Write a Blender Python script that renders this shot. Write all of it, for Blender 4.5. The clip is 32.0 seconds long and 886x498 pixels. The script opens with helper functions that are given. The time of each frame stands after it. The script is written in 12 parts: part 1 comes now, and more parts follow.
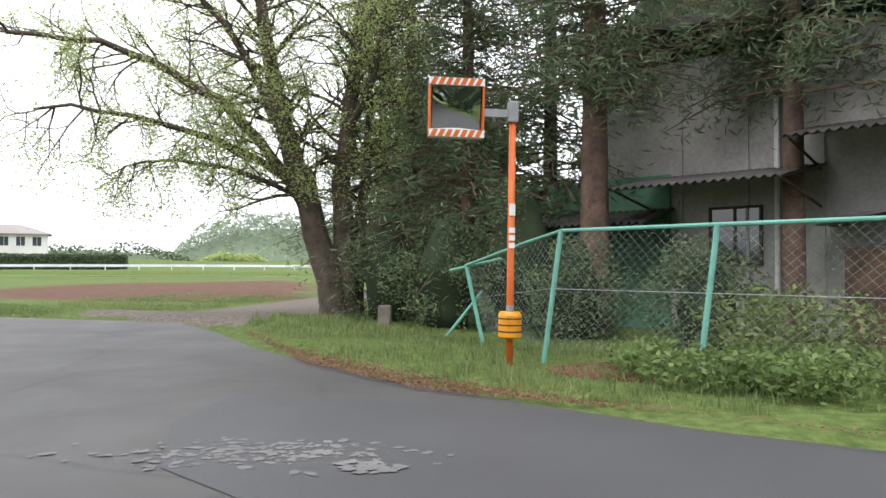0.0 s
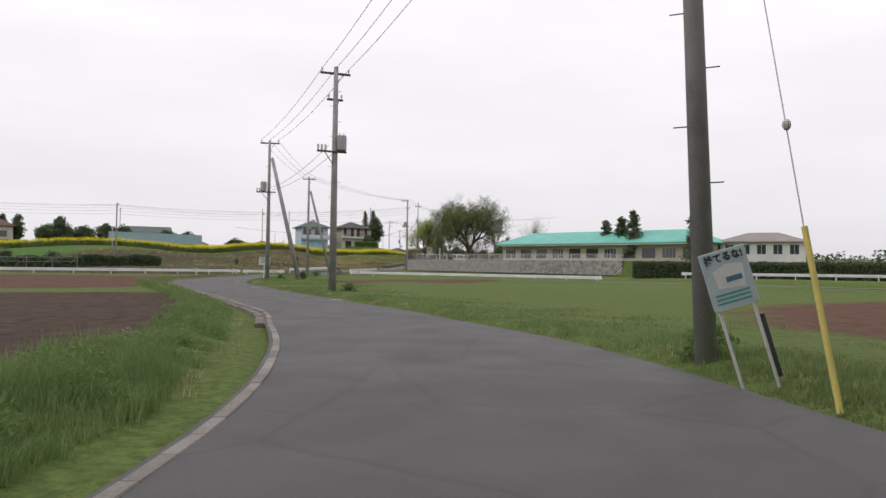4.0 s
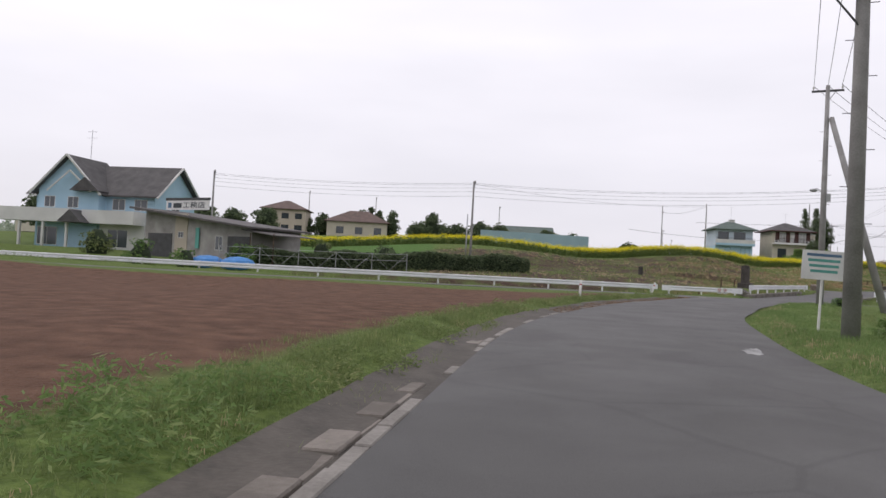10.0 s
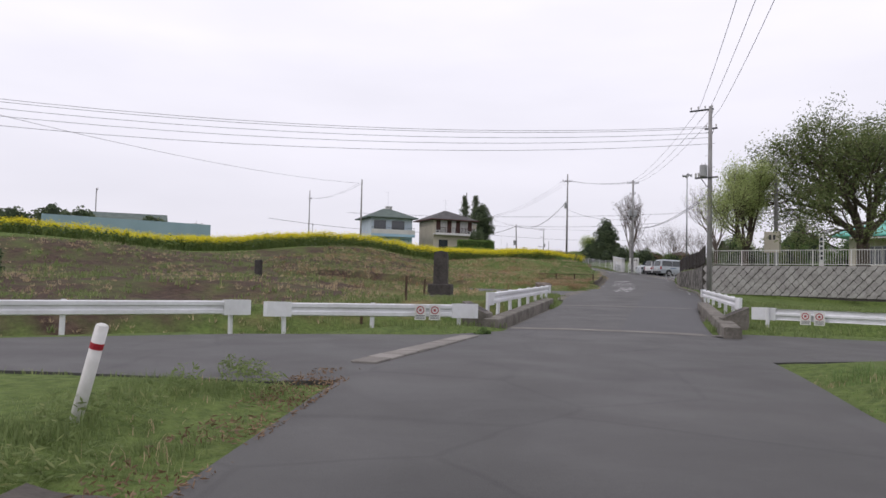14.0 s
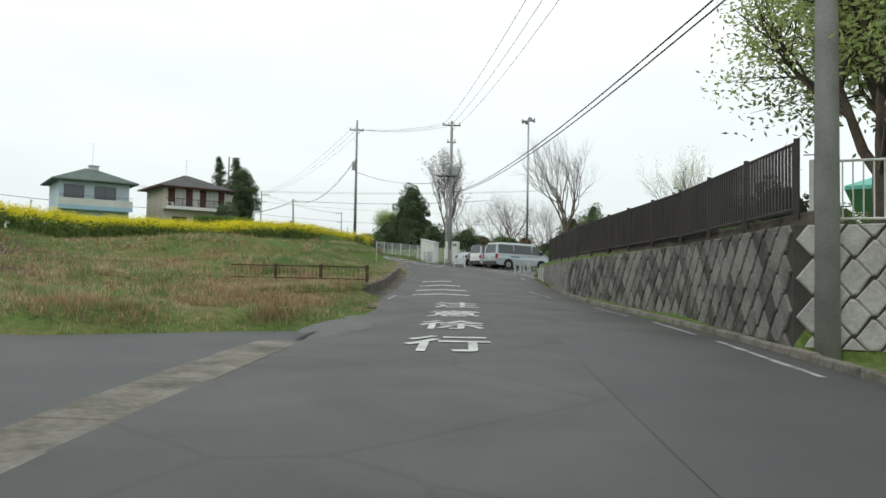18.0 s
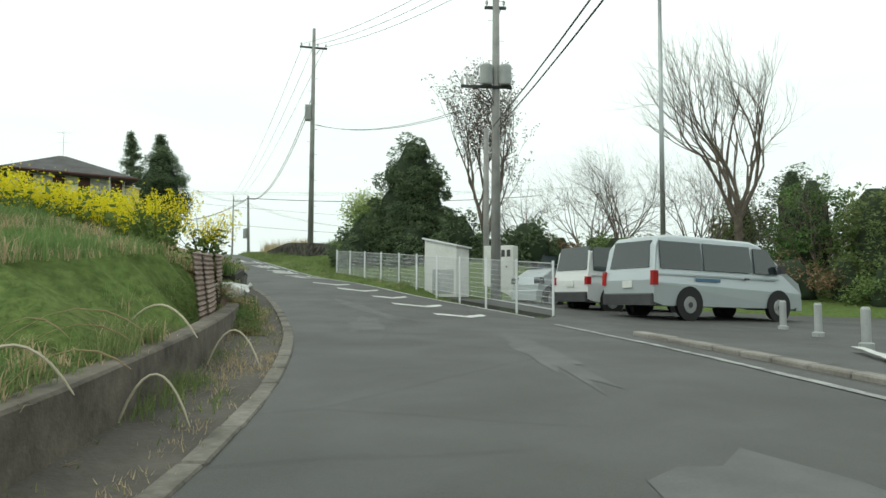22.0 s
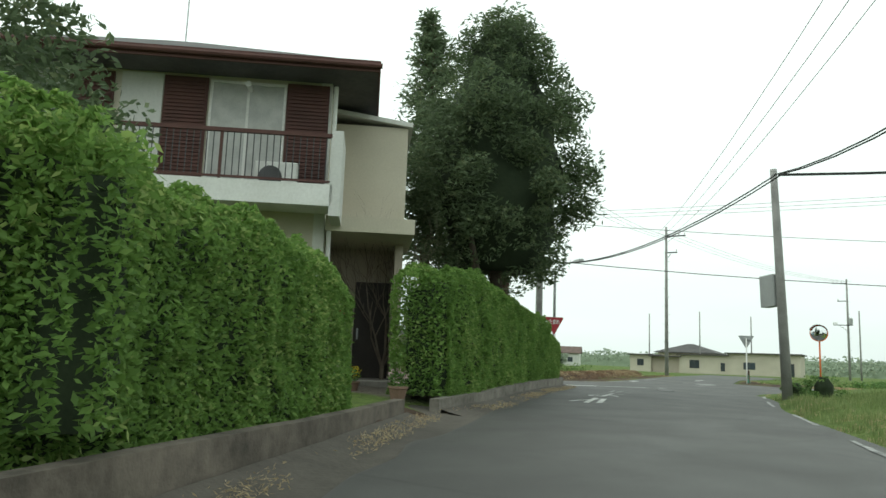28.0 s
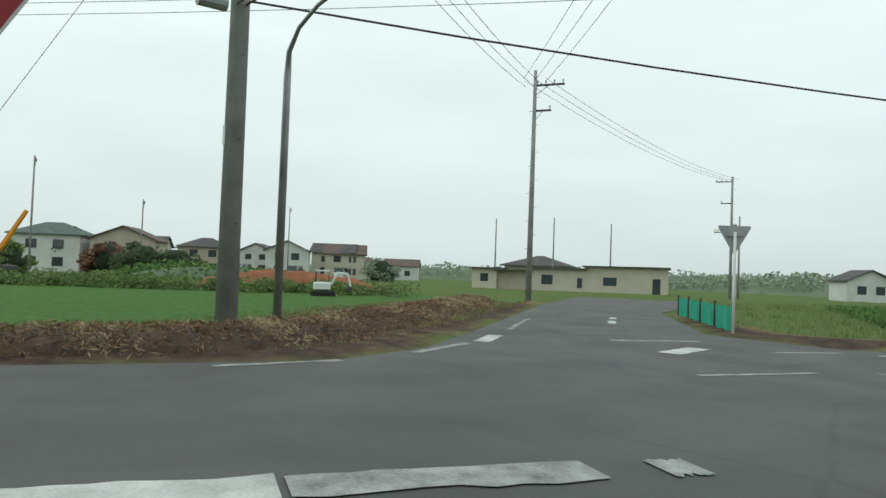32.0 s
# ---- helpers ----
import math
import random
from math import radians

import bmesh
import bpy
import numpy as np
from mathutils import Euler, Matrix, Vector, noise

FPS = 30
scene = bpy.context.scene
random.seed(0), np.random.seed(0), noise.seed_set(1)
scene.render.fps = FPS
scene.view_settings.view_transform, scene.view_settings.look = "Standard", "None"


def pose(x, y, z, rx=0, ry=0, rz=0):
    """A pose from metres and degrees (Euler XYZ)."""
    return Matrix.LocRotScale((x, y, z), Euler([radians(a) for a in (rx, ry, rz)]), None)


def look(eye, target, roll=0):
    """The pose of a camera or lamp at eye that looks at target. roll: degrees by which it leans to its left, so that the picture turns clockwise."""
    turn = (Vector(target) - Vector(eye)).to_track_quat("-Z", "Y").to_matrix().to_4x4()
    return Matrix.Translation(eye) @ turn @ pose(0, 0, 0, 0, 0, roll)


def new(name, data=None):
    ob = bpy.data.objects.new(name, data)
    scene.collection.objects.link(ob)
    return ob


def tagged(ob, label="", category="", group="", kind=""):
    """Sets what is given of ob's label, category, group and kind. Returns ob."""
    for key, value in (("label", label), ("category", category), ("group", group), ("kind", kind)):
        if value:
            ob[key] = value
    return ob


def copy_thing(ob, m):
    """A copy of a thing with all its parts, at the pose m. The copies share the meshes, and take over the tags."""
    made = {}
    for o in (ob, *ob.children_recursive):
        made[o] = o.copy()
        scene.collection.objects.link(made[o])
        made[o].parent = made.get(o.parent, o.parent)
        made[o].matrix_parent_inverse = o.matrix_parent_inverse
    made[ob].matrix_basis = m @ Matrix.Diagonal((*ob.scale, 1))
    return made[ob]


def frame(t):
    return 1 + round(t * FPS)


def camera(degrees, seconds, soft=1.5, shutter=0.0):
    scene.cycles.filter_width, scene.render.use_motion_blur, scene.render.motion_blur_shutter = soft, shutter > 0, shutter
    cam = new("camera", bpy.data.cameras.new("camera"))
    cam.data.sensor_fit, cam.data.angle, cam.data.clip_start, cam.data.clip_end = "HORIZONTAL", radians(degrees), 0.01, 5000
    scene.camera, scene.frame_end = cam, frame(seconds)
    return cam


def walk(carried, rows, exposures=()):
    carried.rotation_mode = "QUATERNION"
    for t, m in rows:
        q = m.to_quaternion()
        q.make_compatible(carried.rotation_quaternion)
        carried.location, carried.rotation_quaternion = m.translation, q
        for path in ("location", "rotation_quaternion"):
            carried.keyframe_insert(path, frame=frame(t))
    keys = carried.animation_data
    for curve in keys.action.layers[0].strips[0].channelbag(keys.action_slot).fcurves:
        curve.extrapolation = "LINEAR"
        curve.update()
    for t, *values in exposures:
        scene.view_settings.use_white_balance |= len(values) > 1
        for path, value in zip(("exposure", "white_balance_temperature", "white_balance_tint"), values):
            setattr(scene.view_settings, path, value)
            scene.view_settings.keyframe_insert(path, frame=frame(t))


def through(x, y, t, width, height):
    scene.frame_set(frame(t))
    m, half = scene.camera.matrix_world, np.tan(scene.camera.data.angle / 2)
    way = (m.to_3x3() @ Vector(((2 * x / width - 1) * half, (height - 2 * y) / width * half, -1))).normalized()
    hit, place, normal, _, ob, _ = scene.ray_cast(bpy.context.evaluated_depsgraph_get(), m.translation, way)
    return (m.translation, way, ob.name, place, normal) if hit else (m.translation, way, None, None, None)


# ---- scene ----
cam = camera(61.6, 32.0)
METRES, EYE, TILT, LEAN, TURN = 250.0, 1.1, 0.0, 0.0, 0.0
PATH = [
    (0, (-0.92, 0.703, 0.899), (-0.944, 2.702, 0.943), 0.1),
    (0.7, (-1.104, 2.406, 0.909), (-1.146, 4.405, 0.95), 0.9),
    (1.1, (-1.34, 3.438, 0.899), (-1.54, 5.428, 0.937), 2.4),
    (1.5, (-1.591, 4.598, 0.943), (-2.0, 6.556, 0.952), 2.6),
    (2, (-2.413, 5.992, 0.958), (-3.101, 7.87, 0.976), 3.3),
    (2.5, (-3.473, 7.478, 0.982), (-4.493, 9.196, 1.067), 1.7),
    (3, (-4.779, 8.741, 0.969), (-6.061, 10.274, 1.038), 1.7),
    (3.3, (-5.702, 9.465, 0.951), (-7.122, 10.872, 1.006), 1.1),
    (3.5, (-6.366, 9.983, 0.942), (-7.862, 11.31, 0.999), 1.5),
    (4, (-8.323, 11.385, 0.886), (-9.943, 12.556, 0.941), 0.8),
    (4.5, (-10.941, 12.974, 0.852), (-12.625, 14.052, 0.885), -0.1),
    (6.5, (-23.578, 19.318, 0.783), (-25.465, 19.98, 0.817), 1.2),
    (7, (-27.009, 20.459, 0.763), (-28.938, 20.983, 0.806), 1.3),
    (7.5, (-30.708, 21.385, 0.759), (-32.667, 21.786, 0.801), 1.4),
    (8, (-34.565, 22.137, 0.817), (-36.544, 22.426, 0.863), 1.8),
    (8.5, (-38.562, 22.77, 0.84), (-40.552, 22.966, 0.88), 2.8),
    (9, (-42.648, 23.386, 0.864), (-44.64, 23.566, 0.904), 3.0),
    (9.5, (-46.73, 24.069, 0.876), (-48.717, 24.29, 0.926), 2.7),
    (10, (-50.876, 24.833, 0.873), (-52.861, 25.074, 0.924), 3.0),
    (10.5, (-55.088, 25.749, 0.923), (-57.065, 26.043, 0.986), 2.8),
    (11, (-59.245, 26.959, 0.953), (-61.207, 27.343, 1.024), 2.6),
    (11.5, (-63.443, 28.492, 0.938), (-65.38, 28.985, 1.019), 2.4),
    (12, (-67.658, 30.297, 0.95), (-69.56, 30.91, 1.037), 2.4),
    (12.5, (-71.853, 32.457, 0.968), (-73.709, 33.195, 1.063), 2.0),
    (13, (-75.977, 34.917, 0.99), (-77.772, 35.793, 1.086), 1.1),
    (13.5, (-79.981, 37.622, 1.028), (-81.714, 38.615, 1.118), 0.9),
    (14, (-83.731, 40.462, 1.074), (-85.407, 41.551, 1.161), 1.3),
    (14.5, (-87.316, 43.515, 1.078), (-88.935, 44.686, 1.16), 1.7),
    (15, (-90.959, 46.705, 1.053), (-92.52, 47.952, 1.135), 2.0),
    (15.5, (-94.386, 50.113, 1.028), (-95.893, 51.426, 1.113), 1.5),
    (17.5, (-107.617, 65.13, 1.497), (-108.972, 66.598, 1.597), 0.9),
    (18, (-110.803, 68.76, 1.598), (-112.155, 70.232, 1.676), 1.0),
    (18.5, (-113.842, 72.328, 1.708), (-115.197, 73.797, 1.79), 1.1),
    (19, (-117.041, 75.825, 1.814), (-118.398, 77.292, 1.903), 0.6),
    (19.5, (-120.34, 79.283, 1.91), (-121.703, 80.743, 2.022), 1.0),
    (20, (-123.725, 82.747, 2.004), (-125.087, 84.206, 2.125), 1.6),
    (20.5, (-127.015, 86.384, 2.162), (-128.38, 87.84, 2.288), 2.6),
    (21, (-130.373, 89.961, 2.327), (-131.751, 91.405, 2.459), 2.2),
    (21.5, (-133.649, 93.487, 2.582), (-135.039, 94.919, 2.718), 1.4),
    (21.8, (-135.579, 95.533, 2.7), (-136.975, 96.958, 2.848), 1.3),
    (22, (-136.871, 96.851, 2.778), (-138.281, 98.263, 2.916), 0.3),
    (22.4, (-139.535, 99.396, 3.022), (-141.003, 100.747, 3.163), 0.5),
    (22.5, (-140.225, 100.011, 3.053), (-141.72, 101.333, 3.19), -1.0),
    (23, (-143.84, 102.993, 3.433), (-145.434, 104.194, 3.565), -1.0),
    (23.4, (-147.018, 104.977, 3.469), (-148.674, 106.085, 3.638), -0.3),
    (23.5, (-147.81, 105.451, 3.487), (-149.489, 106.525, 3.651), -0.6),
    (24, (-151.662, 107.722, 3.803), (-153.421, 108.656, 3.984), 0.2),
    (24.5, (-155.658, 109.641, 4.152), (-157.489, 110.424, 4.338), -0.3),
    (25, (-159.826, 111.136, 4.561), (-161.706, 111.787, 4.768), 0.4),
    (25.5, (-163.766, 112.576, 4.846), (-165.679, 113.119, 5.067), 0.5),
    (27.5, (-179.348, 118.065, 6.751), (-181.292, 118.455, 7.023), 2.0),
    (28, (-182.97, 119.418, 6.986), (-184.886, 119.921, 7.267), 2.2),
    (28.4, (-185.73, 120.516, 7.094), (-187.627, 121.091, 7.366), 2.8),
    (28.8, (-188.311, 121.636, 7.163), (-190.187, 122.288, 7.394), 3.0),
    (29.5, (-192.733, 124.023, 7.238), (-194.573, 124.792, 7.391), 2.1),
    (30, (-195.537, 125.611, 7.288), (-197.353, 126.441, 7.411), 2.0),
    (30.4, (-197.595, 126.886, 7.299), (-199.396, 127.751, 7.399), 1.9),
    (31.2, (-201.503, 129.263, 7.203), (-203.296, 130.146, 7.293), 2.1),
    (32, (-204.882, 131.327, 7.205), (-206.666, 132.229, 7.272), 2.1),
]
EXPOSURES = [(0.0, 1.2, 6350, 12), (1.2, 1.1, 6350, 12), (2.2, 0.15, 6450, 14), (3.0, -0.03, 6650, 15), (9.0, -0.06, 6500, 17), (15.5, -0.06, 6350, 19), (18.0, 0.1, 6450, 1), (21.0, 0.2, 6500, -7), (28.0, 0.3, 6500, -9), (30.5, 0.05, 6350, -6), (32.0, -0.1, 6250, -7)]
walk(cam, [(t, look(eye, target, roll)) for t, eye, target, roll in PATH], EXPOSURES)

# ---------------------------------------------------------------- light
SUN_ELEV, SUN_ROT = radians(48), radians(200)
world = bpy.data.worlds.new("overcast_sky")
scene.world = world
world.use_nodes = True
wn = world.node_tree.nodes
wl = world.node_tree.links
wn.clear()
w_out = wn.new("ShaderNodeOutputWorld")
w_bg = wn.new("ShaderNodeBackground")
w_sky = wn.new("ShaderNodeTexSky")
w_sky.sky_type = "NISHITA"
w_sky.sun_disc = False
w_sky.sun_elevation, w_sky.sun_rotation = SUN_ELEV, SUN_ROT
w_sky.air_density, w_sky.dust_density = 1.0, 3.0
w_scale = wn.new("ShaderNodeVectorMath")
w_scale.operation = "SCALE"
w_scale.inputs["Scale"].default_value = 0.1
w_coord = wn.new("ShaderNodeTexCoord")
w_map = wn.new("ShaderNodeMapping")
w_map.inputs["Scale"].default_value = (1.2, 1.2, 5.0)
w_noise = wn.new("ShaderNodeTexNoise")
w_noise.inputs["Scale"].default_value = 1.6
w_noise.inputs["Detail"].default_value = 4.0
w_ramp = wn.new("ShaderNodeValToRGB")
w_ramp.color_ramp.elements[0].position, w_ramp.color_ramp.elements[0].color = 0.3, (0.92, 0.93, 0.955, 1)
w_ramp.color_ramp.elements[1].position, w_ramp.color_ramp.elements[1].color = 0.72, (1.06, 1.065, 1.085, 1)
w_sep = wn.new("ShaderNodeSeparateXYZ")
w_hor = wn.new("ShaderNodeValToRGB")
w_hor.color_ramp.elements[0].position, w_hor.color_ramp.elements[0].color = 0.0, (0.84, 0.85, 0.865, 1)
w_hor.color_ramp.elements[1].position, w_hor.color_ramp.elements[1].color = 0.3, (1.1, 1.1, 1.1, 1)
w_mul = wn.new("ShaderNodeMix")
w_mul.data_type, w_mul.blend_type = "RGBA", "MULTIPLY"
w_mul.inputs[0].default_value = 1.0
w_mix = wn.new("ShaderNodeMix")
w_mix.data_type = "RGBA"
w_mix.inputs[0].default_value = 0.9
wl.new(w_coord.outputs["Generated"], w_map.inputs["Vector"])
wl.new(w_map.outputs["Vector"], w_noise.inputs["Vector"])
wl.new(w_noise.outputs["Fac"], w_ramp.inputs["Fac"])
wl.new(w_coord.outputs["Generated"], w_sep.inputs[0])
wl.new(w_sep.outputs["Z"], w_hor.inputs["Fac"])
wl.new(w_ramp.outputs["Color"], w_mul.inputs[6])
wl.new(w_hor.outputs["Color"], w_mul.inputs[7])
wl.new(w_sky.outputs["Color"], w_scale.inputs[0])
wl.new(w_scale.outputs["Vector"], w_mix.inputs[6])
wl.new(w_mul.outputs[2], w_mix.inputs[7])
wl.new(w_mix.outputs[2], w_bg.inputs["Color"])
w_bg.inputs["Strength"].default_value = 1.0
wl.new(w_bg.outputs["Background"], w_out.inputs["Surface"])
sun_data = bpy.data.lights.new("sun", "SUN")
sun_data.energy, sun_data.angle, sun_data.color = 0.6, radians(25), (1.0, 0.97, 0.92)
sun = new("sun", sun_data)
sun.rotation_euler = (radians(90) - SUN_ELEV, 0, radians(180) - SUN_ROT)


# ---------------------------------------------------------------- materials
def mat(name, base, rough=0.8, metal=0.0, dark=None, scale=3.0, spread=0.5, fine=40.0, bump=0.15, bump_scale=60.0, spec=0.4,
        per_object=0.0, transmit=0.0, obj_coord=False):
    """Principled surface with blotches at two scales and a fine bump."""
    m = bpy.data.materials.new(name)
    m.use_nodes = True
    nt = m.node_tree
    n, l = nt.nodes, nt.links
    b = n["Principled BSDF"]
    b.inputs["Roughness"].default_value = rough
    b.inputs["Metallic"].default_value = metal
    b.inputs["Specular IOR Level"].default_value = spec
    dark = dark or tuple(c * 0.6 for c in base)
    co = n.new("ShaderNodeTexCoord") if obj_coord else n.new("ShaderNodeNewGeometry")
    pos = co.outputs["Object"] if obj_coord else co.outputs["Position"]
    n1 = n.new("ShaderNodeTexNoise")
    n1.inputs["Scale"].default_value, n1.inputs["Detail"].default_value = 1.0 / scale, 5.0
    n2 = n.new("ShaderNodeTexNoise")
    n2.inputs["Scale"].default_value, n2.inputs["Detail"].default_value = fine, 3.0
    l.new(pos, n1.inputs["Vector"])
    l.new(pos, n2.inputs["Vector"])
    ad = n.new("ShaderNodeMath")
    ad.operation = "MULTIPLY_ADD"
    ad.inputs[1].default_value = 0.5
    l.new(n2.outputs["Fac"], ad.inputs[0])
    l.new(n1.outputs["Fac"], ad.inputs[2])
    src = ad.outputs[0]
    if per_object:
        oi = n.new("ShaderNodeObjectInfo")
        a2 = n.new("ShaderNodeMath")
        a2.operation = "MULTIPLY_ADD"
        a2.inputs[1].default_value = per_object
        l.new(oi.outputs["Random"], a2.inputs[0])
        l.new(src, a2.inputs[2])
        a3 = n.new("ShaderNodeMath")
        a3.operation = "SUBTRACT"
        a3.inputs[1].default_value = per_object * 0.5
        l.new(a2.outputs[0], a3.inputs[0])
        src = a3.outputs[0]
    rp = n.new("ShaderNodeValToRGB")
    rp.color_ramp.elements[0].position, rp.color_ramp.elements[0].color = 0.75 - spread * 0.5, (*dark, 1)
    rp.color_ramp.elements[1].position, rp.color_ramp.elements[1].color = 0.75 + spread * 0.5, (*base, 1)
    l.new(src, rp.inputs["Fac"])
    l.new(rp.outputs["Color"], b.inputs["Base Color"])
    if bump:
        n3 = n.new("ShaderNodeTexNoise")
        n3.inputs["Scale"].default_value, n3.inputs["Detail"].default_value = bump_scale, 4.0
        l.new(pos, n3.inputs["Vector"])
        bp = n.new("ShaderNodeBump")
        bp.inputs["Strength"].default_value, bp.inputs["Distance"].default_value = bump, 0.02
        l.new(n3.outputs["Fac"], bp.inputs["Height"])
        l.new(bp.outputs["Normal"], b.inputs["Normal"])
    if transmit:
        b.inputs["Transmission Weight"].default_value = transmit
    return m


def leafmat(name, base, dark, tip=None, island=0.9, rough=0.6, through=0.35):
    """Leaves: colour varies leaf by leaf, and some light comes through."""
    m = bpy.data.materials.new(name)
    m.use_nodes = True
    n, l = m.node_tree.nodes, m.node_tree.links
    b = n["Principled BSDF"]
    b.inputs["Roughness"].default_value, b.inputs["Specular IOR Level"].default_value = rough, 0.25
    g = n.new("ShaderNodeNewGeometry")
    ns = n.new("ShaderNodeTexNoise")
    ns.inputs["Scale"].default_value = 0.9
    l.new(g.outputs["Position"], ns.inputs["Vector"])
    mx = n.new("ShaderNodeMath")
    mx.operation = "MULTIPLY_ADD"
    mx.inputs[1].default_value = 0.5
    l.new(g.outputs["Random Per Island"], mx.inputs[0])
    sc = n.new("ShaderNodeMath")
    sc.operation = "MULTIPLY"
    sc.inputs[1].default_value = 0.6
    l.new(ns.outputs["Fac"], sc.inputs[0])
    l.new(sc.outputs[0], mx.inputs[2])
    rp = n.new("ShaderNodeValToRGB")
    rp.color_ramp.elements[0].position, rp.color_ramp.elements[0].color = 0.2, (*dark, 1)
    rp.color_ramp.elements[1].position, rp.color_ramp.elements[1].color = 0.72, (*base, 1)
    if tip:
        e = rp.color_ramp.elements.new(0.82)
        e.color = (*tip, 1)
    l.new(mx.outputs[0], rp.inputs["Fac"])
    l.new(rp.outputs["Color"], b.inputs["Base Color"])
    tr = n.new("ShaderNodeBsdfTranslucent")
    l.new(rp.outputs["Color"], tr.inputs["Color"])
    ms = n.new("ShaderNodeMixShader")
    ms.inputs[0].default_value = through
    l.new(b.outputs[0], ms.inputs[1])
    l.new(tr.outputs[0], ms.inputs[2])
    l.new(ms.outputs[0], n["Material Output"].inputs["Surface"])
    return m


def glassmat(name, tint=(0.05, 0.06, 0.07), rough=0.06):
    m = bpy.data.materials.new(name)
    m.use_nodes = True
    b = m.node_tree.nodes["Principled BSDF"]
    b.inputs["Base Color"].default_value = (*tint, 1)
    b.inputs["Roughness"].default_value, b.inputs["Specular IOR Level"].default_value = rough, 0.8
    return m


def ground_material():
    """Grass, ploughed soil, dry straw and gravel, mixed by the sheet's own masks."""
    m = bpy.data.materials.new("ground_mix")
    m.use_nodes = True
    n, l = m.node_tree.nodes, m.node_tree.links
    b = n["Principled BSDF"]
    b.inputs["Roughness"].default_value, b.inputs["Specular IOR Level"].default_value = 0.95, 0.15
    g = n.new("ShaderNodeNewGeometry")

    def noise_at(scale, detail=4.0):
        t = n.new("ShaderNodeTexNoise")
        t.inputs["Scale"].default_value, t.inputs["Detail"].default_value = scale, detail
        l.new(g.outputs["Position"], t.inputs["Vector"])
        return t.outputs["Fac"]

    def ramp(fac, c0, c1, p0=0.35, p1=0.65):
        r = n.new("ShaderNodeValToRGB")
        r.color_ramp.elements[0].position, r.color_ramp.elements[0].color = p0, (*c0, 1)
        r.color_ramp.elements[1].position, r.color_ramp.elements[1].color = p1, (*c1, 1)
        l.new(fac, r.inputs["Fac"])
        return r.outputs["Color"]

    def mix(fac, a, c):
        x = n.new("ShaderNodeMix")
        x.data_type = "RGBA"
        l.new(fac, x.inputs[0])
        l.new(a, x.inputs[6])
        l.new(c, x.inputs[7])
        return x.outputs[2]

    def mask(name, scale):
        a = n.new("ShaderNodeAttribute")
        a.attribute_name = name
        s = n.new("ShaderNodeMath")
        s.operation = "MULTIPLY_ADD"
        s.inputs[1].default_value, s.inputs[2].default_value = 0.7, -0.35
        l.new(noise_at(scale, 6.0), s.inputs[0])
        t = n.new("ShaderNodeMath")
        l.new(a.outputs["Fac"], t.inputs[0])
        l.new(s.outputs[0], t.inputs[1])
        r = n.new("ShaderNodeMapRange")
        r.inputs["From Min"].default_value, r.inputs["From Max"].default_value = 0.38, 0.62
        l.new(t.outputs[0], r.inputs["Value"])
        return r.outputs["Result"]

    grass = mix(noise_at(0.22), ramp(noise_at(7.0), (0.06, 0.1, 0.024), (0.135, 0.2, 0.05)), ramp(noise_at(9.0), (0.075, 0.105, 0.03), (0.16, 0.2, 0.065)))
    straw = ramp(noise_at(5.0, 6.0), (0.12, 0.085, 0.042), (0.3, 0.215, 0.115))
    red = ramp(noise_at(2.2, 7.0), (0.085, 0.047, 0.032), (0.165, 0.094, 0.063), 0.3, 0.7)
    dark = ramp(noise_at(3.0, 7.0), (0.045, 0.03, 0.023), (0.11, 0.076, 0.056), 0.3, 0.7)
    gravel = ramp(noise_at(14.0, 5.0), (0.12, 0.1, 0.085), (0.24, 0.21, 0.18))
    lawn = ramp(noise_at(5.0, 5.0), (0.055, 0.115, 0.025), (0.1, 0.19, 0.045))
    c = mix(mask("straw", 0.5), grass, straw)
    c = mix(mask("lawn", 0.3), c, lawn)
    c = mix(mask("red_soil", 0.45), c, red)
    c = mix(mask("dark_soil", 0.6), c, dark)
    c = mix(mask("gravel", 0.8), c, gravel)
    l.new(c, b.inputs["Base Color"])
    h = n.new("ShaderNodeMath")
    l.new(noise_at(2.5, 8.0), h.inputs[0])
    l.new(noise_at(18.0, 4.0), h.inputs[1])
    bp = n.new("ShaderNodeBump")
    bp.inputs["Strength"].default_value, bp.inputs["Distance"].default_value = 0.7, 0.12
    l.new(h.outputs[0], bp.inputs["Height"])
    l.new(bp.outputs["Normal"], b.inputs["Normal"])
    return m


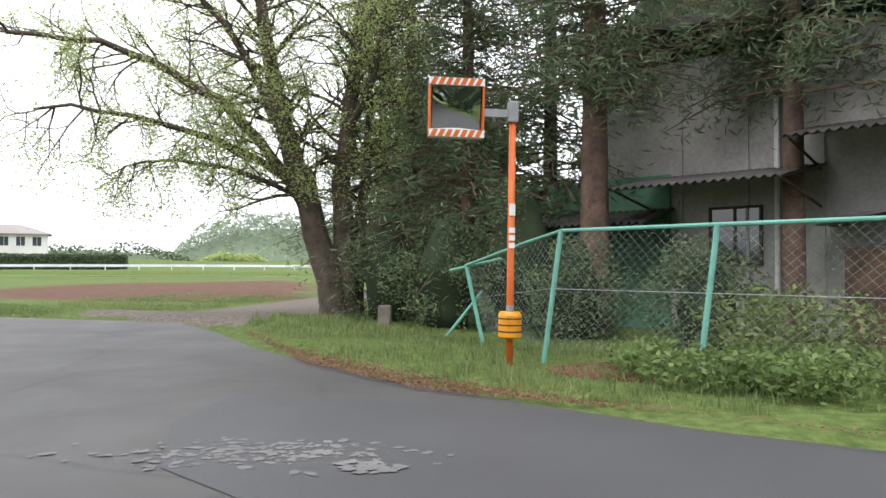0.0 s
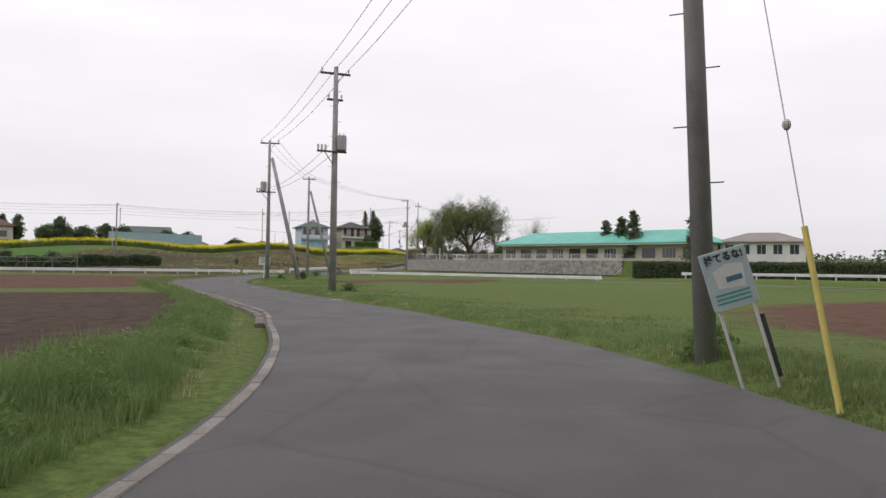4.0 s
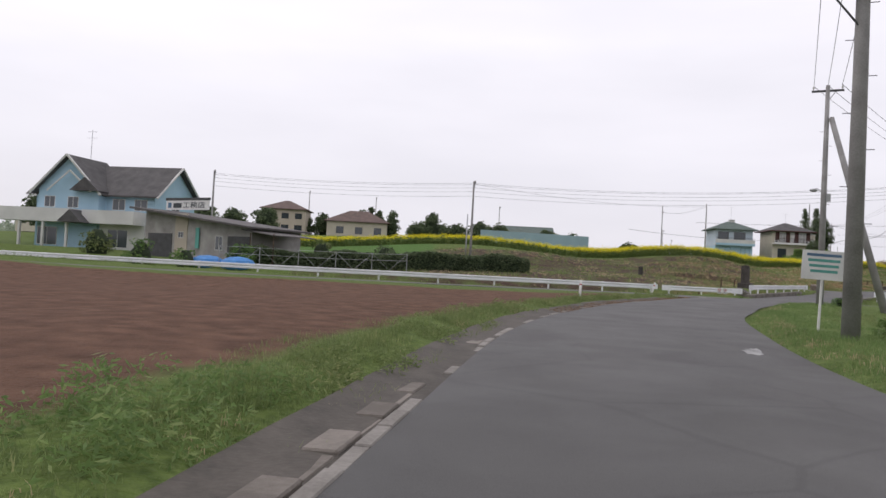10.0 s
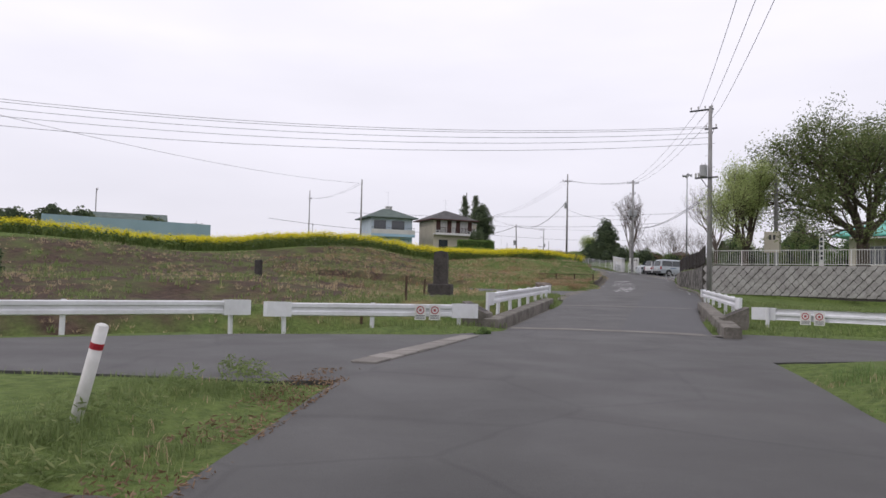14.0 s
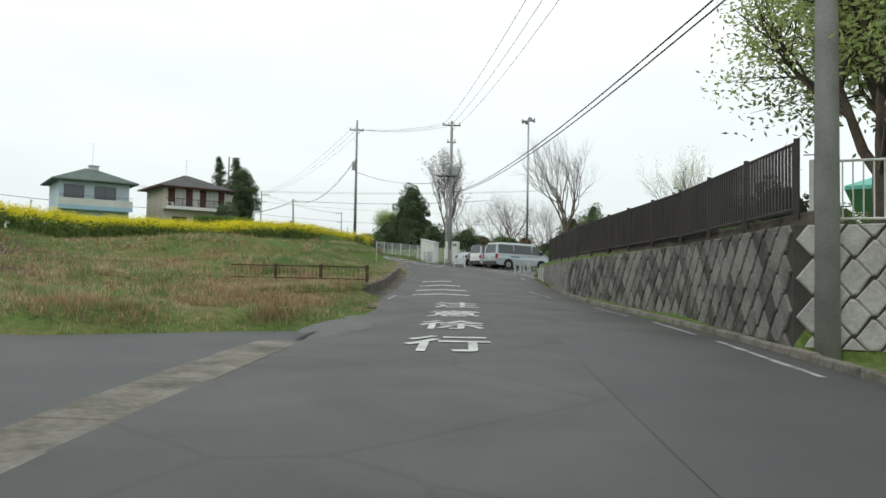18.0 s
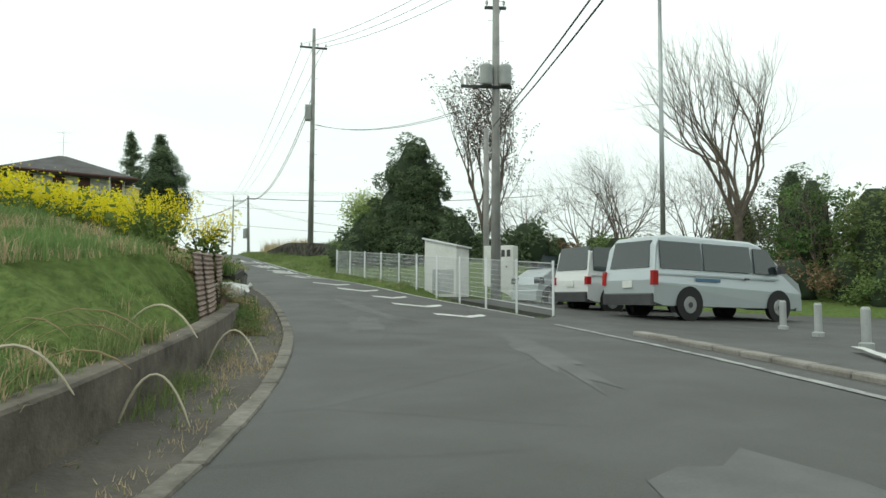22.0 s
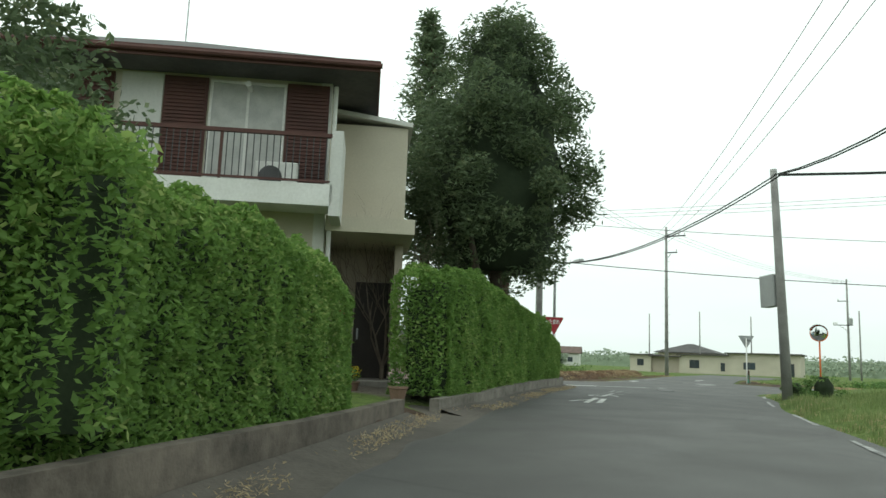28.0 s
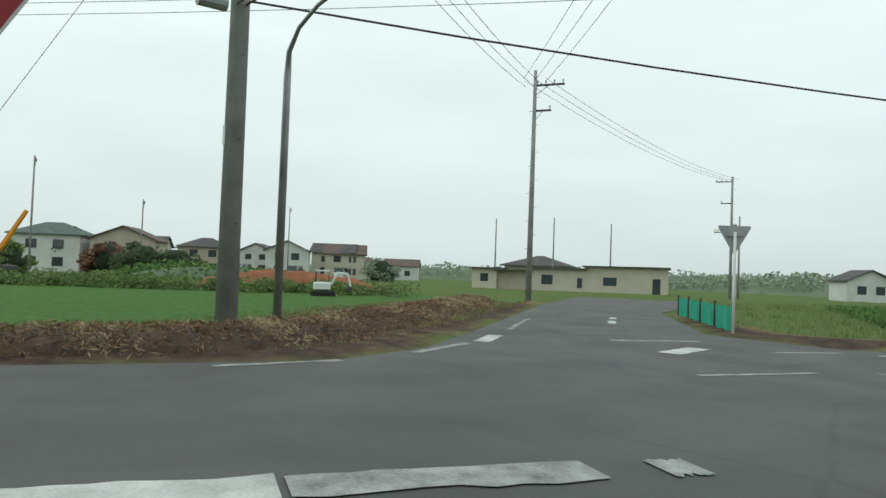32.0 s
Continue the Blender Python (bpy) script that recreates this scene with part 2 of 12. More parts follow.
def asphalt_material():
    """Worn, damp asphalt: coarse patches, polished wheel tracks, cracks."""
    m = bpy.data.materials.new("asphalt")
    m.use_nodes = True
    n, l = m.node_tree.nodes, m.node_tree.links
    b = n["Principled BSDF"]
    g = n.new("ShaderNodeNewGeometry")

    def noise_at(scale, detail=5.0, dist=0.0):
        t = n.new("ShaderNodeTexNoise")
        t.inputs["Scale"].default_value, t.inputs["Detail"].default_value, t.inputs["Distortion"].default_value = scale, detail, dist
        l.new(g.outputs["Position"], t.inputs["Vector"])
        return t.outputs["Fac"]

    r1 = n.new("ShaderNodeValToRGB")
    r1.color_ramp.elements[0].position, r1.color_ramp.elements[0].color = 0.3, (0.055, 0.0535, 0.052, 1)
    r1.color_ramp.elements[1].position, r1.color_ramp.elements[1].color = 0.72, (0.08, 0.078, 0.0755, 1)
    l.new(noise_at(0.55, 9.0, 0.4), r1.inputs["Fac"])
    r2 = n.new("ShaderNodeValToRGB")
    r2.color_ramp.elements[0].position, r2.color_ramp.elements[0].color = 0.3, (0.72, 0.72, 0.72, 1)
    r2.color_ramp.elements[1].position, r2.color_ramp.elements[1].color = 0.75, (1.22, 1.22, 1.2, 1)
    l.new(noise_at(120.0, 2.0), r2.inputs["Fac"])
    mu = n.new("ShaderNodeMix")
    mu.data_type, mu.blend_type = "RGBA", "MULTIPLY"
    mu.inputs[0].default_value = 1.0
    l.new(r1.outputs["Color"], mu.inputs[6])
    l.new(r2.outputs["Color"], mu.inputs[7])
    vo = n.new("ShaderNodeTexVoronoi")
    vo.feature = "DISTANCE_TO_EDGE"
    vo.inputs["Scale"].default_value = 0.35
    wob = n.new("ShaderNodeMix")
    wob.data_type = "RGBA"
    wob.inputs[0].default_value = 0.12
    wn2 = n.new("ShaderNodeTexNoise")
    wn2.inputs["Scale"].default_value = 1.4
    l.new(g.outputs["Position"], wn2.inputs["Vector"])
    l.new(g.outputs["Position"], wob.inputs[6])
    l.new(wn2.outputs["Color"], wob.inputs[7])
    l.new(wob.outputs[2], vo.inputs["Vector"])
    cr = n.new("ShaderNodeMapRange")
    cr.inputs["From Min"].default_value, cr.inputs["From Max"].default_value = 0.004, 0.014
    cr.inputs["To Min"].default_value, cr.inputs["To Max"].default_value = 0.8, 1.0
    l.new(vo.outputs["Distance"], cr.inputs["Value"])
    gate = n.new("ShaderNodeMapRange")
    gate.inputs["From Min"].default_value, gate.inputs["From Max"].default_value = 0.5, 0.58
    l.new(noise_at(0.12, 2.0), gate.inputs["Value"])
    mx = n.new("ShaderNodeMath")
    mx.operation = "MAXIMUM"
    l.new(cr.outputs["Result"], mx.inputs[0])
    l.new(gate.outputs["Result"], mx.inputs[1])
    mm = n.new("ShaderNodeVectorMath")
    mm.operation = "SCALE"
    l.new(mu.outputs[2], mm.inputs[0])
    l.new(mx.outputs[0], mm.inputs["Scale"])
    l.new(mm.outputs["Vector"], b.inputs["Base Color"])
    rr = n.new("ShaderNodeMapRange")
    rr.inputs["From Min"].default_value, rr.inputs["From Max"].default_value = 0.35, 0.65
    rr.inputs["To Min"].default_value, rr.inputs["To Max"].default_value = 0.6, 0.7
    l.new(noise_at(0.8, 8.0, 0.5), rr.inputs["Value"])
    l.new(rr.outputs["Result"], b.inputs["Roughness"])
    b.inputs["Specular IOR Level"].default_value = 0.4
    bp = n.new("ShaderNodeBump")
    bp.inputs["Strength"].default_value, bp.inputs["Distance"].default_value = 0.35, 0.01
    l.new(noise_at(90.0, 3.0), bp.inputs["Height"])
    l.new(bp.outputs["Normal"], b.inputs["Normal"])
    return m


ASPHALT = asphalt_material()
GROUND = ground_material()
ASPHALT_NEW = mat("asphalt_patch", (0.075, 0.075, 0.077), 0.65, dark=(0.055, 0.055, 0.057), scale=1.5, fine=110, bump=0.3, bump_scale=110)
ASPHALT_WORN = mat("asphalt_worn", (0.2, 0.197, 0.19), 0.75, dark=(0.1, 0.1, 0.099), scale=0.5, fine=60, bump=0.4, bump_scale=90)
ASPHALT_FADED = mat("asphalt_faded", (0.125, 0.124, 0.121), 0.72, dark=(0.08, 0.08, 0.08), scale=0.4, fine=70, bump=0.35, bump_scale=90)
CONCRETE = mat("concrete", (0.28, 0.262, 0.238), 0.85, dark=(0.15, 0.138, 0.122), scale=0.7, fine=25, bump=0.3, per_object=0.25)
GUTTER_SLAB = mat("gutter_slab_concrete", (0.22, 0.195, 0.17), 0.9, dark=(0.12, 0.105, 0.09), scale=0.5, fine=18, bump=0.4, per_object=0.4)
CONCRETE_DIRTY = mat("mossy_concrete", (0.23, 0.21, 0.185), 0.9, dark=(0.075, 0.07, 0.055), scale=0.5, fine=14, bump=0.4, bump_scale=40)
POLE_CONC = mat("pole_concrete", (0.34, 0.335, 0.325), 0.85, dark=(0.2, 0.195, 0.19), scale=0.6, fine=30, bump=0.15)
STONE_LIGHT = mat("pale_stone", (0.4, 0.39, 0.37), 0.85, dark=(0.21, 0.2, 0.19), scale=0.5, fine=16, bump=0.5, bump_scale=30, per_object=0.5)
STONE_DARK = mat("dark_stone", (0.2, 0.19, 0.175), 0.9, dark=(0.05, 0.047, 0.042), scale=0.6, fine=12, bump=0.5, bump_scale=30, per_object=0.5)
JOINT = mat("joint_mortar", (0.07, 0.065, 0.055), 0.95, dark=(0.035, 0.033, 0.028), scale=0.5)
WHITE_RAIL = mat("white_rail_paint", (0.78, 0.79, 0.82), 0.45, dark=(0.55, 0.55, 0.56), scale=1.2, spread=0.9, fine=8, bump=0.03)
WHITE_PAINT = mat("white_paint", (0.74, 0.74, 0.72), 0.6, dark=(0.5, 0.49, 0.46), scale=0.8, spread=0.9, fine=20, bump=0.05)
ROAD_PAINT = mat("road_marking", (0.7, 0.7, 0.68), 0.7, dark=(0.3, 0.3, 0.29), scale=0.35, spread=0.7, fine=45, bump=0.3, bump_scale=90)
ROAD_PAINT_OLD = mat("faded_road_marking", (0.42, 0.42, 0.41), 0.75, dark=(0.13, 0.13, 0.13), scale=0.25, spread=0.5, fine=40, bump=0.3, bump_scale=90)
STEEL = mat("galvanised_steel", (0.42, 0.43, 0.44), 0.45, metal=0.7, dark=(0.28, 0.29, 0.3), scale=0.5, bump=0.05)
GREY_METAL = mat("grey_equipment_paint", (0.4, 0.41, 0.41), 0.5, dark=(0.28, 0.29, 0.29), scale=0.6, bump=0.03)
DARK_METAL = mat("dark_metal", (0.07, 0.07, 0.075), 0.5, dark=(0.03, 0.03, 0.03), scale=0.5, bump=0.05)
BROWN_METAL = mat("dark_brown_fence", (0.045, 0.036, 0.032), 0.6, dark=(0.022, 0.018, 0.016), scale=0.6, bump=0.1)
WALL_PALE_BLUE = mat("pale_blue_grey_render", (0.5, 0.58, 0.64), 0.8, dark=(0.4, 0.47, 0.53), scale=1.5, bump=0.1)
WALL_STAINED = mat("stained_wall_concrete", (0.17, 0.145, 0.12), 0.92, dark=(0.05, 0.043, 0.035), scale=0.5, fine=9, bump=0.4, bump_scale=35)
GUTTER_DIRT = mat("gutter_dirt", (0.105, 0.092, 0.078), 0.9, dark=(0.055, 0.049, 0.042), scale=0.5, fine=14, bump=0.4, bump_scale=25)
STONE_ROUGH = mat("rough_bank_stone", (0.13, 0.12, 0.1), 0.92, dark=(0.035, 0.035, 0.028), scale=0.25, fine=12, bump=0.6, bump_scale=25, per_object=0.4)
RUST_SHEET = mat("rusty_sheet", (0.36, 0.28, 0.24), 0.8, dark=(0.15, 0.1, 0.08), scale=0.35, fine=9, bump=0.2)
RUST = mat("rusty_iron", (0.12, 0.07, 0.045), 0.85, dark=(0.035, 0.025, 0.02), scale=0.3, bump=0.3)
PORCELAIN = mat("insulator_porcelain", (0.6, 0.6, 0.58), 0.25, dark=(0.45, 0.44, 0.42), scale=0.1, bump=0)
CABLE = mat("black_cable", (0.045, 0.045, 0.05), 0.6, dark=(0.03, 0.03, 0.03), bump=0)
ORANGE = mat("orange_paint", (0.62, 0.14, 0.02), 0.45, dark=(0.45, 0.095, 0.02), scale=0.4, spread=0.8, bump=0.03)
AMBER = mat("amber_plastic", (0.75, 0.33, 0.02), 0.45, dark=(0.6, 0.22, 0.01), scale=0.2, bump=0.03)
BLACK = mat("black_rubber", (0.02, 0.02, 0.02), 0.7, bump=0.05)
MINT = mat("mint_green_paint", (0.16, 0.42, 0.34), 0.5, dark=(0.1, 0.26, 0.21), scale=0.3, spread=0.8, bump=0.06)
WIRE = mat("wire_mesh", (0.3, 0.36, 0.34), 0.6, dark=(0.08, 0.1, 0.09), scale=0.2, bump=0)
YELLOW = mat("yellow_guard", (0.6, 0.5, 0.13), 0.6, dark=(0.42, 0.36, 0.12), scale=0.3, spread=0.8, bump=0.05)
RED = mat("sign_red", (0.4, 0.025, 0.04), 0.45, dark=(0.3, 0.02, 0.03), scale=0.4, bump=0)
SIGN_WHITE = mat("sign_white", (0.74, 0.74, 0.72), 0.5, dark=(0.6, 0.6, 0.58), scale=0.3, bump=0)
SIGN_PALE = mat("faded_sign", (0.52, 0.6, 0.62), 0.5, dark=(0.38, 0.48, 0.52), scale=0.3, bump=0)
SIGN_BLUE = mat("sign_ink_blue", (0.1, 0.2, 0.32), 0.5, bump=0)
SIGN_TEAL = mat("sign_ink_teal", (0.12, 0.42, 0.36), 0.5, bump=0)
INK = mat("dark_ink", (0.05, 0.06, 0.07), 0.5, bump=0)
BARK = mat("grey_brown_bark", (0.14, 0.11, 0.085), 0.95, dark=(0.045, 0.036, 0.03), scale=0.3, fine=14, bump=0.8, bump_scale=22)
BARK_RED = mat("cedar_bark", (0.16, 0.1, 0.075), 0.95, dark=(0.06, 0.04, 0.032), scale=0.3, fine=14, bump=0.8, bump_scale=22)
STUMP_WOOD = mat("weathered_stump", (0.24, 0.2, 0.17), 0.95, dark=(0.06, 0.045, 0.036), scale=0.25, fine=9, bump=0.9, bump_scale=16)
TWIG = mat("bare_twigs", (0.19, 0.155, 0.125), 0.9, dark=(0.09, 0.075, 0.06), scale=0.4, bump=0.2)
L_SPRING = leafmat("fresh_spring_leaves", (0.46, 0.53, 0.22), (0.34, 0.41, 0.17), (0.52, 0.58, 0.27), through=0.72)
L_CHERRY = leafmat("cherry_leaves", (0.19, 0.24, 0.09), (0.09, 0.12, 0.045), (0.27, 0.28, 0.13), through=0.4)
L_DARK = leafmat("dark_evergreen_leaves", (0.13, 0.175, 0.09), (0.075, 0.105, 0.056), (0.2, 0.235, 0.125), through=0.4)
L_CEDAR = leafmat("cedar_foliage", (0.15, 0.2, 0.11), (0.1, 0.135, 0.075), (0.2, 0.24, 0.13), through=0.45)
L_HEDGE = leafmat("hedge_leaves", (0.22, 0.35, 0.09), (0.12, 0.21, 0.055), (0.37, 0.46, 0.16), through=0.55)
L_BROAD = leafmat("broadleaf_green", (0.14, 0.24, 0.07), (0.055, 0.11, 0.032), (0.24, 0.33, 0.1))
# pale greyed greens: distance haze is put into leaf and floor colours
L_WOOD = leafmat("hazed_wood_leaves", (0.33, 0.39, 0.29), (0.24, 0.29, 0.22), (0.4, 0.44, 0.33))
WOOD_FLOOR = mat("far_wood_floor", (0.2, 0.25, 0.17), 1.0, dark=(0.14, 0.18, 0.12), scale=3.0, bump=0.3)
L_BROWN = leafmat("brown_mulch", (0.24, 0.15, 0.09), (0.11, 0.07, 0.045), (0.36, 0.25, 0.15), through=0.15)
L_RAPE = leafmat("rapeseed_flowers", (0.82, 0.72, 0.03), (0.62, 0.55, 0.03), (0.88, 0.82, 0.08), through=0.45)
L_RAPE_GREEN = leafmat("rapeseed_stems", (0.17, 0.24, 0.075), (0.08, 0.12, 0.04), (0.24, 0.29, 0.09))
L_GRASS = leafmat("verge_grass", (0.225, 0.285, 0.11), (0.125, 0.17, 0.062), (0.33, 0.35, 0.16), through=0.55)
L_LUSH = leafmat("lush_grass", (0.2, 0.295, 0.105), (0.115, 0.185, 0.06), (0.3, 0.37, 0.15), through=0.55)
L_STRAW = leafmat("dry_grass", (0.52, 0.42, 0.26), (0.34, 0.26, 0.16), (0.62, 0.52, 0.35), through=0.45)
L_WEED = leafmat("broad_weeds", (0.18, 0.26, 0.085), (0.09, 0.13, 0.045), (0.28, 0.34, 0.13))
L_RED = leafmat("dead_cedar_needles", (0.25, 0.13, 0.085), (0.14, 0.075, 0.05), through=0.1)
# near-black green: the shade deep between leaves is put into this colour
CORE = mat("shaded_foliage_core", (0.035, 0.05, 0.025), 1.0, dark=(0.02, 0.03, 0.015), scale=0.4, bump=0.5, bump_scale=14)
L_TAN = leafmat("tan_dead_brush", (0.4, 0.27, 0.15), (0.22, 0.14, 0.08), (0.52, 0.39, 0.24), through=0.3)
DRY_STALK = mat("pale_dry_stalk", (0.55, 0.5, 0.38), 0.85, dark=(0.4, 0.35, 0.26), scale=0.3, bump=0)
CABBAGE = leafmat("cabbage_leaves", (0.2, 0.3, 0.2), (0.09, 0.15, 0.1), through=0.2)
SOIL = mat("dark_earth", (0.1, 0.065, 0.045), 0.95, dark=(0.05, 0.035, 0.025), scale=0.4, fine=12, bump=0.7, bump_scale=20)
RED_HEAP = mat("red_earth_heap", (0.3, 0.12, 0.055), 0.95, dark=(0.18, 0.075, 0.04), scale=0.8, fine=6, bump=0.7, bump_scale=10)
WALL_CREAM = mat("cream_stucco", (0.55, 0.51, 0.42), 0.9, dark=(0.42, 0.385, 0.31), scale=1.6, spread=0.8, fine=30, bump=0.2)
WALL_BEIGE = mat("beige_siding", (0.5, 0.44, 0.36), 0.85, dark=(0.4, 0.35, 0.285), scale=1.8, fine=20, bump=0.15)
WALL_WHITE = mat("white_siding", (0.66, 0.66, 0.63), 0.8, dark=(0.52, 0.52, 0.5), scale=1.8, fine=20, bump=0.1)
WALL_BLUE = mat("pale_blue_siding", (0.38, 0.55, 0.66), 0.8, dark=(0.3, 0.46, 0.57), scale=1.8, fine=20, bump=0.1)
WALL_GREY = mat("grey_panel", (0.42, 0.405, 0.385), 0.85, dark=(0.17, 0.16, 0.15), scale=1.2, spread=0.8, fine=14, bump=0.15)
WALL_GREEN = mat("faded_green_sheet", (0.12, 0.27, 0.17), 0.75, dark=(0.07, 0.17, 0.11), scale=0.8, fine=12, bump=0.15)
SHUTTER = mat("maroon_shutter", (0.1, 0.042, 0.035), 0.7, dark=(0.06, 0.026, 0.022), scale=0.6, bump=0.1)
ROOF_GREY = mat("grey_slate_roof", (0.105, 0.1, 0.1), 0.8, dark=(0.055, 0.053, 0.053), scale=0.9, fine=9, bump=0.3, bump_scale=14)
ROOF_GREEN = mat("grey_green_roof", (0.12, 0.16, 0.14), 0.8, dark=(0.075, 0.1, 0.09), scale=0.9, fine=9, bump=0.3, bump_scale=14)
ROOF_BROWN = mat("brown_roof", (0.16, 0.11, 0.095), 0.8, dark=(0.09, 0.065, 0.058), scale=0.9, fine=9, bump=0.3, bump_scale=14)
ROOF_TEAL = mat("turquoise_roof", (0.16, 0.5, 0.42), 0.55, dark=(0.11, 0.4, 0.33), scale=2.0, fine=6, bump=0.1)
ROOF_SHEET = mat("weathered_sheet_roof", (0.12, 0.11, 0.105), 0.7, dark=(0.055, 0.05, 0.05), scale=0.7, fine=8, bump=0.15)
CURTAIN = mat("pale_curtain", (0.5, 0.5, 0.48), 0.9, dark=(0.36, 0.36, 0.35), scale=0.25, bump=0.2, bump_scale=20)
GLASS = glassmat("window_glass")
CAR_GLASS = glassmat("car_glass", (0.02, 0.03, 0.03), 0.04)
SILVER = mat("silver_car_paint", (0.5, 0.54, 0.56), 0.3, metal=0.35, dark=(0.44, 0.48, 0.5), scale=2.0, bump=0, spec=0.6)
WHITE_CAR = mat("white_car_paint", (0.72, 0.73, 0.73), 0.3, dark=(0.66, 0.67, 0.67), scale=2.0, bump=0, spec=0.6)
TAIL = mat("tail_lamp_red", (0.45, 0.02, 0.02), 0.2, bump=0)
RIM = mat("wheel_rim", (0.5, 0.5, 0.51), 0.35, metal=0.6, bump=0)
BLUE_TARP = mat("blue_tarpaulin", (0.06, 0.24, 0.55), 0.6, dark=(0.04, 0.17, 0.42), scale=0.4, bump=0.4, bump_scale=6)
GREEN_NET = mat("green_netting", (0.03, 0.36, 0.24), 0.7, dark=(0.02, 0.26, 0.17), scale=0.4, bump=0.3)
TERRACOTTA = mat("plant_pot", (0.25, 0.16, 0.12), 0.85, bump=0.1)
FLOWER_Y = mat("yellow_flowers", (0.7, 0.55, 0.03), 0.8, bump=0)
FLOWER_P = mat("pink_white_flowers", (0.6, 0.42, 0.45), 0.8, bump=0)
MONUMENT = mat("dark_weathered_monument", (0.085, 0.075, 0.07), 0.9, dark=(0.035, 0.032, 0.03), scale=0.4, fine=10, bump=0.5, bump_scale=24)
BLUE_CITY = mat("pale_blue_fence_sheet", (0.3, 0.42, 0.46), 0.8, dark=(0.25, 0.36, 0.4), scale=2.0, bump=0.1)
MIRROR = glassmat("mirror_face", (0.75, 0.77, 0.77), 0.02)
MIRROR.node_tree.nodes["Principled BSDF"].inputs["Metallic"].default_value = 1.0


# ---------------------------------------------------------------- geometry helpers
class Geo:
    """A small mesh under construction."""

    def __init__(self):
        self.v, self.f = [], []

    def add(self, vs, fs):
        k = len(self.v)
        self.v.extend([tuple(p) for p in vs])
        self.f.extend([tuple(i + k for i in q) for q in fs])
        return self

    def box(self, x0, x1, y0, y1, z0, z1, c=0.0):
        """A box; c: chamfer of its upright and top edges."""
        if c <= 0:
            vs = [(x, y, z) for z in (z0, z1) for x, y in ((x0, y0), (x1, y0), (x1, y1), (x0, y1))]
            return self.add(vs, [(3, 2, 1, 0), (4, 5, 6, 7), (0, 1, 5, 4), (1, 2, 6, 5), (2, 3, 7, 6), (3, 0, 4, 7)])
        ring = lambda e: [(x0 + c + e * 0, y0 + e), (x1 - c, y0 + e), (x1 - e, y0 + c), (x1 - e, y1 - c), (x1 - c, y1 - e), (x0 + c, y1 - e), (x0 + e, y1 - c), (x0 + e, y0 + c)]
        vs = [(x, y, z0) for x, y in ring(0)] + [(x, y, z1 - c) for x, y in ring(0)] + [(x, y, z1) for x, y in ring(c * 0.7)]
        fs = [tuple(range(7, -1, -1)), tuple(range(16, 24))]
        for b in (0, 8):
            fs += [(b + i, b + (i + 1) % 8, b + 8 + (i + 1) % 8, b + 8 + i) for i in range(8)]
        return self.add(vs, fs)

    def tube(self, pts, rs, n=8, cap=True):
        """A tube through points, with a radius at each."""
        pts = [Vector(p) for p in pts]
        if not hasattr(rs, "__len__"):
            rs = [rs] * len(pts)
        vs, fs = [], []
        side = None
        for i, p in enumerate(pts):
            d = (pts[min(i + 1, len(pts) - 1)] - pts[max(i - 1, 0)]).normalized()
            if side is None:
                side = d.orthogonal().normalized()
            side = (side - d * side.dot(d)).normalized()
            up = d.cross(side)
            vs += [p + (side * math.cos(2 * math.pi * k / n) + up * math.sin(2 * math.pi * k / n)) * rs[i] for k in range(n)]
        for i in range(len(pts) - 1):
            fs += [(i * n + k, i * n + (k + 1) % n, (i + 1) * n + (k + 1) % n, (i + 1) * n + k) for k in range(n)]
        if cap:
            fs += [tuple(range(n - 1, -1, -1)), tuple(range((len(pts) - 1) * n, len(pts) * n))]
        return self.add(vs, fs)

    def prism(self, poly, z0, z1):
        """An upright prism over a counter-clockwise outline of (x, y)."""
        n = len(poly)
        vs = [(x, y, z0) for x, y in poly] + [(x, y, z1) for x, y in poly]
        return self.add(vs, [tuple(range(n - 1, -1, -1)), tuple(range(n, 2 * n))] + [(i, (i + 1) % n, n + (i + 1) % n, n + i) for i in range(n)])

    def side_prism(self, poly, y0, y1):
        """A prism along y over an outline of (x, z)."""
        n = len(poly)
        vs = [(x, y0, z) for x, z in poly] + [(x, y1, z) for x, z in poly]
        return self.add(vs, [tuple(range(n)), tuple(range(2 * n - 1, n - 1, -1))] + [(i, n + i, n + (i + 1) % n, (i + 1) % n) for i in range(n)])

    def ball(self, c, r, seg=8, rings=5, squash=1.0):
        vs = [(c[0], c[1], c[2] - r * squash)]
        for i in range(1, rings):
            a = math.pi * i / rings
            vs += [(c[0] + r * math.sin(a) * math.cos(2 * math.pi * k / seg), c[1] + r * math.sin(a) * math.sin(2 * math.pi * k / seg), c[2] - r * squash * math.cos(a)) for k in range(seg)]
        vs.append((c[0], c[1], c[2] + r * squash))
        fs = [(0, 1 + (k + 1) % seg, 1 + k) for k in range(seg)]
        for i in range(rings - 2):
            fs += [(1 + i * seg + k, 1 + i * seg + (k + 1) % seg, 1 + (i + 1) * seg + (k + 1) % seg, 1 + (i + 1) * seg + k) for k in range(seg)]
        b = 1 + (rings - 2) * seg
        fs += [(b + k, b + (k + 1) % seg, len(vs) - 1) for k in range(seg)]
        return self.add(vs, fs)

    def mesh(self, name, material, smooth=False):
        me = bpy.data.meshes.new(name)
        me.from_pydata(self.v, [], self.f)
        me.materials.append(material)
        if smooth:
            me.polygons.foreach_set("use_smooth", [True] * len(me.polygons))
        me.update()
        return me


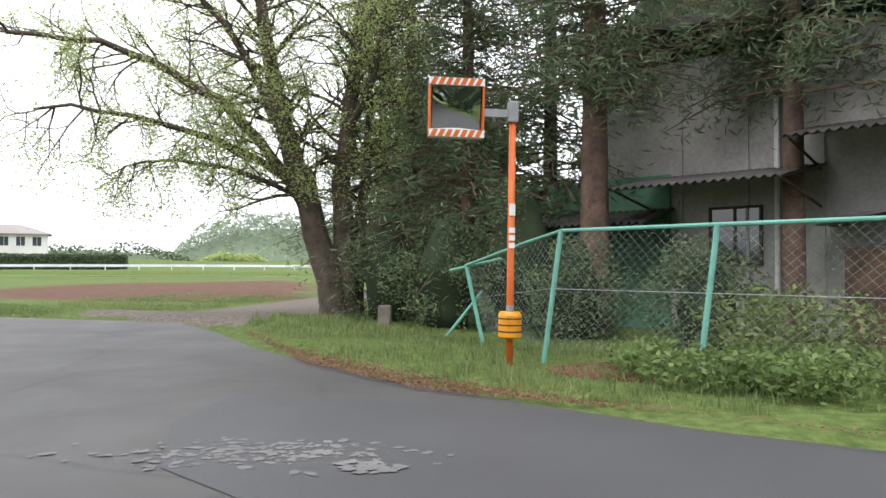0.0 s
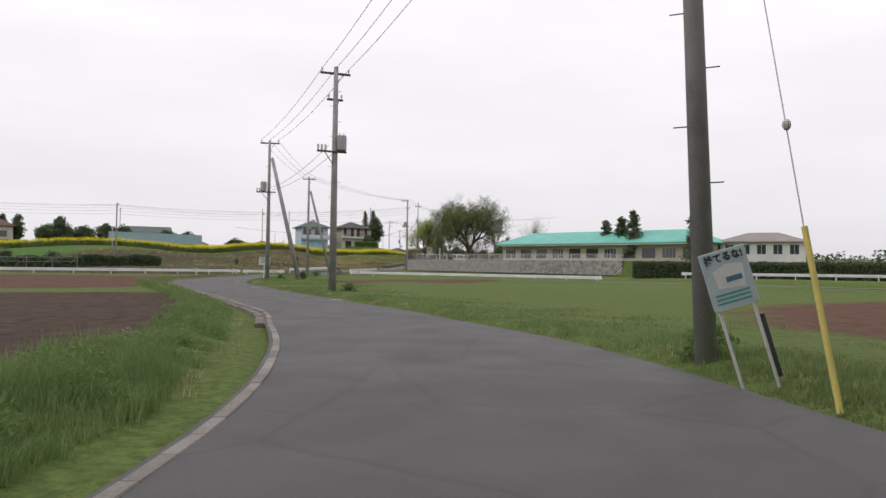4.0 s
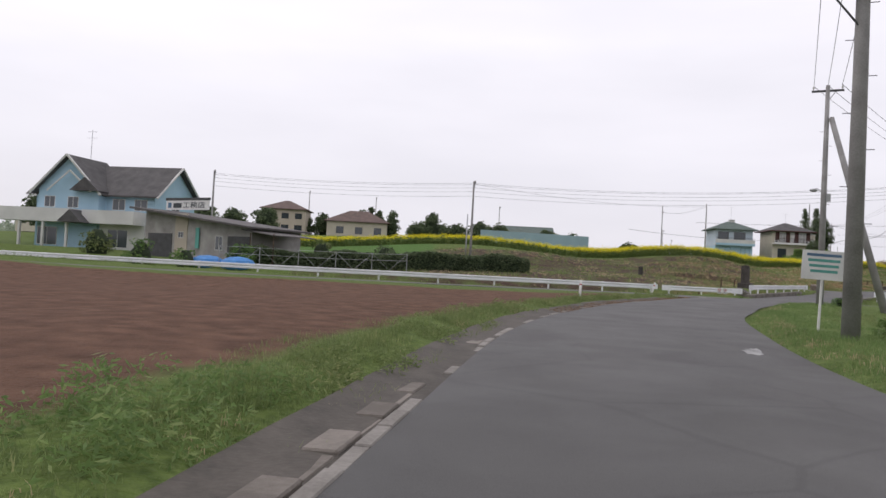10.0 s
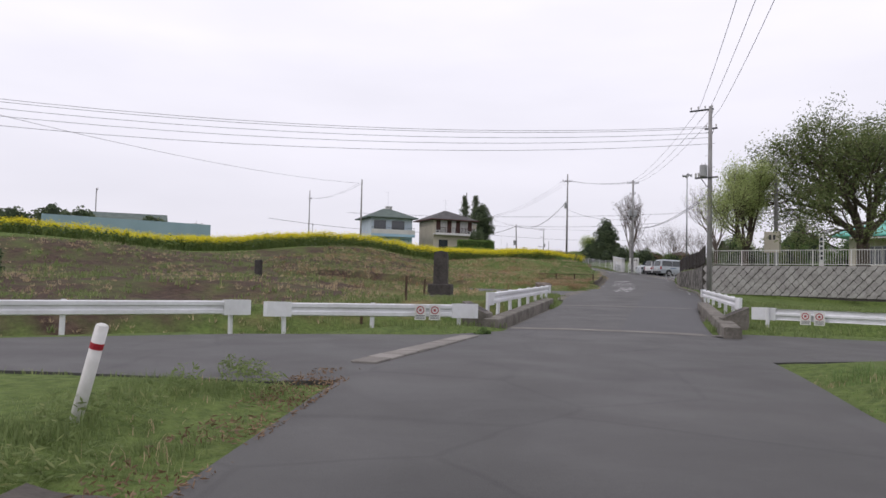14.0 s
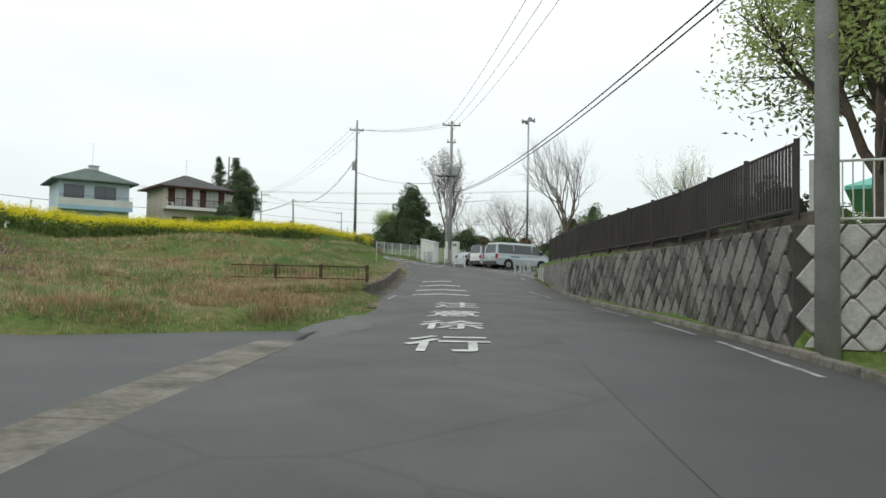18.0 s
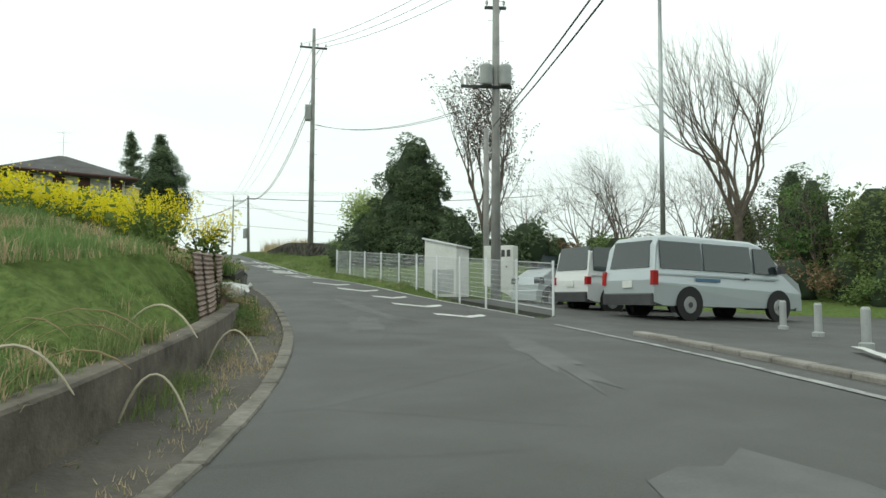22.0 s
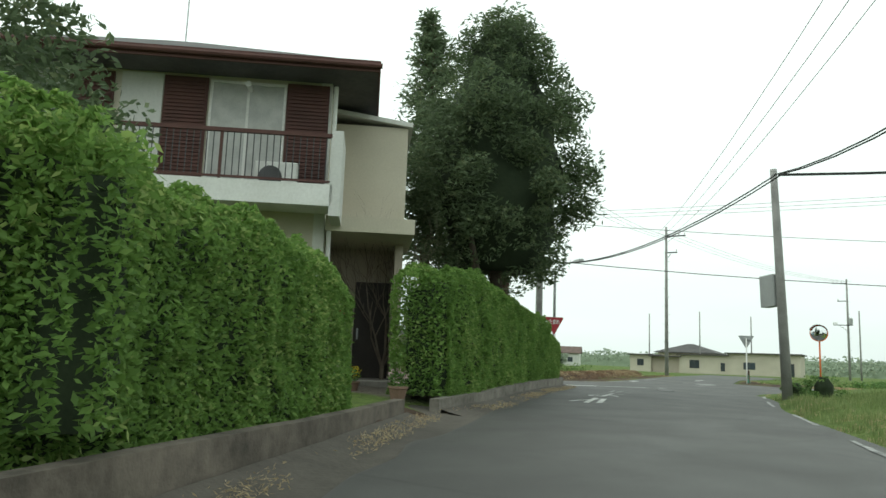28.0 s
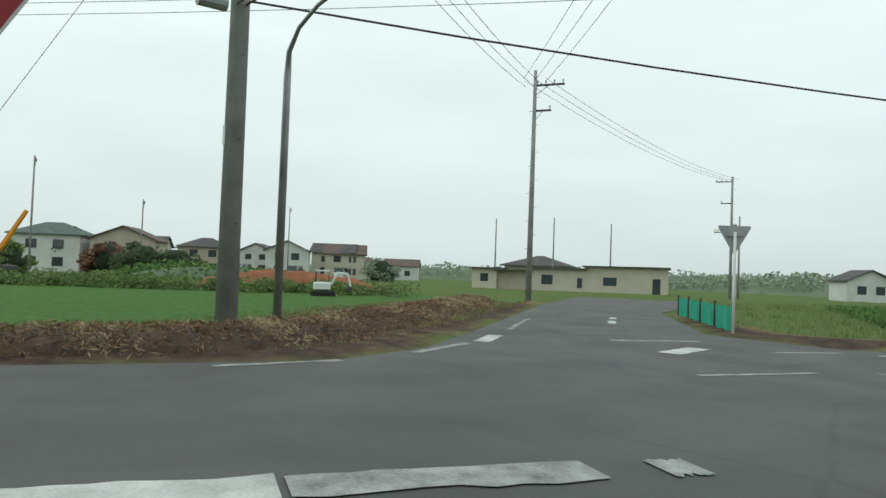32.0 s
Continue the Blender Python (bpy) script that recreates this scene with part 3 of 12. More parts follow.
def part(name, g, material, parent=None, label="", smooth=False):
    """One mesh object, a part of parent."""
    ob = new(name, g.mesh(name, material, smooth) if isinstance(g, Geo) else g)
    if parent:
        ob.parent = parent
    if label:
        ob["label"] = label
    return ob


def thing(name, m, label, category, group="", kind=""):
    """An empty at a thing's base, to hold its parts."""
    e = new(name)
    e.matrix_world = m
    e.empty_display_size = 0.3
    return tagged(e, label, category, group, kind)


def whole(name, g, material, label, category, group="", kind="", smooth=False):
    ob = new(name, g.mesh(name, material, smooth) if isinstance(g, Geo) else g)
    return tagged(ob, label, category, group, kind)


def quads_mesh(name, centres, size, material, rng, stretch=1.0, up_bias=0.0, droop=0.0, size_var=0.5):
    """Many small leaf quads at the given centres, in one mesh."""
    c = np.asarray(centres, dtype=np.float64)
    n = len(c)
    a = rng.normal(size=(n, 3))
    a[:, 2] *= 0.6
    a[:, 2] -= droop
    a /= np.linalg.norm(a, axis=1)[:, None]
    b = rng.normal(size=(n, 3))
    b -= (a * b).sum(1)[:, None] * a
    b /= np.linalg.norm(b, axis=1)[:, None]
    s = size * (1 - size_var * 0.5 + size_var * rng.random(n))[:, None]
    a *= s * stretch
    b *= s * 0.62
    v = np.stack([c - a, c + b * 0.9 - a * 0.1, c + a, c - b * 0.9 - a * 0.1], axis=1).reshape(-1, 3)
    me = bpy.data.meshes.new(name)
    me.vertices.add(n * 4)
    me.vertices.foreach_set("co", v.ravel())
    me.loops.add(n * 4)
    me.loops.foreach_set("vertex_index", np.arange(n * 4, dtype=np.int32))
    me.polygons.add(n)
    me.polygons.foreach_set("loop_start", np.arange(0, n * 4, 4, dtype=np.int32))
    me.polygons.foreach_set("loop_total", np.full(n, 4, dtype=np.int32))
    me.materials.append(material)
    me.update(calc_edges=True)
    return me


def blades_mesh(name, roots, heights, material, rng, blades=5, width=0.02, lean=0.5, spread=0.12):
    """Tufts of grass: each blade two triangles, bending outward."""
    r = np.repeat(np.asarray(roots, dtype=np.float64), blades, axis=0)
    h = np.repeat(np.asarray(heights, dtype=np.float64), blades) * (0.55 + 0.6 * rng.random(len(r)))
    n = len(r)
    r[:, :2] += rng.normal(size=(n, 2)) * spread
    ang = rng.random(n) * 2 * np.pi
    d = np.stack([np.cos(ang), np.sin(ang), np.zeros(n)], 1)
    w = np.stack([-np.sin(ang), np.cos(ang), np.zeros(n)], 1) * (width * (0.6 + 0.8 * rng.random(n)))[:, None]
    k = (lean * (0.3 + rng.random(n)))[:, None]
    up = np.array([0, 0, 1.0])
    mid = r + up * (h * 0.6)[:, None] + d * k * (h * 0.25)[:, None]
    tip = r + up * h[:, None] * (1 - 0.25 * k) + d * k * h[:, None] * 0.8
    bent = width < 0.0095 and np.mean(heights) > 0.1
    me = bpy.data.meshes.new(name)
    if bent:
        w = w * 1.35
        v = np.stack([r - w, r + w, mid + w * 0.8, tip, mid - w * 0.8], axis=1).reshape(-1, 3)
        corners, count, start, per = (0, 1, 2, 4, 4, 2, 3), (4, 3), (0, 4), 5
    else:
        v = np.stack([r - w * 1.2, r + w * 1.2, tip], axis=1).reshape(-1, 3)
        corners, count, start, per = (0, 1, 2), (3,), (0,), 3
    loops = (np.arange(n, dtype=np.int32)[:, None] * per + np.array(corners, dtype=np.int32)).ravel()
    me.vertices.add(n * per)
    me.vertices.foreach_set("co", v.ravel())
    me.loops.add(len(loops))
    me.loops.foreach_set("vertex_index", loops)
    me.polygons.add(n * len(count))
    me.polygons.foreach_set("loop_start", (np.arange(n, dtype=np.int32)[:, None] * len(corners) + np.array(start, dtype=np.int32)).ravel())
    me.polygons.foreach_set("loop_total", np.tile(np.array(count, dtype=np.int32), n))
    me.materials.append(material)
    me.update(calc_edges=True)
    return me


# ---------------------------------------------------------------- the plan of the road
# left edge x, y, right edge x, y, height of the surface
VALLEY = [
    (-9.5, 9.6, -6.5, 15.8, -0.27), (-11.2, 11.2, -9.9, 16.9, -0.28), (-13.5, 12.9, -12.0, 18.0, -0.3), (-16.2, 14.5, -14.5, 19.4, -0.32),
    (-20.0, 16.3, -18.2, 21.1, -0.35), (-24.1, 17.9, -22.9, 22.5, -0.37), (-28.5, 19.6, -27.6, 24.0, -0.4), (-34.0, 20.95, -33.0, 25.2, -0.41),
    (-40.0, 22.2, -39.5, 26.5, -0.37), (-46.5, 23.2, -46.0, 27.7, -0.33), (-51.8, 24.0, -50.5, 28.9, -0.31), (-57.0, 25.4, -55.5, 30.0, -0.3),
    (-63.5, 27.4, -60.5, 31.5, -0.27), (-69.0, 29.6, -66.0, 33.8, -0.24), (-75.3, 32.8, -72.3, 36.8, -0.21), (-80.2, 35.7, -77.0, 39.8, -0.18),
    (-85.0, 39.3, -81.3, 42.6, -0.14), (-89.5, 42.6, -86.2, 46.5, -0.11), (-92.5, 45.0, -89.5, 50.0, -0.1), (-96.0, 49.3, -92.6, 53.2, -0.1)]
RISE = [
    (-98.5, 52.0, -94.9, 55.4, -0.09), (-102.4, 56.4, -98.8, 59.9, 0.06), (-106.5, 61.0, -102.8, 64.9, 0.22), (-111.0, 65.4, -107.2, 70.8, 0.4),
    (-115.3, 70.2, -111.2, 75.7, 0.53), (-119.5, 75.3, -115.3, 80.6, 0.68), (-124.3, 81.0, -119.5, 85.2, 0.79), (-127.9, 84.6, -123.25, 88.75, 0.95),
    (-131.7, 88.9, -127.1, 93.05, 1.14), (-136.1, 93.6, -131.3, 97.95, 1.46), (-140.8, 98.7, -136.0, 102.7, 1.82), (-144.7, 101.9, -141.0, 106.1, 2.12)]
HILL = [
    (-149.4, 104.9, -147.0, 110.0, 2.4), (-155.6, 108.3, -153.3, 112.4, 2.89), (-160.0, 110.0, -158.2, 114.3, 3.33), (-165.4, 111.7, -163.8, 116.0, 3.79),
    (-171.4, 113.6, -169.8, 117.8, 4.51), (-177.4, 115.5, -175.8, 119.6, 5.25), (-183.5, 118.2, -181.3, 122.1, 5.72), (-189.1, 120.3, -186.5, 124.9, 5.97),
    (-194.0, 122.8, -191.0, 127.4, 6.05), (-199.5, 125.8, -196.3, 130.4, 6.08), (-204.0, 128.6, -200.8, 133.8, 6.05), (-207.4, 130.5, -205.0, 136.4, 6.03)]


def smooth_rows(rows, step=1.0):
    """Catmull-Rom through the rows, about one row a step."""
    a = np.array(rows, dtype=float)
    p = np.vstack([2 * a[0] - a[1], a, 2 * a[-1] - a[-2]])
    out = []
    for i in range(1, len(p) - 2):
        n = max(2, int(np.linalg.norm(p[i + 1, :2] - p[i, :2]) / step))
        for k in range(n):
            t = k / n
            out.append(0.5 * (2 * p[i] + (p[i + 1] - p[i - 1]) * t + (2 * p[i - 1] - 5 * p[i] + 4 * p[i + 1] - p[i + 2]) * t * t
                              + (3 * p[i] - p[i - 1] - 3 * p[i + 1] + p[i + 2]) * t ** 3))
    out.append(a[-1])
    return np.array(out)


def resample(pts, step):
    """Points at even steps along a polyline of (x, y) or (x, y, z)."""
    p = np.array(pts, dtype=float)
    d = np.concatenate([[0], np.cumsum(np.linalg.norm(np.diff(p, axis=0), axis=1))])
    n = max(1, int(round(d[-1] / step)))
    s = np.linspace(0, d[-1], n + 1)
    return np.stack([np.interp(s, d, p[:, k]) for k in range(p.shape[1])], 1)


ROAD = smooth_rows(VALLEY + RISE + HILL)
MID = (ROAD[:, 0:2] + ROAD[:, 2:4]) / 2
HALF = np.linalg.norm(ROAD[:, 2:4] - ROAD[:, 0:2], axis=1) / 2
# the stretch of road behind the first bend, and the crossroads at the end
START_PAD = [(-6.5, 15.8), (-5.0, 13.6), (-3.7, 11.2), (-2.5, 9.5), (-1.4, 8.1), (-0.4, 7.2), (0.9, 6.05), (1.9, 5.45), (7.0, 2.3), (30.0, -12.0), (27.0, -19.0), (6.0, -7.0),
             (4.0, -14.0), (4.0, -40.0), (-3.0, -40.0), (-4.0, -8.0), (-12.0, 0.5), (-40.0, -16.0), (-43.0, -11.5), (-13.5, 5.5), (-10.6, 7.6), (-9.3, 9.0), (-9.5, 9.6)]
CROSS_PAD = [(-203.8, 131.2), (-206.1, 129.6), (-207.8, 128.5), (-206.5, 110.0), (-204.0, 60.0), (-210.5, 60.0), (-213.2, 110.0), (-214.4, 130.0), (-214.2, 134.5), (-215.6, 136.5), (-218.3, 138.8),
             (-232.0, 150.0), (-245.0, 162.0), (-238.0, 166.0), (-226.3, 151.5), (-217.5, 144.6), (-214.2, 144.7), (-212.5, 147.5), (-211.0, 170.0), (-208.0, 215.0), (-202.0, 215.0),
             (-206.0, 170.0), (-207.6, 146.0), (-207.6, 142.0), (-206.6, 138.6), (-205.0, 136.4)]
SIDE_LEFT = [(-95.0, 50.2), (-93.2, 48.2), (-91.2, 46.0), (-92.0, 43.4), (-93.6, 41.6), (-94.8, 40.0), (-94.6, 33.0), (-94.0, 22.0), (-96.5, 8.0), (-104.5, -7.0), (-118.0, -22.0), (-120.5, -19.5), (-107.5, -4.5),
             (-99.8, 9.0), (-97.2, 22.0), (-97.6, 32.0), (-99.2, 40.0), (-99.0, 45.5), (-97.6, 49.5), (-98.3, 51.8)]
SIDE_RIGHT = [(-94.4, 53.4), (-91.2, 50.4), (-89.6, 55.6), (-88.0, 57.2), (-80.0, 60.5), (-60.0, 64.8), (-30.0, 68.0), (0.0, 62.0), (0.0, 65.0), (-30.0, 71.0), (-60.5, 67.8), (-81.0, 63.6), (-90.5, 60.2), (-95.4, 57.4), (-95.9, 54.6)]
DRIVE_LEFT = [(-112.9, 67.4), (-115.6, 67.2), (-119.0, 65.5), (-130.0, 58.0), (-134.0, 63.0), (-126.5, 70.6), (-123.3, 73.0), (-121.8, 77.9), (-118.4, 73.9), (-115.3, 70.2)]
CAR_PARK = [(-128.2, 107.6), (-131.9, 104.4), (-133.9, 102.9), (-134.9, 102.0), (-136.2, 102.4), (-141.6, 105.4), (-146.7, 109.4), (-147.2, 110.9), (-154.5, 114.6), (-154.0, 120.5), (-146.0, 121.5), (-138.0, 128.0), (-128.0, 128.0), (-127.0, 112.0)]
RIVER = [(-128.0, -16.0), (-112.0, 0.0), (-105.6, 14.0), (-103.6, 30.0), (-105.0, 44.0), (-100.6, 58.6), (-92.0, 66.0), (-78.0, 71.5), (-58.0, 75.0), (-28.0, 78.0), (20.0, 70.0)]
# heights of the open ground
LOW = [(20, 0, -0.35), (20, 60, -0.45), (-30, 60, -0.5), (-60, 58, -0.45), (-30, -30, -0.45), (-60, 0, -0.45), (-85, 15, -0.4), (-60, -60, -0.45), (-100, -50, -0.4), (-78, 50, -0.35), (-62, 86, 0.2), (-48, 94, 0.25), (-36, 99, 0.25), (-19, 103, 0.2), (12, 103, 0.1),
       (-70, 82, 0.0), (-20, 120, 0.3), (-90, 75, 0.2), (-96, 30, -0.3), (0, 30, -0.45), (-30, 35, -0.45), (-101, 40, -0.25), (60, 30, -0.4)]
MEADOW = [(-133, 82.5, 1.35), (-137, 80, 1.75), (-130, 80, 1.1), (-141, 84, 2.1), (-96, 84, 0.1), (-104, 81, 0.2), (-110, 79.2, 0.4), (-100, 76, 0.0), (-108, 74.5, 0.3), (-88, 87.5, 0.1), (-80, 90, 0.1), (-113.6, 59.7, 0.35), (-111, 48, 0.1), (-120, 50, 0.9), (-129, 37, 0.9), (-128, 55.8, 1.15), (-112, 20, 0.2), (-120, 10, 0.5), (-135, -5, 1.0), (-146, -12, 1.6), (-150, 45, 3.7),
          (-164, 43, 4.6), (-145, 70, 3.2), (-158, 75, 4.6), (-138, 88, 2.4), (-152, 103, 4.4), (-147, 90, 3.7), (-175, 100, 5.4), (-126, 76, 1.0)]
UPLAND = [(-205, 106, 6.3), (-200, 60, 6.4), (-212, 10, 6.2), (-214, 26, 6.6), (-260, 60, 6.3), (-260, -20, 5.0), (-190, 113, 6.4), (-200, 118, 6.4), (-220, 130, 5.85), (-222, 160, 5.85),
          (-260, 190, 5.7), (-300, 160, 5.7), (-190, 138, 6.7), (-201.5, 136.0, 6.75), (-197, 134.5, 6.75), (-200, 145, 6.1), (-232, 100, 5.9), (-185, 170, 5.5)]
YARD = [(-105, 92, 2.5), (-85, 105, 2.5), (-118, 92, 2.5), (-127, 101, 2.5), (-70, 130, 2.3), (-110, 125, 2.8), (-140, 110, 2.15), (-144, 122, 2.45), (-152, 117, 2.7), (-148, 134, 3.0),
        (-161, 122, 4.6), (-157, 130, 4.4), (-172, 123, 6.3), (-180, 127, 6.4), (-166, 145, 5.5), (-125, 150, 3.0), (-60, 170, 1.5), (-130, 112, 2.3)]


def seg_dist(pts, line):
    """Distance from points to a polyline, and the place of the nearest point along it (index and fraction)."""
    p = np.asarray(pts, dtype=float)
    ln = np.asarray(line, dtype=float)[:, :2]
    best = np.full(len(p), 1e9)
    where = np.zeros(len(p))
    for i in range(len(ln) - 1):
        a, ab = ln[i], ln[i + 1] - ln[i]
        s = np.clip(((p - a) @ ab) / max(1e-9, ab @ ab), 0, 1)
        d = np.linalg.norm(p - (a + s[:, None] * ab), axis=1)
        m = d < best
        best[m], where[m] = d[m], i + s[m]
    return best, where


def inside(pts, poly):
    p = np.asarray(pts, dtype=float)
    x, y = p[:, 0], p[:, 1]
    res = np.zeros(len(p), dtype=bool)
    for (x0, y0), (x1, y1) in zip(poly, list(poly[1:]) + [poly[0]]):
        c = ((y0 > y) != (y1 > y)) & (x < (x1 - x0) * (y - y0) / ((y1 - y0) or 1e-9) + x0)
        res ^= c
    return res


def edge_dist(pts, poly):
    """Distance to an outline, negative inside."""
    d, _ = seg_dist(pts, list(poly) + [poly[0]])
    return np.where(inside(pts, poly), -d, d)


def road_dist(pts):
    """Distance outside the road's edge, height of the road there, side (+1 is left)."""
    p = np.asarray(pts, dtype=float)
    d, w = seg_dist(p, MID)
    i = np.clip(w.astype(int), 0, len(MID) - 2)
    f = w - i
    half = HALF[i] * (1 - f) + HALF[i + 1] * f
    z = ROAD[i, 4] * (1 - f) + ROAD[i + 1, 4] * f
    t = MID[i + 1] - MID[i]
    q = p - MID[i]
    return d - half, z, np.sign(t[:, 0] * q[:, 1] - t[:, 1] * q[:, 0]), w


def start_z(p):
    return np.full(len(p), -0.36)


CTRL = np.array(LOW + MEADOW + UPLAND + YARD, dtype=float)
# lines where the ground steps up behind a wall: polyline, height of the step's top over the road is taken from the ground behind
WALL_LEFT = [(-150.6, 104.6), (-153.2, 106.35), (-156.0, 107.7), (-159.0, 108.85), (-164.8, 110.75), (-170.0, 112.45), (-177.4, 114.9), (-184.6, 117.4)]
LOW_OUT = ([-150, -142, -137, -127], [0.75, 0.72, 0.5, 0.42])
WALL_LOW = [tuple(r[:2] + (r[:2] - r[2:4]) / np.linalg.norm(r[:2] - r[2:4]) * np.interp(r[0], *LOW_OUT)) for r in ROAD if -150.2 < r[0] < -127.2][::2]
WALL_NURSERY = [(-78.0, 93.0), (-96.0, 86.4), (-114.3, 80.0), (-118.3, 84.8), (-125.5, 91.6), (-131.2, 98.1), (-133.6, 101.0), (-131.9, 103.0), (-128.6, 106.0)]


def wall_side(p, line):
    """Signed distance to a wall line (positive to the left of its direction), and whether abreast of it."""
    d, w = seg_dist(p, line)
    ln = np.asarray(line, dtype=float)
    i = np.clip(w.astype(int), 0, len(ln) - 2)
    t = ln[i + 1] - ln[i]
    q = p - ln[i]
    return np.where(t[:, 0] * q[:, 1] - t[:, 1] * q[:, 0] > 0, d, -d), w


def open_height(p):
    """Height of the open ground, with the river's bed, before roads are cut in."""
    z = np.zeros(len(p))
    for s in range(0, len(p), 40000):
        q = p[s:s + 40000]
        d2 = ((q[:, None, :] - CTRL[None, :, :2]) ** 2).sum(2) + 4.0
        w = 1 / d2 ** 1.6
        z[s:s + 40000] = (w * CTRL[:, 2]).sum(1) / w.sum(1)
    return z


def ground_height(p):
    p = np.asarray(p, dtype=float)
    z = open_height(p)
    rd, _ = seg_dist(p, RIVER)
    bed = -1.7 + np.clip((rd - 1.6) / 3.2, 0, 1) * 1.9
    z = np.where(rd < 5.0, np.minimum(z, bed), z)
    d, rz, side, w = road_dist(p)
    # behind the walls the ground keeps its own height up to the wall
    sl, _ = wall_side(p, WALL_LEFT)
    behind_left = (sl > 0) & (sl < 9) & (p[:, 0] < -149.6) & (p[:, 0] > -185.5)
    zl = rz + np.interp(p[:, 0], [-185, -178, -172, -168, -164, -156, -150], [0.72, 0.78, 0.83, 0.9, 0.96, 0.86, 0.82])
    sn, wn_ = wall_side(p, WALL_NURSERY)
    yard = (sn < 0) & (p[:, 0] > -134) & (p[:, 0] < -76) & (p[:, 1] > 78) & (p[:, 1] < 128)
    on_bridge = (p[:, 0] < -99.2) & (p[:, 0] > -105.8) & (rd < 5.0)
    verge = np.where(side > 0, 0.14, 0.12)
    # left bank between the driveway and the wall rises at once
    bank = (side > 0) & (p[:, 0] < -121) & (p[:, 0] > -150.2)
    low_wall = (side > 0) & (p[:, 0] < -127.0) & (p[:, 0] > -150.5)
    kerbed = (side > 0) & (p[:, 0] > -92) & (p[:, 0] < -10)
    reach = np.where(bank, 5.0, np.where((p[:, 0] < -147) & (side < 0), 6.0, 5.0))
    k = np.clip((d - 0.5) / reach, 0, 1)
    k = k * k * (3 - 2 * k)
    low = rz - 0.14 + np.clip((d + 0.1) / 0.7, 0, 1) * (0.14 + np.where(bank, 0.12, verge))
    foot = np.interp(p[:, 0], *LOW_OUT) + 0.11
    low = np.where(low_wall, np.where(d < foot, rz - 0.08, rz + 0.36), low)
    low = np.where(low_wall & (p[:, 0] < -143.5) & (d > 1.95), rz + 1.1, low)
    low = np.where(kerbed, rz - 0.1 + np.clip((d - 0.85) / 0.5, 0, 1) * 0.2, low)
    near = low * (1 - k) + z * k
    near = np.where(low_wall & (d < foot), low, near)
    near = np.where(kerbed & (d < 0.85), low, near)
    zz = np.where(d < 8, near, z)
    zz = np.where(on_bridge, np.minimum(z, -0.9), zz)
    lk = np.clip(sl / 8, 0, 1)
    zz = np.where(behind_left, zl * (1 - lk) + np.maximum(z, zl) * lk, zz)
    zz = np.where((~behind_left) & (sl > -2.2) & (sl <= 0) & (p[:, 0] < -150) & (p[:, 0] > -185), np.minimum(zz, rz - 0.05), zz)
    zz = np.where((side > 0) & (d < 0.95) & (p[:, 0] < -143.6) & (p[:, 0] > -152.5), np.minimum(zz, rz - 0.05), zz)
    zz = np.where((side > 0) & (d < 1.7) & (p[:, 0] < -143.6) & (p[:, 0] > -150.6), np.minimum(zz, rz - 0.05), zz)
    zz = np.where(yard, z * 0 + 2.45, zz)
    zz = np.where((~yard) & (sn > 0) & (sn < 1.6) & (wn_ < 2.0) & (p[:, 0] > -116), np.minimum(zz, 0.55), zz)
    for pad, pz in ((START_PAD, -0.28), (CROSS_PAD, 6.03), (SIDE_LEFT, -0.11), (SIDE_RIGHT, -0.11)):
        e = edge_dist(p, pad)
        kk = np.clip((e - 0.1) / 2.5, 0, 1)
        zz = np.where(e < 2.6, (pz - 0.05 + np.clip(e / 0.8, 0, 1) * 0.15) * (1 - kk) + zz * kk, zz)
    e = edge_dist(p, CAR_PARK)
    cz = 2.15 + (p[:, 0] + 140) * -0.035
    zz = np.where(e < 1.5, np.where(e < 0, np.minimum(cz, np.where(d < 6, rz, 99)) - 0.3, (cz - 0.06) * (1 - e / 1.5) + zz * e / 1.5), zz)
    zz = np.where((e < 0.9) & (d < 1.6), np.minimum(zz, np.minimum(cz, rz) - 0.12), zz)
    e = edge_dist(p, DRIVE_LEFT)
    zz = np.where(e < 1.0, np.where(e < 0, 0.55 - 0.12, 0.5 * (1 - e) + zz * e), zz)
    # no ground may stand above the asphalt
    zz = np.where(d < 0.12, np.minimum(zz, rz - 0.06), zz)
    zz = np.where(kerbed & (d < 0.85), np.minimum(zz, rz - 0.08), zz)
    zz = np.where((p[:, 0] < -186) & (side > 0) & (d < 0.8), np.minimum(zz, rz - 0.06), zz)
    for pad, pz in ((START_PAD, -0.28), (CROSS_PAD, 6.03), (SIDE_LEFT, -0.11), (SIDE_RIGHT, -0.11)):
        zz = np.where(inside(p, pad), np.minimum(zz, pz - 0.05), zz)
    return zz


STEP = 0.75
gx = np.arange(-290.0, 62.0, STEP)
gy = np.arange(-95.0, 232.0, STEP)
GX, GY = np.meshgrid(gx, gy, indexing="ij")
P2 = np.stack([GX.ravel(), GY.ravel()], 1)
# draw the sheet's points onto both faces of the walls, so that the step is upright
for line, front in ((WALL_LEFT, -1), (WALL_LOW, -1), (WALL_NURSERY, 1)):
    sd, wk = wall_side(P2, line)
    ln = np.array(line)
    i = np.clip(wk.astype(int), 0, len(ln) - 2)
    t = ln[i + 1] - ln[i]
    t /= np.linalg.norm(t, axis=1)[:, None]
    nrm = np.stack([-t[:, 1], t[:, 0]], 1)
    m = (np.abs(sd) < 1.1) & (wk > 0.001) & (wk < len(ln) - 1.001)
    back = (sd * front) < 0
    target = np.where(back, -front * 0.22, front * 0.02)
    P2[m] += nrm[m] * (target - sd)[m][:, None]
GZ = ground_height(P2)
paved = np.full(len(P2), 9.0)
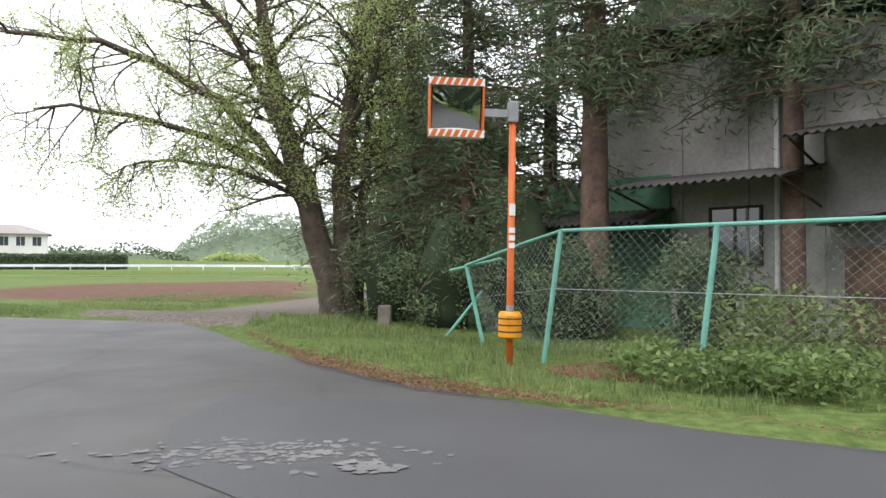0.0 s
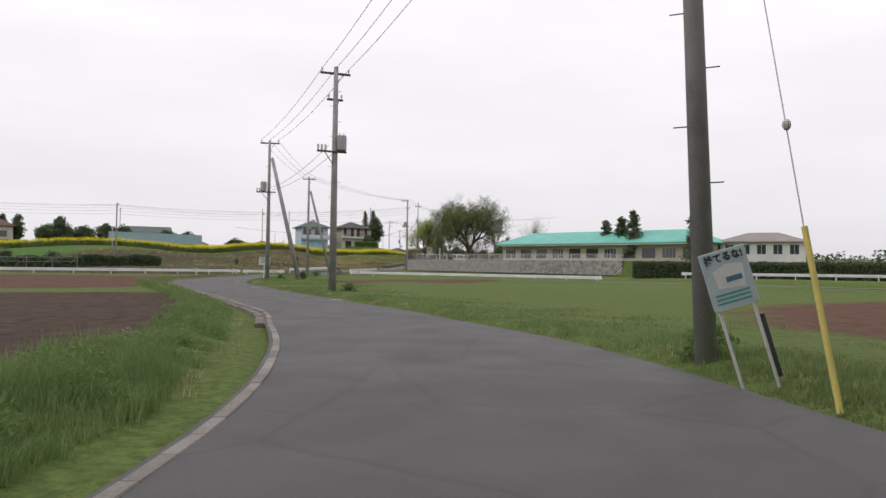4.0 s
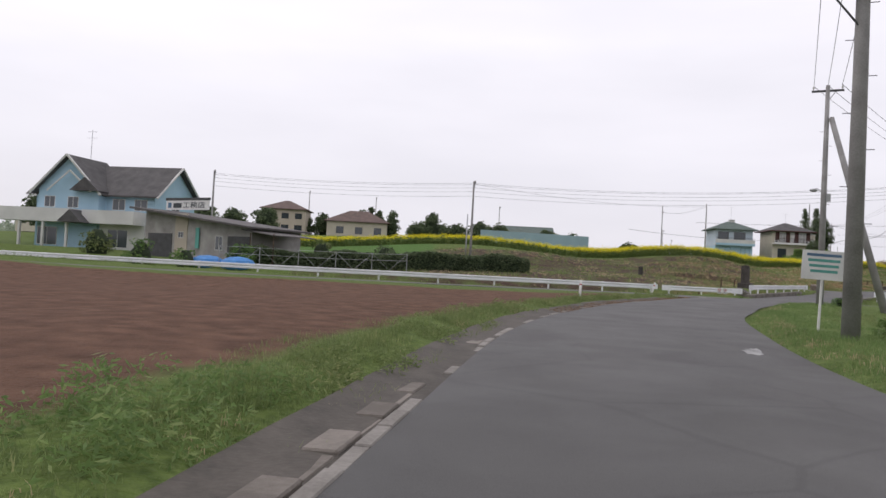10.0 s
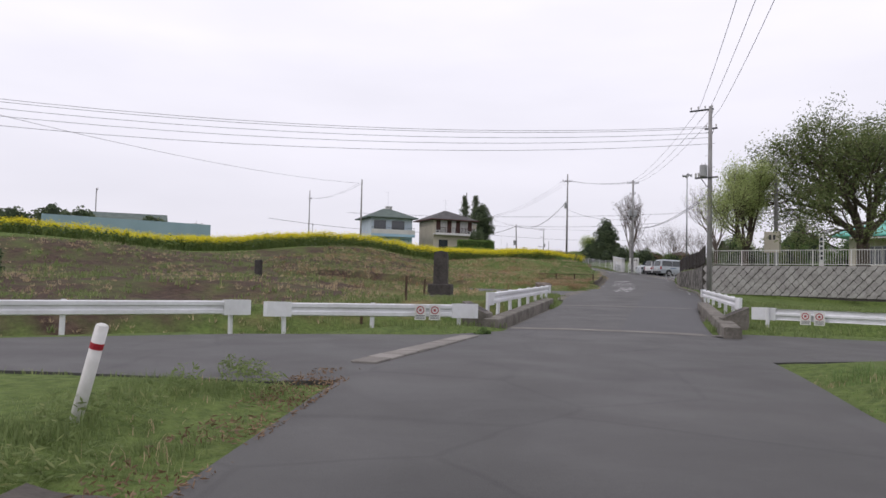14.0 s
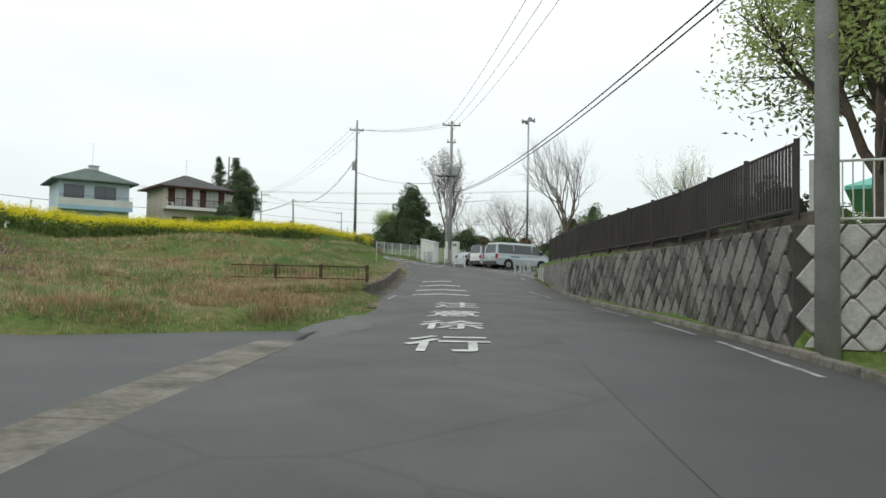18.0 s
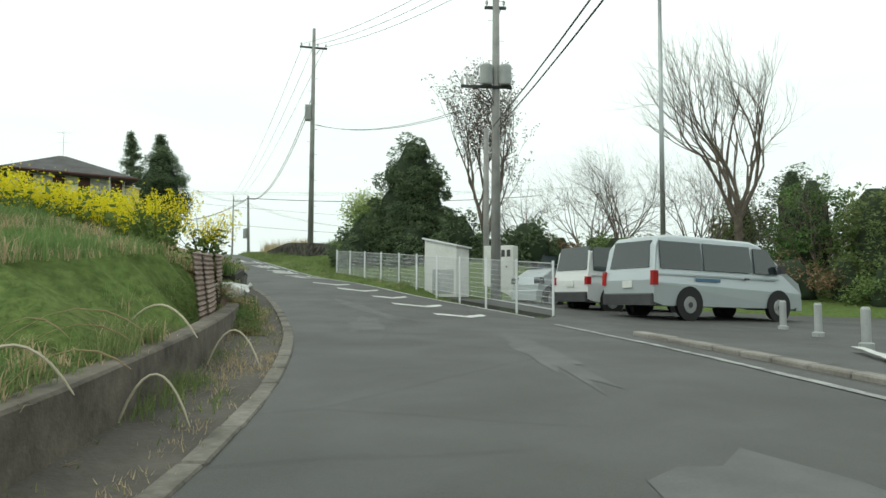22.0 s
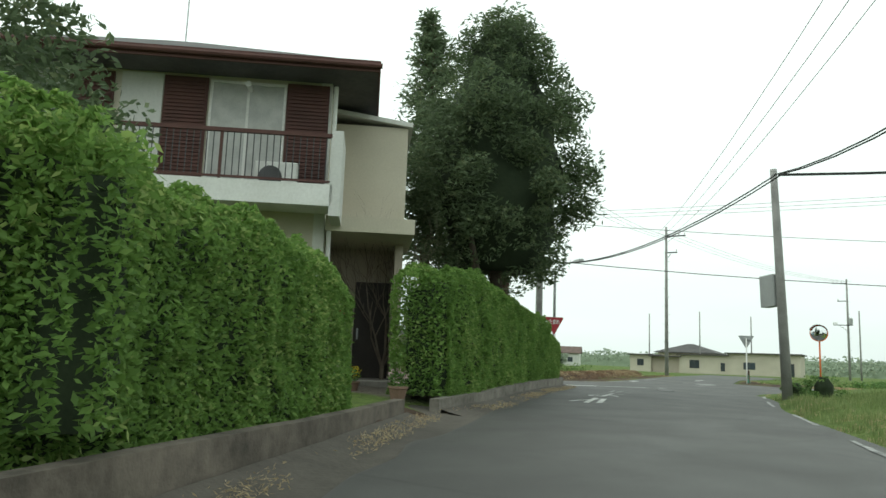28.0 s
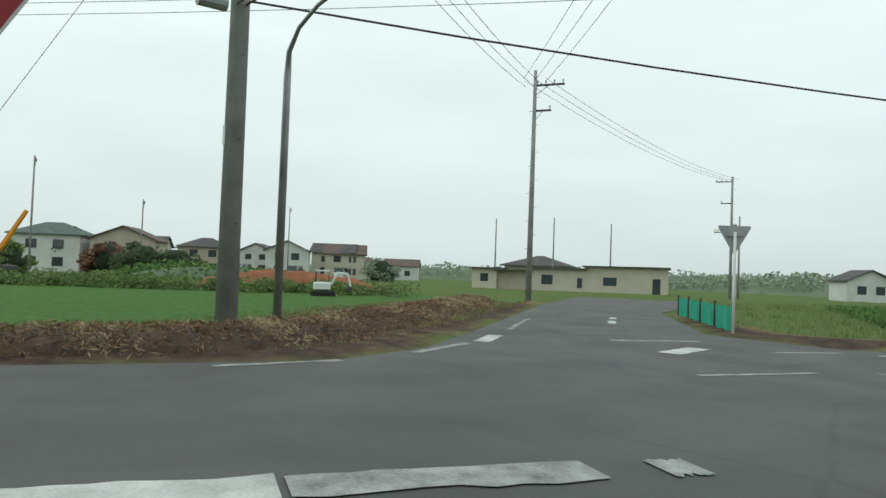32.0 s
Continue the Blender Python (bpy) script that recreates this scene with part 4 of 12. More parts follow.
for pad in (START_PAD, CROSS_PAD, SIDE_LEFT, SIDE_RIGHT, DRIVE_LEFT, CAR_PARK):
    paved = np.minimum(paved, edge_dist(P2, pad))
paved = np.minimum(paved, road_dist(P2)[0])
GZ += np.array([noise.noise(Vector((x * 0.35, y * 0.35, 0))) for x, y in P2]) * 0.05 * np.clip(paved - 0.3, 0, 1)
nx, ny = len(gx), len(gy)
idx = np.arange(nx * ny).reshape(nx, ny)
faces = np.stack([idx[:-1, :-1], idx[1:, :-1], idx[1:, 1:], idx[:-1, 1:]], -1).reshape(-1, 4)
# a coarse skirt carries the sheet to the horizon
ring_in = np.concatenate([idx[:, 0], idx[-1, 1:], idx[-2::-1, -1], idx[0, -2:0:-1]])
pin = P2[ring_in]
c0 = np.array([-115.0, 68.0])
out1 = c0 + (pin - c0) * 1.6
out2 = c0 + (pin - c0) * 16
zi = GZ[ring_in]
V = np.vstack([np.column_stack([P2, GZ]), np.column_stack([out1, zi * 0.9]), np.column_stack([out2, zi * 0.5])])
n0, nr = nx * ny, len(ring_in)
j = np.arange(nr)
jn = (j + 1) % nr
skirt = np.vstack([np.column_stack([ring_in[j], n0 + j, n0 + jn, ring_in[jn]]), np.column_stack([n0 + j, n0 + nr + j, n0 + nr + jn, n0 + jn])])
allf = np.vstack([faces, skirt]).astype(np.int32)
gm = bpy.data.meshes.new("ground")
gm.vertices.add(len(V))
gm.vertices.foreach_set("co", V.ravel())
gm.loops.add(allf.size)
gm.loops.foreach_set("vertex_index", allf.ravel())
gm.polygons.add(len(allf))
gm.polygons.foreach_set("loop_start", np.arange(0, allf.size, 4, dtype=np.int32))
gm.polygons.foreach_set("loop_total", np.full(len(allf), 4, dtype=np.int32))
gm.polygons.foreach_set("use_smooth", np.ones(len(allf), dtype=bool))
gm.materials.append(GROUND)
gm.update(calc_edges=True)

# what grows or lies where
RED_FIELD = [(-45.0, 18.5), (-48.5, 21.3), (-57.0, 23.2), (-67.0, 26.6), (-78.6, 32.7), (-88.0, 39.6), (-92.0, 40.5), (-92.0, 22.0), (-94.3, 8.0), (-103.0, -8.0), (-116.0, -22.0), (-70.0, -45.0), (-46.0, -10.0)]
DARK_FIELD = [(-15.0, 11.0), (-18.5, 13.6), (-24.0, 16.5), (-29.5, 18.8), (-36.5, 20.4), (-41.2, 21.0), (-40.0, 14.0), (-34.0, -8.0), (-18.0, -2.0)]
RIGHT_FIELD = [(-19.0, 27.0), (-12.0, 25.5), (-6.0, 28.0), (-8.0, 45.0), (-14.0, 60.0), (-27.0, 56.0), (-26.0, 38.0)]
RIVER_FIELD = [(-50.0, 35.2), (-56.0, 34.8), (-76.0, 46.0), (-80.0, 56.0), (-68.0, 63.0), (-60.0, 46.0)]
ROUGH_MEADOW = [(-108, 56), (-104, 40), (-106, 20), (-126, 18), (-150, 34), (-160, 66), (-156, 84), (-138, 84), (-124, 70), (-116, 60)]
TRACK = [(-9.4, 17.3), (-8.4, 19.5), (-7.6, 24.0), (-6.4, 32.0), (-4.0, 60.0), (-1.5, 60.0), (-3.4, 32.0), (-4.5, 24.0), (-4.9, 18.0), (-4.6, 14.5), (-6.5, 15.6)]
GARDEN_MOUTH = [(-184.0, 114.2), (-183.6, 118.9), (-187.0, 119.2), (-187.6, 116.5), (-187.8, 113.6)]
HOUSE_YARD = [(-199.0, 119.0), (-195.0, 122.2), (-199.0, 124.6), (-202.0, 122.0)]
LAWN = [(-150.0, 10.0), (-130.0, 20.0), (-128.0, 33.0), (-150.0, 36.0), (-190.0, 40.0), (-200.0, 20.0), (-170.0, 0.0)]
PADDY = [(-217.0, 130.0), (-218.5, 136.0), (-236.0, 149.0), (-262.0, 158.0), (-262.0, 110.0), (-219.0, 100.0)]


def mask_values(poly, soft, pts):
    return np.clip(0.5 - edge_dist(pts, poly) / soft, 0, 1)


def edge_dirt(q):
    """Bare dirt in the strip between the asphalt and the walls uphill."""
    d, _, side, _ = road_dist(q)
    return ((side > 0) & (d < 0.95) & (q[:, 0] < -127.5) & (q[:, 0] > -207)) * 1.0


PV = V[:, :2]
near_m = np.zeros(len(V), dtype=bool)
near_m[:n0] = True
for name, val in (("red_soil", lambda q: np.maximum(mask_values(RED_FIELD, 1.6, q), 0.72 * np.maximum(mask_values(RIGHT_FIELD, 5.0, q), mask_values(RIVER_FIELD, 4.0, q)))), ("dark_soil", lambda q: np.maximum(np.maximum(np.maximum(mask_values(DARK_FIELD, 1.2, q), 0.6 * edge_dirt(q)), 0.58 * mask_values(ROUGH_MEADOW, 8.0, q)), 0.75 * np.clip(1 - np.abs(edge_dist(q, CROSS_PAD) - 0.9) / 2.0, 0, 1) * (q[:, 0] < -213.5) * (q[:, 1] < 150))),
                  ("gravel", lambda q: np.maximum(np.maximum(mask_values(TRACK, 1.4, q), mask_values(HOUSE_YARD, 1.0, q)), mask_values(GARDEN_MOUTH, 0.6, q))),
                  ("lawn", lambda q: np.maximum(mask_values(LAWN, 5.0, q) * 0.9, mask_values(PADDY, 2.0, q))),
                  ("straw", lambda q: 0.52 * np.clip(1 - seg_dist(q, [(-112, 55), (-122, 62), (-132, 74), (-142, 86)])[0] / 30, 0, 1)
                   + 0.5 * np.clip(1 - np.abs(wall_side(q, WALL_LEFT)[0] - 1.2) / 3.5, 0, 1) * (q[:, 0] < -150) * (q[:, 0] > -187)
                   + 0.8 * np.clip(1 - np.abs(edge_dist(q, CROSS_PAD) - 1.2) / 2.4, 0, 1) * (q[:, 0] < -212.5) * (q[:, 1] < 152))):
    att = gm.attributes.new(name, "FLOAT", "POINT")
    data = np.zeros(len(V), dtype=np.float32)
    data[:n0] = val(PV[:n0])
    att.data.foreach_set("value", data)
tagged(new("ground", gm), "open farmland with grass verges and ploughed red soil", "ground", kind="structure")


def gz(x, y):
    return float(ground_height(np.array([[x, y]]))[0])


# ---------------------------------------------------------------- roads
def strip_mesh(name, rows, material, cols=6, crown=0.03, lift=0.0):
    g = Geo()
    for ri, r in enumerate(rows):
        a, b = Vector((r[0], r[1], r[4] + lift)), Vector((r[2], r[3], r[4] + lift))
        for k in range(cols + 1):
            f = k / cols
            p = a.lerp(b, f)
            p.z += crown * 4 * f * (1 - f) * min(1.0, ri / 10, (len(rows) - 1 - ri) / 10)
            g.v.append(tuple(p))
    for i in range(len(rows) - 1):
        for k in range(cols):
            a = i * (cols + 1) + k
            g.f.append((a, a + 1, a + cols + 2, a + cols + 1))
    g.f = [tuple(reversed(f)) for f in g.f]
    return g.mesh(name, material, True)


road_ob = new("road", strip_mesh("road", ROAD, ASPHALT))
tagged(road_ob, "narrow grey asphalt lane, damp and patched", "road", kind="structure")


def pad_mesh(name, poly, z, material, depth=0.0):
    bm = bmesh.new()
    vs = [bm.verts.new((x, y, z(x, y) if callable(z) else z)) for x, y in poly]
    f = bm.faces.new(vs)
    bmesh.ops.triangulate(bm, faces=[f])
    bm.normal_update()
    for f in bm.faces:
        if f.normal.z < 0:
            f.normal_flip()
    if depth:
        for a, b in zip(vs, vs[1:] + vs[:1]):
            c, d = bm.verts.new(a.co - Vector((0, 0, depth))), bm.verts.new(b.co - Vector((0, 0, depth)))
            bm.faces.new((a, c, d, b))
    me = bpy.data.meshes.new(name)
    bm.to_mesh(me)
    bm.free()
    me.materials.append(material)
    return me


def junction_z(x, y):
    d, z, _, _ = road_dist(np.array([[x, y]]))
    return -0.27 if x < -6 and d[0] < 0.05 else -0.276


tagged(new("road_junction", pad_mesh("road_junction", START_PAD, junction_z, ASPHALT)), "wide asphalt junction with cracked patches", "road", kind="structure")
tagged(new("crossroads", pad_mesh("crossroads", CROSS_PAD, 6.024, ASPHALT, 0.3)), "wet asphalt crossroads with worn markings", "road", kind="structure")
tagged(new("riverside_lane", pad_mesh("riverside_lane", SIDE_LEFT, -0.108, ASPHALT, 0.3)), "asphalt lane along the guard rail", "road", kind="structure")
tagged(new("riverside_lane_far", pad_mesh("riverside_lane_far", SIDE_RIGHT, -0.108, ASPHALT, 0.3)), "asphalt lane along the river", "road", kind="structure")
tagged(new("farm_drive", pad_mesh("farm_drive", DRIVE_LEFT, lambda x, y: 0.5 + 0.012 * (x + 115) * -1, ASPHALT_NEW, 0.3)), "dark asphalt side road", "road", kind="structure")
def car_park_z(x, y):
    d, z, _, _ = road_dist(np.array([[x, y]]))
    k = min(1.0, max(0.0, (d[0] - 0.2) / 4.0))
    return (float(z[0]) - 0.015) * (1 - k) + (2.15 + (x + 140) * -0.035) * k


tagged(new("car_park", pad_mesh("car_park", CAR_PARK, car_park_z, ASPHALT, 0.4)), "asphalt car park with white bays", "car park", kind="structure")


# ---------------------------------------------------------------- kerbs, bridge, walls
RNG = np.random.default_rng(7)


def edge_line(side, i0, i1, out=0.0):
    """Points along an edge of the road (side 0 left, 1 right) between rows, moved outward."""
    e = ROAD[i0:i1, 0:2] if side == 0 else ROAD[i0:i1, 2:4]
    o = ROAD[i0:i1, 2:4] if side == 0 else ROAD[i0:i1, 0:2]
    d = e - o
    d /= np.linalg.norm(d, axis=1)[:, None]
    return np.column_stack([e + d * out, ROAD[i0:i1, 4]])


def row_at(x):
    """Row of the road whose middle is nearest to the given x."""
    return int(np.argmin(np.abs(MID[:, 0] - x)))


def block_run(name, line, length, geo, material, parent, lift=0.0, jitter=0.006, skip=None):
    """Blocks end to end along a line, each an object on one mesh."""
    me = geo.mesh(name, material)
    pts = resample(line, length)
    for k in range(len(pts) - 1):
        if skip and skip(k):
            continue
        a, b = pts[k], pts[k + 1]
        ob = new(name, me)
        ang = math.degrees(math.atan2(b[1] - a[1], b[0] - a[0])) + RNG.normal() * 0.5
        ob.parent = parent
        tilt = math.degrees(math.atan2(b[2] - a[2], math.hypot(b[0] - a[0], b[1] - a[1])))
        ob.matrix_world = pose((a[0] + b[0]) / 2, (a[1] + b[1]) / 2, (a[2] + b[2]) / 2 + lift + RNG.normal() * jitter, RNG.normal() * 0.6, -tilt, ang)


kerb = thing("kerb_left", Matrix(), "worn concrete kerb and gutter slabs along the lane", "kerb", kind="structure")
i0, i1 = row_at(-9.6), row_at(-90.5)
def kerb_line(a, b, near, far):
    """The kerb swings out from the asphalt's edge past the bend."""
    k = np.clip((-26.0 - MID[a:b, 0]) / 18.0, 0, 1)[:, None]
    return edge_line(0, a, b, near) * (1 - k) + edge_line(0, a, b, far) * k


block_run("kerb_block", kerb_line(i0, row_at(-52), -0.12, 0.06), 0.6, Geo().box(-0.293, 0.293, -0.06, 0.06, -0.2, 0.02, 0.012), CONCRETE, kerb)
block_run("kerb_block", kerb_line(row_at(-52), row_at(-82), -0.12, 0.06), 0.6, Geo().box(-0.293, 0.293, -0.06, 0.06, -0.2, 0.012, 0.012), CONCRETE, kerb, jitter=0.008, skip=lambda k: math.sin(k * 1.3) + math.sin(k * 0.47) < -0.1)
block_run("gutter_slab", kerb_line(row_at(-23.0), i1, 0.09, 0.28), 0.6, Geo().box(-0.285, 0.285, -0.12, 0.12, -0.2, -0.008, 0.015), GUTTER_SLAB, kerb, jitter=0.012, skip=lambda k: k > 92 or (k > 55 and math.sin(k * 0.9) < -0.2))
gd = Geo()
dirt_outs = (-0.16, 0.0, 0.1, 0.2, 0.32, 0.46, 0.62)
ra, rb_ = row_at(-38.0), row_at(-87.0)
for out in dirt_outs:
    for a in kerb_line(ra, rb_, out, out + 0.14):
        cover = np.interp(a[0], [-92, -66, -52, -38], [0.02, 0.012, -0.004, -0.03]) - (0.012 if out < 0.05 else 0.0)
        lumpy = noise.noise(Vector((a[0] * 0.9, a[1] * 0.9, out * 2.0))) * 0.03 + noise.noise(Vector((a[0] * 3.1, a[1] * 3.1, out))) * 0.012
        gd.v.append((a[0], a[1], a[2] - 0.012 + cover + lumpy * (0.4 if out < 0.05 else 1.0) + 0.15 * max(0.0, out - 0.35)))
m = rb_ - ra
gd.f = [(i + 1 + k * m, i + k * m, i + (k + 1) * m, i + 1 + (k + 1) * m) for k in range(len(dirt_outs) - 1) for i in range(m - 1)]
whole("gutter_silt", gd, GUTTER_DIRT, "brown silt lying over the gutter slabs", "dirt", kind="structure", smooth=True)
gs = Geo()
for out in (-0.5, -0.3, -0.14, -0.02, 0.12, 0.3, 0.5, 0.7, 0.9, 1.1):
    for a in edge_line(0, row_at(-122.5), row_at(-206.5), out):
        drift = np.interp(out, [-0.5, -0.3, -0.14, -0.02], [-0.02, 0.0, 0.014, 0.016]) + 0.022 * noise.noise(Vector((a[0] * 0.7, a[1] * 0.7, out * 3))) if out < 0 and a[0] < -151 else 0.0 if out > -0.05 else -0.05
        gs.v.append((a[0], a[1], a[2] - 0.012 + drift + 0.09 * max(0.0, out) + 0.02 * noise.noise(Vector((a[0] * 1.3, a[1] * 1.3, 2.0))) * min(1.0, max(0.0, out) * 4)))
m = row_at(-206.5) - row_at(-122.5)
gs.f = [(i + 1 + k * m, i + k * m, i + (k + 1) * m, i + 1 + (k + 1) * m) for k in range(9) for i in range(m - 1)]
whole("gutter_dirt", gs, GUTTER_DIRT, "grey-brown dirt washed along the foot of the wall", "dirt", kind="structure", smooth=True)
kerb2 = thing("kerb_rise", Matrix(), "low concrete gutter beside the rising road", "kerb", kind="structure")
i0, i1 = row_at(-107.5), row_at(-118.2)
block_run("gutter_slab", edge_line(0, i0, i1, 0.3), 0.9, Geo().box(-0.446, 0.446, -0.34, 0.34, -0.25, 0.0, 0.015), CONCRETE_DIRTY, kerb2)
kerb3 = thing("kerb_right", Matrix(), "mossy concrete kerb at the foot of the stone wall", "kerb", kind="structure")
block_run("kerb_block", edge_line(1, row_at(-108), row_at(-131.5), 0.08), 0.6, Geo().box(-0.293, 0.293, -0.07, 0.07, -0.2, 0.1, 0.02), CONCRETE_DIRTY, kerb3)
block_run("kerb_block", edge_line(1, row_at(-135), row_at(-146.5), 0.1), 0.6, Geo().box(-0.293, 0.293, -0.1, 0.1, -0.2, 0.07, 0.02), CONCRETE, kerb3)
kerb4 = thing("kerb_hill", Matrix(), "concrete gutter edge below the stone bank", "kerb", kind="structure")
block_run("gutter_slab", edge_line(0, row_at(-134), row_at(-165), -0.06), 0.9, Geo().box(-0.44, 0.44, -0.08, 0.08, -0.2, 0.025, 0.015), CONCRETE_DIRTY, kerb4)
slot = thing("drain_cover_run", Matrix(), "row of pale concrete drain covers across the lane mouth", "drain cover", kind="structure")
block_run("drain_cover", [(-93.2, 45.3, -0.1), (-95.1, 47.6, -0.1), (-97.1, 49.9, -0.1)], 0.6, Geo().box(-0.285, 0.285, -0.2, 0.2, -0.1, 0.02, 0.015), CONCRETE, slot)


def wall_along(name, line, z_low, z_top, thick, material, label, out=-1):
    """A wall on a plan line; z_low and z_top are functions of the place."""
    g = Geo()
    p = np.array(line, dtype=float)
    t = np.gradient(p, axis=0)
    t /= np.linalg.norm(t, axis=1)[:, None]
    nrm = np.stack([-t[:, 1], t[:, 0]], 1) * out
    for a, n in zip(p, nrm):
        zl, zt = z_low(*a), z_top(*a)
        b = a + n * thick
        c = a * 1.0
        g.v += [(a[0], a[1], zl - 0.3), (a[0], a[1], zt - 0.02), (a[0] + n[0] * 0.02, a[1] + n[1] * 0.02, zt), (b[0] - n[0] * 0.02, b[1] - n[1] * 0.02, zt), (b[0], b[1], zt - 0.02), (b[0], b[1], zl - 0.3)]
    for i in range(len(p) - 1):
        for k in range(6):
            q = (i * 6 + k, i * 6 + (k + 1) % 6, (i + 1) * 6 + (k + 1) % 6, (i + 1) * 6 + k)
            g.f.append(q if out < 0 else tuple(reversed(q)))
    g.f += [tuple(range(6)), tuple(range(len(g.v) - 1, len(g.v) - 7, -1))]
    return whole(name, g, material, label, "wall", kind="structure")


def road_z_at(x, y):
    return float(road_dist(np.array([[x, y]]))[1][0])


# low concrete edge under the meadow
wall_along("wall_low", resample(WALL_LOW, 1.5), lambda x, y: road_z_at(x, y) - 0.1, lambda x, y: road_z_at(x, y) + 0.4, 0.22, WALL_STAINED, "low stained concrete retaining wall", out=1)


def sheet_wall(name, line, z0, h, label):
    """A retaining face of old corrugated sheets, ridges running along it."""
    p = resample(line, 0.9)
    e = thing(name, Matrix(), label, "wall", kind="structure")
    for k in range(len(p) - 1):
        a, b = p[k], p[k + 1]
        d = (b - a) / np.linalg.norm(b - a)
        n = np.array([d[1], -d[0]])
        g = Geo()
        lean = 0.1 + 0.06 * RNG.normal()
        rows_ = int(h / 0.035)
        for j in range(rows_ + 1):
            z = h * j / rows_
            o = 0.014 * math.cos(j * math.pi) + 0.03 * (k % 2) - lean * z
            for q, s in ((a - d * 0.05, 0), (b + d * 0.05, 1)):
                g.v.append((q[0] + n[0] * o, q[1] + n[1] * o, z0(*q) + z + 0.02 * RNG.normal() * (j in (0, rows_))))
        for j in range(rows_ + 1):
            for s in (0, 1):
                x, y, z = g.v[2 * j + s]
                g.v.append((x - n[0] * 0.012, y - n[1] * 0.012, z))
        m = 2 * (rows_ + 1)
        g.f = [(2 * j, 2 * j + 1, 2 * j + 3, 2 * j + 2) for j in range(rows_)] + [(m + 2 * j + 2, m + 2 * j + 3, m + 2 * j + 1, m + 2 * j) for j in range(rows_)]
        part("sheet", g, RUST_SHEET, e)
    return e


def cut_low(poly, z, keep):
    """The part of an outline above (keep 1) or below (keep -1) a level."""
    out = []
    for k, p in enumerate(poly):
        q = poly[(k + 1) % len(poly)]
        a, b = (p[1] - z) * keep, (q[1] - z) * keep
        if a >= 0:
            out.append(p)
        if a * b < 0:
            f = a / (a - b)
            out.append((p[0] + (q[0] - p[0]) * f, p[1] + (q[1] - p[1]) * f))
    return out


def stone_mesh(poly, material, r, joint):
    """One flat-faced stone over an outline, with a narrow worn edge."""
    n = len(poly)
    cx, cz = sum(p[0] for p in poly) / n, sum(p[1] for p in poly) / n
    ring = []
    for y, grow in ((0.02, 0.0), (-0.014, 0.0), (-0.026 - r.random() * 0.012, 0.03)):
        for x, z in poly:
            d = math.hypot(x - cx, z - cz) + 1e-6
            k = max(0.3, (d - joint - grow) / d)
            ring.append((cx + (x - cx) * k, y, cz + (z - cz) * k))
    g = Geo()
    g.add(ring, [(o + i, o + (i + 1) % n, o + n + (i + 1) % n, o + n + i) for o in (0, n) for i in range(n)] + [tuple(range(2 * n, 3 * n))])
    return g.mesh("stone", material)


def stone_wall(name, line, z_top, band, material, label, face=1, lean=0.0, size=0.42, joint=0.016, limit=400, rough=0.01):
    """A backing wall with rhombic stones set closely on its face, each a piece of its own; the border stones are cut level."""
    back = wall_along(name, resample(line, 1.2), lambda x, y: road_z_at(x, y) - 0.3, z_top, 0.3, JOINT, label, out=-face)
    hx, hz = size / 2, size * 0.55

    def outline(r):
        j = lambda: float(r.normal()) * rough
        return [(hx * 0.92, hz * 0.1 + j()), (hx * 0.12 + j(), hz * 0.94), (-hx * 0.12 + j(), hz * 0.98), (-hx * 0.95, -hz * 0.08 + j()), (-hx * 0.1 + j(), -hz * 0.96), (hx * 0.14 + j(), -hz * 0.93)]

    protos = [stone_mesh(outline(r), material, r, joint) for r in (np.random.default_rng(100 + k) for k in range(7))]
    pts = resample(line, size / 2)
    made, rest = 0, Geo()
    for i in range(1, len(pts) - 1):
        a, b = pts[i - 1], pts[i + 1]
        d = (b - a) / np.linalg.norm(b - a)
        n = np.array([-d[1], d[0]]) * face
        zb = road_z_at(*pts[i]) + 0.02
        zt = z_top(*pts[i]) - band
        for j in range(-1, 12):
            z = zb + hz * (2 * j + (i % 2) + 0.7)
            if z - hz > zt - 0.07 or z + hz < zb + 0.07:
                continue
            if z + hz > zt or z - hz < zb:
                poly = cut_low(cut_low(outline(RNG), zt - z, -1), zb - z, 1)
                if len(poly) < 3:
                    continue
                me = stone_mesh(poly, material, RNG, joint)
            else:
                me = protos[int(RNG.integers(7))]
            c = pts[i] + n * (0.005 + lean * (zt - z))
            ang = math.degrees(math.atan2(d[1], d[0])) + (0 if face < 0 else 180)
            m = pose(c[0], c[1], z, RNG.normal() * 1.0, RNG.normal() * 1.5, ang + RNG.normal() * 0.8)
            if made < limit:
                ob = new("stone", me)
                ob.parent = back
                ob.matrix_world = m
                made += 1
            else:
                rest.add([m @ v.co for v in me.vertices], [tuple(p.vertices) for p in me.polygons])
    if rest.v:
        tagged(part("stone_rest", rest, material, back), kind="stuff")
    return back


stone_wall("wall_bank_left", WALL_LEFT, lambda x, y: road_z_at(x, y) + np.interp(x, [-185, -178, -172, -168, -164, -156, -150], [0.75, 0.81, 0.86, 0.93, 1.0, 0.89, 0.85]), 0.14, STONE_DARK, "leaning retaining wall of dark rhombic stones", face=-1, size=0.36, limit=300)
stone_wall("wall_nursery_road", WALL_NURSERY[2:6], lambda x, y: 2.42 + (x + 118) * 0.012, 0, STONE_DARK, "dark stained stone wall beside the road", face=1, size=0.52, limit=220)
stone_wall("wall_nursery_end", WALL_NURSERY[5:], lambda x, y: 2.42 + (x + 118) * 0.012, 0, STONE_LIGHT, "pale stone wall turning in beside the car park", face=1, size=0.46, limit=80)
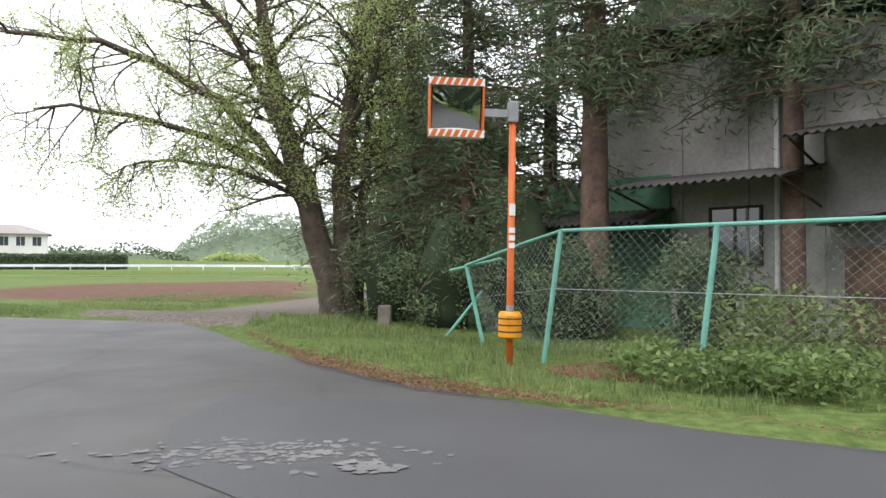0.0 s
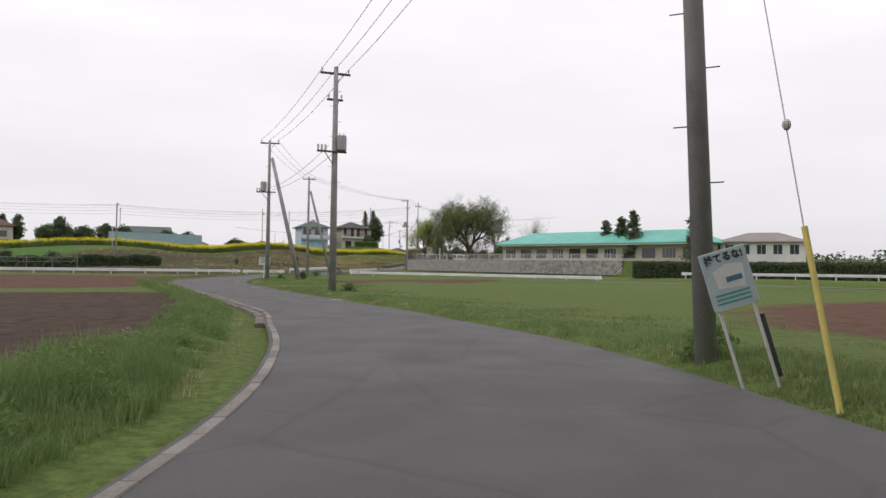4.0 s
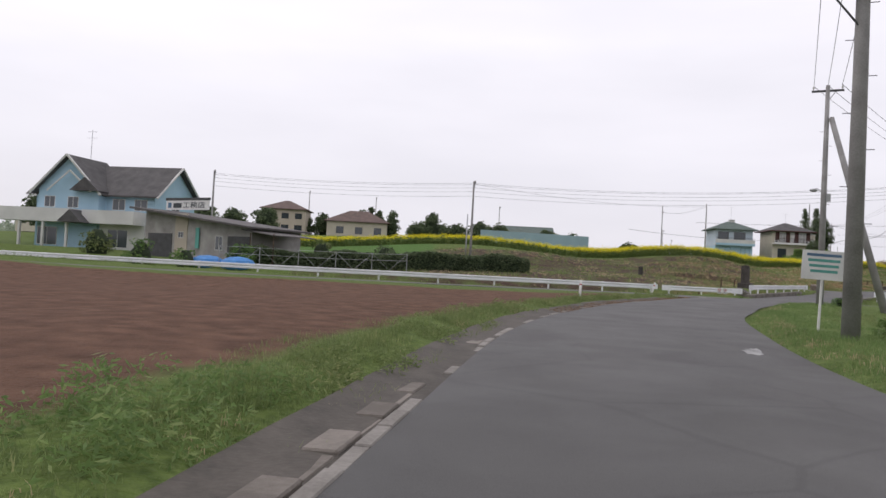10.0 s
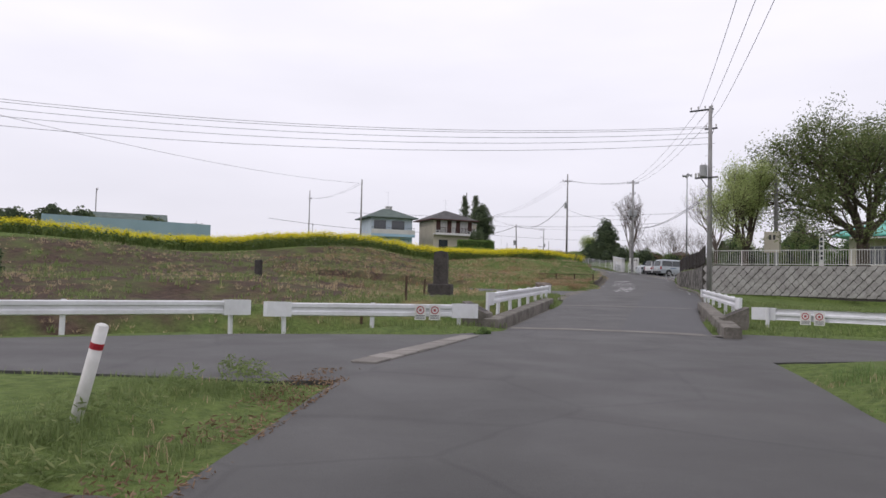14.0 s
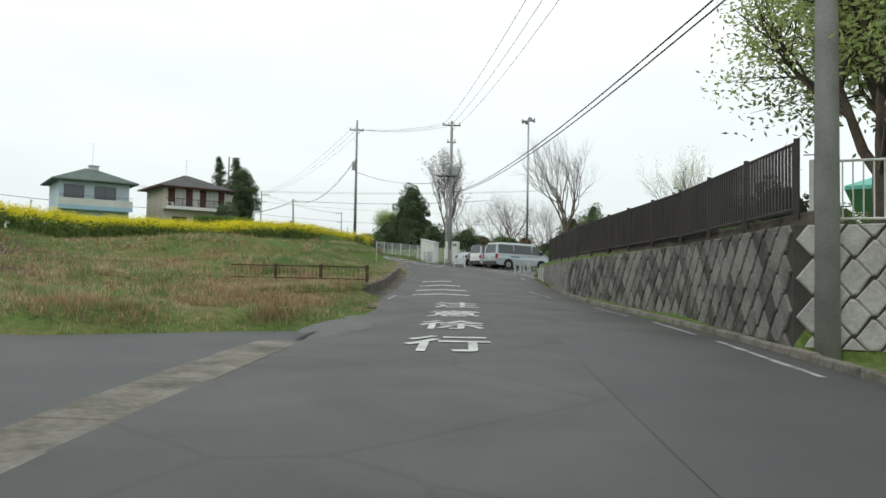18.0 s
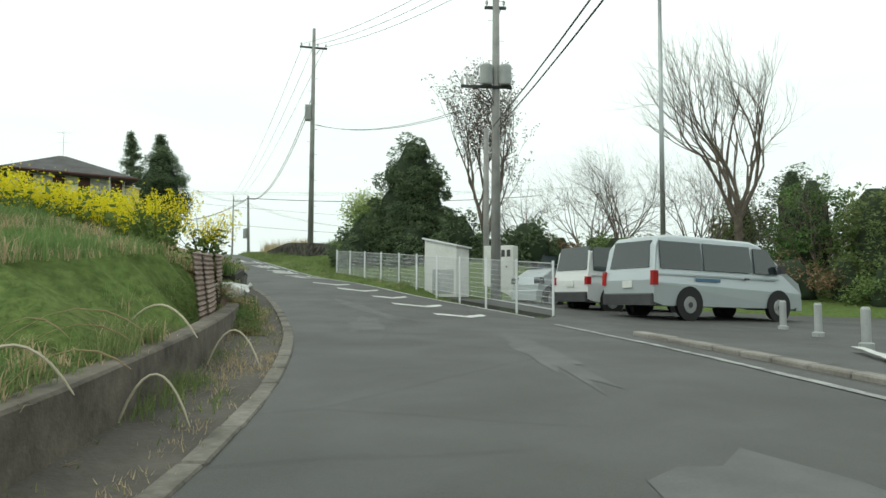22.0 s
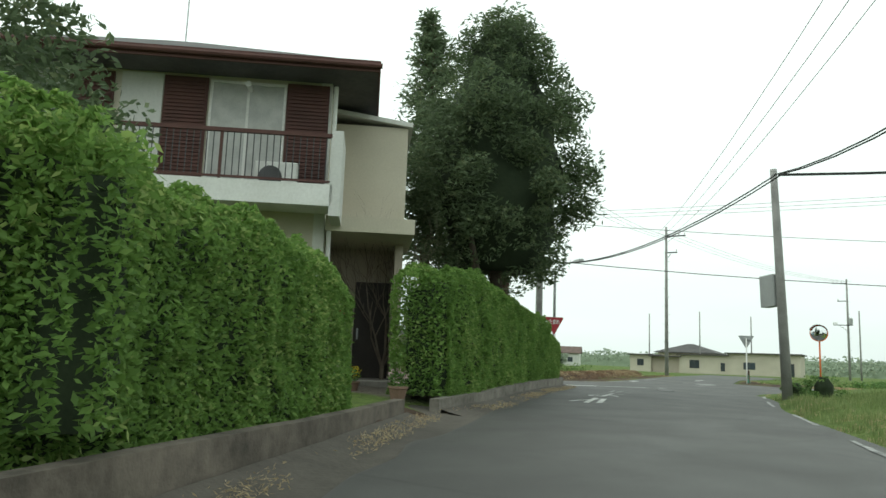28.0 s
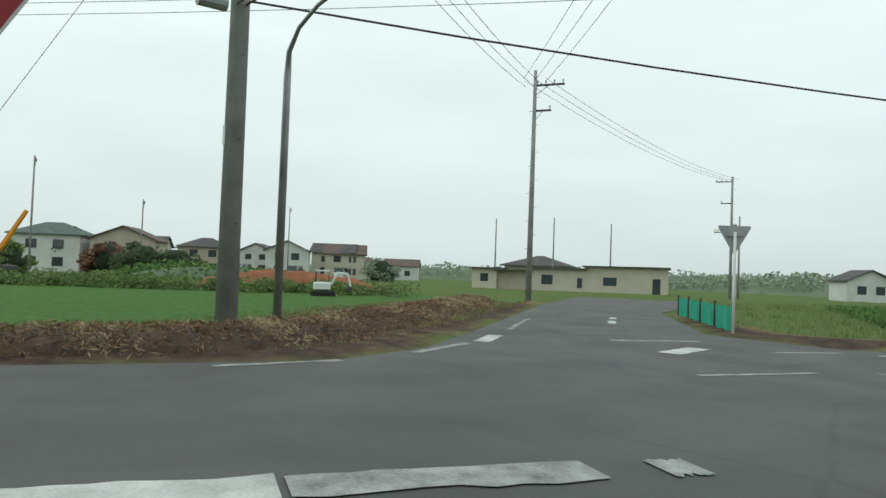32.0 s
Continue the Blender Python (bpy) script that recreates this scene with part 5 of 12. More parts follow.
stone_wall("wall_nursery_river", WALL_NURSERY[:3], lambda x, y: 2.46, 0, STONE_LIGHT, "pale diagonal stone wall below the nursery yard", face=1, size=0.5, limit=300)
wall_along("coping_nursery", resample([(-114.1, 80.2), (-118.15, 85.0), (-125.35, 91.8), (-131.05, 98.25), (-132.2, 99.7)], 1.2), lambda x, y: 2.4 + (x + 118) * 0.012 + 0.28, lambda x, y: 2.62 + (x + 118) * 0.012, 0.22, WALL_STAINED, "dark concrete coping under the fence", out=-1)
stone_wall("wall_bank_right", [(-176.6, 121.4), (-174.0, 121.2), (-171.0, 120.6), (-168.6, 120.9)], lambda x, y: road_z_at(x, y) + np.interp(x, [-176.6, -174, -170, -168.6], [0.35, 1.0, 1.25, 0.9]), 0, STONE_ROUGH, "rough dark stone wall holding the grassy bank", face=-1, size=0.3, limit=160, rough=0.03)

sheet_line = edge_line(0, row_at(-143.6), row_at(-151.8), 1.08)
sheet_wall("wall_sheet", sheet_line[:, :2], lambda x, y: road_z_at(x, y) + 0.15, 1.1, "old rusty corrugated sheets holding the bank")
# bridge
bridge = thing("bridge", Matrix(), "short concrete road bridge over the stream", "bridge", kind="structure")
bl = [(-98.7, 51.9), (-106.8, 60.9)]
br = [(-94.75, 55.5), (-103.0, 65.1)]
for nm, ln, s in (("parapet_kerb", bl, 1), ("parapet_kerb", br, -1)):
    g = Geo()
    d = (Vector(ln[1]) - Vector(ln[0])).normalized()
    n = Vector((-d.y, d.x)) * s
    vs = []
    for k in range(13):
        p = Vector(ln[0]).lerp(Vector(ln[1]), k / 12)
        z = -0.1 + 0.33 * k / 12
        for o, h in ((0.0, -0.6), (0.0, 0.22), (0.02, 0.25), (0.38, 0.25), (0.4, 0.22), (0.4, -0.6)):
            vs.append((p.x + n.x * o, p.y + n.y * o, z + h))
    fs = []
    for k in range(12):
        for q in range(5):
            f = (k * 6 + q, k * 6 + q + 1, (k + 1) * 6 + q + 1, (k + 1) * 6 + q)
            fs.append(f if s > 0 else tuple(reversed(f)))
    fs += [tuple(range(6)), tuple(range(77, 71, -1))]
    part(nm, g.add(vs, fs), CONCRETE_DIRTY, bridge)
part("deck", Geo().add([(-98.7, 51.9, -0.16), (-94.75, 55.5, -0.16), (-103.0, 65.1, 0.12), (-106.8, 60.9, 0.12), (-98.7, 51.9, -0.75), (-94.75, 55.5, -0.75), (-103.0, 65.1, -0.5), (-106.8, 60.9, -0.5)],
                      [(0, 1, 2, 3), (7, 6, 5, 4), (0, 4, 5, 1), (1, 5, 6, 2), (2, 6, 7, 3), (3, 7, 4, 0)]), CONCRETE_DIRTY, bridge)


bpy.context.view_layer.update()


def strip_patch(name, a, b, w, z0, z1, material, label, lift=0.02):
    d = Vector((b[0] - a[0], b[1] - a[1]))
    n = Vector((-d.y, d.x)).normalized() * w / 2
    g = Geo()
    k = max(2, int(d.length / 0.6))
    for i in range(k + 1):
        f = i / k
        x, y = a[0] + d.x * f, a[1] + d.y * f
        wob = RNG.normal() * 0.015
        for q in (1, -1):
            hit, w_, _, _ = road_ob.ray_cast(Vector((x + n.x * q, y + n.y * q, 60)), Vector((0, 0, -1)))
            g.v.append((x + n.x * q + wob, y + n.y * q + wob * q, (w_.z if hit else z0) + lift * 0.4))
    g.f = [(2 * i + 1, 2 * i + 3, 2 * i + 2, 2 * i) for i in range(k)]
    return whole(name, g, material, label, "joint", kind="structure")


strip_patch("trim_joint", (-98.75, 52.35), (-95.0, 55.8), 0.5, -0.09, -0.09, CONCRETE, "pale worn bridge joint across the road")
strip_patch("trim_joint", (-106.2, 60.8), (-102.6, 64.7), 0.3, 0.21, 0.21, CONCRETE, "pale worn bridge joint across the road")
for x, y, rz_ in ((-99.6, 51.9, 40), (-96.2, 57.9, 225)):
    pq = thing("bridge_pillar", pose(x, y, -0.15, 0, 0, rz_), "low concrete bridge pillar with a dark name plaque", "pillar", group="bridge pillars")
    part("body", Geo().side_prism([(-0.32, 0), (0.32, 0), (0.32, 0.42), (-0.32, 0.72)], -0.36, 0.36), CONCRETE_DIRTY, pq)
    part("plaque", Geo().add([(0.22, -0.24, 0.476), (0.22, 0.24, 0.476), (-0.22, 0.24, 0.682), (-0.22, -0.24, 0.682)], [(0, 1, 2, 3)]), MONUMENT, pq, "dark stone plaque with worn lettering")


# ---------------------------------------------------------------- guard rails
def guard_rail(line, label, post_step=2.0, post_h=0.72, sleeve=(True, True)):
    """A W-beam rail on white posts; the line gives the top edge of the beam. Its back faces left of the line."""
    p = resample(line, 0.5)
    e = thing("guard_rail", Matrix(), label, "guard rail", group="guard rails")
    prof = [(0.0, 0.0), (0.05, -0.02), (0.05, -0.1), (0.0, -0.135), (0.0, -0.185), (0.05, -0.22), (0.05, -0.3), (0.0, -0.32)]
    g = Geo()
    t = np.gradient(p[:, :2], axis=0)
    t /= np.linalg.norm(t, axis=1)[:, None]
    n = np.stack([t[:, 1], -t[:, 0]], 1)
    for a, q in zip(p, n):
        for o, z in prof:
            g.v.append((a[0] + q[0] * o, a[1] + q[1] * o, a[2] + z))
        for o, z in reversed(prof):
            g.v.append((a[0] + q[0] * (o - 0.012), a[1] + q[1] * (o - 0.012), a[2] + z))
    m = 16
    for i in range(len(p) - 1):
        for k in range(m):
            g.f.append((i * m + k, i * m + (k + 1) % m, (i + 1) * m + (k + 1) % m, (i + 1) * m + k))
    part("beam", g, WHITE_RAIL, e)
    posts = resample(line, post_step)
    pm = Geo().tube([(0, 0, -post_h - 0.35), (0, 0, 0.02)], 0.057, 10).mesh("post", WHITE_RAIL, False)
    for k, a in enumerate(posts):
        b = posts[min(k + 1, len(posts) - 1)] - posts[max(k - 1, 0)]
        b = b[:2] / np.linalg.norm(b[:2])
        inset = (0.35 if k == 0 else -0.35 if k == len(posts) - 1 else 0)
        ob = new("post", pm)
        ob.parent = e
        ob.matrix_world = pose(a[0] - b[1] * 0.075 + b[0] * inset, a[1] + b[0] * 0.075 + b[1] * inset, a[2], RNG.normal() * 1.2, RNG.normal() * 1.2, 0)
    for k, on in enumerate(sleeve):
        if not on:
            continue
        a, b = (p[0], p[2]) if k == 0 else (p[-1], p[-3])
        d = (a - b)[:2] / np.linalg.norm((a - b)[:2])
        q = np.array([d[1], -d[0]]) * (1 if k else -1)
        g = Geo()
        c0 = a[:2] - d * 0.55
        c1 = a[:2] + d * 0.12
        vs = []
        for c, th in ((c0, 0.075), (c1 - d * 0.1, 0.085), (c1, 0.03)):
            for o, z in ((-0.02, -0.34), (th, -0.34), (th, 0.02), (-0.02, 0.02)):
                vs.append((c[0] + q[0] * o, c[1] + q[1] * o, a[2] + z))
        fs = [(0, 1, 2, 3), (11, 10, 9, 8)]
        for s in (0, 4):
            fs += [(s + i, s + 4 + i, s + 4 + (i + 1) % 4, s + (i + 1) % 4) for i in range(4)]
        part("end_sleeve", g.add(vs, fs), WHITE_RAIL, e)
    return e


guard_rail([(-101.4, 46.3, 0.5), (-101.2, 40.0, 0.5), (-100.0, 31.0, 0.5), (-99.6, 21.0, 0.5), (-102.5, 8.0, 0.5), (-109.0, -3.5, 0.5), (-119.0, -15.0, 0.5)][::-1], "long white steel guard rail beside the ploughed field", 4.0)
guard_rail([(-101.2, 46.8, 0.47), (-99.1, 51.4, 0.5)], "short white steel guard rail with two notices", 2.2)
guard_rail([(-100.3, 52.75, 0.78), (-109.6, 63.1, 0.985)], "white steel guard rail on the bridge edge", 2.0)
guard_rail([(-106.4, 69.8, 0.956), (-97.9, 60.55, 0.752)], "white steel guard rail on the bridge edge", 2.0)
guard_rail([(-97.1, 60.2, 0.5), (-90.0, 62.4, 0.48), (-81.0, 65.6, 0.45), (-61.0, 69.6, 0.42)][::-1], "white steel guard rail along the river lane", 4.0)
guard_rail([(-62.0, 84.6, 0.95), (-48.0, 92.5, 0.97), (-35.7, 98.3, 0.98), (-19.7, 102.5, 0.92), (12.0, 102.0, 0.85), (40.0, 96.0, 0.8)][::-1], "far white steel guard rail across the open field", 4.0)


def notice(x, y, z, ang, n=2):
    """Paired square notices, red ring on white with bars of small print."""
    for k in range(n):
        e = thing("notice_board", pose(x, y, z, 0, 0, ang) @ pose(k * 0.36, 0, 0), "small white notice with a red ring, on the guard rail", "notice", group="rail notices")
        part("panel", Geo().box(-0.14, 0.14, -0.008, 0.008, -0.19, 0.19), SIGN_WHITE, e)
        g = Geo()
        ring = [(math.cos(a) * r, -0.012, 0.05 + math.sin(a) * r) for r in (0.1, 0.075) for a in np.linspace(0, 2 * math.pi, 20, endpoint=False)]
        g.add(ring, [(i, (i + 1) % 20, 20 + (i + 1) % 20, 20 + i) for i in range(20)])
        part("ring", g, RED, e)
        part("emblem", Geo().box(-0.03, 0.03, -0.011, -0.009, 0.02, 0.08), RED, e)
        for q in range(3):
            part("print_bar", Geo().box(-0.11, 0.11, -0.011, -0.009, -0.09 - q * 0.035, -0.075 - q * 0.035), INK, e)


notice(-99.5, 50.08, 0.3, 66)
notice(-95.75, 60.5, 0.27, 18)


# ---------------------------------------------------------------- poles and wires
def pole(x, y, z0, top, r0=0.155, r1=0.1, label="grey concrete utility pole", arms=(), steps=True, lean=(0, 0), material=POLE_CONC, group="utility poles", yaw=0):
    """A tapered pole; arms: (height, half length, offset, insulators) along local x."""
    h = top - z0
    e = thing("utility_pole", pose(x, y, z0, lean[0], lean[1], yaw), label, "utility pole", group)
    part("shaft", Geo().tube([(0, 0, -0.4), (0, 0, h * 0.5), (0, 0, h)], [r0, (r0 + r1) / 2, r1], 14), material, e, smooth=True)
    if steps:
        sm = Geo().tube([(0, 0, 0), (0.3, 0, 0.0)], 0.009, 5).mesh("step_bolt", DARK_METAL)
        for k in range(int((h - 2.4) / 0.75)):
            ob = new("step_bolt", sm)
            ob.parent = e
            ob.matrix_local = pose(0, 0, 2.2 + k * 0.75, 0, 0, 180 * (k % 2))
    for hz_, half, off, count in arms:
        part("crossarm", Geo().box(off - half, off + half, 0.1, 0.19, hz_ - 0.05, hz_ + 0.05), DARK_METAL, e)
        part("arm_brace", Geo().tube([(off * 0.4 + half * 0.5, 0.14, hz_ - 0.03), (0.02, 0.1, hz_ - 0.55)], 0.018, 5), DARK_METAL, e)
        for q in range(count):
            px = off - half + 0.08 + (2 * half - 0.16) * q / max(1, count - 1)
            g = Geo().tube([(px, 0.145, hz_ + 0.04), (px, 0.145, hz_ + 0.12), (px, 0.145, hz_ + 0.13), (px, 0.145, hz_ + 0.2), (px, 0.145, hz_ + 0.21), (px, 0.145, hz_ + 0.28)], [0.02, 0.02, 0.05, 0.045, 0.06, 0.025], 8)
            part("insulator", g, PORCELAIN, e)
    return e


def transformer(e, z, side=0.42, r=0.24, h=0.75, arm=1.6):
    part("transformer", Geo().tube([(side * 0.75, -0.12, z), (side * 0.75, -0.12, z + 0.04), (side * 0.75, -0.12, z + h - 0.05), (side * 0.75, -0.12, z + h)], [r * 0.9, r, r, r * 0.85], 16), GREY_METAL, e, "grey cylindrical pole transformer")
    for q in (-0.1, 0.1):
        part("bushing", Geo().tube([(side * 0.75 + q, -0.12, z + h), (side * 0.75 + q, -0.12, z + h + 0.14)], [0.035, 0.02], 6), PORCELAIN, e)
    part("platform_arm", Geo().box(-arm, 0.55, -0.2, -0.1, z - 0.12, z - 0.03), DARK_METAL, e)
    part("platform_brace", Geo().tube([(-arm * 0.6, -0.15, z - 0.08), (-0.02, -0.08, z - 0.8)], 0.022, 5), DARK_METAL, e)
    for q in (0.0, 0.18, 0.36):
        part("cutout_switch", Geo().box(-arm + q, -arm + q + 0.09, -0.22, -0.08, z - 0.02, z + 0.26, 0.02), PORCELAIN, e)


p1 = pole(-14.1, 19.75, -0.15, 11.0, 0.145, 0.1, arms=((10.3, 0.9, 0, 3),), yaw=35, lean=(0, -2.2), label="grey concrete utility pole leaning slightly at the field corner")
p2 = pole(-41.0, 28.35, -0.1, 10.8, 0.19, 0.11, arms=((10.6, 0.75, 0, 3), (9.3, 0.4, 0, 2)), yaw=75, label="concrete utility pole with a grey transformer")
transformer(p2, 6.75, arm=0.9)
p3 = pole(-64.74, 34.85, 0.0, 11.05, 0.18, 0.1, arms=((10.85, 0.75, 0, 3),), yaw=60, label="concrete utility pole with a leaning prop and a transformer")
transformer(p3, 6.95, side=-0.55, arm=0.95)
prop = whole("pole_prop", Geo().tube([(-62.2, 36.5, -0.4), (-64.5, 34.98, 9.6)], [0.19, 0.13], 12), POLE_CONC, "concrete prop leaning against a utility pole", "pole prop", group="pole props", smooth=True)
p4 = pole(-86.3, 48.65, -0.05, 11.3, 0.18, 0.1, arms=((11.1, 0.75, 0, 3),), yaw=55, label="concrete utility pole carrying a small street lamp")
prop2 = whole("pole_prop", Geo().tube([(-84.0, 50.6, -0.4), (-86.15, 48.8, 9.6)], [0.19, 0.13], 12), POLE_CONC, "concrete prop leaning against a utility pole", "pole prop", group="pole props", smooth=True)
part("lamp_arm", Geo().tube([(0, 0, 5.7), (-0.2, 0.35, 5.95), (-0.35, 0.8, 6.12), (-0.45, 1.1, 6.12)], 0.025, 6), STEEL, p4)
part("lamp_head", Geo().add(*(lambda g: (g.v, g.f))(Geo().ball((-0.52, 1.3, 6.08), 0.2, 10, 6, 0.45))), GREY_METAL, p4, "grey lamp head")
part("meter_box", Geo().box(0.12, 0.32, -0.12, 0.12, 5.35, 5.75, 0.02), GREY_METAL, p4)
pb = pole(-129.2, 37.3, 0.8, 10.3, 0.15, 0.09, steps=True, label="thin concrete utility pole at the meadow edge", arms=((9.3, 0.3, 0, 2),))
pole(-129.9, 36.9, 0.8, 6.8, 0.08, 0.06, label="short steel pole beside a utility pole", steps=False, material=STEEL)
pa = pole(-136.0, 9.1, 0.6, 10.4, 0.14, 0.09, label="thin concrete utility pole beside the workshop", steps=False, arms=((9.6, 0.3, 0.3, 2),))
pole(-170.5, 84.0, 5.2, 14.1, 0.13, 0.08, label="plain utility pole behind the rapeseed", steps=False)
pd = pole(-113.9, 80.15, 0.5, 12.6, 0.18, 0.11, arms=((11.95, 0.75, -0.6, 4), (10.7, 0.4, 0, 2)), yaw=20, label="concrete utility pole in front of the stone wall")
transformer(pd, 7.6, side=-0.5, arm=0.9)
pole(-112.4, 84.9, 2.45, 9.6, 0.15, 0.1, label="grey pole in the nursery yard", steps=False)
pe = pole(-172.5, 121.7, 6.0, 18.7, 0.17, 0.09, arms=((11.6, 0.8, 0, 4),), yaw=60, label="tall utility pole on the grassy bank")
part("equipment_box", Geo().box(-0.45, -0.12, -0.2, 0.2, 7.2, 8.1, 0.03), GREY_METAL, pe)
pf = pole(-154.4, 117.1, 2.6, 15.45, 0.19, 0.11, arms=((12.5, 0.8, 0, 4), (11.0, 0.4, 0, 2)), yaw=50, label="concrete utility pole with transformers beside the car park fence")
transformer(pf, 8.0, arm=1.3)
transformer(pf, 8.0, side=-0.5, arm=0.6)
pole(-156.2, 118.6, 2.8, 9.6, 0.13, 0.1, label="short dark utility pole beside another", steps=False)
ps = pole(-152.8, 126.3, 3.2, 17.1, 0.12, 0.08, label="steel pole with public address horns", steps=False, material=STEEL, group="")
for a in (20, 140, 200, 320):
    d = Vector((math.cos(radians(a)), math.sin(radians(a)), 0))
    part("loudspeaker_horn", Geo().tube([d * 0.12 + Vector((0, 0, 13.6)), d * 0.35 + Vector((0, 0, 13.6)), d * 0.62 + Vector((0, 0, 13.6))], [0.05, 0.09, 0.24], 12), GREY_METAL, ps, "grey loudspeaker horn")
pi_ = pole(-201.4, 134.65, 6.35, 12.95, 0.15, 0.1, lean=(0, -3), label="leaning utility pole at the corner with a metal cabinet", steps=False)
part("cabinet", Geo().box(-0.75, -0.12, -0.16, 0.16, 2.45, 3.4, 0.03), GREY_METAL, pi_, "grey metal cabinet clamped to the pole")
pg = pole(-218.4, 133.9, 5.75, 20.8, 0.2, 0.12, label="tall concrete utility pole at the crossroads", arms=((10.8, 0.7, 0, 3),), yaw=10)
part("number_plate", Geo().box(-0.05, 0.05, -0.2, -0.185, 3.6, 3.95), SIGN_WHITE, pg)
ph = pole(-238.7, 153.7, 5.8, 18.5, 0.17, 0.09, arms=((11.9, 0.8, 0.8, 4), (10.5, 0.5, 0.4, 2)), yaw=40, label="tall utility pole beside the far lane")
ph2 = pole(-258.6, 191.0, 5.6, 18.1, 0.16, 0.1, arms=((12.0, 0.8, -0.8, 4), (9.8, 0.6, -0.5, 2)), yaw=40, label="utility pole with a transformer beyond the white building")
transformer(ph2, 6.9)
for x, y, h in ((-282, 195, 9), (-285, 188, 9.5), (-288, 181, 9), (-262, 196, 9), (-300, 150, 12), (-330, 165, 12), (-290, 128, 12), (-310, 140, 10)):
    pole(x, y, 5.6, 5.6 + h, 0.12, 0.08, label="far utility pole against the sky", steps=False, arms=((h - 0.5, 0.7, 0, 3),) if h > 9.9 else ())
for x, y in ((-225.4, 99.8), (-236.0, 30.0), (-240.0, 62.0), (-230.0, 14.0)):
    pole(x, y, 6.3, 19.0 if x > -226 else 17.5, 0.14, 0.09, label="utility pole on the ridge", steps=False, arms=((11.0, 0.7, 0, 3),))


def wire(a, b, sag=0.5, r=0.012, label="thin black overhead cable", n=14):
    a, b = Vector(a), Vector(b)
    pts = [a.lerp(b, k / n) - Vector((0, 0, 4 * sag * (k / n) * (1 - k / n))) for k in range(n + 1)]
    return whole("overhead_cable", Geo().tube(pts, r, 5, False), CABLE, label, "cable", group="overhead cables")


def span(a, b, za, zb, offs, sag, ang_a=0.0, r=0.012):
    d = Vector((b[0] - a[0], b[1] - a[1], 0)).normalized()
    n = Vector((-d.y, d.x, 0))
    for o in offs:
        wire((a[0] + n.x * o, a[1] + n.y * o, za), (b[0] + n.x * o, b[1] + n.y * o, zb), sag, r)


tri3 = (-0.65, 0.0, 0.65)
span((20, 2), (-13.96, 19.5), 11.2, 10.45, tri3, 0.5)
span((-13.96, 19.5), (-41.0, 28.35), 10.45, 10.75, tri3, 0.45)
span((-41.0, 28.35), (-64.74, 34.85), 10.75, 11.1, tri3, 0.35)
span((-64.74, 34.85), (-86.3, 48.65), 11.1, 11.3, tri3, 0.35)
span((-86.3, 48.65), (-113.9, 80.15), 11.3, 12.55, tri3, 0.5)
span((-113.9, 80.15), (-154.4, 117.1), 12.5, 15.2, tri3, 0.8)
span((-154.4, 117.1), (-172.5, 121.7), 15.2, 17.7, tri3, 0.4)
span((-172.5, 121.7), (-238.7, 153.7), 17.7, 18.0, tri3, 1.4)
span((-238.7, 153.7), (-258.6, 191.0), 18.0, 17.8, tri3, 0.8)
span((-41.0, 28.35), (-64.74, 34.85), 6.9, 7.1, (-0.3, 0.3), 0.4)
for za, zb in ((10.1, 11.3), (9.95, 11.2), (9.6, 10.9), (9.2, 10.6), (8.7, 10.2)):
    wire((-129.2, 37.3, za), (-113.9, 80.15, zb), 1.0)
    wire((-129.2, 37.3, za), (-136.0, 9.1, za), 0.4)
span((-113.9, 80.15), (-154.4, 117.1), 7.0, 9.1, (-0.1, 0.12), 0.9, r=0.02)
span((-172.5, 121.7), (-201.1, 134.3), 14.4, 12.6, (0.0, 0.12), 1.9, r=0.02)
span((-201.1, 134.3), (-218.4, 133.9), 12.6, 11.9, (-0.08, 0.08), 0.9, r=0.022)
span((-201.1, 134.3), (-185.0, 160.0), 12.6, 14.0, (-0.08, 0.08), 0.5, r=0.022)
span((-218.4, 133.9), (-205.0, 190.0), 12.0, 13.0, (0.0,), 1.1, r=0.022)
span((-218.4, 133.9), (-202.0, 190.0), 14.0, 15.0, (0.0,), 0.9, r=0.015)
span((-218.4, 133.9), (-222.0, 90.0), 12.0, 12.5, (0.0, 0.3), 0.9, r=0.02)
span((-218.4, 133.9), (-238.7, 153.7), 16.6, 17.6, (-0.5, 0.0, 0.5), 0.5)
span((-190.0, 190.0), (-245.0, 118.0), 19.0, 17.0, (-1.2, 0.0, 1.2), 1.3)
span((-172.5, 121.7), (-154.4, 117.1), 13.0, 10.2, (0.0, 0.2), 0.7)
span((-170.5, 84.0), (-129.2, 37.3), 13.6, 10.0, (0.0,), 0.8)
span((-170.5, 84.0), (-225.4, 99.8), 13.6, 17.5, (0.0, 0.4), 0.8)
guy = thing("guy_wire", pose(-11.5, 17.9, -0.2), "stay wire in a faded yellow guard tube", "stay wire")
part("guard_tube", Geo().tube([(0, 0, -0.1), (-0.46, 0.27, 1.53)], 0.03, 10), YELLOW, guy)
part("stay_cable", Geo().tube([(-0.46, 0.27, 1.5), (-2.4, 1.55, 8.6)], 0.007, 5), STEEL, guy)
part("strain_insulator", Geo().ball((-0.73, 0.44, 2.55), 0.045, 8, 6, 1.3), PORCELAIN, guy)


# ---------------------------------------------------------------- markings on the road
bpy.context.view_layer.update()


def on_road(x, y, lift):
    """Height of the road's surface at a place."""
    hit, where, _, _ = road_ob.ray_cast(Vector((x, y, 60.0)), Vector((0, 0, -1)))
    return (where.z if hit else road_z_at(x, y)) + lift


def drape(g, lift):
    g.v = [(x, y, on_road(x, y, lift)) for x, y, _ in g.v]
    return g


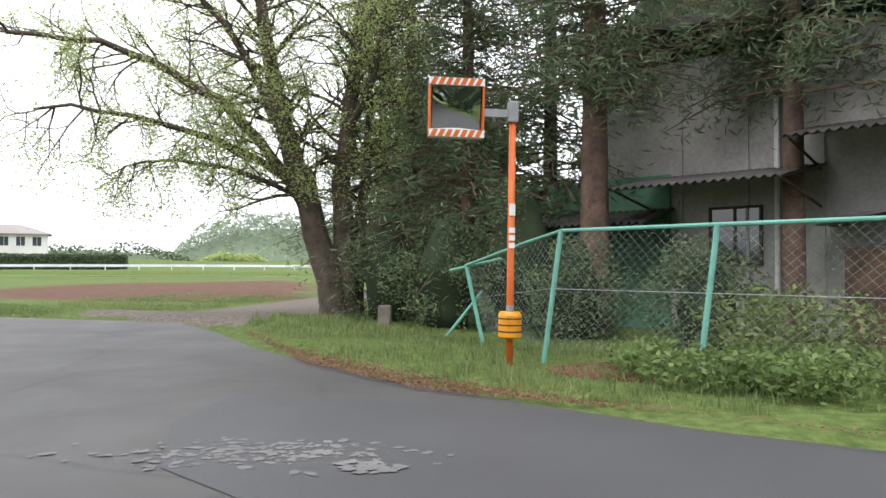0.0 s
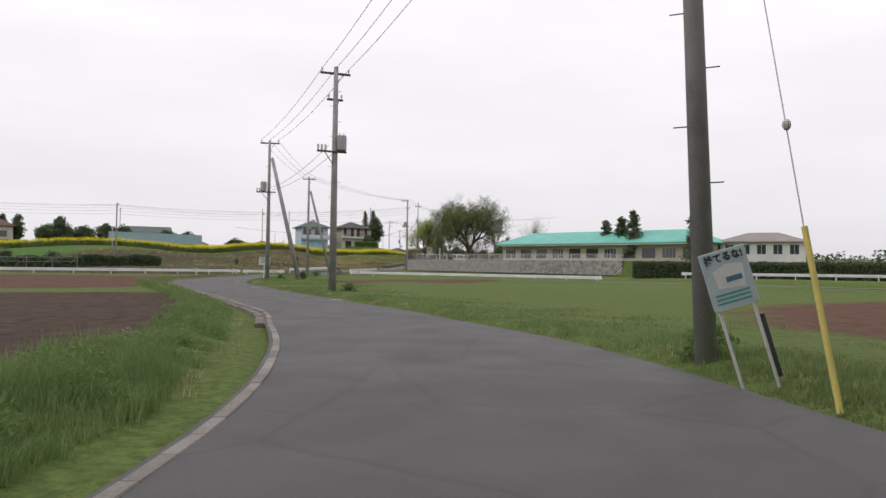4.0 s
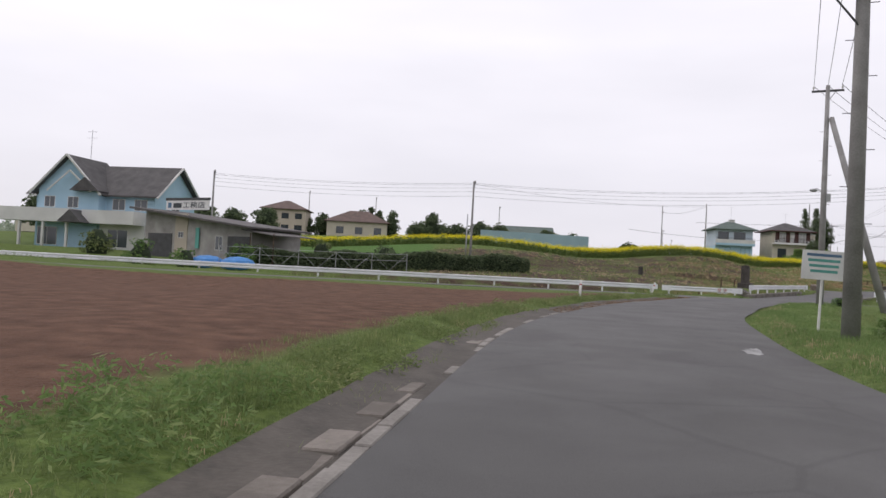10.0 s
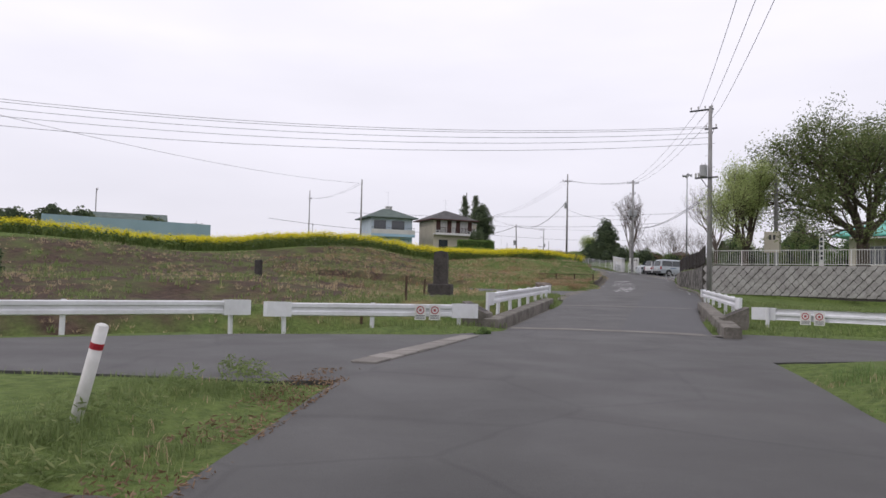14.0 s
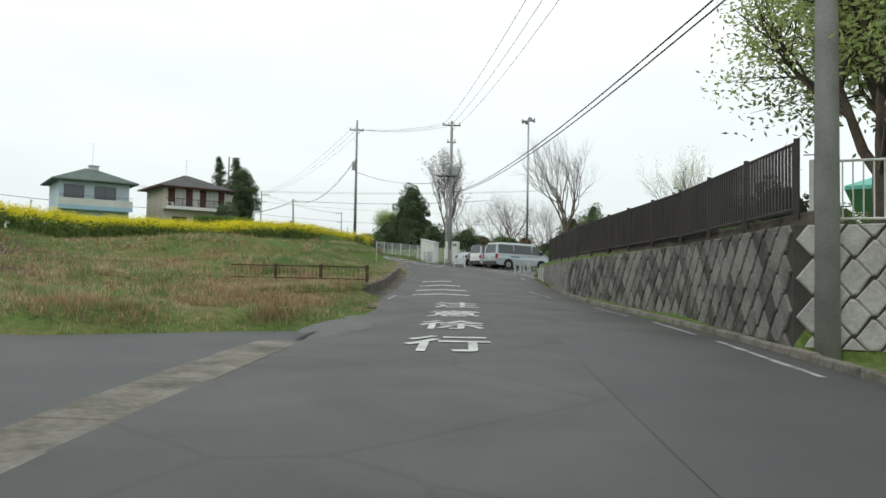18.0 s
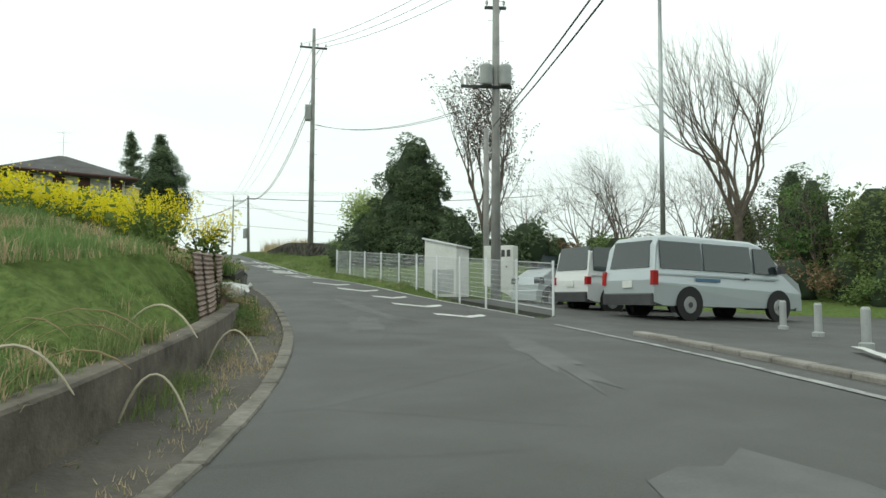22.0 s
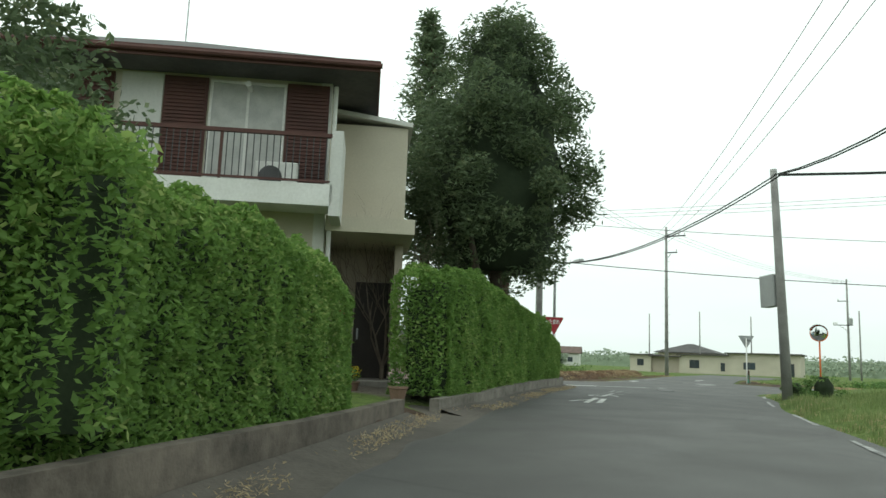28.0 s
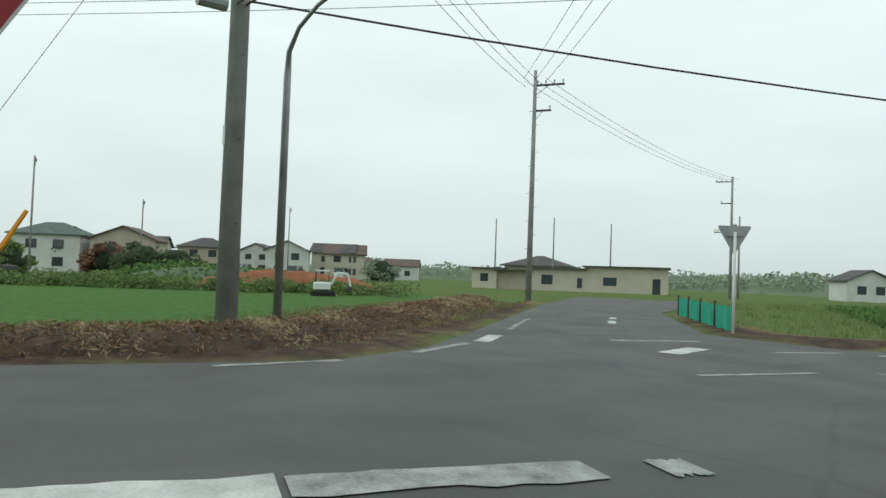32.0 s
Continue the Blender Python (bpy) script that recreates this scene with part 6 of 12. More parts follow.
def fine_quad(g, a, b, c, d, n=3):
    a, b, c, d = (Vector(q) for q in (a, b, c, d))
    k = len(g.v)
    for i in range(n + 1):
        for j2 in range(n + 1):
            g.v.append(tuple((a.lerp(b, i / n)).lerp(d.lerp(c, i / n), j2 / n).to_3d()))
    for i in range(n):
        for j2 in range(n):
            q = k + i * (n + 1) + j2
            g.f.append((q, q + n + 1, q + n + 2, q + 1))


def ragged_quads(a, b, w0, w1, n=8, amp=0.02):
    """A band from a to b with worn, uneven edges."""
    g = Geo()
    a, b = Vector(a), Vector(b)
    d = b - a
    nn = Vector((-d.y, d.x)).normalized()
    for k in range(n + 1):
        f = k / n
        p = a + d * f
        w = w0 + (w1 - w0) * f
        l1, l2 = p + nn * (w / 2 + RNG.normal() * amp), p - nn * (w / 2 + RNG.normal() * amp)
        g.v += [(l1.x, l1.y, 0), (l2.x, l2.y, 0)]
    g.f = [(2 * k + 1, 2 * k + 3, 2 * k + 2, 2 * k) for k in range(n)]
    return g


def marking(name, g, label, material=ROAD_PAINT, lift=0.009, category="road marking", group=""):
    return whole(name, drape(g, lift), material, label, category, group)


def chevron(apex, d, half, back, thick, material=ROAD_PAINT, right_worn=0.0, left_worn=0.0):
    """An arrowhead band: apex forward along d."""
    d = Vector(d).normalized()
    n = Vector((-d.y, d.x))
    a = Vector(apex)
    g = Geo()
    for s in (1, -1):
        end = half * (1 - left_worn) if s > 0 else half * (1 - right_worn)
        k0 = len(g.v)
        for k in range(7):
            f = k / 6 * end / half
            p = a + n * (s * half * f) - d * (back * f)
            q = p - d * (thick + RNG.normal() * 0.03)
            p += d * RNG.normal() * 0.015
            g.v += [(p.x, p.y, 0), (q.x, q.y, 0)]
        for k in range(6):
            f = (k0 + 2 * k, k0 + 2 * k + 2, k0 + 2 * k + 3, k0 + 2 * k + 1)
            g.f.append(f if s < 0 else tuple(reversed(f)))
    return marking("chevron_marking", g, "worn white chevron painted on the asphalt", material, group="road chevrons")


for k, (x, y) in enumerate(((-128.22, 87.69), (-130.27, 89.94), (-132.27, 92.19), (-134.37, 94.49))):
    chevron((x, y), (-0.66, 0.75), 0.95, 0.75, 0.42, right_worn=(0.0, 0.0, 0.25, 0.6)[k])
for k, (x, y) in enumerate(((-147.5, 108.35), (-150.1, 109.6), (-152.75, 110.8), (-155.3, 111.85), (-157.9, 112.7))):
    chevron((x, y), (0.84, -0.54), 0.8, 1.0, 0.46, right_worn=(0.25, 0.1, 0.35, 0.0, 0.0)[k], left_worn=0.38)


def glyph_mesh(text, width, length, centre, d, lift=0.012, thin=0.0):
    """A character of the built-in font, stretched and laid on the road."""
    cu = bpy.data.curves.new("glyph", "FONT")
    cu.body, cu.align_x, cu.align_y, cu.resolution_u = text, "CENTER", "CENTER", 2
    cu.offset = thin
    tmp = bpy.data.objects.new("glyph", cu)
    scene.collection.objects.link(tmp)
    bpy.context.view_layer.update()
    me = bpy.data.meshes.new_from_object(tmp.evaluated_get(bpy.context.evaluated_depsgraph_get()))
    bpy.data.objects.remove(tmp)
    bpy.data.curves.remove(cu)
    co = np.array([v.co for v in me.vertices]) if len(me.vertices) else np.zeros((1, 3))
    lo, hi = co.min(0), co.max(0)
    d = Vector(d).normalized()
    rt = Vector((d.y, -d.x))
    for v in me.vertices:
        u = ((v.co.x - lo[0]) / max(1e-6, hi[0] - lo[0]) - 0.5) * width
        w = ((v.co.y - lo[1]) / max(1e-6, hi[1] - lo[1]) - 0.5) * length
        x, y = centre[0] + rt.x * u + d.x * w, centre[1] + rt.y * u + d.y * w
        v.co = (x, y, on_road(x, y, lift))
    return me


def road_text(chars, first, pitch, d, width, length, label, material=ROAD_PAINT):
    d = Vector(d).normalized()
    for k, ch in enumerate(chars):
        c = Vector(first) + Vector(pitch) * k
        me = glyph_mesh(ch, width, length, c, d, thin=0.012)
        me.materials.append(material)
        tagged(new("road_lettering", me), label, "road marking", group="road lettering")


road_text("行徐意注", (-117.75, 76.45), (-2.12, 2.45), (-0.655, 0.755), 1.2, 2.0, "white road lettering asking drivers to go slowly")
road_text("行徐意注", (-171.7, 117.4), (2.87, -0.85), (0.95, -0.31), 1.2, 2.05, "white road lettering for oncoming traffic")


def painted_letter(strokes, label):
    """One worn road letter: strokes (material, half breadth across, half breadth along, points across and along the lane)."""
    d = Vector((-0.845, 0.535)).normalized()
    rt = Vector((d.y, -d.x))
    e = thing("road_lettering", Matrix(), label, "road marking", group="road lettering")
    for k, (material, bu, bw, pts) in enumerate(strokes):
        p = resample(np.array(pts, dtype=float), 0.06)
        t = np.gradient(p, axis=0)
        t /= np.linalg.norm(t, axis=1)[:, None]
        g = Geo()
        for (u, w), (tu, tw) in zip(p, t):
            r = 1 + 0.12 * noise.noise(Vector((u * 9, w * 5, k)))
            for sgn in (-1, 1):
                uu, ww = u - tw * bu * sgn * r, w + tu * bw * sgn * r
                x, y = -198.4 + rt.x * uu + d.x * ww, 127.0 + rt.y * uu + d.y * ww
                g.v.append((x, y, on_road(x, y, 0.006 + 0.0015 * k)))
        g.f = [(2 * i, 2 * i + 1, 2 * i + 3, 2 * i + 2) for i in range(len(p) - 1)]
        part("stroke", g, material, e)


STOP_LABEL = "worn white road lettering telling drivers to stop"
painted_letter([(ROAD_PAINT, 0.058, 0.1, [(0.02, -1.05), (0.01, 0.2), (-0.01, 1.3)]), (ROAD_PAINT, 0.045, 0.07, [(-0.36, -0.66), (-0.2, -0.22), (-0.05, 0.13), (0.08, 0.55), (0.17, 0.9)]),
                (ROAD_PAINT, 0.06, 0.1, [(0.225, 0.92), (0.25, 0.0), (0.28, -1.0)]), (ROAD_PAINT_OLD, 0.03, 0.09, [(0.28, -0.9), (0.38, -0.78)])], STOP_LABEL)
painted_letter([(ROAD_PAINT, 0.055, 0.1, [(0.08, 4.87), (0.06, 3.4), (0.02, 2.36)]), (ROAD_PAINT, 0.045, 0.1, [(0.05, 3.3), (-0.1, 3.33), (-0.25, 3.14), (-0.33, 2.82), (-0.28, 2.52), (-0.12, 2.36), (0.02, 2.45)]),
                (ROAD_PAINT, 0.042, 0.1, [(0.06, 3.3), (0.2, 3.17), (0.32, 2.92), (0.39, 2.6)]), (ROAD_PAINT_OLD, 0.04, 0.055, [(-0.33, 4.35), (0.43, 4.5)]), (ROAD_PAINT_OLD, 0.04, 0.05, [(-0.33, 3.82), (0.42, 3.92)])], STOP_LABEL)
painted_letter([(ROAD_PAINT_OLD, 0.04, 0.09, [(-0.1, 6.1), (-0.07, 7.6)]), (ROAD_PAINT_OLD, 0.045, 0.09, [(0.1, 6.18), (0.19, 7.5)]), (ROAD_PAINT_OLD, 0.03, 0.05, [(-0.24, 5.89), (0.53, 5.98)])], STOP_LABEL)
for a, b, w in (((-113.2, 77.4), (-115.5, 80.2), 0.1), ((-116.2, 81.0), (-118.0, 83.1), 0.1), ((-119.3, 84.4), (-121.5, 86.5), 0.08), ((-124.5, 89.0), (-127.3, 91.6), 0.07), ((-132.7, 98.7), (-134.2, 100.3), 0.1), ((-136.1, 102.1), (-140.8, 105.4), 0.12), ((-140.8, 105.4), (-145.5, 108.6), 0.12)):
    marking("edge_line", ragged_quads(a, b, w, w, 10, 0.012), "faded white edge line", ROAD_PAINT_OLD)
rl = edge_line(1, row_at(-148.5), row_at(-180), -0.12)
for k in range(0, len(rl) - 8, 8):
    g = Geo()
    for a in rl[k:k + 9]:
        g.v += [(a[0] + 0.03 + RNG.normal() * 0.008, a[1] - 0.05, 0), (a[0] - 0.03, a[1] + 0.06 + RNG.normal() * 0.008, 0)]
    g.f = [(2 * q + 1, 2 * q + 3, 2 * q + 2, 2 * q) for q in range(8)]
    marking("edge_line", g, "white edge line along the hill road", ROAD_PAINT)
for a, b in (((-189.5, 126.2), (-191.3, 127.3)), ((-193.3, 128.5), (-195.5, 129.9)), ((-197.8, 131.3), (-200.3, 133.1)), ((-202.2, 134.5), (-203.6, 135.6)), ((-127.2, 84.2), (-128.6, 85.9))):
    marking("edge_line", ragged_quads(a, b, 0.08, 0.08, 8, 0.012), "worn white edge line", ROAD_PAINT_OLD)


def flat_marking(g, z, label, material=ROAD_PAINT, name="road_line"):
    g.v = [(x, y, z) for x, y, _ in g.v]
    return whole(name, g, material, label, "road marking", group="crossroads markings")


for a, b, w, m in (((-209.12, 130.8), (-208.87, 132.4), 0.42, ROAD_PAINT), ((-208.86, 132.45), (-208.58, 134.3), 0.42, ROAD_PAINT_OLD), ((-208.47, 134.72), (-208.42, 135.0), 0.4, ROAD_PAINT_OLD), ((-213.9, 132.9), (-214.2, 134.6), 0.14, ROAD_PAINT_OLD), ((-214.9, 136.0), (-216.2, 137.6), 0.18, ROAD_PAINT_OLD),
                   ((-216.4, 138.0), (-217.6, 139.0), 0.3, ROAD_PAINT), ((-214.2, 140.3), (-214.8, 141.6), 0.4, ROAD_PAINT), ((-214.0, 142.6), (-213.7, 144.0), 0.15, ROAD_PAINT_OLD), ((-211.9, 138.6), (-211.7, 140.6), 0.12, ROAD_PAINT_OLD),
                   ((-211.4, 141.5), (-211.2, 143.8), 0.12, ROAD_PAINT_OLD), ((-219.0, 140.2), (-222.5, 143.0), 0.1, ROAD_PAINT_OLD), ((-220.8, 144.6), (-221.9, 145.5), 0.22, ROAD_PAINT), ((-222.7, 146.2), (-223.4, 146.8), 0.2, ROAD_PAINT), ((-213.2, 144.3), (-212.6, 146.2), 0.14, ROAD_PAINT),
                   ((-216.4, 140.9), (-216.0, 142.8), 0.25, ROAD_PAINT_OLD)):
    flat_marking(ragged_quads(a, b, w, w, 10, 0.02), 6.034 if a[0] > -209.3 else 6.03, "worn white line at the crossroads", m)
whole("manhole_cover", Geo().prism([(-206.25, 133.45), (-206.2, 134.0), (-207.0, 134.35), (-207.05, 133.8)], 6.0, 6.036), DARK_METAL, "dark steel drain cover set in the asphalt", "manhole cover")
for a, b in (((-135.6, 101.4), (-136.0, 102.2)), ((-136.5, 102.4), (-137.5, 104.0)), ((-137.8, 104.4), (-138.7, 106.0)), ((-139.2, 106.8), (-140.2, 108.5)), ((-136.0, 105.6), (-137.1, 108.0)), ((-137.7, 107.6), (-137.5, 110.4)), ((-139.4, 110.4), (-139.3, 113.0)), ((-135.2, 108.2), (-137.0, 111.3))):
    g = ragged_quads(a, b, 0.15, 0.15, 8, 0.015)
    g.v = [(x, y, car_park_z(x, y) + 0.015) for x, y, _ in g.v]
    whole("bay_line", g, ROAD_PAINT, "white parking bay line", "road marking", group="parking bay lines")


def blob(cx, cy, rx, ry, ang, z=None, n=22, amp=0.18, lift=0.004):
    """An uneven flat patch."""
    g = Geo()
    ca, sa = math.cos(radians(ang)), math.sin(radians(ang))
    rim = []
    for k in range(n):
        a = 2 * math.pi * k / n
        r = 1 + RNG.normal() * amp
        u, v = math.cos(a) * rx * r, math.sin(a) * ry * r
        rim.append((cx + u * ca - v * sa, cy + u * sa + v * ca, 0))
    g.add([(cx, cy, 0)] + [(cx + (x - cx) * 0.5, cy + (y - cy) * 0.5, 0) for x, y, _ in rim] + rim,
          [(0, 1 + k, 1 + (k + 1) % n) for k in range(n)] + [(1 + k, 1 + n + k, 1 + n + (k + 1) % n, 1 + (k + 1) % n) for k in range(n)])
    g.v = [(x, y, (on_road(x, y, lift) if z is None else z)) for x, y, _ in g.v]
    return g


for cx, cy, rx, ry, ang, m in ((-121.3, 77.5, 2.6, 0.5, 128, ASPHALT_FADED), (-142.5, 104.2, 2.4, 0.25, 140, ASPHALT_FADED), (-150.5, 107.9, 3.2, 0.22, 155, ASPHALT_FADED), (-147.4, 105.4, 1.8, 0.25, 140, ASPHALT_FADED), (-137.6, 99.9, 1.6, 0.8, 130, ASPHALT_FADED),
                               (-29.9, 22.6, 2.2, 0.3, 160, ASPHALT_FADED), (-35.5, 23.6, 2.6, 0.24, 168, ASPHALT_FADED), (-38.5, 25.6, 0.5, 0.3, 170, ASPHALT_FADED), (-35.2, 25.55, 0.45, 0.25, 170, ROAD_PAINT_OLD), (-50.0, 28.0, 0.45, 0.2, 170, ROAD_PAINT_OLD), (-46.5, 25.8, 2.2, 0.35, 170, ASPHALT_FADED), (-62.5, 31.5, 0.6, 0.15, 150, ROAD_PAINT_OLD)):
    whole("road_patch", blob(cx, cy, rx, ry, ang), m, "pale worn scar on the asphalt", "road patch", group="road patches")
JUNCTION_PATCH = [(-2.9, 7.4), (-1.6, 7.2), (-0.4, 6.9), (0.8, 5.95), (2.0, 5.25), (4.0, 4.0), (3.4, 2.2), (0.4, 1.6), (-1.6, 2.6), (-1.5, 4.0), (-2.6, 5.0), (-3.0, 6.2)]
whole("road_patch", pad_mesh("road_patch", [(x, y) for x, y in JUNCTION_PATCH], -0.271, ASPHALT_NEW), ASPHALT_NEW, "darker newer asphalt across the junction", "road patch", group="road patches")
g = Geo()
crumb = np.random.default_rng(12)
for k in range(320):
    cx, cy = -2.15 + crumb.normal() * 0.45, 5.35 + crumb.normal() * 0.14 + 0.1 * crumb.normal()
    r = 0.008 + 0.03 * crumb.random() ** 2
    q = blob(cx, cy, r * 1.3, r * 0.9, crumb.random() * 180, -0.2695 + 0.00001 * k, 8, 0.25)
    g.add(q.v, q.f)
for k in range(40):
    cx, cy = -1.4 + crumb.normal() * 0.12, 5.0 + crumb.normal() * 0.05
    r = 0.015 + 0.04 * crumb.random() ** 2
    q = blob(cx, cy, r * 1.3, r * 0.9, crumb.random() * 180, -0.264 + 0.00003 * k, 8, 0.25)
    g.add(q.v, q.f)
whole("road_crumbs", g, ASPHALT_WORN, "crumbled pale asphalt at the junction", "road patch", kind="stuff")
rows = [r for r in smooth_rows(RISE[:6], 1.0)]
g = Geo()
for r in rows:
    a, b = Vector((r[0], r[1])), Vector((r[2], r[3]))
    p, q = a.lerp(b, 0.56), a.lerp(b, 0.985)
    for f in np.linspace(0, 1, 4):
        s = p.lerp(q, f)
        g.v.append((s.x, s.y, on_road(s.x, s.y, 0.004)))
for i in range(len(rows) - 1):
    for k in range(3):
        g.f.append((i * 4 + k, (i + 1) * 4 + k, (i + 1) * 4 + k + 1, i * 4 + k + 1))
whole("road_patch", g, ASPHALT_NEW, "long darker strip of newer asphalt", "road patch", group="road patches")


# ---------------------------------------------------------------- signs, mirrors, fences
def text_part(text, size, parent, m, material, width=None, extrude=0.002):
    cu = bpy.data.curves.new("lettering", "FONT")
    cu.body, cu.align_x, cu.align_y, cu.size, cu.extrude, cu.resolution_u = text, "CENTER", "CENTER", size, extrude, 3
    cu.offset = 0.006
    tmp = bpy.data.objects.new("lettering", cu)
    scene.collection.objects.link(tmp)
    bpy.context.view_layer.update()
    me = bpy.data.meshes.new_from_object(tmp.evaluated_get(bpy.context.evaluated_depsgraph_get()))
    bpy.data.objects.remove(tmp)
    bpy.data.curves.remove(cu)
    if width and len(me.vertices):
        xs = [v.co.x for v in me.vertices]
        k = width / max(1e-6, max(xs) - min(xs))
        for v in me.vertices:
            v.co.x *= k
    me.materials.append(material)
    ob = new("lettering", me)
    ob.parent = parent
    ob.matrix_local = m
    return ob


def rounded_triangle(s, r, inset=0.0):
    """Downward triangle with rounded corners, as (x, z); the top edge at z = 0."""
    h = s * math.sqrt(3) / 2
    cs = [(-s / 2, 0), (s / 2, 0), (0, -h)]
    cen = (0, -h / 3)
    out = []
    for k, (x, z) in enumerate(cs):
        dx, dz = x - cen[0], z - cen[1]
        ln = math.hypot(dx, dz)
        ux, uz = dx / ln, dz / ln
        cx, cz = x - ux * (2 * r + 2 * inset), z - uz * (2 * r + 2 * inset)
        a0 = math.atan2(uz, ux)
        for q in range(5):
            a = a0 + radians(60) - radians(120) * q / 4
            out.append((cx + math.cos(a) * r, cz + math.sin(a) * r))
    return out


def tri_plate(parent, name, s, r, inset, y0, y1, material, label=""):
    poly = rounded_triangle(s, r, inset)
    n = len(poly)
    g = Geo().add([(x, y0, z) for x, z in poly] + [(x, y1, z) for x, z in poly], [tuple(range(n)), tuple(range(2 * n - 1, n - 1, -1))] + [(i, n + i, n + (i + 1) % n, (i + 1) % n) for i in range(n)])
    return part(name, g, material, parent, label)


stop = thing("stop_sign", pose(-209.1, 130.72, 5.95, 0, 0, 91), "red triangular stop sign with white lettering on a white post", "road sign")
part("post", Geo().tube([(0.05, 0.05, -0.3), (0.05, 0.05, 2.5)], 0.03, 12), WHITE_PAINT, stop, smooth=True)
plate = tri_plate(stop, "plate", 0.82, 0.035, 0.0, -0.004, 0.004, SIGN_WHITE)
plate.location = (0, 0, 2.6)
face = tri_plate(stop, "face", 0.82, 0.03, 0.016, -0.009, -0.004, RED, "red face with a thin white rim")
face.location = (0, 0, 2.6)
text_part("止まれ", 0.2, stop, pose(0, -0.012, 2.4, 90), SIGN_WHITE, width=0.46)
ysign = thing("triangle_sign", pose(-217.5, 145.45, 5.85, 0, 0, 240), "back of a triangular road sign on a white post", "road sign")
part("post", Geo().tube([(0, 0.05, -0.3), (0, 0.05, 2.6)], 0.035, 12), WHITE_PAINT, ysign, smooth=True)
yp = tri_plate(ysign, "plate", 0.82, 0.035, 0.0, -0.004, 0.004, GREY_METAL)
yp.location = (0, 0, 2.75)
part("bracket", Geo().box(-0.2, 0.2, 0.004, 0.04, 2.5, 2.54), STEEL, ysign)
cm = thing("convex_mirror", pose(-214.1, 147.1, 5.95, 0, 0, 40), "round convex traffic mirror with a black hood on an orange post", "traffic mirror")
part("post", Geo().tube([(0, 0.12, -0.3), (0, 0.12, 2.9)], 0.04, 12), ORANGE, cm, smooth=True)
part("housing", Geo().tube([(0, 0.1, 2.8), (0, 0.03, 2.8), (0, -0.03, 2.8)], [0.3, 0.42, 0.42], 28), ORANGE, cm, "orange mirror back")


def dome(r, bulge, n=28, rings=6):
    g = Geo()
    g.v.append((0, -bulge, 0))
    for i in range(1, rings + 1):
        f = i / rings
        for k in range(n):
            a = 2 * math.pi * k / n
            g.v.append((math.cos(a) * r * f, -bulge * (1 - f * f), math.sin(a) * r * f))
    g.f += [(0, 1 + k, 1 + (k + 1) % n) for k in range(n)]
    for i in range(rings - 1):
        b = 1 + i * n
        g.f += [(b + k, b + n + k, b + n + (k + 1) % n, b + (k + 1) % n) for k in range(n)]
    return g


mf = part("mirror_face", dome(0.38, 0.05), MIRROR, cm, "mirror glass", smooth=True)
mf.location = (0, -0.032, 2.8)
hood = Geo()
for k in range(15):
    a = radians(20 + 140 * k / 14)
    for y in (0.0, -0.2):
        hood.v.append((math.cos(a) * 0.43, y, 2.8 + math.sin(a) * 0.43))
hood.f = [(2 * k, 2 * k + 1, 2 * k + 3, 2 * k + 2) for k in range(14)]
part("hood", hood, BLACK, cm)

# the square mirror at the first bend
tm = thing("traffic_mirror", pose(-0.25, 9.4, -0.3, 0, 0.8, 8), "square traffic mirror with striped rim on a bright orange post", "traffic mirror")
part("post", Geo().tube([(0, 0, -0.3), (0, 0, 0.9), (0, 0, 3.1)], [0.042, 0.042, 0.04], 14), ORANGE, tm, smooth=True)
part("bracket_arm", Geo().box(-0.36, 0.03, -0.035, 0.035, 2.93, 3.02), STEEL, tm)
part("clamp", Geo().box(-0.06, 0.06, -0.06, 0.06, 2.88, 3.12, 0.01), STEEL, tm)
bump = part("bumper", Geo().tube([(0, 0, 0.35), (0, 0, 0.37), (0, 0, 0.62), (0, 0, 0.66)], [0.11, 0.14, 0.14, 0.12], 16), AMBER, tm, "amber plastic bumper with dark grooves")
for k in range(3):
    part("groove", Geo().tube([(0, 0, 0.425 + k * 0.075), (0, 0, 0.44 + k * 0.075)], 0.144, 16), BLACK, bump).matrix_parent_inverse = Matrix()
part("sleeve", Geo().tube([(0, 0, 0.66), (0, 0, 0.74)], 0.046, 12), STEEL, tm)
for k, (z, h) in enumerate(((1.78, 0.14), (1.58, 0.06), (1.49, 0.06), (1.4, 0.06))):
    part("label_plate", Geo().box(-0.035, 0.035, -0.05, -0.043, z, z + h), SIGN_WHITE, tm)
mz0, mz1, mx0, mx1 = 2.66, 3.34, -1.0, -0.36
part("mirror_back", Geo().box(mx0, mx1, -0.02, 0.02, mz0, mz1, 0.01), DARK_METAL, tm)
g = Geo()
for i in range(9):
    for k in range(9):
        u, v = i / 8, k / 8
        g.v.append((mx0 + 0.04 + (mx1 - mx0 - 0.08) * u, -0.072 - 0.08 * (v - 0.5) - 0.02 * (1 - (2 * u - 1) ** 2) * (1 - (2 * v - 1) ** 2), mz0 + 0.07 + (mz1 - mz0 - 0.16) * v))
g.f = [(i * 9 + k, (i + 1) * 9 + k, (i + 1) * 9 + k + 1, i * 9 + k + 1) for i in range(8) for k in range(8)]
part("mirror_face", g, MIRROR, tm, "curved mirror face", smooth=True)
for x in (mx0, mx1 - 0.02):
    part("side_rim", Geo().box(x, x + 0.02, -0.13, 0.03, mz0, mz1), ORANGE, tm)
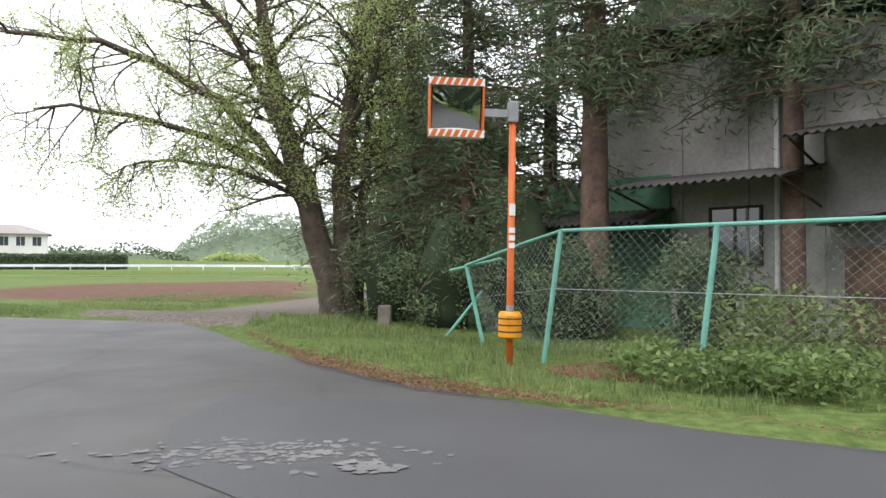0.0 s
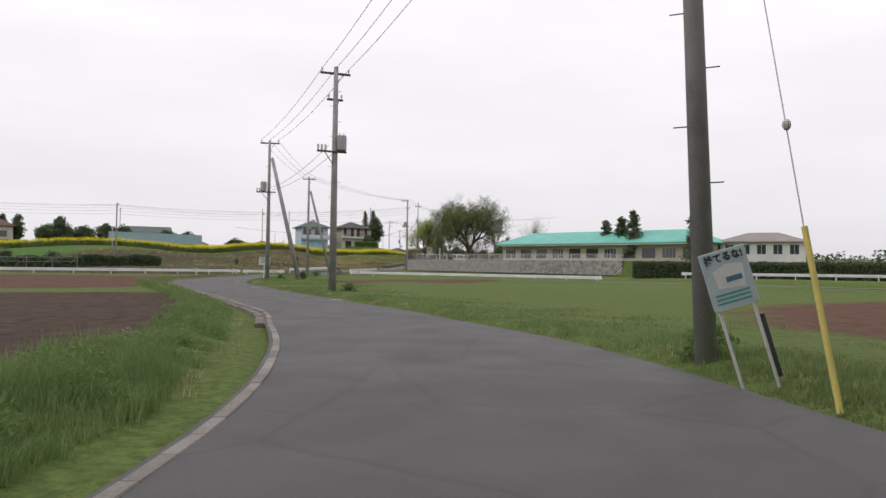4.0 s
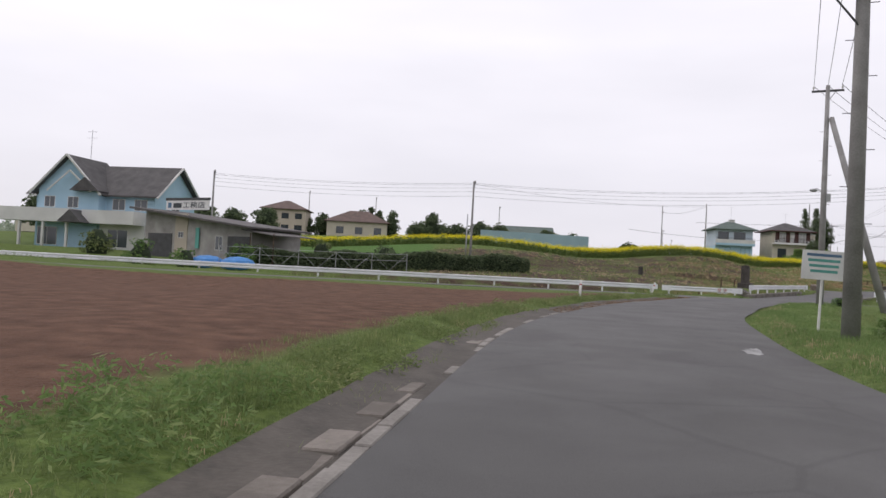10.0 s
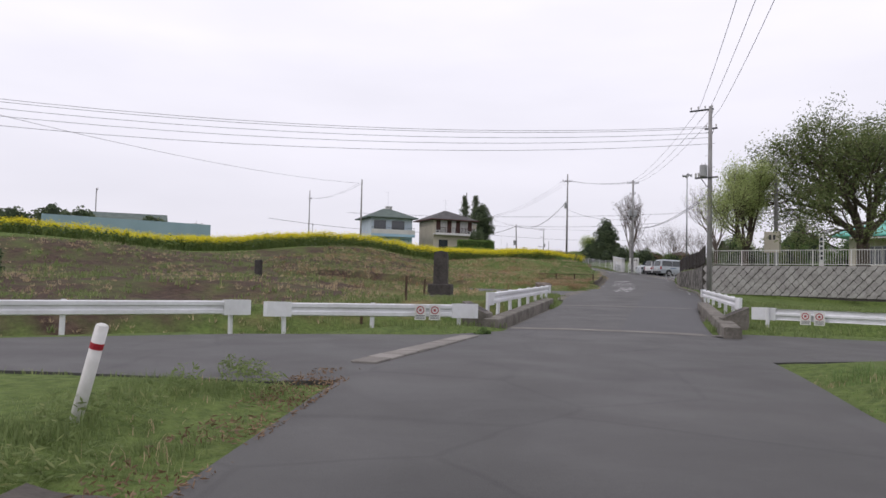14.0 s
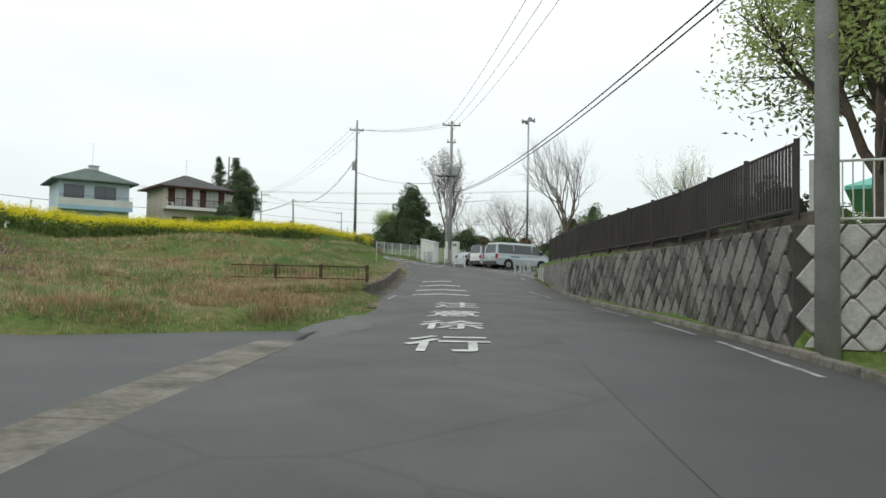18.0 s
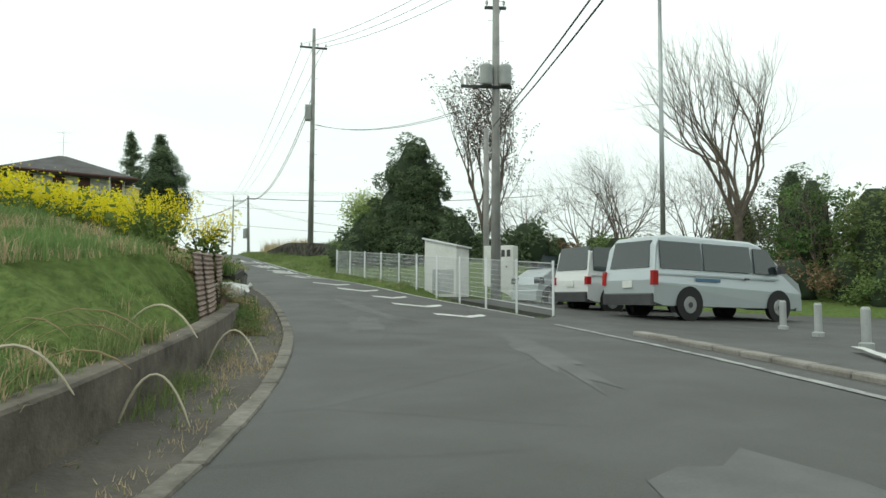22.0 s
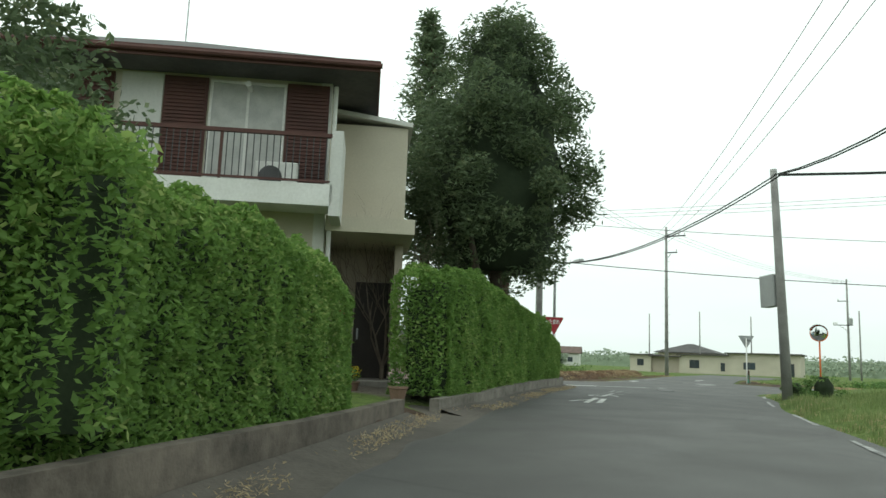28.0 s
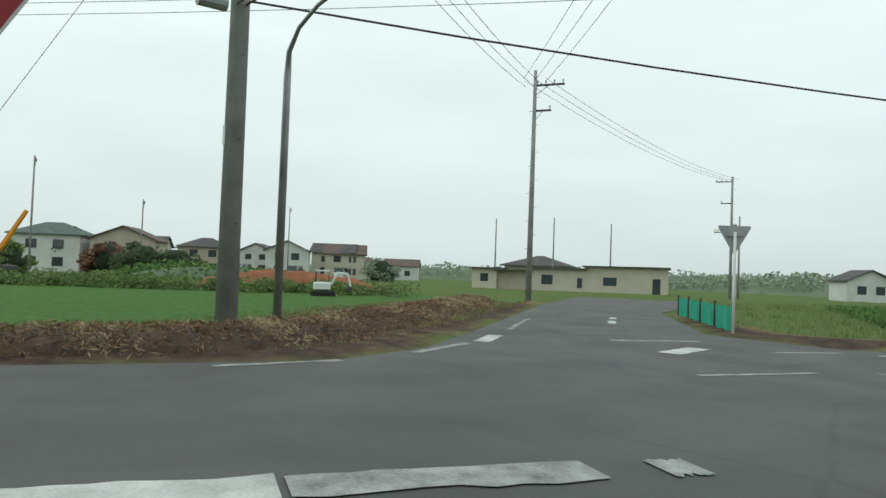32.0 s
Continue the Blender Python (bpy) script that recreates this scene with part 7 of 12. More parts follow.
for z in (mz0, mz1 - 0.085):
    rim = part("striped_rim", Geo().box(mx0, mx1, -0.14, 0.03, z, z + 0.085), SIGN_WHITE, tm, "white rim with orange stripes")
    for k in range(7):
        x = mx0 + 0.01 + k * 0.086
        part("stripe", Geo().add([(x, -0.1425, z + 0.002), (x + 0.055, -0.1425, z + 0.002), (x + 0.095, -0.1425, z + 0.083), (x + 0.04, -0.1425, z + 0.083)], [(0, 1, 2, 3)]), ORANGE, rim)

# sagging wire fence at the first bend
FENCE_PTS = [(-0.4, 12.0), (0.18, 9.85), (1.6, 8.42), (3.05, 7.0), (4.5, 5.6), (6.0, 4.2)]
fence = thing("wire_fence", Matrix(), "sagging mint-green chain-link fence among weeds", "fence")
tops = []
for k, (x, y) in enumerate(FENCE_PTS):
    h = 1.55 if k else 1.12
    top = (x + (0.25 if k else -0.3), y + (0.06 if k else 0.25), -0.22 + h)
    tops.append(top)
    part("post", Geo().tube([(x, y, -0.5), top], 0.032, 8), MINT, fence)
for a, b in zip(tops[1:-1], tops[2:]):
    part("top_rail", Geo().tube([a, b], 0.024, 8), MINT, fence)
part("top_rail", Geo().tube([tops[0], (0.05, 10.6, 1.2), tops[1]], 0.022, 8), MINT, fence)
part("fallen_strut", Geo().tube([(-1.0, 12.3, -0.2), (-0.45, 12.2, 0.5)], 0.024, 8), MINT, fence)
part("fallen_strut", Geo().tube([(-0.95, 12.6, 0.82), (-0.2, 11.6, 1.0)], 0.022, 8), MINT, fence)
for k in range(len(FENCE_PTS) - 1):
    g = Geo()
    (x0, y0), (x1, y1) = FENCE_PTS[k], FENCE_PTS[k + 1]
    t0, t1 = Vector(tops[k]), Vector(tops[k + 1])
    b0, b1 = Vector((x0, y0, -0.1)), Vector((x1, y1, -0.1))
    w = (b1 - b0).length
    n = int(w / 0.11)
    rows_ = 14
    for s in (1, -1):
        for q in range(-rows_, n + rows_):
            pts = []
            for r in range(rows_ + 1):
                u = (q + s * r) / n
                if 0 <= u <= 1:
                    pts.append(b0.lerp(b1, u).lerp(t0.lerp(t1, u), r / rows_) + Vector((0, 0, 0)))
            if len(pts) > 1:
                g.tube([pts[0], pts[-1]], 0.0015, 3, False)
    part("wire_mesh", g, WIRE, fence)
    part("middle_wire", Geo().tube([b0.lerp(t0, 0.5), b1.lerp(t1, 0.5)], 0.004, 4), STEEL, fence)
whole("boundary_stone", Geo().box(-2.32, -2.07, 14.7, 14.95, -0.4, 0.14, 0.03), CONCRETE_DIRTY, "short mossy concrete boundary stone in the grass", "boundary stone")

# leaning notice beside the first utility pole
ns = thing("field_notice", pose(-12.72, 18.5, 0.14, 0, -17, 53) @ Matrix.Scale(0.68, 4), "faded leaning notice against dumping on two white legs", "notice")
for x in (-0.27, 0.27):
    part("leg", Geo().box(x - 0.02, x + 0.02, 0.01, 0.05, -0.75, 1.45), WHITE_PAINT, ns)
part("panel", Geo().box(-0.36, 0.36, -0.015, 0.01, 0.62, 1.52, 0.008), SIGN_PALE, ns)
text_part("捨てるな!", 0.15, ns, pose(0, -0.02, 1.4, 90), INK, width=0.6)
part("picture", Geo().add([(-0.2, -0.018, 0.95), (0.22, -0.018, 0.9), (0.26, -0.018, 1.25), (0.0, -0.018, 1.3), (-0.22, -0.018, 1.22)], [(0, 1, 2, 3, 4)]), SIGN_WHITE, ns)
part("picture_bar", Geo().box(-0.05, 0.2, -0.021, -0.0185, 1.02, 1.1), SIGN_BLUE, ns)
for k in range(3):
    part("print_bar", Geo().box(-0.28, 0.26, -0.018, -0.015, 0.7 + k * 0.065, 0.735 + k * 0.065), SIGN_TEAL, ns)
part("stake", Geo().box(0.33, 0.4, 0.1, 0.17, -0.6, 0.4), DARK_METAL, ns)
n2 = thing("field_notice", pose(-66.3, 35.2, -0.15, 0, 2, 73), "white notice board on a post beside the utility pole", "notice")
part("post", Geo().tube([(0, 0.03, -0.2), (0, 0.03, 1.5)], 0.03, 8), WHITE_PAINT, n2)
part("panel", Geo().box(-0.45, 0.45, -0.012, 0.012, 1.2, 1.85), SIGN_WHITE, n2)
for k in range(4):
    part("print_bar", Geo().box(-0.36 + 0.03 * k, 0.36 - 0.02 * k, -0.016, -0.012, 1.72 - k * 0.12, 1.78 - k * 0.12), SIGN_BLUE if k == 0 else SIGN_TEAL, n2)
dl = thing("delineator_post", pose(-90.2, 41.25, -0.2, 0, 16, 40), "leaning white delineator post with a red band", "delineator")
part("tube", Geo().tube([(0, 0, -0.2), (0, 0, 0.9)], 0.05, 12), WHITE_PAINT, dl, smooth=True)
part("cap", Geo().ball((0, 0, 0.9), 0.05, 10, 6, 0.5), WHITE_PAINT, dl)
part("band", Geo().tube([(0, 0, 0.72), (0, 0, 0.77)], 0.052, 12), RED, dl)
dl2 = copy_thing(dl, pose(-80.9, 34.3, -0.25, 0, 2, 40))
dl2["label"] = "upright white delineator post at the field edge"
monu = thing("stone_monument", pose(-113.55, 59.75, 0.2, 0, 0, 45), "dark weathered stone monument on a pedestal", "monument")
part("plinth", Geo().box(-0.75, 0.75, -0.6, 0.6, -0.3, 0.22, 0.04), CONCRETE_DIRTY, monu)
part("pedestal", Geo().box(-0.55, 0.55, -0.42, 0.42, 0.22, 0.75, 0.05), MONUMENT, monu)
part("stele", Geo().side_prism([(-0.34, 0.75), (0.34, 0.75), (0.33, 2.05), (0.28, 2.28), (0.0, 2.33), (-0.29, 2.26), (-0.33, 2.05)], -0.16, 0.16), MONUMENT, monu)
mon2 = thing("stone_marker", pose(-128.0, 55.8, 1.0, 0, 0, 40), "small dark stone marker in the meadow", "monument")
part("base", Geo().box(-0.4, 0.4, -0.3, 0.3, -0.3, 0.2, 0.04), MONUMENT, mon2)
part("stele", Geo().box(-0.24, 0.24, -0.12, 0.12, 0.2, 1.15, 0.06), MONUMENT, mon2)
for x, y, h in ((-104.8, 50.6, 0.9), (-108.0, 54.6, 0.9), (-106.5, 52.0, 0.7), (-112.2, 58.0, 0.8)):
    whole("fence_stake", Geo().tube([(x, y, gz(x, y) - 0.2), (x + 0.05, y, gz(x, y) + h)], [0.05, 0.045], 7), RUST, "dark wooden stake on the river bank", "stake", group="river stakes")

# rusty meadow fence
rf = thing("meadow_fence", Matrix(), "old rusty iron fence panels in the dry grass", "fence")
rp = [(-129.3, 85.2), (-130.6, 84.3), (-131.9, 83.4), (-133.2, 82.5)]
for a, b in zip(rp, rp[1:]):
    za, zb = gz(*a), gz(*b)
    part("post", Geo().box(a[0] - 0.04, a[0] + 0.04, a[1] - 0.04, a[1] + 0.04, za - 0.3, za + 0.62), RUST, rf)
    for h in (0.56, 0.15):
        part("rail", Geo().tube([(a[0], a[1], za + h), (b[0], b[1], zb + h)], 0.022, 6), RUST, rf)
    for k in range(1, 11):
        f = k / 11
        x, y, z = a[0] + (b[0] - a[0]) * f, a[1] + (b[1] - a[1]) * f, za + (zb - za) * f
        part("bar", Geo().tube([(x, y, z + 0.05), (x, y, z + 0.55)], 0.006, 4), RUST, rf)
whole("field_cane", Geo().tube([(-137.2, 92.8, gz(-137.2, 92.8) - 0.1), (-137.2, 92.8, gz(-137.2, 92.8) + 1.2)], 0.007, 5), WHITE_PAINT, "thin pale cane stuck in the meadow", "cane")
whole("field_cane", Geo().tube([(-177.0, 112.0, 6.0), (-177.0, 112.0, 9.2)], 0.015, 5), WHITE_PAINT, "thin pale cane stuck in the garden", "cane")

# dark slatted fence on the nursery wall
df = thing("slatted_fence", Matrix(), "dark brown slatted fence along the top of the stone wall", "fence")
fl = resample([(-114.35, 80.3), (-118.45, 85.1), (-125.5, 91.95), (-131.1, 98.4), (-132.8, 100.9)], 0.125)
slat = Geo().box(-0.028, 0.028, -0.012, 0.012, 0.02, 1.05).mesh("slat", BROWN_METAL)
for k in range(len(fl) - 1):
    a, b = fl[k], fl[k + 1]
    z = 2.6 + (a[0] + 118) * 0.012
    ang = math.degrees(math.atan2(b[1] - a[1], b[0] - a[0]))
    if k % 16 == 0:
        part("post", Geo().box(a[0] - 0.035, a[0] + 0.035, a[1] - 0.035, a[1] + 0.035, z - 0.1, z + 1.1), BROWN_METAL, df)
        e = fl[min(k + 16, len(fl) - 1)]
        z2 = 2.6 + (e[0] + 118) * 0.012
        for h in (0.06, 1.04):
            part("rail", Geo().tube([(a[0], a[1], z + h), (e[0], e[1], z2 + h)], 0.025, 6), BROWN_METAL, df)
        if k > 16:
            nn = Vector((-(e - a)[1], (e - a)[0])).normalized() * -0.06
            part("screen", Geo().add([(a[0] + nn.x, a[1] + nn.y, z), (e[0] + nn.x, e[1] + nn.y, z2), (e[0] + nn.x, e[1] + nn.y, z2 + 1.0), (a[0] + nn.x, a[1] + nn.y, z + 1.0),
                                         (a[0] + nn.x * 1.3, a[1] + nn.y * 1.3, z), (e[0] + nn.x * 1.3, e[1] + nn.y * 1.3, z2), (e[0] + nn.x * 1.3, e[1] + nn.y * 1.3, z2 + 1.0), (a[0] + nn.x * 1.3, a[1] + nn.y * 1.3, z + 1.0)],
                                        [(0, 1, 2, 3), (7, 6, 5, 4), (3, 2, 6, 7), (0, 3, 7, 4), (1, 5, 6, 2)]), BROWN_METAL, df)
    ob = new("slat", slat)
    ob.parent = df
    ob.matrix_world = pose(a[0], a[1], z, 0, 0, ang)


def bar_fence(name, line, z, height, label, bar_step=0.13, single=True, material=WHITE_PAINT, panel=2.0):
    """Painted fence of upright bars between two rails."""
    e = thing(name, Matrix(), label, "fence")
    pp = resample(line, panel)
    bm_ = Geo().tube([(0, 0, 0.08), (0, 0, height - 0.02)], 0.012, 5).mesh("bar", material)
    for k in range(len(pp) - 1):
        a, b = pp[k], pp[k + 1]
        part("post", Geo().box(a[0] - 0.03, a[0] + 0.03, a[1] - 0.03, a[1] + 0.03, z - 0.1, z + height + 0.03), material, e)
        for h in (0.1, height):
            part("rail", Geo().tube([(a[0], a[1], z + h), (b[0], b[1], z + h)], 0.02, 6), material, e)
        n = int(panel / bar_step)
        gj = Geo()
        for q in range(1, n):
            x, y = a + (b - a) * q / n
            if single and k < 7:
                ob = new("bar", bm_)
                ob.parent = e
                ob.matrix_world = pose(x, y, z)
            else:
                gj.tube([(x, y, z + 0.08), (x, y, z + height - 0.02)], 0.013, 4)
        if gj.v:
            part("bar_panel", gj, material, e)
    return e


bar_fence("yard_fence", [(-114.2, 80.5), (-96.0, 87.0), (-78.2, 93.4)], 2.46, 0.95, "white barred fence on top of the pale stone wall")


def mesh_fence(line, z0, z1, height, label, panel=1.9):
    """White welded-mesh fence on round posts, following a slope."""
    e = thing("mesh_fence", Matrix(), label, "fence")
    pp = resample(line, panel)
    for k, a in enumerate(pp):
        f = k / (len(pp) - 1)
        z = z0 + (z1 - z0) * f
        part("post", Geo().tube([(a[0], a[1], z - 0.3), (a[0], a[1], z + height + 0.04)], 0.03, 8), WHITE_RAIL, e)
        if k == len(pp) - 1:
            break
        b = pp[k + 1]
        zb = z0 + (z1 - z0) * (k + 1) / (len(pp) - 1)
        g = Geo()
        for q in range(9):
            h = 0.08 + (height - 0.1) * q / 8
            g.tube([(a[0], a[1], z + h), (b[0], b[1], zb + h)], 0.006 if 0 < q < 8 else 0.011, 4, False)
        n = 32
        for q in range(1, n):
            x, y = a + (b - a) * q / n
            zz_ = z + (zb - z) * q / n
            g.tube([(x, y, zz_ + 0.08), (x, y, zz_ + height - 0.02)], 0.0035, 3, False)
        part("mesh_panel", g, WHITE_RAIL, e)
    return e


mesh_fence([(-147.35, 111.0), (-152.0, 112.95), (-157.6, 115.2), (-164.3, 117.45)], 2.5, 3.85, 1.18, "white welded-mesh fence between the road and the car park")
mesh_fence([(-148.8, 132.0), (-147.05, 135.7)], 2.65, 2.6, 1.65, "white mesh enclosure round the gas tanks")
for x, y in ((-149.6, 134.2), (-149.1, 135.4)):
    tk = thing("gas_tank", pose(x, y, 2.9), "white rounded gas tank behind the mesh", "tank", group="gas tanks")
    part("body", Geo().tube([(0, 0, 0), (0, 0, 1.3), (0, 0, 1.55), (0, 0, 1.65)], [0.4, 0.4, 0.3, 0.1], 14), WHITE_PAINT, tk, smooth=True)
    part("valve", Geo().tube([(0, 0, 1.6), (0, 0, 1.8)], 0.08, 8), GREY_METAL, tk)
hut = thing("utility_hut", pose(-155.45, 115.45, 2.9, 0, 0, 22), "white metal utility hut with a grey door", "utility hut")
part("body", Geo().side_prism([(-0.5, 0), (0.7, 0), (0.7, 1.75), (-0.5, 2.0)], -0.45, 0.75), WHITE_PAINT, hut)
part("roof", Geo().side_prism([(-0.58, 2.02), (0.78, 1.74), (0.78, 1.79), (-0.58, 2.08)], -0.52, 0.82), WHITE_RAIL, hut)
dr = part("door", Geo().box(-0.52, -0.5, -0.32, 0.6, 0.05, 1.85), GREY_METAL, hut, "flat grey metal door")
part("handle", Geo().box(-0.55, -0.52, -0.22, -0.12, 0.85, 0.95), DARK_METAL, dr)
lower = part("grey_panel", Geo().box(-0.2, 0.6, -0.458, -0.45, 0.1, 0.95), GREY_METAL, hut)
cab = thing("meter_cabinet", pose(-155.7, 118.9, 2.75, 0, 0, 22), "white metering cabinet with two small windows", "cabinet")
part("body", Geo().box(-0.6, 0.6, -0.3, 0.3, 0, 2.15, 0.02), WHITE_PAINT, cab)
for x in (0.12, 0.34):
    part("meter_window", Geo().box(x, x + 0.14, -0.308, -0.3, 1.72, 1.98), DARK_METAL, cab)
part("latch", Geo().box(0.3, 0.36, -0.33, -0.3, 1.3, 1.36), DARK_METAL, cab)
for x, y in ((-136.3, 102.6), (-137.5, 104.7), (-138.9, 107.0), (-140.3, 109.3), (-141.7, 111.5), (-143.0, 113.3)):
    z = car_park_z(x, y)
    bo = whole("bollard", Geo().tube([(x, y, z - 0.1), (x, y, z + 0.01), (x, y, z + 0.03), (x, y, z + 0.52), (x, y, z + 0.56)], [0.11, 0.11, 0.07, 0.07, 0.05], 12), GREY_METAL, "short grey bollard at the car park edge", "bollard", group="car park bollards")

# street lamp at the crossroads
sl = thing("street_lamp", pose(-218.75, 134.9, 5.8), "tall grey street lamp with a curved arm", "street lamp")
part("post", Geo().tube([(0, 0, -0.3), (0, 0, 5.0), (0.05, 0, 5.5), (0.5, 0.05, 5.85), (1.4, 0.12, 6.0), (2.2, 0.2, 6.02)], [0.085, 0.07, 0.05, 0.04, 0.035, 0.035], 10), STEEL, sl, smooth=True)
part("lamp_head", Geo().add(*(lambda q: (q.v, q.f))(Geo().box(2.05, 2.75, 0.08, 0.34, 5.93, 6.07, 0.04))), GREY_METAL, sl)
for z in (12.3, 11.7):
    part("street_equipment", Geo().tube([(0.4, -0.9, z - 5.75), (0.4, -0.4, z - 5.75)], 0.12, 10), GREY_METAL, pg, "grey cable closure hung beside the pole")
yb = thing("guy_wire", pose(-221.5, 128.2, 5.7), "stay wire in a yellow and black guard tube", "stay wire")
part("guard_tube", Geo().tube([(0, 0, -0.2), (0.55, 0.75, 2.2)], 0.05, 10), AMBER, yb)
part("stay_cable", Geo().tube([(0.55, 0.75, 2.2), (2.9, 5.2, 9.5)], 0.007, 5), STEEL, yb)


# ---------------------------------------------------------------- buildings
def hip_roof(w, d, z, rise, o, ridge, thick=0.16):
    """Hip roof over w x d, eaves o outside; ridge: length along x (0 gives a pyramid)."""
    x0, x1, y0, y1 = -o, w + o, -o, d + o
    cx, cy = w / 2, d / 2
    a, b = (cx - ridge / 2, cy, z + rise), (cx + ridge / 2, cy, z + rise)
    low = [(x0, y0, z - thick), (x1, y0, z - thick), (x1, y1, z - thick), (x0, y1, z - thick)]
    top = [(x0, y0, z), (x1, y0, z), (x1, y1, z), (x0, y1, z)]
    g = Geo().add(low + top + [a, b], [(3, 2, 1, 0), (0, 1, 5, 4), (1, 2, 6, 5), (2, 3, 7, 6), (3, 0, 4, 7), (4, 5, 9, 8), (6, 7, 8, 9), (5, 6, 9), (7, 4, 8)])
    return g


def gable_roof(w, d, z, rise, o, thick=0.18, along_x=True):
    """Gable roof as two thick slopes; the ridge runs along x or y."""
    if along_x:
        prof = [(-o, z - rise * o / (d / 2)), (d / 2, z + rise), (d + o, z - rise * o / (d / 2))]
        vs = [(x, y, h + t) for x in (-o, w + o) for t in (0, thick) for y, h in prof]
    else:
        prof = [(-o, z - rise * o / (w / 2)), (w / 2, z + rise), (w + o, z - rise * o / (w / 2))]
        vs = [(q, y, h + t) for y in (d + o, -o) for t in (0, thick) for q, h in prof]
    fs = [(0, 1, 4, 3), (1, 2, 5, 4), (9, 10, 7, 6), (10, 11, 8, 7), (3, 4, 10, 9), (4, 5, 11, 10), (6, 7, 1, 0), (7, 8, 2, 1), (0, 3, 9, 6), (5, 2, 8, 11)]
    return Geo().add(vs, fs)


def window(parent, x, z, w, h, y=0.0, side="front", frame_m=WHITE_PAINT, glass=GLASS, mullion=1, name="window", wd=0.0, sill=True, curtain=False):
    """A framed window on a wall: front (y = const, facing -y), right (x = const) or left."""
    if side == "front":
        m = pose(x, y, z)
    elif side == "right":
        m = pose(y, x, z, 0, 0, 90)
    elif side == "left":
        m = pose(y, x, z, 0, 0, -90)
    else:
        m = pose(x, y, z, 0, 0, 180)
    fr = Geo()
    t = 0.05
    fr.box(-w / 2, w / 2, -0.03, 0.05, 0, t).box(-w / 2, w / 2, -0.03, 0.05, h - t, h)
    fr.box(-w / 2, -w / 2 + t, -0.03, 0.05, t, h - t).box(w / 2 - t, w / 2, -0.03, 0.05, t, h - t)
    for k in range(mullion):
        cx = -w / 2 + w * (k + 1) / (mullion + 1)
        fr.box(cx - 0.025, cx + 0.025, -0.025, 0.045, t, h - t)
    f = part(name, fr, frame_m, parent)
    f.matrix_local = m
    part("pane", Geo().box(-w / 2 + t, w / 2 - t, -0.008, 0.0, t, h - t), CURTAIN if curtain else glass, f)
    if sill:
        part("sill", Geo().box(-w / 2 - 0.04, w / 2 + 0.04, -0.09, 0.02, -0.05, 0.0), frame_m, f)
    return f


def simple_house(name, m, w, d, h, label, wall, roof, rise=1.6, style="hip", o=0.6, ridge=None, wins=(), category="house", group="", lower=None, skirt=1.0):
    e = thing(name, m, label, category, group)
    part("wall", Geo().box(0, w, 0, d, -skirt, h), wall, e)
    if lower:
        part("lower_wall", Geo().box(-0.01, w + 0.01, -0.01, d + 0.01, -skirt, lower[0]), lower[1], e)
    if style == "hip":
        part("roof", hip_roof(w, d, h + 0.1, rise, o, w - d if ridge is None else ridge), roof, e)
    elif style == "gable_x":
        part("roof", gable_roof(w, d, h, rise, o), roof, e)
        for x in (0.002, w - 0.002):
            part("gable", Geo().add([(x, 0, h - 0.02), (x, d, h - 0.02), (x, d / 2, h + rise - 0.02), (x + (0.02 if x < 1 else -0.02), 0, h - 0.02), (x + (0.02 if x < 1 else -0.02), d, h - 0.02), (x + (0.02 if x < 1 else -0.02), d / 2, h + rise - 0.02)], [(0, 2, 1), (3, 4, 5)]), wall, e)
    elif style == "gable_y":
        part("roof", gable_roof(w, d, h, rise, o, along_x=False), roof, e)
        part("gable", Geo().add([(0, 0.0, h - 0.02), (w, 0.0, h - 0.02), (w / 2, 0.0, h + rise - 0.02), (0, 0.03, h - 0.02), (w, 0.03, h - 0.02), (w / 2, 0.03, h + rise - 0.02)], [(0, 1, 2), (5, 4, 3)]), wall, e)
    elif style == "shed":
        part("roof", Geo().side_prism([(-o, h + rise), (w + o, h - 0.1), (w + o, h + 0.05), (-o, h + rise + 0.15)], -o, d + o), roof, e)
        part("gable", Geo().side_prism([(0, h - 0.02), (w, h - 0.02), (0, h + rise)], 0.0, d), wall, e)
    for wi in wins:
        window(e, **wi)
    return e


def W(x, z, w, h, **k):
    return dict(x=x, z=z, w=w, h=h, **k)


# the cream house above the hedge
HB = pose(-198.86, 113.1, 6.35, 0, 0, 80.8)
hb = thing("house", HB, "two-storey cream house with maroon shutters and a balcony", "house")
part("wall", Geo().box(0, 7.8, 0, 7.0, -0.6, 6.05), WALL_CREAM, hb)
part("roof", hip_roof(7.8, 7.0, 6.15, 1.95, 0.95, 0.6), ROOF_GREY, hb, "weathered grey hip roof with brown eaves")
part("eaves_board", Geo().box(-0.97, 8.77, -0.97, -0.93, 5.95, 6.17).box(-0.97, -0.93, -0.93, 7.93, 5.95, 6.17).box(8.73, 8.77, -0.93, 7.93, 5.95, 6.17), SHUTTER, hb, "maroon eaves board")
part("gutter", Geo().tube([(-0.99, -1.02, 6.08), (8.8, -1.02, 6.05)], 0.055, 8), SHUTTER, hb)
for x in (0.55, 2.75, 4.55, 6.95):
    sh = part("shutter", Geo().box(x - 0.02, x + 0.82, -0.06, -0.01, 3.65, 5.92), SHUTTER, hb, "maroon louvred shutter")
    part("louvre", (lambda g: [g.box(x + 0.02, x + 0.78, -0.085, -0.06, 3.71 + q * 0.075, 3.76 + q * 0.075) for q in range(29)] and g)(Geo()), SHUTTER, sh)
window(hb, 2.06, 3.65, 1.3, 2.25, curtain=True)
window(hb, 6.16, 3.65, 1.5, 2.25, curtain=True)
window(hb, 2.0, 0.4, 1.8, 2.0, frame_m=DARK_METAL)
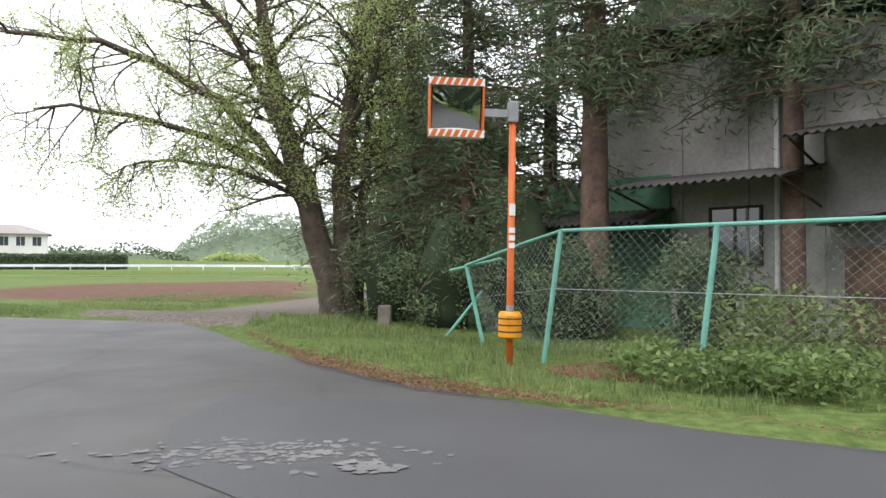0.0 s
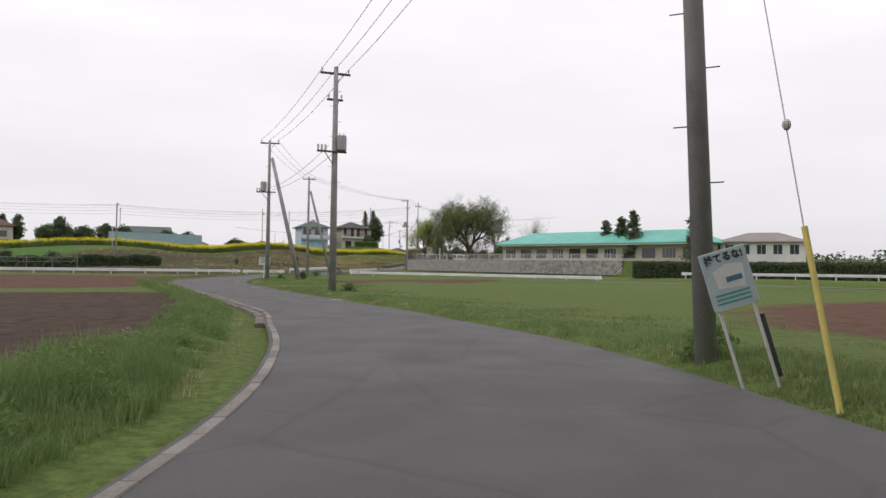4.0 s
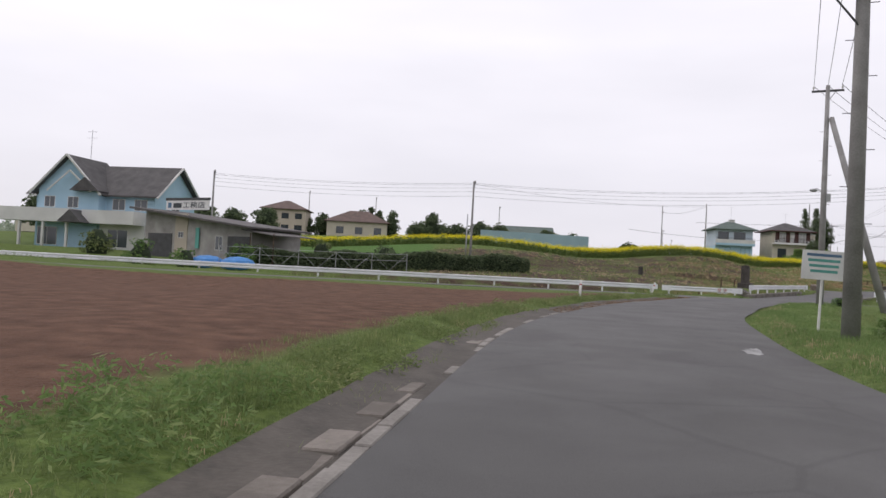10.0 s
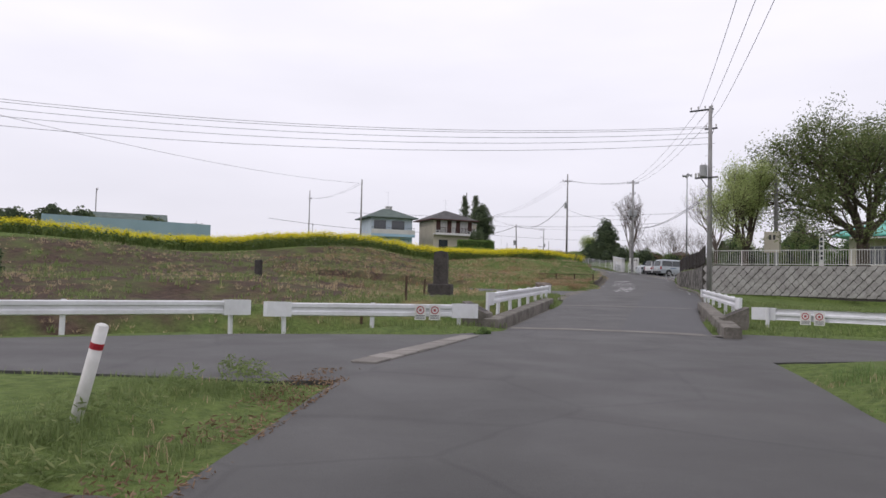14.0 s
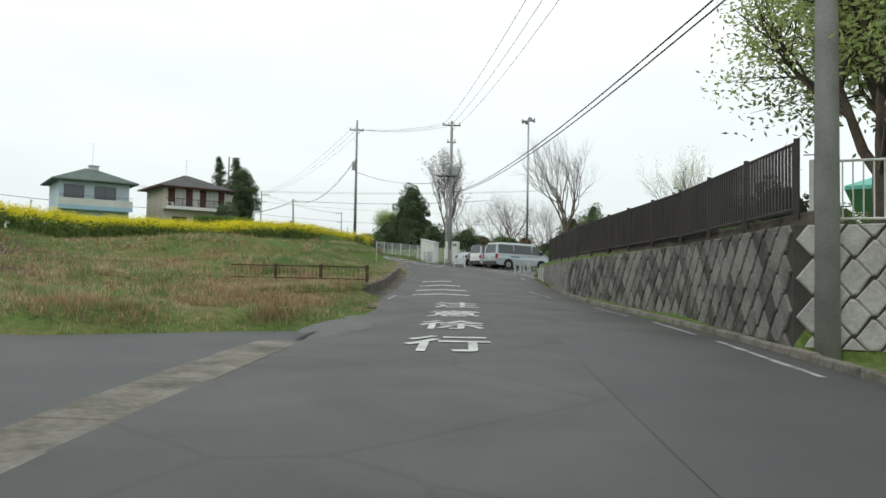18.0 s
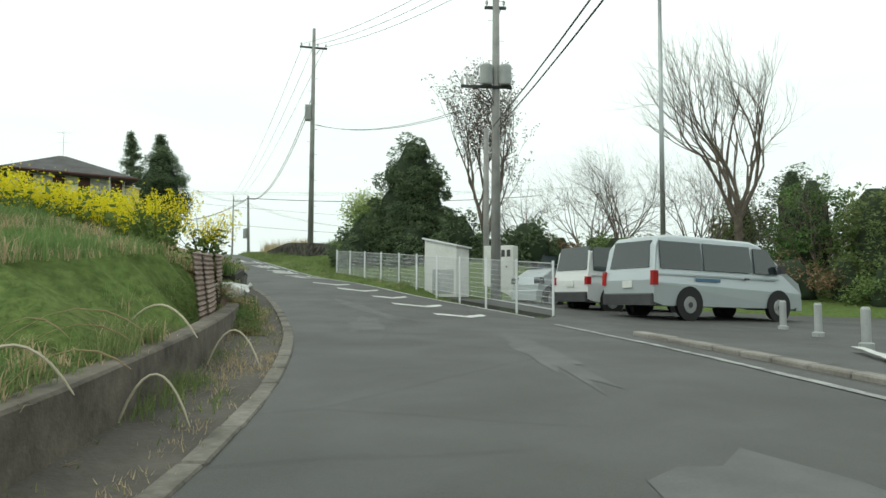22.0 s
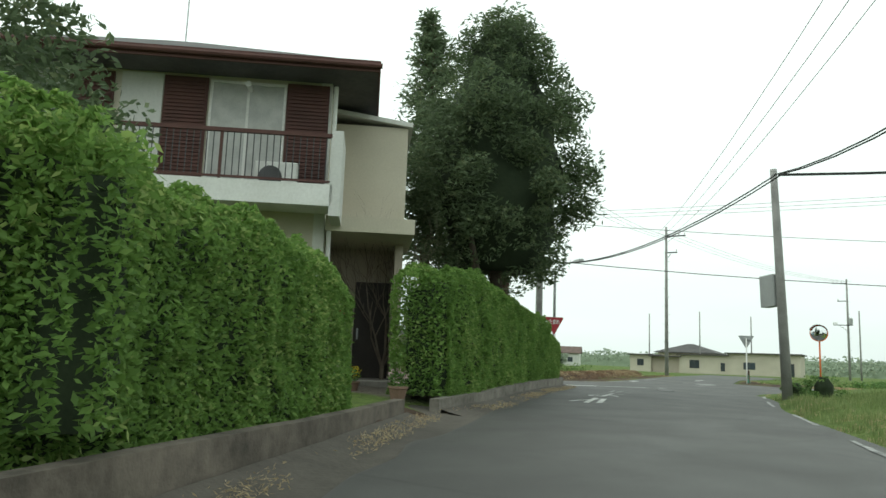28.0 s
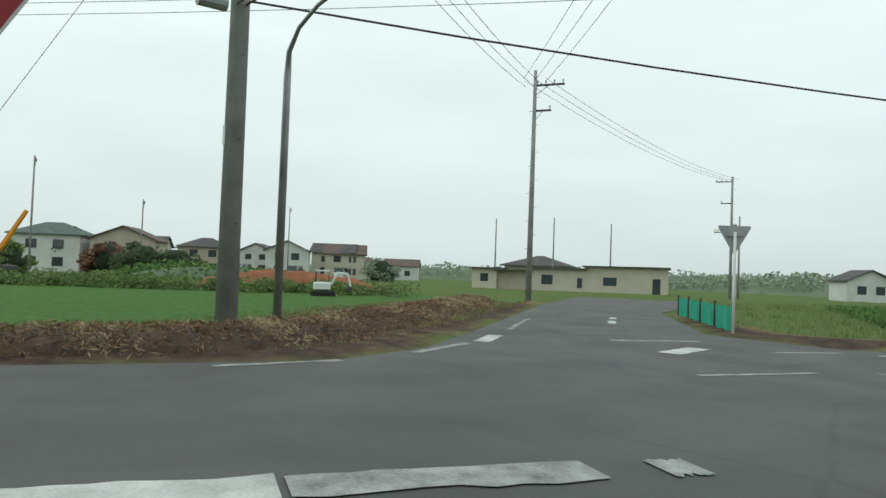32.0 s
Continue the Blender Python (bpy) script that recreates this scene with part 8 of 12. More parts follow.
window(hb, 6.0, 0.4, 1.8, 2.0, frame_m=DARK_METAL)
part("panel", Geo().box(3.7, 4.5, -0.03, -0.005, 3.65, 5.95), WALL_WHITE, hb)
bal = part("balcony", Geo().box(-0.1, 8.0, -1.2, 0.0, 3.3, 3.47).box(-0.1, 8.0, -1.25, -1.15, 3.23, 3.63), WHITE_PAINT, hb, "white peeling balcony slab")
for x in (-0.05, 1.95, 3.95, 5.95, 7.95):
    part("rail_post", Geo().box(x - 0.025, x + 0.025, -1.2, -1.15, 3.55, 4.55), SHUTTER if 0 < x < 7.9 else WALL_WHITE, bal)
part("handrail", Geo().box(-0.05, 7.95, -1.22, -1.14, 4.52, 4.59).box(-0.05, 7.95, -1.2, -1.16, 3.67, 3.71), SHUTTER, bal)
rb = Geo().tube([(0, -1.18, 3.69), (0, -1.18, 4.53)], 0.011, 5).mesh("rail_bar", DARK_METAL)
for k in range(66):
    ob = part("rail_bar", rb, None, bal)
    ob.location.x = 0.05 + k * 0.12
part("corner_board", Geo().box(7.95, 8.15, -1.25, 0.0, 3.05, 4.65), WALL_WHITE, hb)
part("corner_post", Geo().box(7.6, 7.82, -0.02, 0.2, -0.5, 6.05), WALL_WHITE, hb)
part("drain_pipe", Geo().tube([(7.9, -0.1, 5.9), (7.9, -0.06, 4.2), (7.95, -0.12, 0.0)], 0.045, 8), WALL_WHITE, hb)
for x, z in ((6.9, 3.5), (0.6, 3.5)):
    ac = part("air_conditioner", Geo().box(x - 0.4, x + 0.4, -0.75, -0.45, z + 0.02, z + 0.62, 0.02), WHITE_PAINT, hb, "white air conditioner unit on the balcony")
    part("fan_grille", Geo().tube([(x - 0.1, -0.765, z + 0.32), (x - 0.1, -0.75, z + 0.32)], 0.22, 18), DARK_METAL, ac)
part("annex", Geo().box(7.8, 9.45, 1.4, 6.2, 3.1, 5.6), WALL_CREAM, hb, "cream annex over the porch")
part("annex_roof", Geo().side_prism([(7.8, 5.82), (9.55, 5.6), (9.55, 5.7), (7.8, 5.92)], 1.3, 6.3), WALL_WHITE, hb)
part("porch_canopy", Geo().box(7.85, 9.6, -0.2, 2.6, 2.95, 3.25), WALL_CREAM, hb, "flat porch canopy")
part("porch_side", Geo().box(9.28, 9.45, 1.3, 6.2, -0.5, 3.1), WALL_BEIGE, hb)
part("porch_back", Geo().box(7.8, 9.28, 2.4, 2.55, -0.5, 3.1), WALL_BEIGE, hb)
fd = part("front_door", Geo().box(8.45, 9.25, 2.32, 2.4, 0.05, 2.2), BROWN_METAL, hb, "dark front door")
part("door_handle", Geo().box(8.52, 8.56, 2.25, 2.32, 0.9, 1.15), STEEL, fd)
part("porch_step", Geo().box(7.9, 9.3, 0.9, 2.4, -0.3, 0.05, 0.02).box(7.9, 9.35, 0.5, 0.9, -0.4, -0.1, 0.02), CONCRETE, hb)
part("letter_box", Geo().box(8.0, 8.3, 2.2, 2.39, 1.35, 1.65, 0.02), RED, hb, "red letter box")
part("chimney_flue", Geo().tube([(6.2, 0.1, 5.75), (6.2, -0.35, 5.75)], 0.06, 8), WALL_WHITE, hb)
part("antenna", Geo().tube([(3.9, 3.5, 8.0), (3.9, 3.5, 10.2)], 0.018, 5).tube([(3.3, 3.5, 10.0), (4.5, 3.5, 10.1)], 0.01, 4).tube([(3.5, 3.5, 9.2), (4.3, 3.5, 9.3)], 0.01, 4)
     .tube([(3.4, 3.2, 10.02), (3.4, 3.8, 10.02)], 0.007, 4).tube([(3.8, 3.2, 10.05), (3.8, 3.8, 10.05)], 0.007, 4).tube([(4.3, 3.3, 10.08), (4.3, 3.7, 10.08)], 0.007, 4), STEEL, hb, "thin television aerial")

# the blue and white house behind
HA = pose(-201.8, 101.8, 6.3, 0, 0, 78)
ha = thing("house", HA, "two-storey house with pale blue lower walls and a grey-green roof", "house")
part("wall", Geo().box(0, 7.7, 0, 7.6, -0.6, 6.0), WALL_PALE_BLUE, ha)
part("roof", hip_roof(7.7, 7.6, 6.1, 1.9, 0.9, 1.0), ROOF_GREEN, ha, "grey-green hip roof")
part("roof_vent", Geo().box(3.8, 4.8, 3.3, 4.3, 7.8, 8.3).box(3.7, 4.9, 3.2, 4.4, 8.3, 8.4), WALL_WHITE, ha)
part("lower_wall", Geo().box(-0.02, 7.72, -0.02, 7.62, -0.6, 2.5), WALL_BLUE, ha, "pale blue lower storey")
bal = part("balcony", Geo().box(-0.2, 7.9, -1.1, -1.0, 2.75, 3.85).box(-0.2, 7.9, -1.1, 0, 2.65, 2.8).box(7.8, 7.9, -1.0, 0, 2.75, 3.85), WALL_WHITE, ha, "white balcony front")
part("balcony_band", Geo().box(-0.21, 7.91, -1.115, -1.1, 2.55, 3.05), WALL_BLUE, bal)
part("balcony_rail", Geo().tube([(-0.15, -1.05, 4.2), (7.85, -1.05, 4.2)], 0.03, 6).tube([(-0.15, -1.05, 4.02), (7.85, -1.05, 4.02)], 0.015, 5), DARK_METAL, bal)
for x, w in ((1.6, 2.2), (5.0, 2.4)):
    window(ha, x, 3.9, w, 1.6, frame_m=DARK_METAL, mullion=1)
window(ha, 2.0, 4.1, 1.2, 1.2, y=7.7, side="right", frame_m=DARK_METAL)
window(ha, 5.0, 4.3, 0.6, 0.8, y=7.7, side="right", frame_m=DARK_METAL)
window(ha, 2.0, 0.3, 2.4, 1.9, frame_m=DARK_METAL)
window(ha, 6.2, 0.3, 1.8, 1.9, frame_m=DARK_METAL)
part("antenna", Geo().tube([(4.2, 4.0, 8.3), (4.2, 4.0, 11.2)], 0.018, 5).tube([(3.6, 4.0, 11.1), (4.8, 4.0, 11.15)], 0.01, 4), STEEL, ha, "thin television aerial")

# the blue house by the river
BH = pose(-136.6, -9.6, 0.9, 0, 0, 72)
bh = thing("house", BH, "large pale blue house with white trim and dark gabled roofs", "house")
part("wall", Geo().box(0, 14.2, 0, 8.0, -1.0, 6.2), WALL_BLUE, bh)
part("roof", gable_roof(14.2, 8.0, 6.2, 3.1, 0.7), ROOF_GREY, bh, "dark slate gable roof")
for x in (0.0, 14.2):
    s = -0.02 if x < 1 else 0.02
    part("gable", Geo().add([(x + s, 0, 6.15), (x + s, 8, 6.15), (x + s, 4, 9.25), (x - s, 0, 6.15), (x - s, 8, 6.15), (x - s, 4, 9.25)], [(0, 1, 2), (5, 4, 3)]), WALL_BLUE, bh)
    part("barge_board", Geo().tube([(x + s * 35, -0.75, 5.65), (x + s * 35, 4, 9.42)], 0.12, 4).tube([(x + s * 35, 8.75, 5.65), (x + s * 35, 4, 9.42)], 0.12, 4), WALL_WHITE, bh, "white barge board")
cg = part("front_gable", Geo().add([(1.2, -1.2, -0.9), (8.4, -1.2, -0.9), (8.4, -1.2, 6.3), (4.8, -1.2, 9.75), (1.2, -1.2, 6.3), (1.2, 3.9, -0.9), (8.4, 3.9, -0.9), (8.4, 3.9, 6.3), (4.8, 3.9, 9.75), (1.2, 3.9, 6.3)],
                                   [(0, 1, 2, 3, 4), (1, 6, 7, 2), (0, 4, 9, 5)]), WALL_BLUE, bh, "projecting blue front gable")
gr = gable_roof(7.2, 5.4, 6.3, 3.45, 0.6, along_x=False)
gr.v = [(x + 1.2, y - 1.2, z) for x, y, z in gr.v]
part("front_roof", gr, ROOF_GREY, bh)
for sx in (-1, 1):
    part("barge_board", Geo().tube([(4.8 + sx * 4.25, -1.85, 5.7), (4.8, -1.85, 9.9)], 0.13, 4), WALL_WHITE, bh)
    part("barge_board", Geo().tube([(5.4 + sx * 2.6, -2.0, 6.0), (5.4, -2.0, 8.2)], 0.1, 4), WALL_WHITE, bh)
part("dormer_roof", Geo().side_prism([(5.6, 6.1), (9.0, 6.1), (7.3, 7.5)], -2.2, 0.0), ROOF_GREY, bh)
for x in (2.6, 5.4):
    window(bh, x, 4.3, 1.3, 1.2, y=-1.2, sill=False)
for x in (10.0, 12.6):
    window(bh, x, 4.3, 1.5, 1.2, sill=False)
window(bh, 4.0, 4.0, 1.6, 1.4, y=14.2, side="right", sill=False)
part("balcony", Geo().box(-2.6, 6.8, -3.2, -1.2, 2.7, 4.1).box(7.4, 13.4, -2.4, 0.0, 2.7, 4.1), WALL_WHITE, bh, "white balcony parapets")
part("porch_gable", Geo().side_prism([(5.6, 2.7), (8.4, 2.7), (7.0, 4.0)], -3.8, -1.3), ROOF_GREY, bh)
for x in (-2.2, 0.6, 3.4, 6.2):
    part("pillar", Geo().box(x - 0.12, x + 0.12, -3.1, -2.86, -0.8, 2.7), WALL_WHITE, bh)
part("ground_floor", Geo().box(8.4, 13.6, -0.8, 0.0, -0.8, 2.7), WALL_WHITE, bh)
window(bh, 10.6, 0.3, 2.4, 1.9, y=-0.8, sill=False)
window(bh, 2.5, 0.3, 2.4, 1.9, y=-1.2, sill=False)
part("antenna", Geo().tube([(4.8, 2, 9.5), (4.8, 2, 13.2)], 0.03, 5).tube([(4.2, 2, 13.0), (5.4, 2, 13.0)], 0.02, 4).tube([(4.2, 2, 12.3), (5.4, 2, 12.3)], 0.02, 4), STEEL, bh, "thin television aerial")

WS = pose(-126.6, 4.6, 0.5, 0, 0, 50)
ws = thing("workshop", WS, "grey workshop with a sloping sheet roof and a sign board", "workshop")
part("wall", Geo().box(0, 15.0, 0, 6.0, -0.8, 3.0), WALL_GREY, ws)
part("front_wall", Geo().box(4.6, 6.4, -0.05, 0.0, -0.8, 4.2), WALL_BEIGE, ws)
part("roof", Geo().side_prism([(-1.0, 4.6), (15.8, 2.9), (15.8, 3.05), (-1.0, 4.8)], -1.2, 6.6), ROOF_SHEET, ws, "dark sloping sheet roof")
part("gable", Geo().side_prism([(0, 2.98), (15, 2.98), (0, 4.5)], 0.02, 6.0), WALL_GREY, ws)
# shade inside the two bays is a dark panel on the closed wall
part("bay_shade", Geo().box(0.6, 4.2, -0.06, -0.01, -0.3, 2.3), DARK_METAL, ws, "dark panel standing for the shade in an open bay")
part("bay_shade", Geo().box(12.0, 14.8, -0.06, -0.01, -0.3, 2.2), DARK_METAL, ws)
part("lean_to_roof", Geo().side_prism([(14.5, 2.75), (18.5, 2.3), (18.5, 2.38), (14.5, 2.85)], -0.8, 4.5), ROOF_SHEET, ws)
for x in (15.5, 18.3):
    part("lean_to_post", Geo().tube([(x, -0.6, -0.8), (x, -0.6, 2.5)], 0.05, 6), RUST, ws)
window(ws, 5.5, 1.9, 0.8, 0.6, y=-0.05, sill=False)
window(ws, 10.8, 0.9, 1.0, 1.3, sill=False)
part("teal_banner", Geo().box(7.7, 8.2, -0.14, -0.1, 1.0, 2.9), SIGN_TEAL, ws)
sgn = part("sign_board", Geo().box(2.2, 8.4, 0.6, 0.7, 4.6, 5.5), SIGN_WHITE, ws, "white sign board with dark characters")
part("sign_frame", Geo().box(2.1, 8.5, 0.58, 0.72, 5.5, 5.75), DARK_METAL, sgn)
text_part("工務店", 0.62, sgn, pose(6.3, 0.58, 5.02, 90), INK, width=3.2)
part("logo_bar", Geo().box(2.5, 3.0, 0.585, 0.598, 4.8, 5.3), SIGN_BLUE, sgn)
part("letter_bar", Geo().box(3.3, 4.5, 0.585, 0.598, 4.8, 5.25), INK, sgn)
for k, (x, y) in enumerate(((-111.5, 13.5), (-110.5, 16.0))):
    whole("tarpaulin_cover", (lambda g: g)(Geo().ball((x, y, 0.3), 1.4, 10, 6, 0.45)), BLUE_TARP, "blue tarpaulin over a heap behind the guard rail", "tarpaulin", group="tarpaulin heaps")

for m, w, d, h, lab, wall_, roof_, st, ri in (
        (pose(-211.5, 5.5, 6.2, 0, 0, 85), 9, 8, 5.4, "beige two-storey house on the ridge", WALL_BEIGE, ROOF_BROWN, "hip", 2.0),
        (pose(-213.0, 19.0, 6.6, 0, 0, 85), 13, 9, 3.2, "low cream house with a wide brown roof", WALL_CREAM, ROOF_BROWN, "hip", 2.6),
        (pose(-215.0, 58.0, 6.4, 0, 0, 80), 11, 8, 3.2, "pale green warehouse behind a fence", WALL_WHITE, ROOF_GREEN, "gable_x", 1.6),
        (pose(-252.0, -30.0, 5.0, 0, 0, 70), 12, 8, 3.0, "low farmhouse with a brown hipped roof", WALL_BEIGE, ROOF_BROWN, "hip", 2.2),
        (pose(-208.0, -42.0, 4.8, 0, 0, 60), 10, 8, 3.0, "low farmhouse with a brown hipped roof", WALL_CREAM, ROOF_BROWN, "hip", 2.2)):
    e = simple_house("house", m, w, d, h, lab, wall_, roof_, ri, st)
    for k in range(3):
        window(e, w * (k + 0.7) / 3.2, 0.6, 1.6, 1.5, sill=False, frame_m=DARK_METAL)
        if h > 5:
            window(e, w * (k + 0.7) / 3.2, 3.4, 1.5, 1.2, sill=False, frame_m=DARK_METAL)
whole("sheet_fence", Geo().add([(-191.5, 49, 6.2), (-191.3, 49, 6.2), (-193.2, 71, 6.2), (-193.4, 71, 6.2), (-191.5, 49, 8.6), (-191.3, 49, 8.6), (-193.2, 71, 8.55), (-193.4, 71, 8.55)], [(0, 3, 7, 4), (1, 5, 6, 2), (4, 7, 6, 5), (0, 4, 5, 1), (3, 2, 6, 7)]), BLUE_CITY, "long pale blue sheet fence on the ridge", "fence")

# the nursery
nu = thing("nursery_building", pose(-118.8, 105.6, 2.75, 0, 0, 11.5), "long low nursery building with a turquoise roof", "building")
part("wall", Geo().box(0, 40, 0, 9, -0.7, 3.1), WALL_CREAM, nu)
part("roof", hip_roof(40, 9, 3.15, 2.3, 1.2, 32), ROOF_TEAL, nu, "turquoise hip roof")
for k in range(11):
    window(nu, 2.0 + k * 3.6, 0.5, 2.4, 1.7, sill=False, frame_m=DARK_METAL if k % 3 else WHITE_PAINT, mullion=3)
window(nu, 3.0, 0.5, 2.4, 1.7, y=0.0, side="left", sill=False)
part("veranda_roof", Geo().box(0.5, 39.5, -1.6, 0, 2.75, 2.87), WALL_WHITE, nu)
n3 = simple_house("annex_building", pose(-80.4, 119.6, 3.1, 0, 0, 28), 12.6, 8, 2.9, "beige annex with a pale brown hip roof", WALL_WHITE, mat("pale_brown_roof", (0.3, 0.27, 0.25), 0.8, dark=(0.22, 0.2, 0.18)), 1.6, "hip", category="building")
for k in range(5):
    window(n3, 1.4 + k * 2.4, 0.9, 1.4, 1.6, sill=False)
gs = simple_house("garage", pose(-144.3, 140.4, 2.2, 0, 0, 44), 7.0, 6.0, 3.7, "pale grey garage with a beige shutter beside the wood", WALL_WHITE, ROOF_SHEET, 1.5, "gable_y", 0.3, category="garage")
part("roller_shutter", (lambda g: [g.box(0.5, 6.4, -0.05 - 0.015 * (q % 2), 0.0, -0.2 + q * 0.12, -0.09 + q * 0.12) for q in range(24)] and g)(Geo()), WALL_BEIGE, gs, "beige ribbed roller shutter")
part("corner_pipe", Geo().tube([(0.05, -0.1, -0.3), (0.05, -0.1, 3.7)], 0.05, 8), WALL_WHITE, gs)
nb = thing("name_board", pose(-108.2, 82.9, 2.45, 0, 0, 20), "white upright name board behind the fence", "notice")
part("panel", Geo().box(-0.12, 0.12, -0.05, 0.05, 0, 1.9), SIGN_WHITE, nb)
for k in range(5):
    part("print_bar", Geo().box(-0.07, 0.07, -0.055, -0.05, 0.4 + k * 0.28, 0.58 + k * 0.28), INK, nb)
sw = thing("switch_cabinet", pose(-111.6, 83.3, 2.45, 0, 0, 20), "beige electrical cabinet behind the fence", "cabinet")
part("body", Geo().box(-0.45, 0.45, -0.25, 0.25, 0.9, 2.2, 0.02), WALL_CREAM, sw)
for x in (-0.15, 0.08):
    part("meter_window", Geo().box(x, x + 0.14, -0.258, -0.25, 1.7, 2.0), DARK_METAL, sw)
part("stand", Geo().box(-0.3, -0.22, -0.05, 0.05, 0, 0.9).box(0.22, 0.3, -0.05, 0.05, 0, 0.9), STEEL, sw)

# sheds behind the first fence
s1 = thing("old_workshop", pose(2.2, 16.6, -0.3, 0, 0, -45), "weathered grey workshop with rusty awnings behind the fence", "workshop")
part("wall", Geo().box(0, 11.0, 0, 7.0, -0.2, 5.2), WALL_GREY, s1)
part("green_wall", Geo().box(-1.9, 1.7, -0.06, 3.0, -0.2, 3.0), WALL_GREEN, s1, "faded green sheet wall")
for k in range(7):
    part("panel_batten", Geo().box(1.9 + k * 1.3, 1.96 + k * 1.3, -0.04, 0.0, -0.2, 5.2), WALL_GREY, s1)
for x0, x1, z, out in ((-2.2, 1.8, 2.35, 1.3), (1.4, 4.6, 2.95, 1.8), (4.4, 10.8, 3.6, 1.5)):
    aw = Geo()
    n = int((x1 - x0) / 0.08)
    for i in range(n + 1):
        x = x0 + (x1 - x0) * i / n
        dz = 0.025 * (1 if i % 2 else -1)
        aw.v += [(x, -out, z - 0.35 + dz), (x, 0.05, z + dz), (x, -out, z - 0.37 + dz), (x, 0.05, z - 0.02 + dz)]
    aw.f = [(4 * i, 4 * i + 4, 4 * i + 5, 4 * i + 1) for i in range(n)] + [(4 * i + 2, 4 * i + 3, 4 * i + 7, 4 * i + 6) for i in range(n)]
    part("awning", aw, ROOF_SHEET, s1, "corrugated sheet awning")
    for x in (x0 + 0.1, x1 - 0.1):
        part("awning_bracket", Geo().tube([(x, -out + 0.05, z - 0.38), (x, 0, z - 0.75)], 0.025, 5).tube([(x, -out + 0.05, z - 0.36), (x, 0.0, z - 0.06)], 0.025, 5), RUST, s1)
part("roof", Geo().side_prism([(-0.4, 5.9), (11.4, 5.0), (11.4, 5.15), (-0.4, 6.1)], -0.6, 7.4), ROOF_SHEET, s1)
part("drain_pipe", Geo().tube([(3.8, -0.12, -0.2), (3.8, -0.12, 4.9)], 0.05, 8), WALL_WHITE, s1)
part("drain_pipe", Geo().tube([(-0.3, -0.15, -0.2), (-0.3, -0.15, 2.2)], 0.035, 8), WALL_WHITE, s1)
part("rusty_sheet", Geo().box(5.0, 6.2, -0.5, -0.45, -0.1, 1.5), RUST, s1)
part("small_roof", Geo().side_prism([(4.7, 1.85), (6.3, 2.1), (6.3, 2.16), (4.7, 1.91)], -1.0, 0.0), ROOF_SHEET, s1)
window(s1, 7.6, 3.9, 1.2, 0.6, y=-0.02, frame_m=WALL_WHITE, sill=False)
window(s1, 3.0, 1.2, 1.0, 1.1, y=-0.02, frame_m=RUST, sill=False)

# the white building and the houses beyond the crossroads
wb = thing("white_building", pose(-287.8, 177.6, 5.6, 0, 0, 45.2), "long low white building with dark eaves", "building")
for x0, x1, h, d in ((0, 3.2, 2.5, 5), (3.2, 7.4, 2.35, 5.5), (7.4, 14.2, 2.7, 6), (14.2, 23.8, 3.1, 8)):
    part("wall", Geo().box(x0, x1, -0.2 if h > 2.4 else 0.4, d, -0.5, h), WALL_CREAM if h > 2.4 else WALL_BEIGE, wb)
    part("roof", Geo().side_prism([(x0 - 0.3, h - 0.02), (x1 + 0.3, h + 0.02), (x1 + 0.3, h + 0.2), (x0 - 0.3, h + 0.14)], -0.7, d + 0.4), ROOF_SHEET, wb)
for x, z, w, h in ((1.6, 0.9, 1.0, 1.0), (9.6, 0.8, 1.4, 1.2), (17.2, 0.9, 1.6, 1.0), (13.6, 0.5, 0.6, 1.2)):
    window(wb, x, z, w, h, y=-0.2, frame_m=DARK_METAL, sill=False)
window(wb, 22.6, 0.0, 0.9, 1.9, y=-0.2, frame_m=DARK_METAL, sill=False, mullion=0)
simple_house("house", pose(-297.0, 188.0, 5.6, 0, 0, 45), 9, 8, 3.2, "grey house behind the white building", WALL_BEIGE, ROOF_GREY, 1.5, "hip")
FAR = [(-310.0, 163.0, 8.5, 7.0, 5.2, WALL_CREAM, ROOF_GREY, "gable_x"), (-318.0, 154.0, 7.5, 7.0, 4.8, WALL_WHITE, ROOF_GREY, "gable_y"), (-322.0, 146.0, 8.0, 7.0, 5.0, WALL_BEIGE, ROOF_GREY, "hip"), (-306.0, 134.0, 9.0, 7.0, 5.2, WALL_BEIGE, ROOF_GREEN, "hip"),
       (-300.0, 116.0, 9.0, 7.0, 5.0, WALL_WHITE, ROOF_BROWN, "gable_y"), (-292.0, 100.0, 9.0, 7.0, 5.2, WALL_BEIGE, ROOF_GREEN, "hip"), (-332.0, 176.0, 9.0, 7.0, 3.4, WALL_CREAM, ROOF_BROWN, "hip"), (-338.0, 186.0, 9.0, 7.0, 3.4, WALL_WHITE, ROOF_BROWN, "gable_x"),
       (-262.0, 214.0, 8.0, 6.0, 3.0, WALL_WHITE, ROOF_GREY, "gable_y"), (-255.0, 224.0, 9.0, 6.0, 3.0, WALL_WHITE, ROOF_BROWN, "hip"), (-330.0, 158.0, 8.0, 7.0, 5.0, WALL_WHITE, ROOF_BROWN, "hip")]
for x, y, w, d, h, wa, ro, st in FAR:
    x, y = -205 + (x + 205) * 1.4, 131 + (y - 131) * 1.4
    e = simple_house("house", pose(x, y, 5.6, 0, 0, 62), w, d, h, "small suburban house beyond the green paddy", wa, ro, 1.7, st, 0.5, group="far houses")
    for k in range(2):
        window(e, w * (k + 0.8) / 2.6, 0.7, 1.5, 1.4, sill=False, frame_m=DARK_METAL)
        if h > 4.5:
            window(e, w * (k + 0.8) / 2.6, 3.2, 1.3, 1.1, sill=False, frame_m=DARK_METAL)
